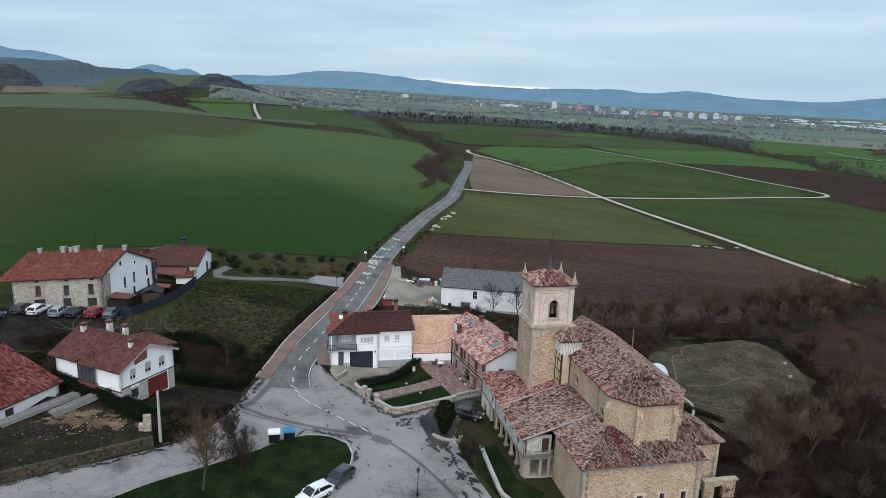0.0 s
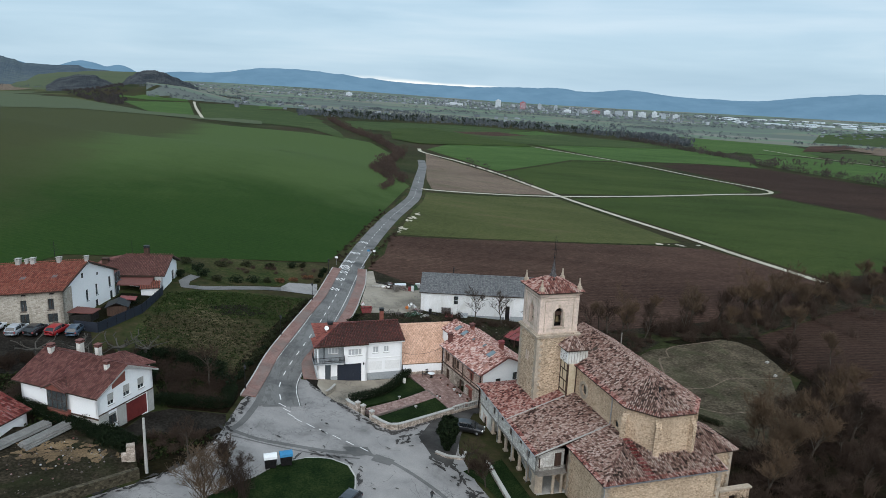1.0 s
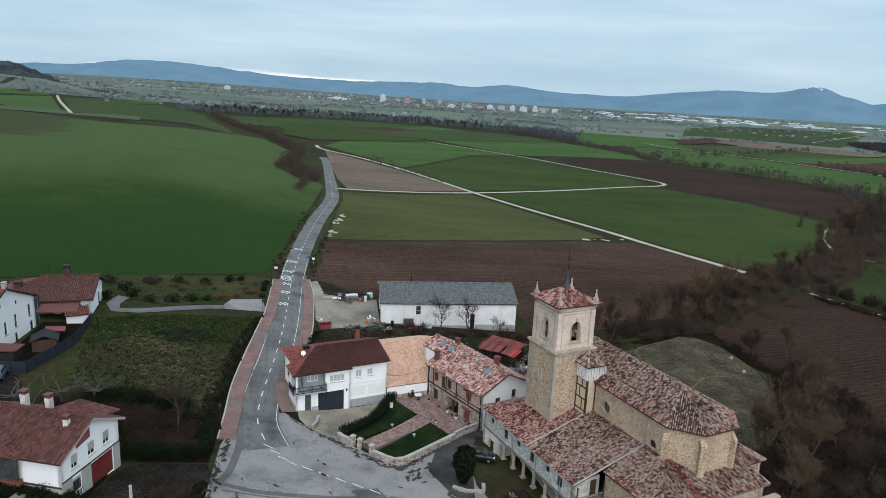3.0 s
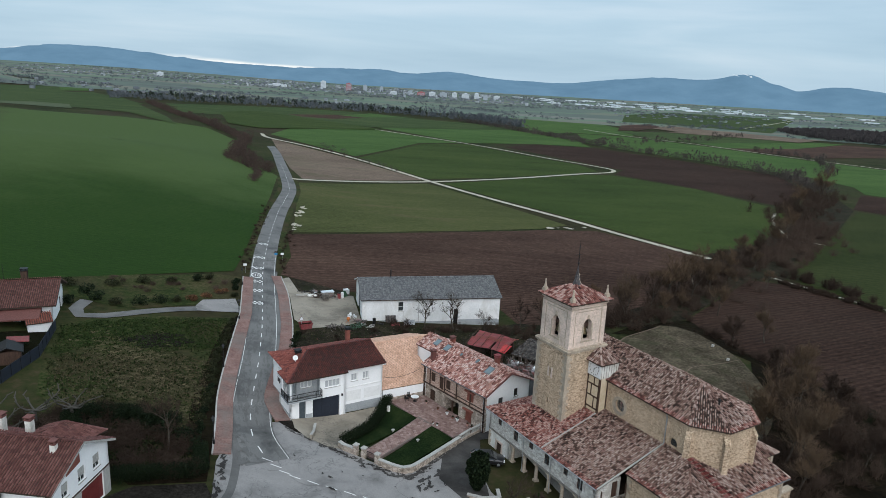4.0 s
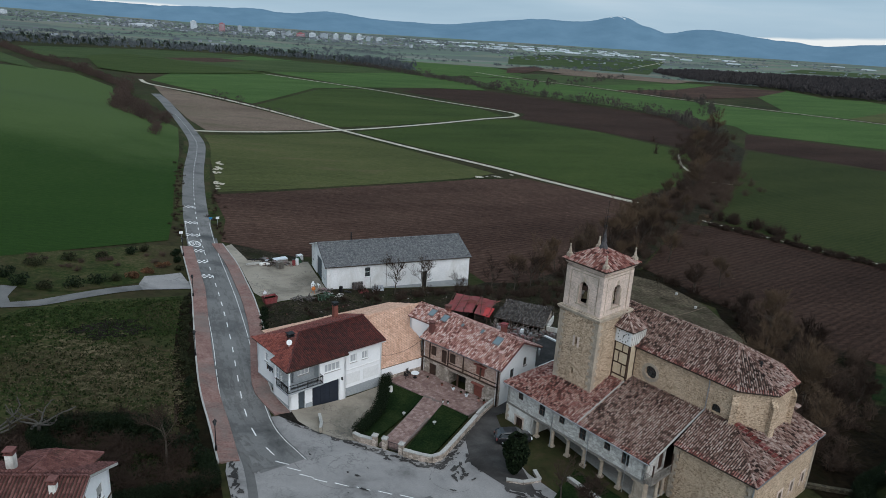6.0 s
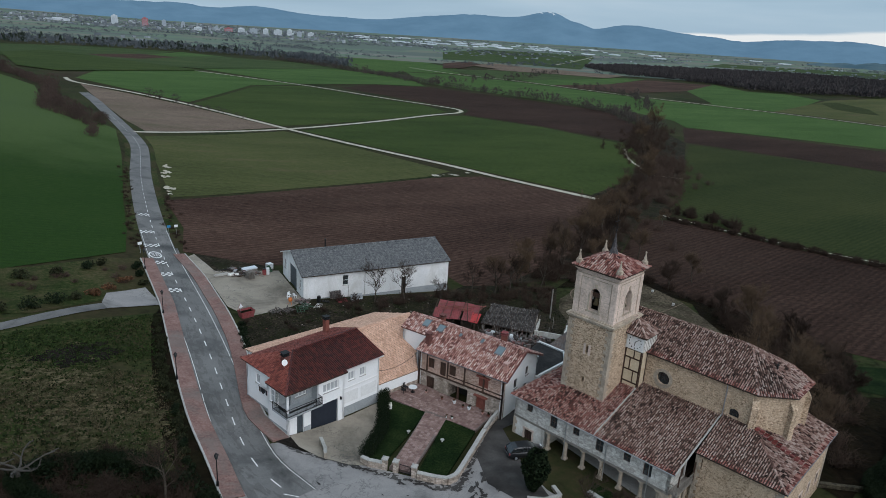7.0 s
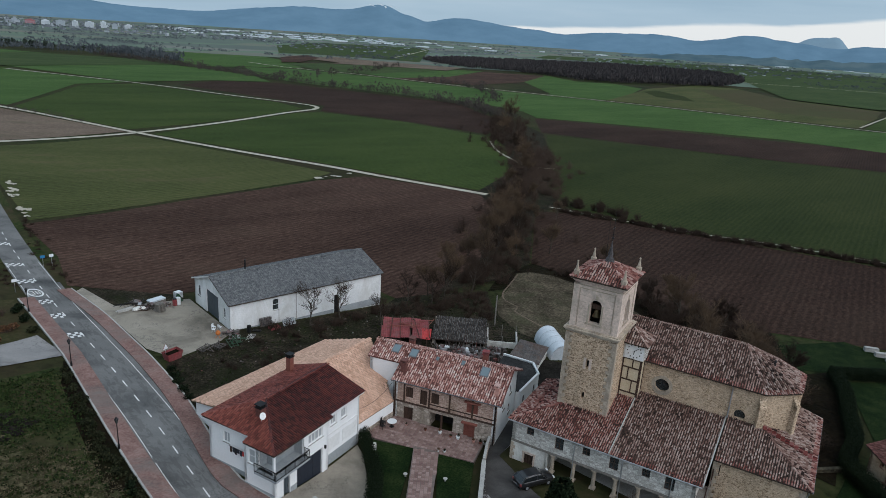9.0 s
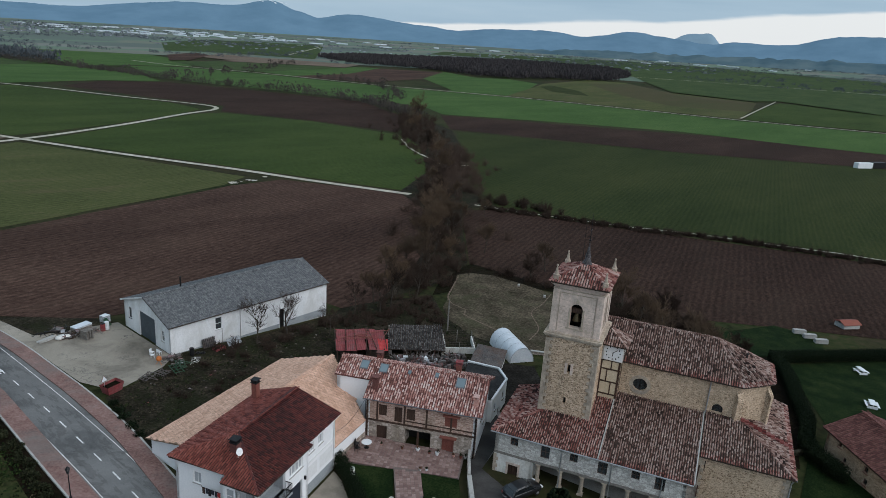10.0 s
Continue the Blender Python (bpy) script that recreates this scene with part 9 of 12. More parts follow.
STREAM = [(46, 141), (57, 145), (77, 155), (100, 170), (118, 185), (138, 197), (165, 216), (190, 236), (224, 268), (262, 304), (305, 336), (346, 370)]
thicket("stream_thicket", beside(STREAM[2:6], 0.7, 4.6, 61), M_TWIG_RED, "russet-brown leafless thicket along the stream", 62, (1.6, 3.2), (1.8, 4.8), 32, 0.035)
thicket("stream_thicket", beside([(138, 194), (167, 211), (194, 231), (228, 262)], 0.55, 6.5, 63), M_TWIG_RED, "grey-brown leafless thicket along the stream", 64, (2.0, 3.6), (2.0, 4.6), 30, 0.045)
thicket("stream_thicket", beside(STREAM[8:], 1.0, 8.0, 65), M_TWIG_RED, "leafless thicket where the stream meets the fields", 66, (2.2, 4.0), (2.8, 6.5), 26, 0.05)
thicket("stream_thicket", beside(STREAM[:3], 0.5, 3.4, 67), M_TWIG, "dark leafless bank behind the allotment", 68, (1.2, 2.4), (1.5, 3.4), 40)
SLOPE = [(72, 141), (72, 119), (76, 95), (64, 86), (46, 77), (39, 73), (34, 76), (37, 90), (43, 90.4), (52, 95.4), (60, 103), (69, 119), (70, 135)]
thicket("bramble_slope", scatter(SLOPE, 190, 69), M_TWIG, "brown bramble and leafless scrub on the slope", 70, (1.0, 2.2), (1.0, 2.8), 34)
thicket("bramble_slope", scatter(SLOPE, 60, 71), M_TWIG_RED, "russet willow scrub", 72, (1.2, 2.4), (2.0, 4.2), 44)
BACKLAND = [(30, 142), (47, 139), (46, 136), (39, 126), (33, 127), (28, 134), (10, 137), (0, 139), (2, 143), (26, 140.5)]
thicket("scrub_bank", scatter(BACKLAND, 90, 73), M_TWIG, "low bare scrub along the barn", 74, (0.7, 1.6), (0.7, 2.0), 30)
thicket("scrub_bank", scatter([(-15, 135), (-14, 138.5), (-4, 141), (10, 137), (14, 130), (6, 128), (-8, 131)], 30, 75), M_TWIG, "low dead weeds", 76, (0.5, 1.2), (0.4, 1.0), 22)
thicket("garden_scrub", scatter([(-45, 106.5), (-30.5, 102.6), (-29.8, 94), (-37, 93.5), (-41, 99.5)], 80, 77), M_TWIG, "dark leafless garden shrubs", 78, (0.9, 1.7), (0.9, 2.2), 34)
thicket("garden_scrub", beside([(-36.5, 78.5), (-38, 81.5), (-43, 82.5), (-46, 83.8)], 0.7, 0.5, 79), M_TWIG, "dark hedge row along the yard", 80, (0.7, 1.2), (0.9, 1.6), 34)
thicket("verge_scrub", beside([(-6.5, 217), (-10.5, 200), (-12.8, 186), (-13, 176)], 1.6, 0.7, 81), M_TWIG, "dead weeds on the road verge", 82, (0.5, 1.0), (0.4, 0.9), 20)
thicket("verge_scrub", beside([(-11.5, 250), (-16.5, 215), (-20, 190), (-22, 176)], 1.6, 0.7, 83), M_TWIG, "dead weeds on the road verge", 84, (0.5, 1.0), (0.4, 0.9), 20)
thicket("bank_scrub", scatter([(-50, 163), (-52, 158), (-40, 156), (-26, 158), (-24, 168), (-36, 165)], 16, 85), M_TWIG_RED, "russet heather bank", 86, (0.6, 1.3), (0.4, 1.1), 30)

# evergreen and olive shrubs along the footway, driveway and garden
k_seed = 100
for x, y in beside([(-25.2, 143), (-26.2, 136), (-27.6, 127), (-29.0, 117), (-29.7, 110), (-30.2, 103)], 1.05, 0.3, 87):
    k_seed += 1
    rr = RNG.uniform(0.5, 0.85)
    bush("shrub", x, y, rr, rr * 1.25, RNG.choice((M_SHRUB, M_EVERGREEN, M_SHRUB)), "low olive shrub beside the footway", k_seed, 240, 0.11, "footway shrubs")
for x, y, r, h, mt in ((-47.5, 149.6, 1.5, 1.7, M_EVERGREEN), (-49.5, 152.5, 1.7, 1.9, M_EVERGREEN), (-44.5, 148.2, 1.1, 1.1, M_SHRUB), (-40.6, 149.0, 1.6, 1.9, M_EVERGREEN), (-37.2, 150.2, 1.6, 1.8, M_EVERGREEN),
                       (-34.8, 151.4, 1.1, 1.2, M_SHRUB), (-32.2, 153.0, 1.2, 1.2, M_RUSSET), (-29.4, 155.6, 1.2, 0.9, M_RUSSET), (-26.8, 158.2, 1.3, 1.0, M_RUSSET), (-24.4, 156.2, 0.8, 1.0, M_SHRUB),
                       (-24.0, 160.8, 0.9, 1.2, M_EVERGREEN), (-23.8, 164.8, 1.0, 1.4, M_EVERGREEN), (-46.0, 158.6, 2.0, 1.6, M_SHRUB), (-41.0, 161.0, 1.4, 1.4, M_SHRUB), (-31.5, 165.0, 1.3, 1.5, M_EVERGREEN),
                       (-36.0, 162.5, 1.0, 1.2, M_SHRUB), (-29.0, 167.0, 1.1, 1.3, M_SHRUB), (-51.5, 147.0, 1.3, 1.8, M_EVERGREEN), (-53, 156, 1.6, 1.7, M_SHRUB)):
    k_seed += 1
    bush("shrub", x, y, r, h, mt, "rounded garden shrub on a grass bank", k_seed, 480, 0.14, "bank shrubs")
for x, y, r, h in ((-31.2, 100.8, 1.5, 2.2), (-30.6, 98.0, 1.3, 2.0), (-33.6, 103.0, 1.7, 2.4), (-29.9, 95.2, 1.0, 1.5), (-36.5, 104.6, 1.5, 1.8), (-39.5, 106.0, 1.6, 1.8), (-42.5, 106.6, 1.6, 1.9),
                   (-44.2, 84.2, 1.1, 2.6), (-46.0, 85.6, 1.1, 1.6), (-40.8, 81.4, 1.2, 1.1), (-38.3, 80.3, 1.1, 1.1), (-56.5, 126.0, 1.0, 1.6), (-54.5, 128.6, 1.3, 1.2)):
    k_seed += 1
    bush("evergreen_bush", x, y, r, h, M_EVERGREEN, "dense dark evergreen bush", k_seed, 520, 0.14, "evergreens")


def hedge(pts, w, h, label, seed, name="hedge", material=None, lift=0.0):
    rng = random.Random(seed)
    m = Mesh()
    for p in spline(pts, 0.55):
        z = land(*p) + lift
        for _ in range(int(260 + 420 * w * h)):
            u, v, t = rng.uniform(-0.5, 0.5) * w, rng.uniform(-0.5, 0.5) * w, rng.random() ** 0.6
            m.leaf((p[0] + u * 1.1, p[1] + v * 1.1, z + t * h * rng.uniform(0.9, 1.04)), (0.04 + 0.02 * w) * rng.uniform(0.6, 1.3), rng)
        m.tube((*p, z - 0.1), (p[0] + rng.gauss(0, 0.2), p[1] + rng.gauss(0, 0.2), z + h * 0.8), 0.04, 0.02, 4, False)
    return solid(name, m, material or M_EVERGREEN, label, "hedge")


hedge([(-12.9, 99.9), (-10.6, 102.2), (-8.4, 104.6), (-6.2, 108.2), (-4.7, 111.0)], 1.25, 1.2, "clipped dark evergreen hedge between forecourt and garden", 201, lift=0.25)
hedge([(31.5, 66.5), (36, 70.6), (43, 71.6), (50, 74), (57, 76.2), (64, 79.5)], 1.6, 1.9, "dark garden hedge below the church", 202)
hedge([(64, 79.5), (72, 72), (80, 64.5), (84, 60)], 1.6, 1.9, "dark clipped hedge along the garden edge", 203)
hedge([(-38.2, 80.8), (-41.3, 82.7), (-44.2, 84.2), (-47.2, 85.7), (-50.2, 87.4), (-53, 89)], 2.3, 1.7, "dark unclipped hedge along the yard", 205)
hedge([(-38.2, 93.2), (-34, 93.6), (-30.2, 94.2), (-29.9, 98)], 1.5, 1.5, "dark hedge beside the garage driveway", 206)
hedge([(-41.5, 99.5), (-44.5, 105.5), (-40, 107.2), (-33, 104.8)], 1.6, 1.7, "dark overgrown hedge round the garden", 207)
hedge([(37, 104.5), (43, 99.4)], 1.0, 0.8, "low weedy bank beside the allotment", 204, material=M_SHRUB)

# tall clipped cypress by the lane, with a stone kerb bed
cy = thing("cypress", 0.3, 87.6, land(0.3, 87.6) - 0.1, 0, "tall rounded dark cypress beside the lane", "tree")
rng_c = random.Random(205)
cm = Mesh()
for _ in range(5200):
    k = rng_c.random()
    rad = 1.25 * math.sin(math.pi * min(0.97, 0.12 + 0.86 * (1 - k) ** 0.75)) ** 0.7 * rng_c.uniform(0.8, 1.05)
    a = rng_c.uniform(0, 6.283)
    rad *= 1.0 + 0.45 * noise.noise(Vector((1.6 * math.cos(a), 1.6 * math.sin(a), 4.2 * k)))
    cm.leaf((rad * math.cos(a), rad * math.sin(a), land(0.3, 87.6) + 0.1 + 4.7 * k), 0.17, rng_c)
part("crown", cm, M_EVERGREEN, cy)
part("trunk", Mesh().tube((0, 0, land(0.3, 87.6) - 0.1), (0, 0, land(0.3, 87.6) + 4.2), 0.2, 0.05, 7), M_BARK, cy)

# bare trees
t_a = bare_tree(-26.2, 68.2, 9.0, 301, "bare winter tree with fine upright twigs on the lawn", M_TWIG_TAN, 0.2, top=4)
t_b = bare_tree(-24.6, 76.0, 6.2, 302, "bushy leafless tree on the lawn", M_TWIG_RED, 0.2, top=4)
t_c = bare_tree(9.6, 140.6, 7.4, 303, "spreading bare fruit tree in front of the barn")
t_d = bare_tree(15.4, 140.4, 8.4, 304, "dark bare tree against the barn wall")
for src, x, y, k, t in ((t_b, 4.4, 79.4, 0.85, 30), (t_c, 2.6, 82.2, 0.7, 200), (t_c, -33.4, 99.0, 1.0, 80), (t_c, -31.0, 80.6, 0.8, 140), (t_c, 32.0, 136.0, 1.0, 20), (t_d, 37.0, 137.5, 1.1, 60),
                        (t_a, 41, 141, 1.0, 10), (t_d, 45, 138, 0.9, 200), (t_a, 58, 147, 1.1, 77), (t_d, 66, 150, 1.2, 120), (t_a, 76, 158, 1.35, 33), (t_d, 82, 156, 1.2, 95), (t_a, 90, 165, 1.3, 210),
                        (t_a, 97, 172, 1.1, 145), (t_d, 108, 178, 1.0, 290), (t_a, 47, 93, 1.15, 250), (t_a, 52, 90, 1.0, 15), (t_b, 50, 97, 1.2, 130), (t_a, 44, 86, 1.1, 65), (t_b, 58, 92, 1.2, 10),
                        (t_b, 63, 97, 1.3, 200), (t_a, 66, 106, 1.0, 110), (t_b, 68, 112, 1.1, 300), (t_b, 71, 128, 1.2, 30), (t_b, 56, 84, 1.0, 170), (t_a, 40, 80, 0.9, 35), (t_b, 148, 206, 1.3, 50),
                        (t_a, 160, 212, 1.3, 100), (t_a, 190, 238, 1.4, 20), (t_b, 222, 266, 1.6, 80), (t_a, 262, 306, 1.6, 10), (t_a, 330, 352, 2.0, 140), (t_d, 318, 342, 1.8, 0),
                        (t_c, 28.5, 138.5, 0.9, 300), (t_c, 61, 141, 0.35, 0), (t_c, 66, 133, 0.3, 90), (t_c, 63, 138, 0.3, 200), (t_d, 55, 143, 0.9, 222), (t_c, 20, 136, 0.7, 10)):
    copy_tree(t_a if src is t_a else src, x, y, k, t)

t_e = bare_tree(46.0, 86.0, 8.5, 305, "tall tan-twigged willow on the bramble slope", M_TWIG_TAN, top=4)
for x, y, k, t in ((53, 97, 0.9, 100), (44.5, 91, 0.8, 220), (82, 146, 0.9, 40), (80, 129, 0.8, 300), (61, 101, 0.8, 160), (73, 111, 0.75, 250), (76, 160, 0.9, 10), (96, 168, 0.9, 70), (112, 182, 0.8, 190)):
    copy_tree(t_e, x, y, k, t)
for k_t, (x, y) in enumerate(beside([(38, 143), (50, 146), (64, 151), (80, 158), (98, 169), (116, 184), (140, 199)], 4.2, 3.4, 307)):
    copy_tree((t_e, t_a, t_b)[k_t % 3], x, y, RNG.uniform(0.55, 1.05), RNG.uniform(0, 360))
for x, y in ((-14.4, 137.2), (-14.9, 135.4), (-15.3, 133.4), (-15.8, 131.2), (-16.3, 129.0)):
    k_seed += 1
    bush("shrub", x, y, 0.75, 0.95, M_EVERGREEN, "small dark shrub beside the warehouse", k_seed, 300, 0.11, "warehouse shrubs")

thicket("lawn_shrubs", [(-24.6, 76.0), (-23.6, 75.0), (-25.2, 74.6), (-24.2, 77.0), (-23.2, 73.6), (-25.8, 76.6)], M_TWIG_RED, "dense leafless brown shrubs on the lawn's edge", 811, (1.4, 2.4), (2.2, 4.6), 55, 0.016)
# pollarded planes with knuckled limbs behind the chalet house
def pollard(x, y, seed):
    rng = random.Random(seed)
    z = land(x, y)
    ob = thing("pollarded_tree", x, y, z - 0.1, 0, "pollarded plane tree with knuckled grey-brown limbs", "tree", "pollards")
    part("trunk", Mesh().tube((0, 0, z - 0.1), (0, 0, z + 2.3), 0.22, 0.18, 7), M_PALE_TWIG, ob)
    m = Mesh()
    for k in range(6):
        a = k * 1.05 + rng.uniform(-0.3, 0.3)
        p = Vector((0, 0, z + 2.2))
        d = Vector((math.cos(a), math.sin(a), 0.25))
        for s in range(4):
            q = p + d * rng.uniform(0.6, 0.95)
            m.tube(p, q, 0.12 - s * 0.02, 0.10 - s * 0.02, 5, False)
            if s:
                e = (d + Vector((rng.gauss(0, 0.6), rng.gauss(0, 0.6), rng.uniform(0, 0.5)))).normalized()
                m.tube(q, q + e * rng.uniform(0.5, 1.0), 0.06, 0.05, 5, False)
            p, d = q, (d + Vector((rng.gauss(0, 0.35), rng.gauss(0, 0.35), rng.uniform(-0.1, 0.3)))).normalized()
        m.lathe((p.x, p.y, p.z - 0.08), [(0.02, 0), (0.12, 0.08), (0.02, 0.17)], 6)
    part("crown", m, M_PALE_TWIG, ob)


for x, y in ((-57.5, 100.5), (-52.5, 102.8), (-47.8, 104.6), (-44.2, 105.4), (-50, 99.6)):
    pollard(x, y, int(-x * 10))


# tufts of grass and dead stalks
def tufts(name, poly, count, material, label, seed, size=0.16, lift=0.08):
    rng = random.Random(seed)
    m = Mesh()
    for x, y in scatter(poly, count, seed):
        z = land(x, y) + lift
        for _ in range(3):
            m.leaf((x + rng.gauss(0, size), y + rng.gauss(0, size), z + rng.uniform(0, size * 0.8)), size * rng.uniform(0.5, 1.2), rng)
    return solid(name, m, material, label, "grass", kind="stuff")


LOT = [(-51, 136.5), (-46.5, 139.6), (-36, 143), (-25.8, 143.8), (-27.2, 127.6), (-29.3, 113), (-30, 104), (-37, 107), (-45, 108.5), (-49, 113), (-50.5, 124)]
tufts("grass_tufts", [(-50.5, 136), (-46.5, 139.4), (-36, 142.6), (-26.4, 143.2), (-27.6, 130), (-36, 128), (-44, 130), (-50, 126)], 3600, M_LOTGREEN, "fresh green grass tufts on the vacant lot", 621, 0.13)
tufts("grass_tufts", LOT, 2600, M_BLADES, "dark tussocks on the vacant lot", 622, 0.17)
tufts("dry_stalks", [(-49, 126), (-28.6, 126), (-30, 105), (-37, 108), (-45, 110), (-49, 116)], 3000, M_STRAW, "straw-coloured tussocks on the vacant lot", 623, 0.12)
tufts("dry_stalks", [(-47, 130), (-42, 129), (-33, 128), (-29.5, 121), (-30.5, 112), (-36, 113), (-41, 119), (-47, 124)], 1800, M_STRAW, "straw-coloured dead grass", 602, 0.09)
tufts("dry_stalks", [(-14, 138), (-4, 141.5), (26, 140.5), (38, 140), (39, 128), (37, 118), (20, 112.5), (9, 122), (3, 129.5), (-16, 127)], 900, M_STRAW, "dead stalks on waste ground", 603, 0.09)
tufts("grass_tufts", [(-14, 138), (-4, 141.5), (26, 140.5), (38, 140), (39, 128), (37, 118), (20, 112.5), (9, 122), (3, 129.5), (-16, 127)], 1100, M_BLADES, "weeds on waste ground", 604, 0.16)
tufts("grass_tufts", [(-62, 74), (-30, 100), (-38, 92), (-42, 99), (-46, 106), (-60, 96), (-66, 84)], 1500, M_BLADES, "dark weeds round the chalet house", 609, 0.25)
tufts("grass_tufts", [(-45, 106.5), (-30.5, 102.6), (-29.8, 94), (-37, 93.5), (-41, 99.5)], 1400, M_BLADES, "dark weeds in the overgrown garden", 610, 0.24)
tufts("grass_tufts", [(-35.6, 78.4), (-31.8, 82.4), (-29.4, 86), (-31.5, 86.4), (-36, 85.4), (-40.2, 83)], 500, M_BLADES, "weeds on the bank", 611, 0.2)
thicket("bank_scrub", scatter([(-35.2, 79), (-31.8, 83), (-30.2, 86), (-32.5, 86), (-36, 84.6), (-39.5, 82.8)], 26, 612), M_TWIG, "leafless shrubs on the driveway bank", 613, (0.6, 1.3), (0.8, 1.8), 34)
thicket("garden_scrub", beside([(-64, 97), (-57, 100.5), (-50, 104), (-44, 107.6), (-36, 107.2)], 0.6, 0.9, 614), M_TWIG, "dark leafless shrubs along the car park", 615, (1.0, 2.0), (1.0, 2.4), 40)
thicket("garden_scrub", scatter([(-58, 86), (-54, 100), (-46, 106), (-42, 100), (-48, 96)], 40, 616), M_TWIG_RED, "leafless shrubs behind the chalet house", 617, (0.9, 1.8), (0.8, 2.0), 36)
# ---- garden of the stone house ----
def on(x, y, up=0.0):
    return land(x, y) + up


def garden_wall(name, pts, w, h, material, cap, label, lift=0.0):
    """A low wall that follows the ground, with coping."""
    m, c = Mesh(), Mesh()
    line = spline(pts, 1.2)
    for p, q in zip(line, line[1:]):
        d, k = unit(p, q)
        z0, z1 = on(*p, lift), on(*q, lift)
        n = (-d[1] * w / 2, d[0] * w / 2)
        for mesh, a, b, e in ((m, -0.8, h, 1.0), (c, h, h + 0.1, 1.25)):
            v = [(x + s * n[0] * e, y + s * n[1] * e, z + t) for t in (a, b) for (x, y, z), s in (((*p, z0), -1), ((*q, z1), -1), ((*q, z1), 1), ((*p, z0), 1))]
            mesh.add(v, [(3, 2, 1, 0), (4, 5, 6, 7), (0, 1, 5, 4), (1, 2, 6, 5), (2, 3, 7, 6), (3, 0, 4, 7)])
    root = thing(name, pts[0][0], pts[0][1], 0.0, 0, label, "wall", kind="structure")
    o = Vector((pts[0][0], pts[0][1], 0))
    for mesh, mt, nm in ((m, material, "wall_body"), (c, cap, "coping")):
        mesh.v = [(a - o.x, b - o.y, z) for a, b, z in mesh.v]
        part(nm, mesh, mt, root)
    return root


G_LIFT = 0.32
solid("lawn", with_rim(drape([(-12.0, 97.9), (-12.6, 99.8), (-8.2, 104.2), (-4.4, 110.2), (-1.7, 105.6)], G_LIFT, 1.5), 0.6), M_LAWN, "dark green garden lawn", "lawn", kind="structure")
solid("lawn", with_rim(drape([(-9.4, 94.9), (-0.5, 103.0), (1.2, 99.2), (-6.9, 93.2)], G_LIFT, 1.5), 0.6), M_LAWN, "dark green garden lawn", "lawn", kind="structure")
terrace = solid("terrace", with_rim(drape([(-4.3, 110.6), (-1.6, 105.5), (-0.4, 103.1), (1.3, 99.3), (5.6, 101.4), (1.2, 112.0), (-5.0, 111.2)], G_LIFT + 0.05, 1.5), 0.7), M_JOINT, "terrace of square pink pavers",
                "terrace", kind="structure")
path = solid("garden_path", with_rim(drape([(-11.6, 97.0), (-1.7, 105.7), (-0.4, 103.0), (-9.9, 95.2)], G_LIFT + 0.03, 1.5), 0.7), M_JOINT, "garden path of square pink pavers", "path", kind="structure")
PAVINGS = ((path, [(-11.5, 96.95), (-1.75, 105.55), (-0.5, 103.05), (-9.9, 95.35)], (-11.5, 96.95), unit((-11.6, 97.0), (-1.7, 105.7))[0], G_LIFT + 0.035),
           (terrace, [(-4.3, 110.5), (-1.6, 105.6), (-0.4, 103.2), (1.3, 99.4), (5.5, 101.5), (1.2, 111.8), (-4.9, 111.1)], (-4.3, 110.6), unit((-4.3, 110.6), (1.3, 99.3))[0], G_LIFT + 0.055))
garden_wall("garden_wall", [(-9.8, 94.3), (-8.4, 92.9), (-7.4, 92.2), (-6.2, 92.4), (-2.6, 95.0), (1.9, 98.4)], 0.38, 0.75, M_STONE_GREY, M_KERB, "low rubble-stone garden wall with pale coping", 0.1)
garden_wall("garden_wall", [(-13.7, 99.3), (-13.3, 98.4), (-12.2, 97.3)], 0.38, 0.75, M_STONE_GREY, M_KERB, "short stone garden wall with pale coping", 0.1)


def gate_post(x, y):
    z = on(x, y)
    ob = thing("gate_post", x, y, z - 0.3, 41, "square stone gate post with pale cap", "post", "gate posts")
    part("shaft", Mesh().box((-0.25, -0.25, z - 0.3), (0.25, 0.25, z + 1.35)), M_STONE_GREY, ob)
    part("cap", Mesh().box((-0.33, -0.33, z + 1.35), (0.33, 0.33, z + 1.47)).add([(-0.3, -0.3, z + 1.47), (0.3, -0.3, z + 1.47), (0.3, 0.3, z + 1.47), (-0.3, 0.3, z + 1.47), (0, 0, z + 1.68)],
         [(0, 1, 4), (1, 2, 4), (2, 3, 4), (3, 0, 4)]), M_KERB, ob)


for x, y in ((-12.0, 97.2), (-11.2, 96.3), (-9.9, 94.7)):
    gate_post(x, y)
gate_ = thing("garden_gate", -11.1, 96.2, on(-11.1, 96.2), -52, "low black iron garden gate", "gate")
railing(gate_, [(0.3, 0), (1.7, 0)], on(-11.1, 96.2) + 0.1, on(-11.1, 96.2) + 1.1, M_IRON, 0.12, "gate_bars")


def balustrade(p, q, label):
    d, k = unit(p, q)
    z = (on(*p) + on(*q)) / 2 + 0.35
    ob = thing("balustrade", p[0], p[1], z - 0.6, math.degrees(math.atan2(d[1], d[0])), label, "balustrade")
    part("base", Mesh().box((0, -0.16, z - 0.8), (k, 0.16, z + 0.12)), M_STONE_GREY, ob)
    part("handrail", Mesh().box((-0.05, -0.15, z + 0.72), (k + 0.05, 0.15, z + 0.86)), M_KERB, ob)
    for i in range(int(k / 0.32)):
        part("baluster", Mesh().lathe((0.2 + i * 0.32, 0, z + 0.12), [(0.07, 0), (0.07, 0.06), (0.10, 0.2), (0.05, 0.42), (0.08, 0.54), (0.08, 0.6)], 8), M_KERB, ob)


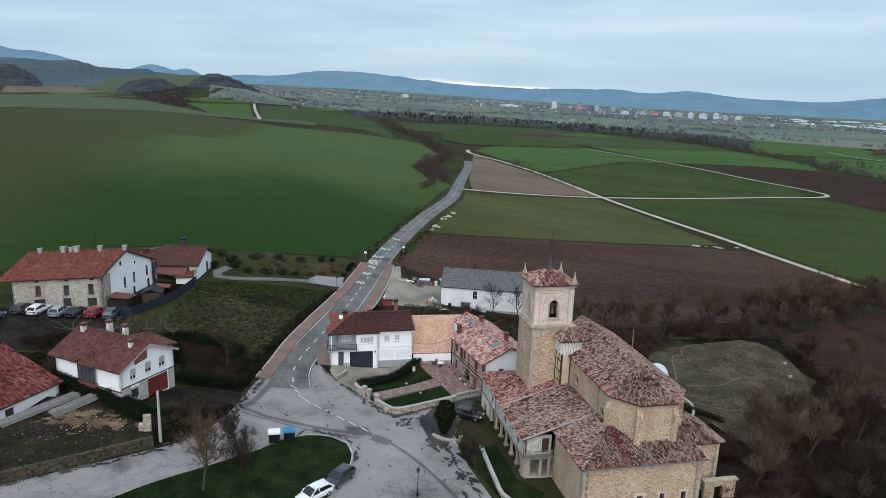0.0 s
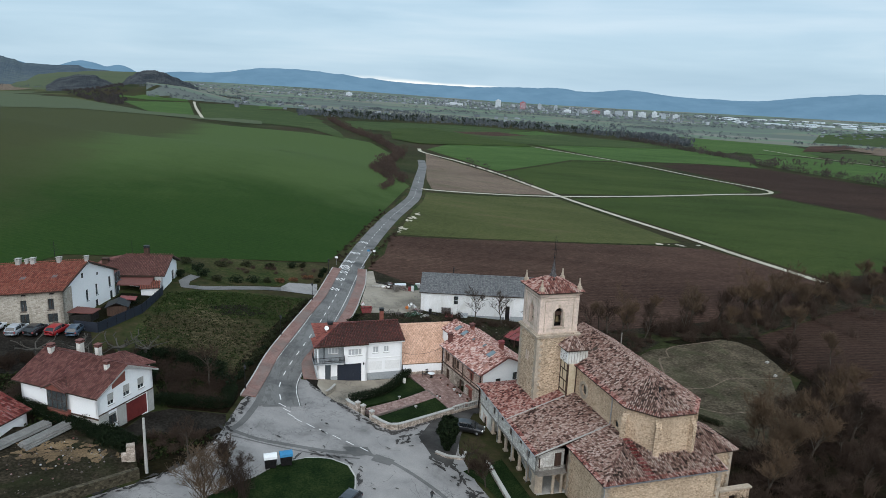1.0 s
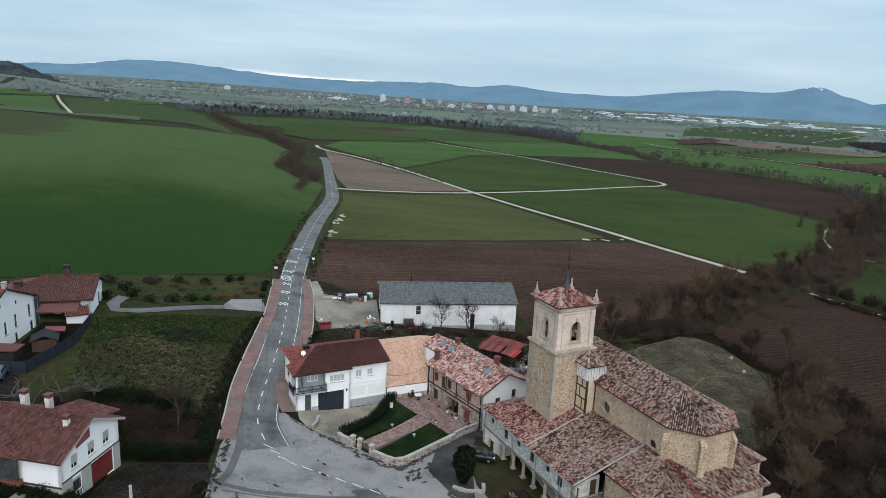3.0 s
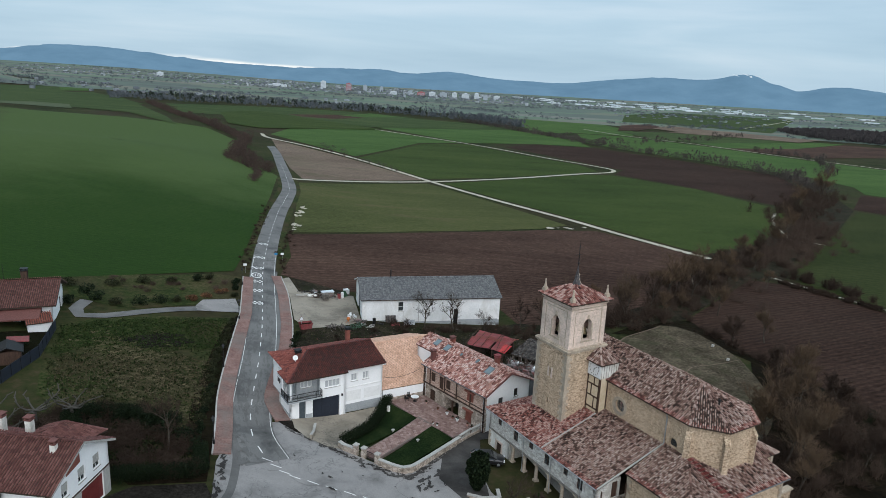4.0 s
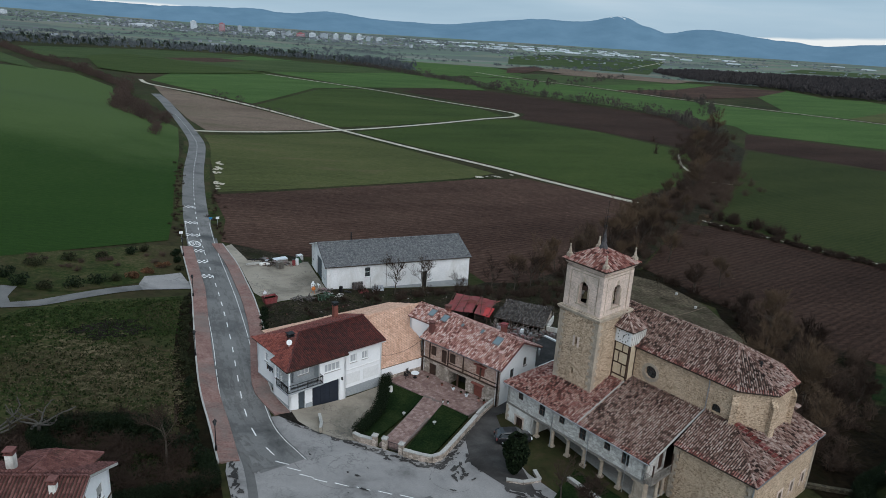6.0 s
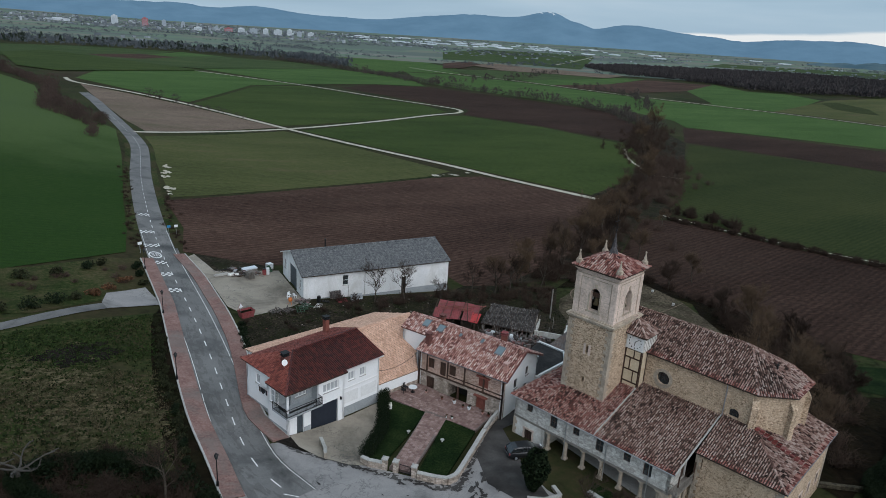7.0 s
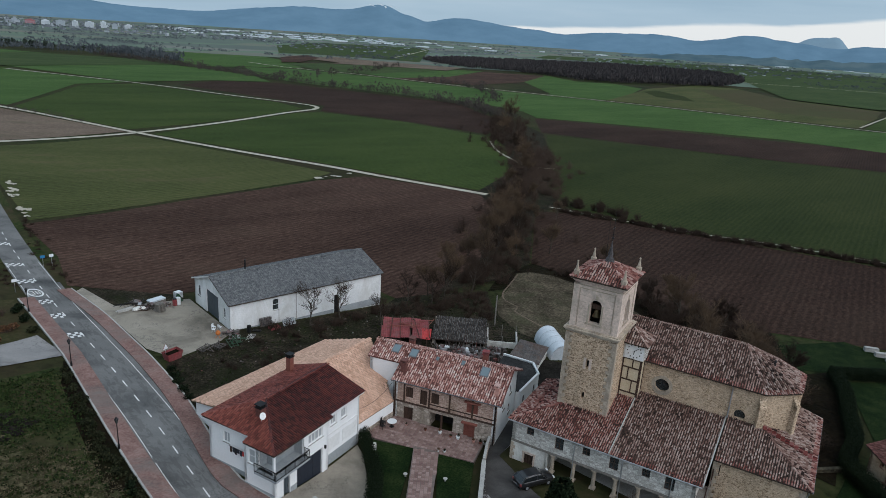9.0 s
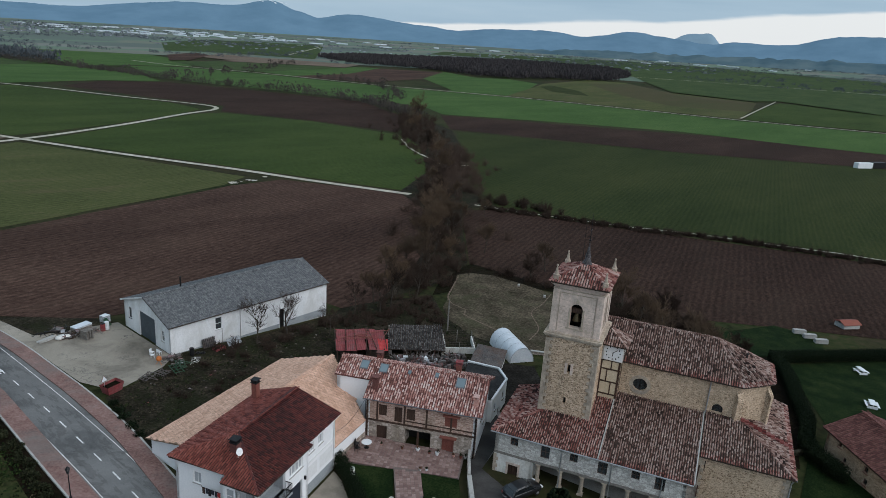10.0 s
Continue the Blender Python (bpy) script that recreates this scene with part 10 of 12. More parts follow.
balustrade((1.9, 98.4), (4.0, 99.8), "pale stone balustrade at the terrace edge")
balustrade((4.1, 99.9), (6.0, 101.0), "pale stone balustrade at the terrace edge")


def table(x, y, dz, r, label, chairs=True):
    z = on(x, y, dz)
    ob = thing("garden_table", x, y, z, 20, label, "table")
    part("tabletop", Mesh().lathe((0, 0, z + 0.70), [(r * 0.97, 0), (r, 0.02), (r, 0.05), (r * 0.97, 0.06)], 18), M_DIAL, ob)
    part("pedestal", Mesh().lathe((0, 0, z), [(0.3, 0), (0.28, 0.05), (0.07, 0.12), (0.06, 0.6), (0.2, 0.70)], 10), M_IRON, ob)


def chair(x, y, dz, turn, material, label):
    z = on(x, y, dz)
    ob = thing("garden_chair", x, y, z, turn, label, "chair", "garden chairs")
    part("seat", Mesh().box((-0.24, -0.24, z + 0.42), (0.24, 0.24, z + 0.47)), material, ob)
    back = Mesh().box((-0.24, 0.2, z + 0.85), (0.24, 0.25, z + 0.93))
    for i in range(5):
        back.box((-0.22 + i * 0.1, 0.21, z + 0.47), (-0.18 + i * 0.1, 0.24, z + 0.86))
    part("backrest", back, material, ob)
    for sx in (-1, 1):
        for sy in (-1, 1):
            part("leg", Mesh().box((sx * 0.21 - 0.02, sy * 0.21 - 0.02, z), (sx * 0.21 + 0.02, sy * 0.21 + 0.02, z + 0.42)), material, ob)


table(-0.8, 110.3, G_LIFT + 0.05, 0.58, "round white garden table on the terrace")
chair(-2.0, 110.6, G_LIFT + 0.05, 100, M_IRON, "black iron garden chair")
chair(-1.4, 111.2, G_LIFT + 0.05, 20, M_IRON, "black iron garden chair")


def pot(x, y, r, h, mt, plant, seed, dz=G_LIFT + 0.05):
    z = on(x, y, dz)
    ob = thing("plant_pot", x, y, z, 0, "planted pot beside the house", "pot", "terrace pots")
    part("pot_body", Mesh().lathe((0, 0, z), [(r * 0.65, 0), (r * 0.95, h * 0.85), (r * 1.08, h * 0.88), (r * 1.05, h), (r * 0.8, h)], 12), mt, ob)
    rng = random.Random(seed)
    part("plant", leafy(Mesh(), 0, 0, z + h * 0.9, r * 1.2, r * 1.2, h * 1.1, 70, 0.07, rng), plant, ob)


for k, (x, y, r, h, mt) in enumerate(((2.6, 105.7, 0.3, 0.45, M_DIAL), (3.4, 103.6, 0.32, 0.5, M_DIAL), (3.0, 104.4, 0.2, 0.3, M_REDSHUT), (4.3, 102.0, 0.22, 0.35, M_TILE_PINK), (4.7, 101.3, 0.25, 0.4, M_REDSHUT),
                                      (0.7, 109.4, 0.2, 0.3, M_TILE_PINK), (-0.2, 103.3, 0.2, 0.3, M_DIAL), (0.2, 102.7, 0.2, 0.3, M_DIAL), (5.0, 100.9, 0.25, 0.4, M_KERB), (1.7, 107.2, 0.2, 0.3, M_REDSHUT))):
    pot(x, y, r * 0.75, h * 0.75, mt, M_SHRUB if k % 3 else M_RUSSET, 400 + k)
for x, y, k in ((-6.0, 102.5, 1), (-3.6, 99.0, 2)):
    z = on(x, y, G_LIFT)
    ob = thing("garden_ornament", x, y, z, 0, "small grey stone bowl on a lawn", "ornament")
    part("bowl", Mesh().lathe((0, 0, z), [(0.1, 0), (0.05, 0.06), (0.06, 0.16), (0.22, 0.24), (0.24, 0.3), (0.08, 0.27)], 12), M_KERB, ob)
cyl = thing("white_urn", -5.2, 108.4, on(-5.2, 108.4) + 0.1, 0, "tall white urn beside the hedge", "urn")
part("urn_body", Mesh().lathe((0, 0, on(-5.2, 108.4) + 0.1), [(0.22, 0), (0.26, 0.1), (0.27, 0.75), (0.2, 0.85), (0.24, 0.95)], 12), M_OLDWHITE, cyl)

# ramp wall and steps in the white house's forecourt
garden_wall("ramp_wall", [(-15.9, 104.9), (-16.4, 102.6), (-16.9, 101.4)], 0.28, 0.7, M_CONCRETE, M_KERB, "low concrete ramp wall", 0.1)
garden_wall("churchyard_wall", [(5.2, 84.4), (5.9, 80.6), (6.8, 76.0), (7.4, 73.4), (9.0, 71.6)], 0.4, 0.5, M_STONE_GREY, M_KERB, "low stone churchyard kerb wall", 0.1)
garden_wall("bed_kerb", [(-1.3, 86.6), (0.2, 85.6), (2.2, 85.4), (2.6, 87.0)], 0.35, 0.25, M_STONE_GREY, M_KERB, "low stone kerb round a planted bed", 0.1)
garden_wall("retaining_wall", [(-35.0, 75.9), (-38.2, 72.8), (-40.4, 70.7), (-42.5, 68.6), (-46.4, 65.0), (-50, 61)], 0.45, 1.15, M_MOSSWALL, M_MOSSWALL, "mossy dark retaining wall along the street", 0.0)
garden_wall("boundary_wall", [(37.5, 110), (40, 104), (38, 98)], 0.3, 0.5, M_STONE_GREY, M_KERB, "low pale allotment wall", 0.0)
garden_wall("boundary_wall", [(30.5, 74.5), (33, 72.5), (36.5, 70)], 0.4, 0.5, M_MOSSWALL, M_MOSSWALL, "low mossy stone wall beside the church", 0.0)

# mesh fence round the back garden
fz = thing("mesh_fence", -58.2, 113.6, on(-58.2, 113.6), 0, "dark green mesh fence round a back garden", "fence")
fl = [(-58.2, 113.6), (-54.6, 113.9), (-51.4, 124.6), (-51.2, 135.2)]
fm = Mesh()
for p, q in zip(fl, fl[1:]):
    d, k = unit(p, q)
    n = int(k / 2)
    for i in range(n):
        a, b = i * k / n, (i + 1) * k / n
        za, zb = on(p[0] + d[0] * a, p[1] + d[1] * a), on(p[0] + d[0] * b, p[1] + d[1] * b)
        pts = [(p[0] + d[0] * a + 58.2, p[1] + d[1] * a - 113.6, za - 0.1), (p[0] + d[0] * b + 58.2, p[1] + d[1] * b - 113.6, zb - 0.1), (p[0] + d[0] * b + 58.2, p[1] + d[1] * b - 113.6, zb + 1.7),
               (p[0] + d[0] * a + 58.2, p[1] + d[1] * a - 113.6, za + 1.7)]
        fm.plate(pts, (-d[1], d[0], 0), 0.05)
        part("post", Mesh().tube((pts[0][0], pts[0][1], za - 0.3), (pts[0][0], pts[0][1], za + 1.9), 0.04, 0.04, 6), M_IRON, fz)
part("mesh_screen", fm, M_NAVY, fz)

# ---- vehicles ----
def car(x, y, turn, paint, label, dz=0.12, length=4.3, high=1.52):
    z = on(x, y, dz)
    ob = thing("car", x, y, z, turn, label, "car", "parked cars")
    hl, w = length / 2, 0.88
    # lower body: rounded sections lofted from nose to tail
    secs = [(-hl, 0.62, 0.40, 0.62), (-hl + 0.06, 0.74, 0.30, 0.74), (-hl + 0.3, 0.84, 0.24, 0.84), (-hl + 1.05, w, 0.22, 0.96), (0.0, w, 0.22, 1.0), (hl - 0.6, w, 0.22, 1.02), (hl - 0.15, 0.82, 0.26, 1.0), (hl, 0.72, 0.38, 0.86)]
    body = Mesh()
    for px, hw, lo, hi in secs:
        mid = (lo + hi) / 2
        half = [(hw * 0.86, lo), (hw, lo + 0.16), (hw, mid + 0.05), (hw * 0.97, hi - 0.1), (hw * 0.88, hi)]
        body.v += [(px, y_, z + z_) for y_, z_ in half] + [(px, -y_, z + z_) for y_, z_ in half[::-1]]
    n_s = 10
    body.f = [(i * n_s + k, i * n_s + (k + 1) % n_s, (i + 1) * n_s + (k + 1) % n_s, (i + 1) * n_s + k) for i in range(len(secs) - 1) for k in range(n_s)]
    body.f += [tuple(range(n_s)), tuple(range(len(body.v) - 1, len(body.v) - n_s - 1, -1))]
    part("body", body, paint, ob, smooth=True)
    cab = [(-hl + 0.95, 0.93), (-hl + 1.45, high - 0.22), (-hl + 1.85, high - 0.03), (-hl + 2.4, high), (hl - 0.95, high - 0.03), (hl - 0.55, high - 0.10), (hl - 0.12, 0.98)]
    wide = [w - 0.05, w - 0.14, w - 0.22, w - 0.22, w - 0.23, w - 0.22, w - 0.08]
    g = Mesh()
    k = len(cab)
    g.add([(px, s * y_, z + pz) for s in (-1, 1) for (px, pz), y_ in zip(cab, wide)], [tuple(range(k)), tuple(range(2 * k - 1, k - 1, -1))] + [(i, k + i, k + (i + 1) % k, (i + 1) % k) for i in range(k)])
    part("cabin_glass", g, M_GLASSDARK, ob)
    roof = Mesh()
    top = [(-hl + 1.75, high - 0.04), (-hl + 2.4, high + 0.02), (0.4, high + 0.03), (hl - 0.95, high), (hl - 0.5, high - 0.10)]
    for px, pz in top:
        roof.v += [(px, s * y_, z + pz - d_) for s, y_, d_ in ((-1, w - 0.17, 0.10), (-1, w - 0.27, 0.0), (1, w - 0.27, 0.0), (1, w - 0.17, 0.10))]
    roof.f = [(i * 4 + k, i * 4 + k + 1, i * 4 + k + 5, i * 4 + k + 4) for i in range(len(top) - 1) for k in range(3)]
    for s in (-1, 1):
        for i, j, thick in ((0, 2, 0.05), (5, 6, 0.09)):
            roof.tube((cab[i][0], s * wide[i], z + cab[i][1]), (cab[j][0], s * wide[j], z + cab[j][1]), thick, thick, 5)
        roof.tube((0.15, s * (w - 0.07), z + 0.98), (0.05, s * (w - 0.21), z + high - 0.04), 0.045, 0.045, 5)
    part("roof", roof, paint, ob)
    for sx in (-hl + 0.8, hl - 0.8):
        for s in (-1, 1):
            m = Mesh().tube((sx, s * (w - 0.2), z + 0.31), (sx, s * (w + 0.01), z + 0.31), 0.31, 0.31, 16)
            wheel = part("tyre", m, M_IRON, ob)
            part("rim", Mesh().tube((sx, s * (w - 0.02), z + 0.31), (sx, s * (w + 0.025), z + 0.31), 0.19, 0.17, 10), M_ZINC, wheel)
    for s in (-1, 1):
        part("headlight", Mesh().box((-hl + 0.02, s * 0.62 - 0.18, z + 0.62), (-hl + 0.2, s * 0.62 + 0.18, z + 0.78)), M_DIAL, ob)
        part("tail_light", Mesh().box((hl - 0.1, s * 0.7 - 0.12, z + 0.65), (hl + 0.005, s * 0.7 + 0.12, z + 0.9)), M_REDSHEET, ob)
        part("mirror", Mesh().box((-hl + 1.25, s * (w + 0.08) - 0.09, z + 0.95), (-hl + 1.38, s * (w + 0.08) + 0.09, z + 1.08)), paint, ob)
    part("number_plate", Mesh().box((-hl - 0.01, -0.25, z + 0.42), (-hl + 0.03, 0.25, z + 0.53)), M_DIAL, ob)
    return ob


def car_paint(name, c):
    m, n, l, b = nodes_of(name)
    b.inputs["Base Color"].default_value = (*c, 1)
    b.inputs["Roughness"].default_value, b.inputs["Coat Weight"].default_value = 0.35, 0.6
    return m


M_GLASSDARK = car_paint("tinted_car_glass", (0.012, 0.014, 0.016))
M_GLASSDARK.node_tree.nodes["Principled BSDF"].inputs["Roughness"].default_value = 0.06
P_WHITE, P_DARK, P_BLUE, P_SILVER, P_RED, P_BLACK = (car_paint(n, c) for n, c in (("white_car_paint", (0.78, 0.79, 0.80)), ("dark_car_paint", (0.030, 0.034, 0.042)), ("blue_car_paint", (0.06, 0.09, 0.13)),
                                                     ("silver_car_paint", (0.34, 0.36, 0.39)), ("red_car_paint", (0.30, 0.012, 0.014)), ("black_car_paint", (0.012, 0.012, 0.014))))
car(-11.9, 73.4, 62, P_DARK, "dark blue-grey hatchback parked beside the lawn", 0.14)
car(-14.1, 69.6, 48, P_WHITE, "white hatchback with a black roof panel beside the lawn", 0.14)
for x, y, t, pnt, lab in ((-71.6, 108.0, 205, P_DARK, "dark car in the car park"), (-69.4, 108.6, 205, P_WHITE, "white car in the car park"), (-66.3, 109.2, 210, P_SILVER, "silver estate car in the car park"),
                          (-63.9, 110.1, 205, P_BLACK, "black car in the car park"), (-61.2, 111.1, 200, P_RED, "red car in the car park"), (-58.8, 111.8, 215, P_BLUE, "dark blue car in the car park"),
                          (-73.6, 103.0, 200, P_BLUE, "blue car in the car park")):
    car(x + 1.4, y + 0.5, t + 60, pnt, lab)
car(3.7, 93.0, 160, P_BLACK, "black car parked by the church", 0.15)

# ---- street furniture ----
def street_lamp(x, y, dz=0.25):
    z = on(x, y, dz)
    ob = thing("street_lamp", x, y, z, 0, "black iron post lamp with lantern", "lamp", "street lamps")
    part("post", Mesh().lathe((0, 0, z), [(0.14, 0), (0.12, 0.5), (0.06, 0.6), (0.045, 2.9), (0.09, 2.95), (0.09, 3.0)], 8), M_IRON, ob)
    part("lantern", Mesh().lathe((0, 0, z + 3.0), [(0.12, 0), (0.2, 0.38), (0.2, 0.4)], 6), M_GLASS, ob)
    part("lantern_cap", Mesh().lathe((0, 0, z + 3.4), [(0.25, 0), (0.12, 0.16), (0.04, 0.28)], 6), M_IRON, ob)


for x, y in ((-28.5, 100.2), (-27.0, 122.6), (-24.0, 143.8), (-2.6, 71.9), (-22.6, 164)):
    street_lamp(x, y)
up = thing("utility_pole", -34.5, 76.9, on(-34.5, 76.9) - 0.3, 0, "grey weathered concrete utility pole", "pole")
part("pole", Mesh().tube((0, 0, on(-34.5, 76.9) - 0.3), (0, 0, on(-34.5, 76.9) + 6.8), 0.2, 0.14, 8), M_KERB, up)
up = thing("utility_pole", 35.2, 124.2, on(35.2, 124.2) - 0.3, 0, "grey timber pole in the allotment", "pole")
part("pole", Mesh().tube((0, 0, on(35.2, 124.2) - 0.3), (0, 0, on(35.2, 124.2) + 5.6), 0.13, 0.1, 8), M_GREYWOOD, up)
gp = thing("ruined_gate_pier", -36.6, 78.2, on(-36.6, 78.2) - 0.3, 20, "white-stained ruined gate pier", "pier")
part("pier", Mesh().box((-0.45, -0.4, on(-36.6, 78.2) - 0.3), (0.45, 0.4, on(-36.6, 78.2) + 2.6)).box((-1.0, -0.3, on(-36.6, 78.2) - 0.3), (-0.45, 0.3, on(-36.6, 78.2) + 1.6)), M_STONE_GREY, gp)


def waste_bin(x, y, turn, lid, label):
    z = on(x, y, 0.2)
    ob = thing("waste_container", x, y, z, turn, label, "container", "waste containers")
    part("bin_body", Mesh().add([(sx * (0.62 + 0.1 * t), sy * (0.5 + 0.08 * t), z + 0.15 + 1.15 * t) for t in (0, 1) for sx, sy in ((-1, -1), (1, -1), (1, 1), (-1, 1))],
         [(3, 2, 1, 0), (4, 5, 6, 7), (0, 1, 5, 4), (1, 2, 6, 5), (2, 3, 7, 6), (3, 0, 4, 7)]), M_IRON, ob)
    prof = [(-0.62, 0), (-0.55, 0.28), (-0.2, 0.48), (0.2, 0.48), (0.55, 0.28), (0.62, 0)]
    part("lid", Mesh().plate([(-0.76, a, z + 1.3 + b) for a, b in prof], (1, 0, 0), 1.52), lid, ob)
    for sx in (-0.5, 0.5):
        for sy in (-0.4, 0.4):
            part("castor", Mesh().tube((sx, sy - 0.04, z + 0.08), (sx, sy + 0.04, z + 0.08), 0.09, 0.09, 10), M_IRON, ob)


M_BLUELID = surface("blue_plastic", [(0.3, (0.03, 0.16, 0.32)), (0.7, (0.05, 0.23, 0.42))], 0.8, 6.0, 0.5, 0.0)
waste_bin(-21.4, 80.3, 15, M_DIAL, "dark waste container with a white lid")
waste_bin(-19.7, 81.2, 15, M_BLUELID, "dark waste container with a blue lid")


def road_sign(x, y, turn, shape, label, h=2.2):
    z = on(x, y)
    ob = thing("road_sign", x, y, z, turn, label, "sign")
    part("post", Mesh().tube((0, 0, z - 0.2), (0, 0, z + h), 0.035, 0.035, 6), M_ZINC, ob)
    if shape == "tri":
        part("sign_plate", Mesh().plate([(-0.4, -0.05, z + h - 0.7), (0.4, -0.05, z + h - 0.7), (0, -0.05, z + h)], (0, 1, 0), 0.02), M_DIAL, ob)
        part("sign_rim", Mesh().plate([(-0.46, -0.03, z + h - 0.74), (0.46, -0.03, z + h - 0.74), (0, -0.03, z + h + 0.07)], (0, 1, 0), 0.02), M_REDSHEET, ob)
    else:
        part("sign_plate", Mesh().box((-0.35, -0.05, z + h - 0.5), (0.35, -0.02, z + h)), M_DIAL if shape == "box" else M_BLUELID, ob)


road_sign(-13.4, 140.8, 10, "tri", "triangular road sign beside the yard")
road_sign(-12.6, 185, 0, "box", "small white road sign")
road_sign(-21.6, 173.4, 0, "box", "small road sign beside the verge")
road_sign(-14.1, 184.6, 0, "blue", "small blue road sign")

# ---- farmyard clutter ----
def heap(name, x, y, parts_, label, category, turn=0.0, dz=0.1):
    z = on(x, y, dz)
    ob = thing(name, x, y, z, turn, label, category)
    for nm, mt, mesh in parts_(z):
        part(nm, mesh, mt, ob)
    return ob


heap("red_skip", -12.7, 140.4, lambda z: [("skip_body", M_REDSHEET, Mesh().add([(-0.9, -0.6, z), (0.9, -0.6, z), (0.9, 0.6, z), (-0.9, 0.6, z), (-1.15, -0.75, z + 1.1), (1.15, -0.75, z + 1.1), (1.15, 0.75, z + 1.1),
     (-1.15, 0.75, z + 1.1)], [(3, 2, 1, 0), (0, 1, 5, 4), (1, 2, 6, 5), (2, 3, 7, 6), (3, 0, 4, 7)])), ("skip_load", M_SCRUB, Mesh().box((-1.0, -0.64, z + 0.7), (1.0, 0.64, z + 0.8)))],
     "dark red open metal skip", "skip", 8)


def pallets(z):
    out = []
    for i in range(9):
        m = Mesh()
        for j in range(6):
            m.box((-0.6, -0.6 + j * 0.22, z + i * 0.15 + 0.1), (0.6, -0.48 + j * 0.22, z + i * 0.15 + 0.12))
        for j in (-0.55, 0.0, 0.45):
            m.box((j, -0.6, z + i * 0.15), (j + 0.1, 0.62, z + i * 0.15 + 0.1))
        out.append(("pallet", M_GREYWOOD, m))
    return out


heap("pallet_stack", -6.6, 157.0, pallets, "tall stack of weathered wooden pallets", "pallets", 12)
def drum(x, y, mt, label, r=0.3, h=0.9):
    """A ribbed drum with a lid."""
    z = on(x, y, 0.1)
    ob = thing("drum", x, y, z, 0, label, "drum", "farmyard drums")
    part("drum_body", Mesh().lathe((0, 0, z), [(r, 0), (r, h * 0.3), (r * 1.05, h * 0.33), (r, h * 0.36), (r, h * 0.63), (r * 1.05, h * 0.66), (r, h * 0.69), (r, h), (r * 0.9, h)], 12), mt, ob)
    part("drum_lid", Mesh().lathe((0, 0, z + h), [(r * 0.92, 0), (r * 0.92, 0.05), (r * 0.2, 0.08)], 12), M_IRON if mt is not M_DIAL else M_DIAL, ob)


drum(-3.6, 158.3, M_REDSHEET, "red plastic drum on the farmyard", 0.34, 1.1)
drum(-2.9, 158.5, M_DIAL, "white plastic drum on the farmyard", 0.34, 1.15)
drum(0.5, 143.3, M_IRON, "black oil drum against the barn", 0.32, 1.0)
z = on(-1.6, 161.2, 0.1)
ibc = thing("liquid_tank", -1.6, 161.2, z, 12, "white caged plastic liquid tank beside the barn", "tank")
part("tank_body", Mesh().box((-0.5, -0.5, z + 0.16), (0.5, 0.5, z + 1.1)).lathe((0, 0, z + 1.1), [(0.14, 0), (0.14, 0.08), (0.02, 0.1)], 10), M_DIAL, ibc)
cage = Mesh()
for i in range(5):
    zc = z + 0.2 + i * 0.22
    for a, b in (((-0.54, -0.54), (0.54, -0.54)), ((0.54, -0.54), (0.54, 0.54)), ((0.54, 0.54), (-0.54, 0.54)), ((-0.54, 0.54), (-0.54, -0.54))):
        cage.tube((*a, zc), (*b, zc), 0.015, 0.015, 4)
for i in range(5):
    for sx in (-0.54, 0.54):
        cage.tube((sx, -0.5 + i * 0.25, z + 0.15), (sx, -0.5 + i * 0.25, z + 1.12), 0.015, 0.015, 4).tube((-0.5 + i * 0.25, sx, z + 0.15), (-0.5 + i * 0.25, sx, z + 1.12), 0.015, 0.015, 4)
part("cage", cage, M_ZINC, ibc)
part("tank_pallet", Mesh().box((-0.55, -0.55, z), (0.55, -0.4, z + 0.15)).box((-0.55, 0.4, z), (0.55, 0.55, z + 0.15)).box((-0.55, -0.08, z), (0.55, 0.08, z + 0.15)), M_GREYWOOD, ibc)


def scrap(name, x, y, w, d, h, mt, label, seed, n=30, bar=0.05, turn=0.0, sheets=6):
    """A jumbled heap of bars, sheets and lumps."""
    rng = random.Random(seed)
    z = on(x, y, 0.08)
    ob = thing(name, x, y, z, turn, label, "scrap", "farmyard scrap")
    m, sh = Mesh(), Mesh()
    for _ in range(n):
        u, v = rng.gauss(0, 0.3), rng.gauss(0, 0.3)
        p = Vector((u * w, v * d, z + max(0.0, h * (1 - 1.2 * math.hypot(u, v))) * rng.random()))
        m.tube(p, p + Vector((rng.gauss(0, w * 0.25), rng.gauss(0, d * 0.25), rng.uniform(0, h * 0.4))), bar, bar * 0.9, 5)
    for _ in range(sheets):
        u, v, a = rng.gauss(0, 0.28), rng.gauss(0, 0.28), rng.uniform(0, 3.14)
        zc = z + h * rng.uniform(0.1, 0.7)
        sh.obox((u * w, v * d), (math.cos(a), math.sin(a)), -w * 0.16, w * 0.16, -d * 0.14, d * 0.14, zc, zc + rng.uniform(0.05, h * 0.3))
    part("scrap_bars", m, mt, ob, kind="stuff")
    part("scrap_sheets", sh, M_JUNK, ob, kind="stuff")


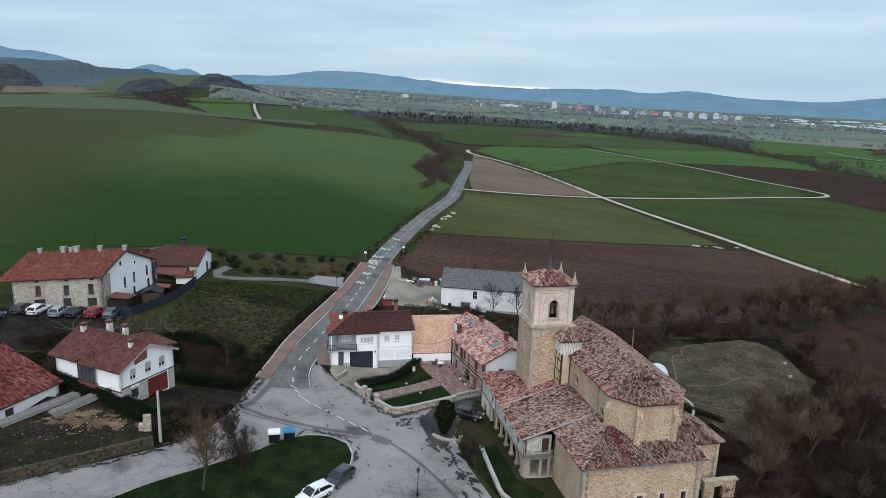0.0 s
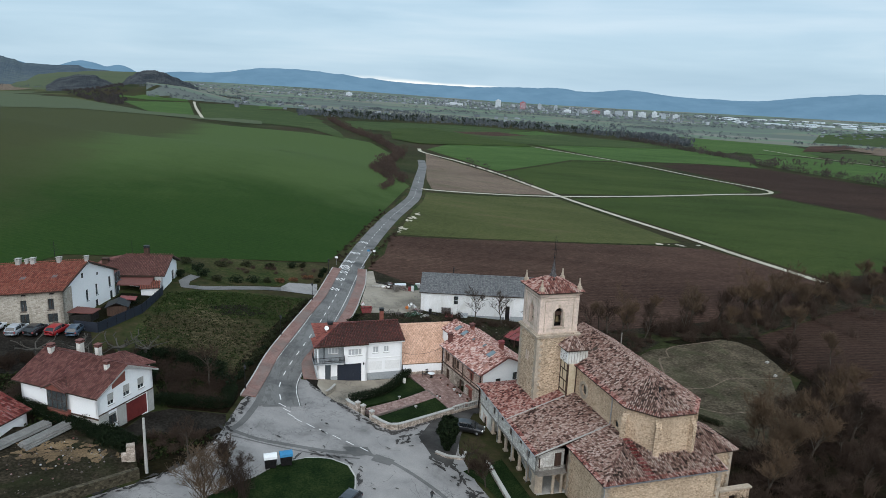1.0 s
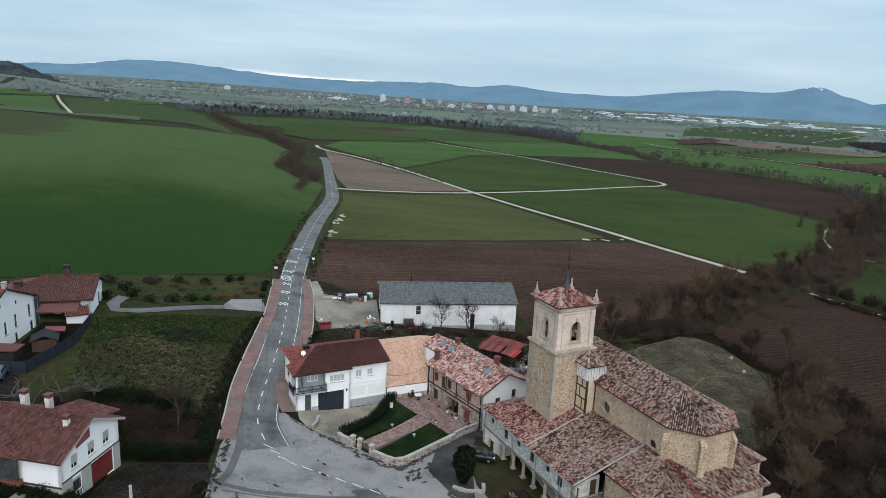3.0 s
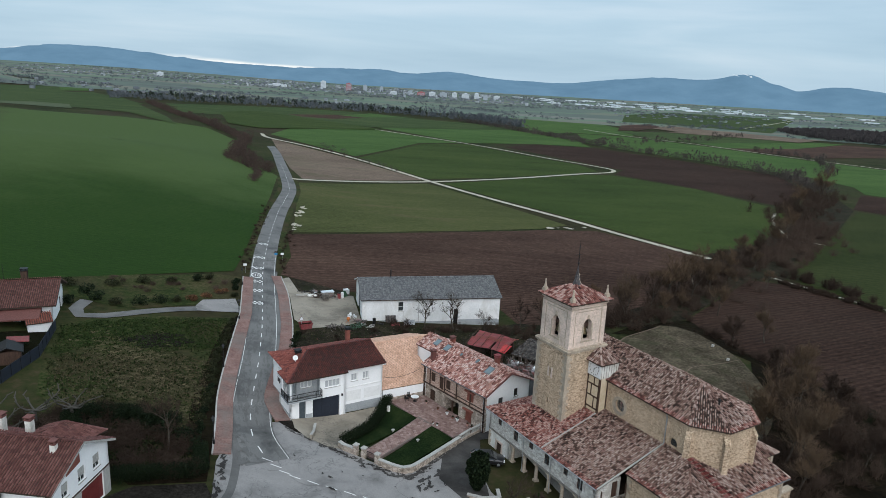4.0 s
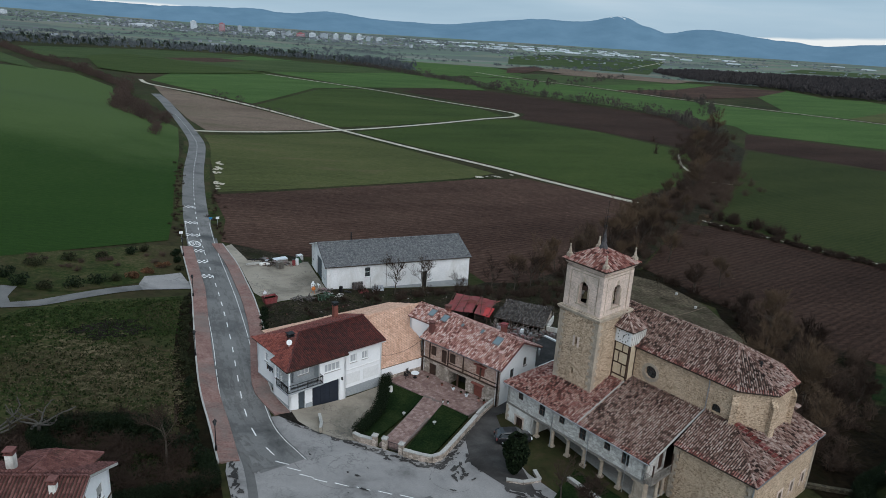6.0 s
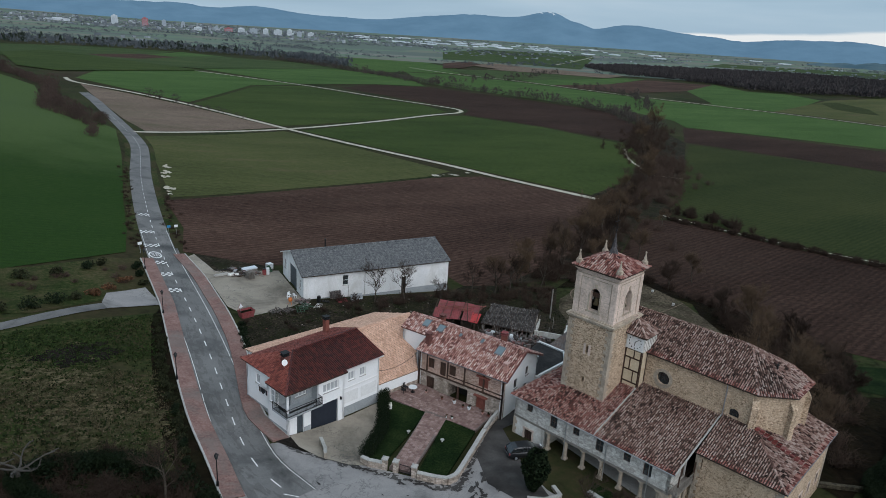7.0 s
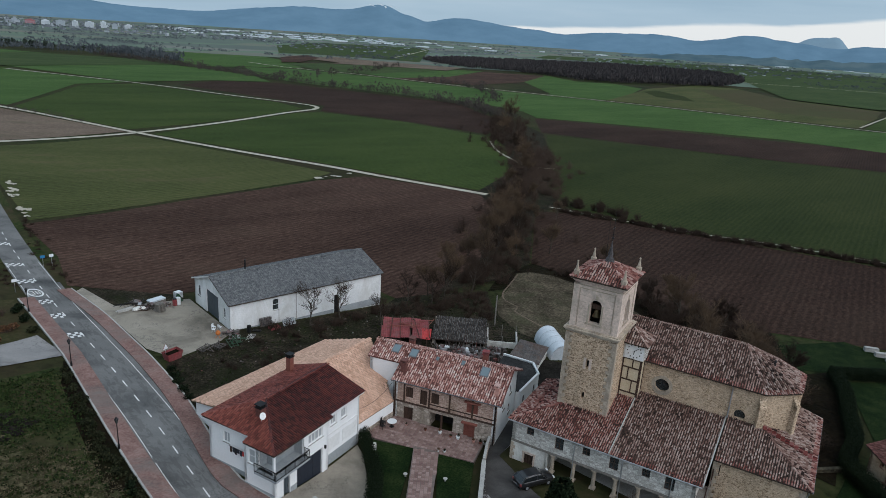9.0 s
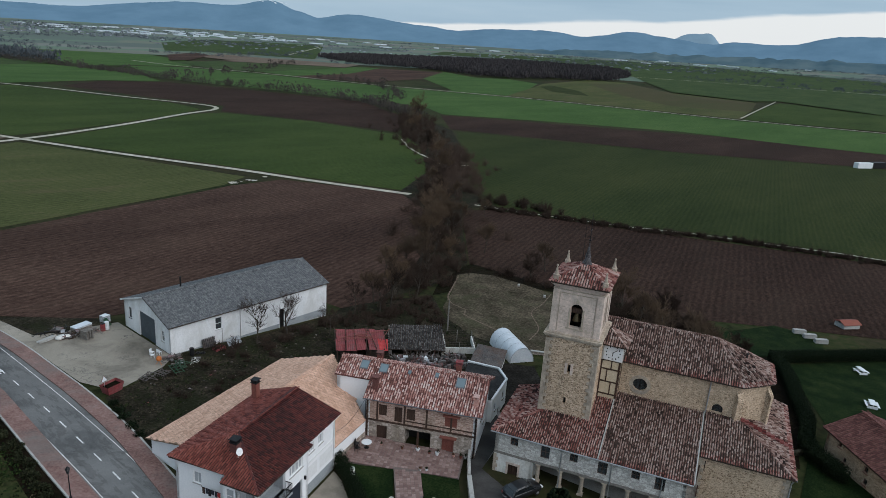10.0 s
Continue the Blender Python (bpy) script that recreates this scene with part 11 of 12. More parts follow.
def frame_rig(name, x, y, turn, mt, label, length=2.4, high=0.9):
    """A farm implement: a frame of tubes with tines on a drawbar."""
    z = on(x, y, 0.1)
    ob = thing(name, x, y, z, turn, label, "farm implement", "farm implements")
    m = Mesh()
    for v in (-0.5, 0.1, 0.6):
        m.tube((-length / 2, v, z + high * 0.6), (length / 2, v, z + high * 0.6), 0.06, 0.06, 6)
    for u in (-0.45, -0.15, 0.15, 0.45):
        m.tube((u * length, -0.5, z + high * 0.6), (u * length, 0.6, z + high * 0.6), 0.05, 0.05, 6)
    m.tube((-0.3, -0.5, z + high * 0.6), (0, -1.4, z + 0.3), 0.05, 0.05, 6).tube((0.3, -0.5, z + high * 0.6), (0, -1.4, z + 0.3), 0.05, 0.05, 6)
    m.tube((-0.3, 0.1, z + high * 0.6), (0, 0.0, z + high * 1.3), 0.05, 0.05, 6).tube((0.3, 0.1, z + high * 0.6), (0, 0.0, z + high * 1.3), 0.05, 0.05, 6)
    part("implement_frame", m, mt, ob)
    for i in range(9):
        u = (i / 8 - 0.5) * length
        part("tine", Mesh().tube((u, 0.1 if i % 2 else 0.6, z + high * 0.6), (u, (0.1 if i % 2 else 0.6) - 0.2, z), 0.035, 0.02, 5), M_RUSTY, ob)


scrap("scrap_heap", -7.9, 158.8, 2.6, 1.4, 1.1, M_UNDER, "dark heap of scrap and tubes at the yard's edge", 701, 44)
scrap("scrap_heap", -8.9, 161.6, 3.4, 1.8, 0.8, M_IRON, "black heap of scrap behind the yard", 702, 36)
scrap("scrap_heap", -4.9, 158.6, 1.5, 1.0, 0.8, M_PAVER, "pinkish bags and boards beside the pallets", 703, 12)
scrap("rusty_scrap", -2.4, 144.0, 1.9, 1.2, 0.6, M_RUSTY, "rusty iron pieces by the barn corner", 704, 40)
scrap("scrap_tubs", -2.3, 142.4, 1.8, 0.9, 0.5, M_DIAL, "white tubs and rags on bare ground", 705, 10, sheets=9)
scrap("scrap_pile", -0.7, 140.8, 1.6, 1.2, 0.8, M_OLDWHITE, "tangle of white metal frames", 706, 20, 0.03, sheets=2)
frame_rig("harrow", -4.0, 140.2, 75, M_GREENPAINT, "green harrow lying on bare ground", 2.6, 0.8)
frame_rig("harrow", -2.7, 141.3, 60, M_GREENPAINT, "green cultivator lying on bare ground", 2.0, 0.8)
frame_rig("harrow", -8.0, 140.4, 20, M_RUSTY, "rusty spike harrow beside the skip", 2.2, 0.9)
frame_rig("plough", -6.2, 140.0, 100, M_RUSTY, "rusty plough beside the harrow", 1.6, 1.1)
z = on(-4.4, 143.5, 0.11)
mixer = thing("concrete_mixer", -4.4, 143.5, z, 40, "small orange concrete mixer on the yard", "mixer")
part("mixer_bowl", Mesh().lathe((0, 0, z + 0.5), [(0.12, 0), (0.34, 0.18), (0.36, 0.4), (0.22, 0.66), (0.2, 0.66)], 12), M_ORANGE, mixer)
for a in range(3):
    part("mixer_leg", Mesh().tube((0.05 * math.cos(a * 2.1), 0.05 * math.sin(a * 2.1), z + 0.55), (0.45 * math.cos(a * 2.1), 0.45 * math.sin(a * 2.1), z), 0.03, 0.03, 5), M_ORANGE, mixer)
for k, (x, y, t) in enumerate(((-3.3, 146.8, 20), (-2.6, 146.2, 110), (-3.8, 145.9, 60))):
    z = on(x, y, 0.11)
    ob = thing("plastic_chair", x, y, z, t, "old white plastic chair on the yard", "chair", "yard chairs")
    part("seat", Mesh().box((-0.24, -0.24, z + 0.4), (0.24, 0.24, z + 0.44)), M_DIAL, ob)
    part("backrest", Mesh().box((-0.24, 0.2, z + 0.44), (0.24, 0.25, z + 0.85)), M_DIAL, ob)
    for sx in (-0.2, 0.2):
        for sy in (-0.2, 0.2):
            part("leg", Mesh().box((sx - 0.025, sy - 0.025, z), (sx + 0.025, sy + 0.025, z + 0.4)), M_DIAL, ob)
z = on(-5.7, 160.2, 0.1)
pan = thing("panel_stack", -5.7, 160.2, z, 8, "stack of pale sheets under a grey cover", "sheets")
for i in range(7):
    part("sheet", Mesh().box((-1.3 + 0.04 * (i % 3), -0.65 + 0.03 * (i % 2), z + i * 0.13), (1.3 - 0.05 * (i % 2), 0.65, z + i * 0.13 + 0.1)), M_GREYWOOD if i < 5 else M_PLASTICFILM, pan)
z = on(-2.3, 159.6, 0.1)
lean_s = thing("leaning_sheet", -2.3, 159.6, z, 25, "green sheet leaning at the yard's edge", "sheet")
part("sheet", Mesh().plate([(-0.8, -0.3, z), (0.8, -0.3, z), (0.5, 0.3, z + 1.1), (-0.2, 0.3, z + 1.2)], (0, 1, 0.2), 0.04), M_GREENPAINT, lean_s)
z = on(-11.0, 159.6, 0.1)
bms = thing("concrete_beams", -11.0, 159.6, z, 12, "pale concrete beams stacked at the yard's edge", "beams")
for i in range(5):
    part("beam", Mesh().box((-1.3 + 0.1 * (i % 2), -0.5 + 0.22 * (i % 4), z + 0.2 * (i // 4)), (1.3 - 0.1 * (i % 3), -0.32 + 0.22 * (i % 4), z + 0.2 * (i // 4) + 0.19)), M_KERB, bms)
bag_rng = random.Random(711)
for k in range(3):
    x, y = -9.6 + k * 0.55, 158.8 + 0.2 * (k % 2)
    z = on(x, y, 0.1)
    bag = Mesh().lathe((0, 0, 0), [(0.25, 0), (0.45, 0.12), (0.48, 0.3), (0.36, 0.46), (0.1, 0.52)], 9, bag_rng.random())
    solid("filled_sack", bag, M_OLDWHITE, "white filled sack at the yard's edge", "sack", "yard sacks", at=pose(x, y, z, 0, 0, bag_rng.uniform(0, 180)))
z = on(3.9, 143.9, 0.05)
grate = thing("metal_grate", 3.9, 143.9, z, -6, "dark metal grate leaning on the barn wall", "grate")
gm = Mesh()
for i in range(8):
    gm.tube((-1.0 + i * 2 / 7, 0, z), (-1.0 + i * 2 / 7, 0.45, z + 1.35), 0.03, 0.03, 5)
for i in range(5):
    gm.tube((-1.0, 0.45 * i / 4, z + 1.35 * i / 4), (1.0, 0.45 * i / 4, z + 1.35 * i / 4), 0.03, 0.03, 5)
part("grate_bars", gm, M_IRON, grate)
part("mesh_panel", Mesh().plate([(-0.95, 0.05, z + 0.05), (0.95, 0.05, z + 0.05), (0.95, 0.44, z + 1.28), (-0.95, 0.44, z + 1.28)], (0, 1, 0), 0.015), M_RUSTY, grate)
z = on(4.4, 142.5, 0.1)
bed = thing("trailer_bed", 4.4, 142.5, z, -4, "small red trailer bed lying by the barn", "trailer")
part("bed_floor", Mesh().box((-0.8, -0.5, z), (0.8, 0.5, z + 0.08)), M_REDSHEET, bed)
for a, b in (((-0.8, -0.5), (0.8, -0.44)), ((-0.8, 0.44), (0.8, 0.5)), ((-0.8, -0.44), (-0.74, 0.44)), ((0.74, -0.44), (0.8, 0.44))):
    part("bed_side", Mesh().box((*a, z + 0.08), (*b, z + 0.32)), M_REDSHEET, bed)
z = on(7.2, 142.9, 0.1)
rib = thing("ribbed_sheet", 7.2, 142.9, z, -4, "pale ribbed metal sheets leaning on the barn", "sheet")
part("sheet", corrugated([(-1.1, -0.5, z), (1.1, -0.5, z), (1.0, 0.5, z + 0.7), (-0.9, 0.5, z + 0.7)], 0.3, 0.08), M_ZINC, rib)
for x, y in ((1.4, 143.2), (1.9, 142.8)):
    z = on(x, y, 0.08)
    m = Mesh()
    ring_v = [((0.26 + 0.1 * math.cos(j * 1.0472)) * math.cos(i * 0.4488), (0.26 + 0.1 * math.cos(j * 1.0472)) * math.sin(i * 0.4488), 0.1 + 0.1 * math.sin(j * 1.0472)) for i in range(14) for j in range(6)]
    m.add(ring_v, [(i * 6 + j, ((i + 1) % 14) * 6 + j, ((i + 1) % 14) * 6 + (j + 1) % 6, i * 6 + (j + 1) % 6) for i in range(14) for j in range(6)])
    solid("tyre", m, M_IRON, "old tyre lying by the barn", "tyre", "barn tyres", smooth=True, at=pose(x, y, z))
rub = Mesh()
rng_r = random.Random(88)
for x, y in scatter([(-15, 135), (-13.5, 139), (-4, 142), (8, 142.5), (28, 139.5), (30, 132), (22, 124), (16, 134), (6, 130), (-8, 131)], 70, 89):
    s = rng_r.uniform(0.06, 0.22)
    z = land(x, y) + 0.07
    rub.lathe((x, y, z - s * 0.3), [(s * 0.7, 0), (s, s * 0.4), (s * 0.6, s * 0.9), (s * 0.1, s)], 5, rng_r.random())
for x, y in scatter([(-51, 74.5), (-50.5, 81), (-46, 82.6), (-39.6, 80.6), (-37.4, 78.4), (-42, 72), (-46.6, 67)], 130, 189):
    s = rng_r.uniform(0.04, 0.15)
    z = land(x, y) + 0.67
    rub.lathe((x, y, z - s * 0.3), [(s * 0.7, 0), (s, s * 0.4), (s * 0.6, s * 0.9), (s * 0.1, s)], 5, rng_r.random())
solid("rubble", rub, M_JUNK, "scattered stones and rubbish on bare ground", "rubble", kind="stuff")

# red-roofed shack, blackened sheds and ruined pens behind the stone house
z = on(18.6, 127.6)
shk = thing("red_roofed_shack", 18.6, 127.6, z, -44, "open shack roofed with loose red metal sheets", "shack")
rng_s = random.Random(97)
for i in range(5):
    for j in range(2):
        x0, y0 = -4.4 + i * 1.42 + 0.35 * j + rng_s.gauss(0, 0.2), -2.6 + j * 2.7 + rng_s.gauss(0, 0.15)
        za, zb = z + 1.95 + 0.34 * j + rng_s.gauss(0, 0.12), z + 2.3 + 0.34 * j + rng_s.gauss(0, 0.05)
        tw = rng_s.gauss(0, 0.3)
        part("roof_sheet", corrugated([(x0, y0, za), (x0 + 1.5, y0 + tw, za + rng_s.gauss(0, 0.06)), (x0 + 1.5 - tw, y0 + 2.8, zb), (x0 - tw, y0 + 2.8, zb + rng_s.gauss(0, 0.04))], 0.3, 0.05),
             M_REDBRIGHT if (i, j) == (4, 0) else M_REDSHEET, shk)
for i in range(6):
    x = -4.3 + i * 1.45
    part("purlin", Mesh().tube((x, -2.7, z + 2.1), (x + rng_s.gauss(0, 0.3), 2.9, z + 2.95), 0.06, 0.05, 5), M_WOOD, shk)
for i in range(11):
    part("loose_pole", Mesh().tube((rng_s.uniform(-4, 3), rng_s.uniform(-2, 2), z + 2.6), (rng_s.uniform(-3, 4.4), rng_s.uniform(-2, 2.6), z + 2.95), 0.05, 0.04, 5), M_REDSHUT, shk)
for x in (-4.1, -1.7, 0.6, 2.6):
    for y in (-2.5, 2.6):
        part("post", Mesh().box((x - 0.09, y - 0.09, z - 1.2), (x + 0.09, y + 0.09, z + (2.0 if y < 0 else 2.7))), M_WOOD, shk)
part("back_boards", Mesh().box((-4.2, 2.6, z - 1.0), (2.7, 2.7, z + 2.4)), M_UNDER, shk)
part("stored_goods", Mesh().box((-3.6, -0.8, z - 0.8), (-1.2, 1.8, z + 1.0)).box((0.2, -1.0, z - 0.8), (1.9, 1.2, z + 0.8)), M_UNDER, shk)
z = on(25.8, 123.8)
gsh = thing("tiled_lean_to", 25.8, 123.8, z, -50, "low ruined lean-to under blackened barrel tiles", "shed")
tiled_roof(gsh, [[(-4.2, -3.0, z + 1.25), (4.4, -3.2, z + 1.2), (4.2, 3.4, z + 2.3), (-3.8, 3.4, z + 2.35)]], M_TILE_GREY, "sagging roof of blackened tiles", [], 0.27, 0.36, 0.12, 41, wobble=0.06)
part("shed_wall", Mesh().box((-4.0, 3.1, z - 1.2), (4.1, 3.4, z + 2.2)).box((3.9, -2.9, z - 1.2), (4.2, 3.1, z + 1.2)).box((-4.0, -2.7, z - 1.2), (-3.7, 3.1, z + 1.2)), M_STONE_GREY, gsh, "rough stone shed wall")
for x in (-3.6, -1.4, 0.9, 3.4):
    part("post", Mesh().box((x - 0.08, -2.9, z - 1.2), (x + 0.08, -2.74, z + 1.2)), M_GREYWOOD, gsh)
part("dark_inside", Mesh().box((-3.6, 2.6, z - 1.2), (3.8, 2.7, z + 1.6)), M_DARK, gsh)
z = on(31.0, 119.0)
pen = thing("wire_pen", 31.0, 119.0, z, -50, "ruined block-walled pen with rusty wire on posts", "pen")
for a, b, h in (((-2.6, -2.2), (2.2, -2.0), 1.1), ((2.0, -2.0), (2.2, 2.4), 1.0), ((-2.6, -2.0), (-2.4, 2.4), 1.3)):
    part("pen_wall", Mesh().box((*a, z - 0.6), (*b, z + h)), M_OLDWHITE, pen, "stained pale block wall")
for x, y in ((-2.5, -2.1), (-0.3, -2.1), (2.1, -2.0), (2.1, 0.2), (2.1, 2.3), (-2.5, 2.3), (-0.2, 2.3)):
    part("pen_post", Mesh().tube((x, y, z - 0.5), (x, y, z + 2.0), 0.05, 0.05, 5), M_GREYWOOD, pen)
wires = Mesh()
for zz in (1.3, 1.6, 1.9):
    for a, b in (((-2.5, -2.1), (2.1, -2.0)), ((2.1, -2.0), (2.1, 2.3)), ((2.1, 2.3), (-2.5, 2.3)), ((-2.5, 2.3), (-2.5, -2.1))):
        wires.tube((*a, z + zz), (*b, z + zz), 0.012, 0.012, 4)
part("pen_wire", wires, M_RUSTY, pen)
z = on(29.0, 112.6)
flat_s = thing("grey_sheet_shed", 29.0, 112.6, z, 22, "low shed under dull grey corrugated sheets", "shed")
part("shed_roof", corrugated([(-3.4, -2.4, z + 1.3), (3.2, -2.4, z + 1.3), (3.2, 2.2, z + 1.6), (-3.4, 2.2, z + 1.6)], 0.34, 0.06), M_RUSTY, flat_s, "grey corrugated sheet roof")
part("shed_wall", Mesh().box((-3.2, -2.2, z - 0.8), (3.0, -2.0, z + 1.25)).box((-3.2, 1.9, z - 0.8), (3.0, 2.1, z + 1.5)).box((-3.2, -2.0, z - 0.8), (-3.0, 1.9, z + 1.3)), M_OLDWHITE, flat_s)
wp = thing("timber_pile", 21.6, 121.2, on(21.6, 121.2) - 0.1, 20, "leaning old boards and poles in a jumble", "timber")
rng_w = random.Random(91)
zz = on(21.6, 121.2)
for _ in range(34):
    p = Vector((rng_w.uniform(-2.0, 2.0), rng_w.uniform(-1.4, 1.4), zz + rng_w.uniform(0, 0.4)))
    part("board", Mesh().tube(p, p + Vector((rng_w.gauss(0, 0.8), rng_w.gauss(0, 0.8), rng_w.uniform(0.4, 2.0))), 0.06, 0.05, 4), rng_w.choice((M_GREYWOOD, M_WOOD, M_UNDER)), wp)
junk = Mesh()
rng_j = random.Random(95)
for x, y in scatter([(17.5, 121.6), (20.5, 123.6), (24, 120.4), (28.4, 117.2), (26, 113.6), (21, 116.6)], 330, 96):
    zj = land(x, y) + 0.05
    a = rng_j.uniform(0, 3.14)
    d = (math.cos(a), math.sin(a))
    w, dd, h = rng_j.uniform(0.1, 0.6), rng_j.uniform(0.05, 0.3), rng_j.uniform(0.06, 0.9)
    if rng_j.random() < 0.6:
        junk.obox((x, y), d, -w, w, -dd, dd, zj - 0.1, zj + h)
    else:
        junk.tube((x, y, zj), (x + d[0] * w * 1.6, y + d[1] * w * 1.6, zj + h * 1.6), 0.05, 0.04, 5)
solid("junk_heap", junk, M_JUNK, "jumble of boards, drums and scrap on waste ground", "junk", kind="stuff")
for k, (x, y) in enumerate(((20.2, 122.4), (20.9, 121.8), (22.8, 119.6))):
    z = on(x, y, 0.05)
    ob = thing("old_washing_machine", x, y, z, 30 * k, "discarded white household machine among scrap", "appliance", "discarded machines")
    part("machine_body", Mesh().box((-0.3, -0.3, z), (0.3, 0.3, z + 0.85)), M_DIAL, ob)
    part("machine_door", Mesh().plate([(0.2 * math.cos(i * 0.5236), -0.3, z + 0.45 + 0.2 * math.sin(i * 0.5236)) for i in range(12)], (0, -1, 0), 0.03), M_IRON, ob)
# round-topped film tunnel in the allotment
tn = thing("plastic_tunnel", 35.1, 108.2, on(35.1, 108.2) - 0.2, 55, "white film-covered garden tunnel", "greenhouse")
z = on(34, 112)
film = Mesh()
nseg, lt_ = 10, 7.5
for i in range(nseg + 1):
    a = math.pi * i / nseg
    for t in (0.0, 0.33, 0.66, 1.0):
        film.v.append((t * lt_, 2.0 - math.cos(a) * 2.0, z - 0.3 + 2.7 * math.sin(a) ** 0.85 + 0.03 * math.sin(t * 9)))
film.f = [(i * 4 + k, i * 4 + k + 1, (i + 1) * 4 + k + 1, (i + 1) * 4 + k) for i in range(nseg) for k in range(3)]
part("film_cover", film, M_PLASTICFILM, tn, smooth=True)
part("end_sheet", Mesh().plate([(0.05, 2.0 - math.cos(math.pi * i / nseg) * 1.95, z - 0.3 + 2.65 * math.sin(math.pi * i / nseg) ** 0.85) for i in range(nseg + 1)], (1, 0, 0), 0.03), M_PLASTICFILM, tn)
for t in (0.0, 0.25, 0.5, 0.75, 1.0):
    hoop = Mesh()
    for i in range(nseg):
        a, b = math.pi * i / nseg, math.pi * (i + 1) / nseg
        hoop.tube((t * lt_, 2 - math.cos(a) * 2.02, z - 0.3 + 2.73 * math.sin(a) ** 0.85), (t * lt_, 2 - math.cos(b) * 2.02, z - 0.3 + 2.73 * math.sin(b) ** 0.85), 0.02, 0.02, 4)
    part("hoop", hoop, M_ZINC, tn)

# garden beyond the church
for x, y, t in ((57.2, 65.0, 15), (70.2, 67.4, 40)):
    z = on(x, y, 0.09)
    ob = thing("picnic_table", x, y, z, t, "white garden table with benches on the lawn", "table", "garden tables")
    part("tabletop", Mesh().box((-0.9, -0.4, z + 0.7), (0.9, 0.4, z + 0.75)), M_DIAL, ob)
    for s in (-1, 1):
        part("bench", Mesh().box((-0.9, s * 0.75 - 0.15, z + 0.42), (0.9, s * 0.75 + 0.15, z + 0.47)), M_DIAL, ob)
        part("leg", Mesh().box((s * 0.7 - 0.04, -0.7, z), (s * 0.7 + 0.04, 0.7, z + 0.42)).box((s * 0.7 - 0.04, -0.06, z + 0.42), (s * 0.7 + 0.04, 0.06, z + 0.7)), M_DIAL, ob)
for x, y, t in ((82.6, 78.3, -58), (81.4, 76.4, -58), (80.2, 74.4, -58)):
    heap("concrete_trough", x, y, lambda z: [("trough", M_KERB, Mesh().box((-1.1, -0.45, z), (1.1, 0.45, z + 0.7)).box((-1.0, -0.5, z + 0.7), (1.0, -0.35, z + 0.8)))], "long pale concrete trough", "trough", t)
heap("field_hut", 94.0, 71.6, lambda z: [("hut_wall", M_KERB, Mesh().box((-1.8, -1.2, z - 0.3), (1.8, 1.2, z + 0.9))), ("hut_roof", M_TILE_ORANGE, Mesh().slab([(-2, -1.4, z + 0.9), (2, -1.4, z + 0.9),
     (2, 0, z + 1.4), (-2, 0, z + 1.4)], 0.1).slab([(-2, 0, z + 1.4), (2, 0, z + 1.4), (2, 1.4, z + 0.9), (-2, 1.4, z + 0.9)], 0.1))], "tiny white field hut with an orange roof", "hut", -42)
heap("wrapped_bales", 400.0, 91.0, lambda z: [("bale_row", M_DIAL, Mesh().box((-9, -1.5, z), (2, 1.5, z + 3.0))), ("bale_row_dark", M_IRON, Mesh().box((2.2, -1.5, z), (12, 1.5, z + 3.2)))],
     "long stack of white and black wrapped bales", "bales", -35)
for x, y in ((66.2, 128.0), (64.0, 121.0)):
    heap("beehive", x, y, lambda z: [("hive", M_KERB, Mesh().box((-0.3, -0.22, z), (0.3, 0.22, z + 0.35)))], "white box at the allotment edge", "box", 30)

# logs, beams and straw in the shed yard
M_LOG = surface("grey_beams", [(0.3, (0.16, 0.155, 0.145)), (0.7, (0.28, 0.275, 0.26))], 1.0, 8.0, 0.9, 0.2)


def beam_pile(x, y, turn, length, rows, label):
    z = on(x, y, 0.65)
    ob = thing("beam_pile", x, y, z, turn, label, "beams", "beam piles")
    for j in range(rows):
        for i in range(6 - j):
            part("beam", Mesh().box((RNG.uniform(0, 0.3), i * 0.3 + j * 0.15, z + j * 0.22), (length - RNG.uniform(0, 0.4), i * 0.3 + j * 0.15 + 0.18, z + j * 0.22 + 0.17)), M_LOG, ob)


beam_pile(-50.4, 77.6, 62, 6.5, 2, "pile of long pale concrete beams")
beam_pile(-47.8, 77.8, 64, 6.2, 3, "stack of long pale concrete beams")
beam_pile(-52.0, 73.8, 62, 5.0, 2, "pile of long pale concrete beams")

# overhead cable between the houses
cab = thing("overhead_cable", -5.6, 110.4, on(-5.6, 110.4), 0, "thin black cable sagging between two houses", "cable")
cm_c = Mesh()
pa, pb = Vector((-0.6, 0.2, 2.4)), Vector((6.6, 1.9, 2.6))
for i in range(12):
    a, b = i / 12, (i + 1) / 12
    qa, qb = pa.lerp(pb, a), pa.lerp(pb, b)
    cm_c.tube((qa.x, qa.y, qa.z - 3.2 * a * (1 - a)), (qb.x, qb.y, qb.z - 3.2 * b * (1 - b)), 0.025, 0.025, 5, False)
part("cable", cm_c, M_IRON, cab)

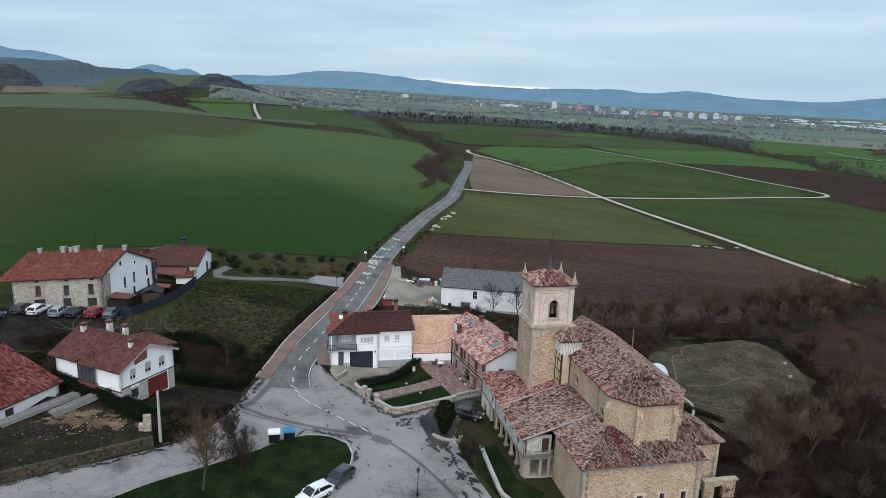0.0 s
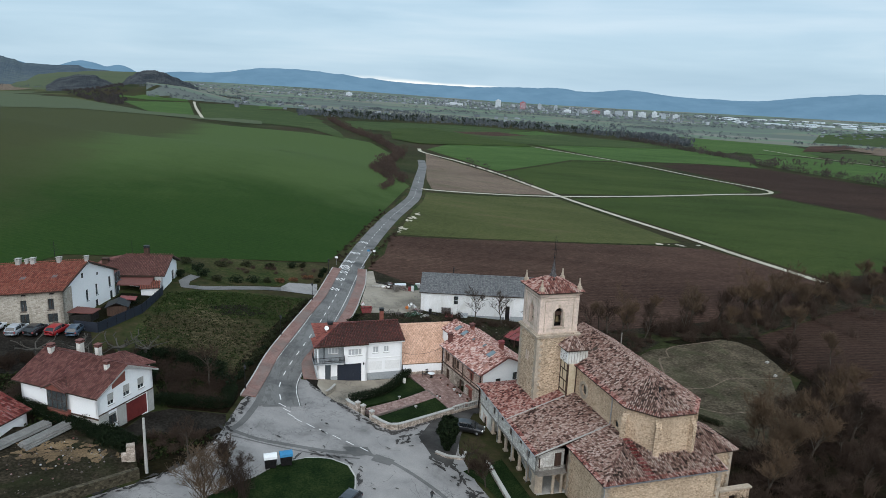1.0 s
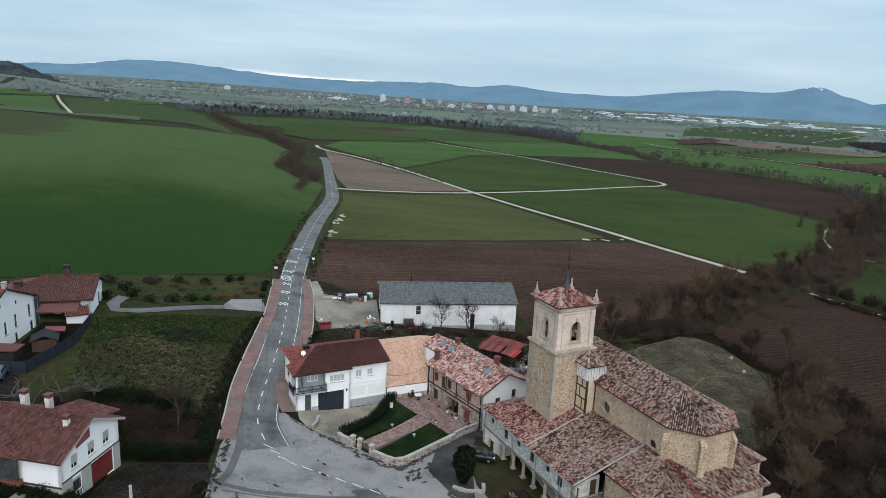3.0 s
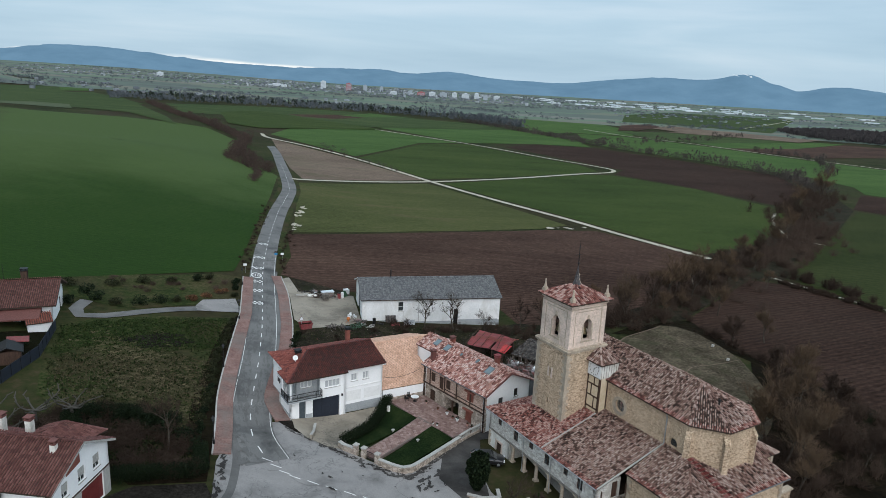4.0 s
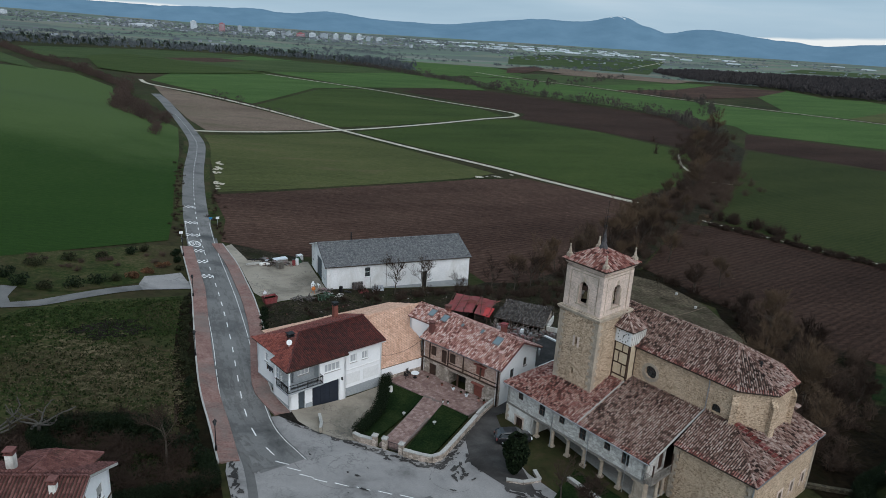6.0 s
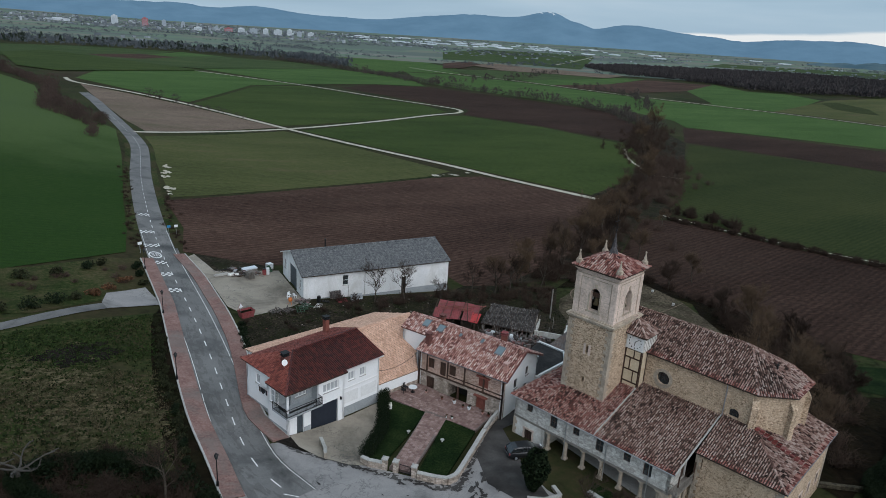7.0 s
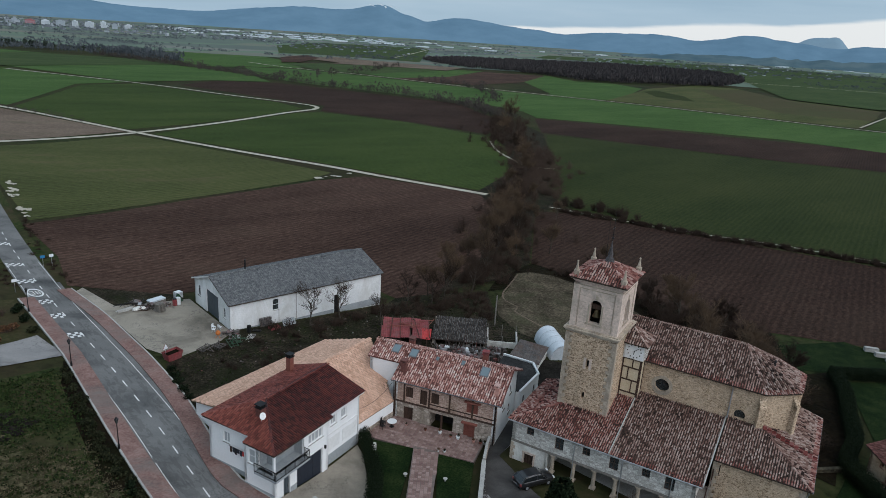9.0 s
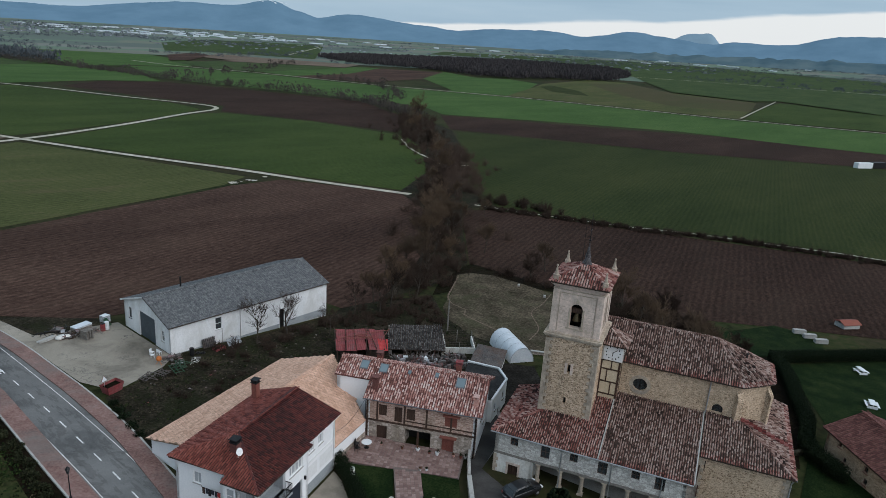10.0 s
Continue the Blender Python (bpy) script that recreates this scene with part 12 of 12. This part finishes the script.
# ---- hills and mountains round the plain ----
REF = (-30.0, 32.0)
FAR_RIDGES = [(-35, 2.2, 3.6), (-29.3, 0.8, 1.6), (-26.4, 0.4, 1.2), (-22.9, 1.02, 1.3), (-20.3, 0.62, 0.7), (-16.8, 0.35, 1.4), (-10.0, 0.95, 3.6), (-4.0, 0.55, 3.4), (3.0, 0.25, 3.0), (10.5, 0.38, 3.0), (13.2, 0.2, 1.0),
              (18.6, 0.5, 2.0), (24.0, 0.1, 2.5), (31.0, 0.35, 1.8), (35.0, 0.78, 2.2), (39.0, 0.55, 2.0), (41.3, 1.05, 1.45), (43.4, 0.2, 0.6), (47.0, 0.74, 1.7), (50.4, 0.42, 1.6), (53.4, 0.22, 0.9),
              (58.6, 0.40, 1.8), (62.5, 0.50, 1.6), (69.0, 0.85, 2.1), (72.6, 0.3, 1.2), (76.5, 0.55, 1.5), (79.0, 0.3, 1.2), (82.0, 0.7, 1.6), (85.0, 1.1, 2.2), (90, 1.2, 3.0)]
NEAR_RIDGES = [(-36, 2.6, 2.8), (-30.5, 1.9, 2.0), (-26, 1.3, 1.8), (-21, 0.9, 1.6), (66, 0.55, 5.0), (78, 0.8, 6.0), (88, 0.9, 5.0)]


def ridge_height(az, peaks, floor, rough, seed):
    e = floor + sum(a * math.exp(-((az - c) / w) ** 2 / 2) for c, a, w in peaks)
    return e + rough * noise.fractal(Vector((az * 0.9, seed, 0.0)), 0.8, 2.1, 5)


def mountain_ring(name, radius, depth, peaks, floor, rough, seed, material, label, a0=-75.0, a1=130.0, step=0.22):
    m = Mesh()
    n, rows = int((a1 - a0) / step), 9
    for i in range(n + 1):
        az = a0 + i * step
        top = 44 + radius * math.tan(radians(ridge_height(az, peaks, floor, rough, seed)))
        for r in range(rows):
            f = r / (rows - 1)
            dist = radius - depth * (1 - f)
            wob = 0.08 * noise.noise(Vector((az * 0.6, f * 3.0, seed + 5.0))) * math.sin(math.pi * f)
            z = -90 + (top + 90) * min(1.0, max(0.0, f ** 0.8 + wob))
            m.v.append((REF[0] + dist * math.sin(radians(az)), REF[1] + dist * math.cos(radians(az)), z))
    m.f = [(i * rows + r, (i + 1) * rows + r, (i + 1) * rows + r + 1, i * rows + r + 1) for i in range(n) for r in range(rows - 1)]
    solid(name, m, material, label, "mountains", kind="structure", smooth=True)


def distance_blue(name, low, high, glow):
    """Backdrop hills: blue of many kilometres of air painted into colour and glow."""
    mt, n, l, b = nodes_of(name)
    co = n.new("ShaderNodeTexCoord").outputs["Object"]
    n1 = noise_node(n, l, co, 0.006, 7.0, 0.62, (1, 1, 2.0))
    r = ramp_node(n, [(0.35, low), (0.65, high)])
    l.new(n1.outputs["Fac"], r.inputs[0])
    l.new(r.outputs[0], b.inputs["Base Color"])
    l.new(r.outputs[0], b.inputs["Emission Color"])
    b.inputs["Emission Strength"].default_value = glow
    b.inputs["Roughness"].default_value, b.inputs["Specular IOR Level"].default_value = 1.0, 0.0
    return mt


# haze-blue base colours; the last number is the added glow
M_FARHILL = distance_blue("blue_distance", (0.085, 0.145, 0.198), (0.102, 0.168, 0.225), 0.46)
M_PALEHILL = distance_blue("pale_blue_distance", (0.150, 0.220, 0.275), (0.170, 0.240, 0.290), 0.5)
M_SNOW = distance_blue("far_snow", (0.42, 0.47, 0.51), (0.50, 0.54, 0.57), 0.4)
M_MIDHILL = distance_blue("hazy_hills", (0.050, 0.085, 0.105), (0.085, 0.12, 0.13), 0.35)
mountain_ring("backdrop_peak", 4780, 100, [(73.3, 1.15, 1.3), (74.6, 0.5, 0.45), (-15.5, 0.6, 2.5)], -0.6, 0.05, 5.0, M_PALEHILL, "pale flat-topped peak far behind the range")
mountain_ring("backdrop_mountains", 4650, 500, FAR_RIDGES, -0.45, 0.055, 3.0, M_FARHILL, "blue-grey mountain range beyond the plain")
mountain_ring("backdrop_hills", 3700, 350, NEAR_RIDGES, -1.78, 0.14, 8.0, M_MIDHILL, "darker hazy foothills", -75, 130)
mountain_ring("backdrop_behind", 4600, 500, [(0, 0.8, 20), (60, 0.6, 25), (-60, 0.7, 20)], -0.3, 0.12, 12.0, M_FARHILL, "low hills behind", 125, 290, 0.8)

for az_s, el_s, wide_s, high_s in ((40.3, 0.86, 0.5, 0.035), (41.0, 0.93, 0.5, 0.05), (41.35, 0.80, 0.22, 0.09), (41.75, 0.86, 0.45, 0.05), (42.2, 0.78, 0.3, 0.03)):
    flake = Mesh()
    for k in range(13):
        az, jag = az_s + wide_s * (k / 12 - 0.5), 0.25 + 0.75 * abs(math.sin(k * 1.9 + az_s))
        taper = math.sin(math.pi * (k + 0.5) / 13)
        for up in (-high_s * jag * taper, high_s * jag * taper):
            flake.v.append((REF[0] + 4120 * math.sin(radians(az)), REF[1] + 4120 * math.cos(radians(az)), 44 + 4120 * math.tan(radians(el_s - 0.25 * (k / 12 - 0.5) * wide_s + up))))
    flake.f = [(2 * k, 2 * k + 2, 2 * k + 3, 2 * k + 1) for k in range(12)]
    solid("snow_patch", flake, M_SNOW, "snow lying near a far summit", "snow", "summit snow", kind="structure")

# ---- far trees, woods and the town on the plain ----
def far_tree(m, x, y, h, rng, broad=0.38, thin=0.10, clumps=16, full=1.0):
    """A distant leafless tree: a stem and a fan of twig clumps."""
    z = land(x, y)
    m.tube((x, y, z - 0.5), (x, y, z + h * (0.6 if full < 1.5 else 0.4)), thin * 1.6, thin, 4, False)
    for _ in range(clumps):
        a, r, k = rng.uniform(0, 6.283), rng.random() ** 0.5 * h * broad, rng.uniform(0.12 if clumps > 16 else 0.28, 1.0)
        r *= math.sqrt(max(0.05, 1 - ((k - 0.55) / 0.5) ** 2))
        cx, cy, cz = x + r * math.cos(a), y + r * math.sin(a), z + h * k
        w = h * rng.uniform(0.05, 0.11) * (16 / clumps) ** 0.4 * full
        b = rng.uniform(0, 6.283)
        dx, dy = math.cos(b) * w, math.sin(b) * w
        t = h * rng.uniform(0.08, 0.2) * (16 / clumps) ** 0.4 * (1 + (full - 1) * 0.5)
        m.add([(cx - dx, cy - dy, cz - t * 0.6), (cx + dx, cy + dy, cz - t * 0.3), (cx + dx * 0.3, cy + dy * 0.3, cz + t), (cx - dx * 0.8, cy - dy * 0.6, cz + t * 0.5)], [(0, 1, 2, 3)])
    return m


def tree_line(name, pts, gap, h0, h1, spread, material, label, seed, broad=0.4, clumps=16):
    rng = random.Random(seed)
    m = Mesh()
    for p in spline(pts, gap):
        x, y = p[0] + rng.gauss(0, spread), p[1] + rng.gauss(0, spread)
        far_tree(m, x, y, rng.uniform(h0, h1) * (1.0 if rng.random() < 0.85 else 1.5), rng, broad, 0.10, clumps)
    solid(name, m, material, label, "trees", kind="stuff")


def tree_block(name, poly, count, h0, h1, material, label, seed, broad=0.4):
    rng = random.Random(seed)
    xs, ys = [p[0] for p in poly], [p[1] for p in poly]
    m, k = Mesh(), 0
    while k < count:
        x, y = rng.uniform(min(xs), max(xs)), rng.uniform(min(ys), max(ys))
        if inside(poly, x, y):
            far_tree(m, x, y, rng.uniform(h0, h1), rng, broad, 0.10, 16, 2.2 if broad > 0.5 else 1.3)
            k += 1
    solid(name, m, material, label, "woods", kind="stuff")


tree_line("hedgerow", [(-6, 336), (-10, 372), (-14, 431), (-8, 500), (-5, 560), (-14, 620), (-23, 675), (-40, 760), (-70, 880), (-110, 1100)], 2.2, 3.0, 5.8, 1.8, M_HEDGEBROWN,
          "russet-brown leafless hedgerow beside the road", 21, 0.6, 80)
tree_line("hedgerow", [(-13, 300), (-9, 325), (-12, 350), (-20, 385), (-18, 420)], 1.5, 1.8, 3.0, 1.0, M_HEDGEBROWN, "russet-brown thicket on a bank", 22, 0.7, 70)
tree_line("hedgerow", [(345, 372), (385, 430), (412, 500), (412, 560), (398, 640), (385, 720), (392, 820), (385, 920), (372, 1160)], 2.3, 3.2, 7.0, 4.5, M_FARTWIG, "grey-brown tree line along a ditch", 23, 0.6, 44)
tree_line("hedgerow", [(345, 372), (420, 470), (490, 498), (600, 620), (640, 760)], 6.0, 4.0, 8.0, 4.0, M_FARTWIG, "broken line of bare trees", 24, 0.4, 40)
tree_line("hedgerow", [(46, 505), (52, 470)], 16, 4.0, 6.0, 1.5, M_FARTWIG, "two bushes beside the track", 27, 0.6, 80)
tree_line("hedgerow", [(70, 400), (62, 440), (58, 458)], 6, 1.5, 3.0, 1.0, M_FARTWIG, "low bushes beside the track", 28, 0.7, 60)
thicket("field_hedge", beside([(126, 173), (132, 152), (140.5, 126), (150, 104), (157, 70), (162, 20)], 0.55, 0.9, 740), M_TWIG, "dark bramble hedge along a field edge", 741, (0.9, 1.8), (0.7, 2.0), 30, 0.05)
thicket("field_hedge", beside([(134, 178), (136, 168), (139, 156)], 0.9, 1.6, 742), M_TWIG_RED, "russet bushes beside a field track", 743, (1.4, 2.6), (2.0, 4.5), 34, 0.05)
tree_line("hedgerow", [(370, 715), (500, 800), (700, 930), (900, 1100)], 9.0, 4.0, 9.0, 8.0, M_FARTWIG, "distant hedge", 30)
tree_block("wood", [(1214, 1329), (1113, 1143), (1072, 1048), (1118, 1010), (1102, 873), (1041, 760), (1058, 695), (1135, 679), (1227, 620), (1300, 600), (1494, 645), (1645, 700), (1862, 850), (1900, 1150), (1671, 1290), (1416, 1390)], 5200, 8, 11.5, M_WOODLAND, "dark leafless oak wood", 31, 0.8)
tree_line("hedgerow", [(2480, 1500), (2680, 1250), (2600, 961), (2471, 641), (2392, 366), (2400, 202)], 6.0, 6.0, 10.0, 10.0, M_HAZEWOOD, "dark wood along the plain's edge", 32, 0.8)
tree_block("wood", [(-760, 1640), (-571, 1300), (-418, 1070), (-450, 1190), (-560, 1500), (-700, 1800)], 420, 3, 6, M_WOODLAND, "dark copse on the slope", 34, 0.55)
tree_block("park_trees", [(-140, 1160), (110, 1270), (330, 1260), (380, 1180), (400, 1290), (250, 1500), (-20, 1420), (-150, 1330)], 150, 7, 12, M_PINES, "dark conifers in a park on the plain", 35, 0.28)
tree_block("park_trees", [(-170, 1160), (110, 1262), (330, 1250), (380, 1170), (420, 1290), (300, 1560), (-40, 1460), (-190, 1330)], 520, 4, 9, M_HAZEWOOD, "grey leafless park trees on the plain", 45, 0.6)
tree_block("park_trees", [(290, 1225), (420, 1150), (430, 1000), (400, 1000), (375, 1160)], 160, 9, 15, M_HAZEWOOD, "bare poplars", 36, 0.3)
rng_p = random.Random(37)
grove = Mesh()
for k in range(330):
    az, r = radians(rng_p.uniform(-24, 100)), rng_p.uniform(1500, 3900)
    turn = rng_p.gauss(math.pi / 2 - az + 1.57, 0.5)
    x, y, n_t = REF[0] + r * math.sin(az), REF[1] + r * math.cos(az), rng_p.randint(6, 34)
    if inside([(1150, 560), (2100, 560), (2050, 1700), (1250, 1450)], x, y):
        continue
    for q in range(n_t):
        u, v = rng_p.uniform(-1, 1) * n_t * 5.0, rng_p.gauss(0, 9)
        far_tree(grove, x + math.cos(turn) * u - math.sin(turn) * v, y + math.sin(turn) * u + math.cos(turn) * v, rng_p.uniform(3.0, 7.0), rng_p, 1.0, 0.1, 9, 1.8)


def knoll(name, ridge, dist, front, canopy, material, label, category, seed):
    """A low hill: its crest line is given as bearings and heights seen from the village's near side."""
    rng = random.Random(seed)
    m, rows = Mesh(), 20
    n = max(12, int((ridge[-1][0] - ridge[0][0]) / 0.07))
    for i in range(n + 1):
        az = ridge[0][0] + (ridge[-1][0] - ridge[0][0]) * i / n
        k = max(j for j in range(len(ridge) - 1) if ridge[j][0] <= az + 1e-6)
        u = (az - ridge[k][0]) / (ridge[k + 1][0] - ridge[k][0])
        u = u * u * (3 - 2 * u)
        el = ridge[k][1] + (ridge[k + 1][1] - ridge[k][1]) * u
        for j in range(rows):
            f = j / (rows - 4)
            d = dist - front * (1 - f)
            x, y = d * math.sin(radians(az)), d * math.cos(radians(az))
            low = land(x, y) - 1.0
            crest = 45 + dist * math.tan(radians(el)) - 0.5 * canopy
            k2 = math.sin(math.pi / 2 * min(f, 2 - f)) ** 1.25
            z = low + max(0.0, crest - low) * k2
            rough = canopy * (0.65 * rng.random() + 0.7 * noise.noise(Vector((x * 0.03, y * 0.03, seed)))) if 0 < i < n and j else 0.0
            m.v.append((x, y, z + rough * min(1.0, 2.5 * k2)))
    m.f = [(i * rows + j, (i + 1) * rows + j, (i + 1) * rows + j + 1, i * rows + j + 1) for i in range(n) for j in range(rows - 1)]
    solid(name, m, material, label, category, kind="structure", smooth=canopy < 1)


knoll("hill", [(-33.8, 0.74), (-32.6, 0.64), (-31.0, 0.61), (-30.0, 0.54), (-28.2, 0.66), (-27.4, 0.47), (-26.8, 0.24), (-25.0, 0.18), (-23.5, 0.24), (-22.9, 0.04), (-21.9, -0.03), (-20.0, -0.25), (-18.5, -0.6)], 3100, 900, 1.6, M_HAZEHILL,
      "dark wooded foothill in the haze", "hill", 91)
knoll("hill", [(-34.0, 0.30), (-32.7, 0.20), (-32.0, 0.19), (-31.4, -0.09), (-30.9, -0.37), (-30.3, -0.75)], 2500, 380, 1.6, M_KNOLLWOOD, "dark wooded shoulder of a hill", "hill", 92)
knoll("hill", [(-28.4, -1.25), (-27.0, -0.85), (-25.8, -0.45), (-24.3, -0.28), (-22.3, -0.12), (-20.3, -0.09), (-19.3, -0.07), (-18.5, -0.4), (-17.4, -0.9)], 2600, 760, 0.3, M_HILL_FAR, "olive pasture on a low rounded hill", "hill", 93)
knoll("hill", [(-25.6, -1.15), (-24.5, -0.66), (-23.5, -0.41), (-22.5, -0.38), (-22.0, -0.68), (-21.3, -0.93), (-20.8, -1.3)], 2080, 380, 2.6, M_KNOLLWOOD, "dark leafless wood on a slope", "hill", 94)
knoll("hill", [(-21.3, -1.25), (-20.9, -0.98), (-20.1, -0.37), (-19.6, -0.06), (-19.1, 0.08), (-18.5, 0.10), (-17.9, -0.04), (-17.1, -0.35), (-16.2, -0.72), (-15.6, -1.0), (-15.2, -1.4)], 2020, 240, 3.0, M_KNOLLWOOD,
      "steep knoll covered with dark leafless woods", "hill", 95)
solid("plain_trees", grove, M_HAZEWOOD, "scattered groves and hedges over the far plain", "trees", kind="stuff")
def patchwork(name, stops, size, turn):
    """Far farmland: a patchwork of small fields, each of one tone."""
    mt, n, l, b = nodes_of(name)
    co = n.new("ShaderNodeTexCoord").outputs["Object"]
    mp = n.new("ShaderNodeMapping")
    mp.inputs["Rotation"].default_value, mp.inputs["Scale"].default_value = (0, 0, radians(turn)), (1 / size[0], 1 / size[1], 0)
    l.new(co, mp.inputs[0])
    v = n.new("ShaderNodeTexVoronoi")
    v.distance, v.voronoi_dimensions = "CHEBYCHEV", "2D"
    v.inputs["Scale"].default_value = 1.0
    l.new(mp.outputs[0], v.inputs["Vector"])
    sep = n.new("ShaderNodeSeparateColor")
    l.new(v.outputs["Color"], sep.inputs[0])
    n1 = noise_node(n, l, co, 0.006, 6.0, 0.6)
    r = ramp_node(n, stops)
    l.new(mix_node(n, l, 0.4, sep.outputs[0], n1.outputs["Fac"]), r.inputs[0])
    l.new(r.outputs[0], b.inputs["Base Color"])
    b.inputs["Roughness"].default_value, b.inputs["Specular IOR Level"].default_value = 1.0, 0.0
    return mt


# field tones paled and greyed: distance haze put into the base colour
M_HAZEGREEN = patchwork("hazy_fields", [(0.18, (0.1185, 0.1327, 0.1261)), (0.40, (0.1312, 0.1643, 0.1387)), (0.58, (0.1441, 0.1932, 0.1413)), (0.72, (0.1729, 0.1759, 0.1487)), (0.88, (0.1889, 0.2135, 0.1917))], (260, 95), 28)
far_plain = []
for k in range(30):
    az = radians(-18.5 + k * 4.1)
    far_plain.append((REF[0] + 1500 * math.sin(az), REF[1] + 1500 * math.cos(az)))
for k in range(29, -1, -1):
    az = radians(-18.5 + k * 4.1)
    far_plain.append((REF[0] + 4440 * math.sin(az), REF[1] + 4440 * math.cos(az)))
field("far_plain", far_plain, M_HAZEGREEN, "fields of the wide plain, paled by haze in their colour", 0.6, 110, "plain")


def block(m, x, y, w, d, h, turn):
    z = land(x, y)
    c, s = math.cos(turn), math.sin(turn)
    m.obox((x, y), (c, s), -w / 2, w / 2, -d / 2, d / 2, z - 2, z + h)


town = Mesh()
rng_t = random.Random(52)
for k in range(2300):
    az = rng_t.gauss(13, 12) if rng_t.random() < 0.62 else rng_t.uniform(-20, 75)
    r = rng_t.uniform(2500, 3700) if az < 32 else rng_t.uniform(2100, 3700)
    x, y = REF[0] + r * math.sin(radians(az)), REF[1] + r * math.cos(radians(az))
    low = rng_t.random() < 0.8
    block(town, x, y, rng_t.uniform(4, 13), rng_t.uniform(4, 8), rng_t.uniform(2, 4) if low or az > 30 or az < 2 else rng_t.uniform(5, 11), rng_t.uniform(0, 3.14))
sheds = Mesh()
for k in range(96):
    az, r = (rng_t.gauss(34, 7), rng_t.uniform(2900, 3600)) if k < 75 else (rng_t.uniform(40, 82), rng_t.uniform(2900, 3600))
    x, y = REF[0] + r * math.sin(radians(az)), REF[1] + r * math.cos(radians(az))
    block(sheds, x, y, rng_t.uniform(16, 58), rng_t.uniform(12, 26), rng_t.uniform(2.5, 5), math.pi / 2 - radians(az) + 1.57 + rng_t.gauss(0, 0.35))
for k in range(46):
    az, r = rng_t.uniform(-14, 12), rng_t.uniform(1350, 1900)
    x, y = REF[0] + r * math.sin(radians(az)), REF[1] + r * math.cos(radians(az))
    block(town, x, y, rng_t.uniform(6, 14), rng_t.uniform(5, 8), rng_t.uniform(3, 6), rng_t.uniform(0, 3.14))
# halls and towers: a bluish distance haze is part of their base colours
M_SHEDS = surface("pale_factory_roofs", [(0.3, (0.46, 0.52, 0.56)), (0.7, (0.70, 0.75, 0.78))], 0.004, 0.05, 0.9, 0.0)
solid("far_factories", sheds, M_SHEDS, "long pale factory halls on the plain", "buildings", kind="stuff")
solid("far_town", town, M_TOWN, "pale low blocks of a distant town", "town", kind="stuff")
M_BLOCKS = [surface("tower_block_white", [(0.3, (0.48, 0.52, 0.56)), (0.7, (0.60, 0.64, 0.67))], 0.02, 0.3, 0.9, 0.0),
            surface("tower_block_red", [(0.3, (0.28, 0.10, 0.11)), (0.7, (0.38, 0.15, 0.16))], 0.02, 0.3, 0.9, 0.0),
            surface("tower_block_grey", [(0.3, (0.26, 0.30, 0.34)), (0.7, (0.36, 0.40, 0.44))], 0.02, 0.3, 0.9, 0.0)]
for az, r, w, h, kind in ((8.6, 2900, 34, 54, 0), (10.6, 2900, 34, 52, 1), (11.9, 3100, 26, 40, 2), (13.2, 3100, 24, 36, 2), (15.5, 3000, 30, 24, 2), (17.3, 2900, 40, 30, 0), (18.2, 2850, 46, 34, 2),
                          (19.1, 2850, 30, 38, 0), (20.0, 2850, 46, 36, 0), (20.9, 2950, 30, 40, 0), (21.6, 2900, 30, 30, 2), (14.2, 2800, 44, 22, 0), (5.0, 2800, 120, 14, 0), (-3.5, 3000, 40, 26, 0),
                          (22.5, 3000, 40, 26, 0), (16.4, 2950, 50, 24, 1)):
    x, y = REF[0] + r * math.sin(radians(az)), REF[1] + r * math.cos(radians(az))
    z = land(x, y)
    b = thing("tower_block", x, y, z, -az, "distant pale apartment tower", "building", "town towers")
    w, h = w * 0.62, h * 0.56
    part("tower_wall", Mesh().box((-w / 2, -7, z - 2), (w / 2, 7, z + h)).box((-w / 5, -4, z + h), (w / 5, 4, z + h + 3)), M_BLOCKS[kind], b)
    bandm = Mesh()
    k = 0
    while k * 3.2 + 4 < h:
        bandm.box((-w / 2 + 1.5, -7.05, z + k * 3.2 + 2), (w / 2 - 1.5, -7.0, z + k * 3.2 + 3.4))
        k += 1
    part("window_bands", bandm, M_BLOCKS[2], b, kind="stuff")

# square pavers of the garden path and terrace, one object each on a shared mesh
PAVER_SIZE = 0.39
pav = Mesh()
h_p = PAVER_SIZE / 2 - 0.018
pav.v = [(a * h_p * k, b * h_p * k, z) for z, k in ((-0.05, 1.0), (0.008, 1.0), (0.02, 0.95)) for a, b in ((-1, -1), (1, -1), (1, 1), (-1, 1))]
pav.f = [(4 * r + i, 4 * r + (i + 1) % 4, 4 * r + 4 + (i + 1) % 4, 4 * r + 4 + i) for r in range(2) for i in range(4)] + [(8, 9, 10, 11)]
paver_mesh = pav.make("paver", False)
paver_mesh.materials.append(M_PAVESTONE)
for base, poly_p, o_p, d_p, lift_p in PAVINGS:
    turn_p = math.degrees(math.atan2(d_p[1], d_p[0]))
    for i in range(-20, 60):
        for j in range(-20, 20):
            a, b = (i + 0.5) * PAVER_SIZE, (j + 0.5) * PAVER_SIZE
            x, y = o_p[0] + d_p[0] * a - d_p[1] * b, o_p[1] + d_p[1] * a + d_p[0] * b
            if inside(poly_p, x, y):
                ob = new("paver", paver_mesh)
                ob.parent = base
                ob.matrix_basis = pose(x, y, land(x, y) + lift_p, 0, 0, turn_p + RNG.gauss(0, 0.6))
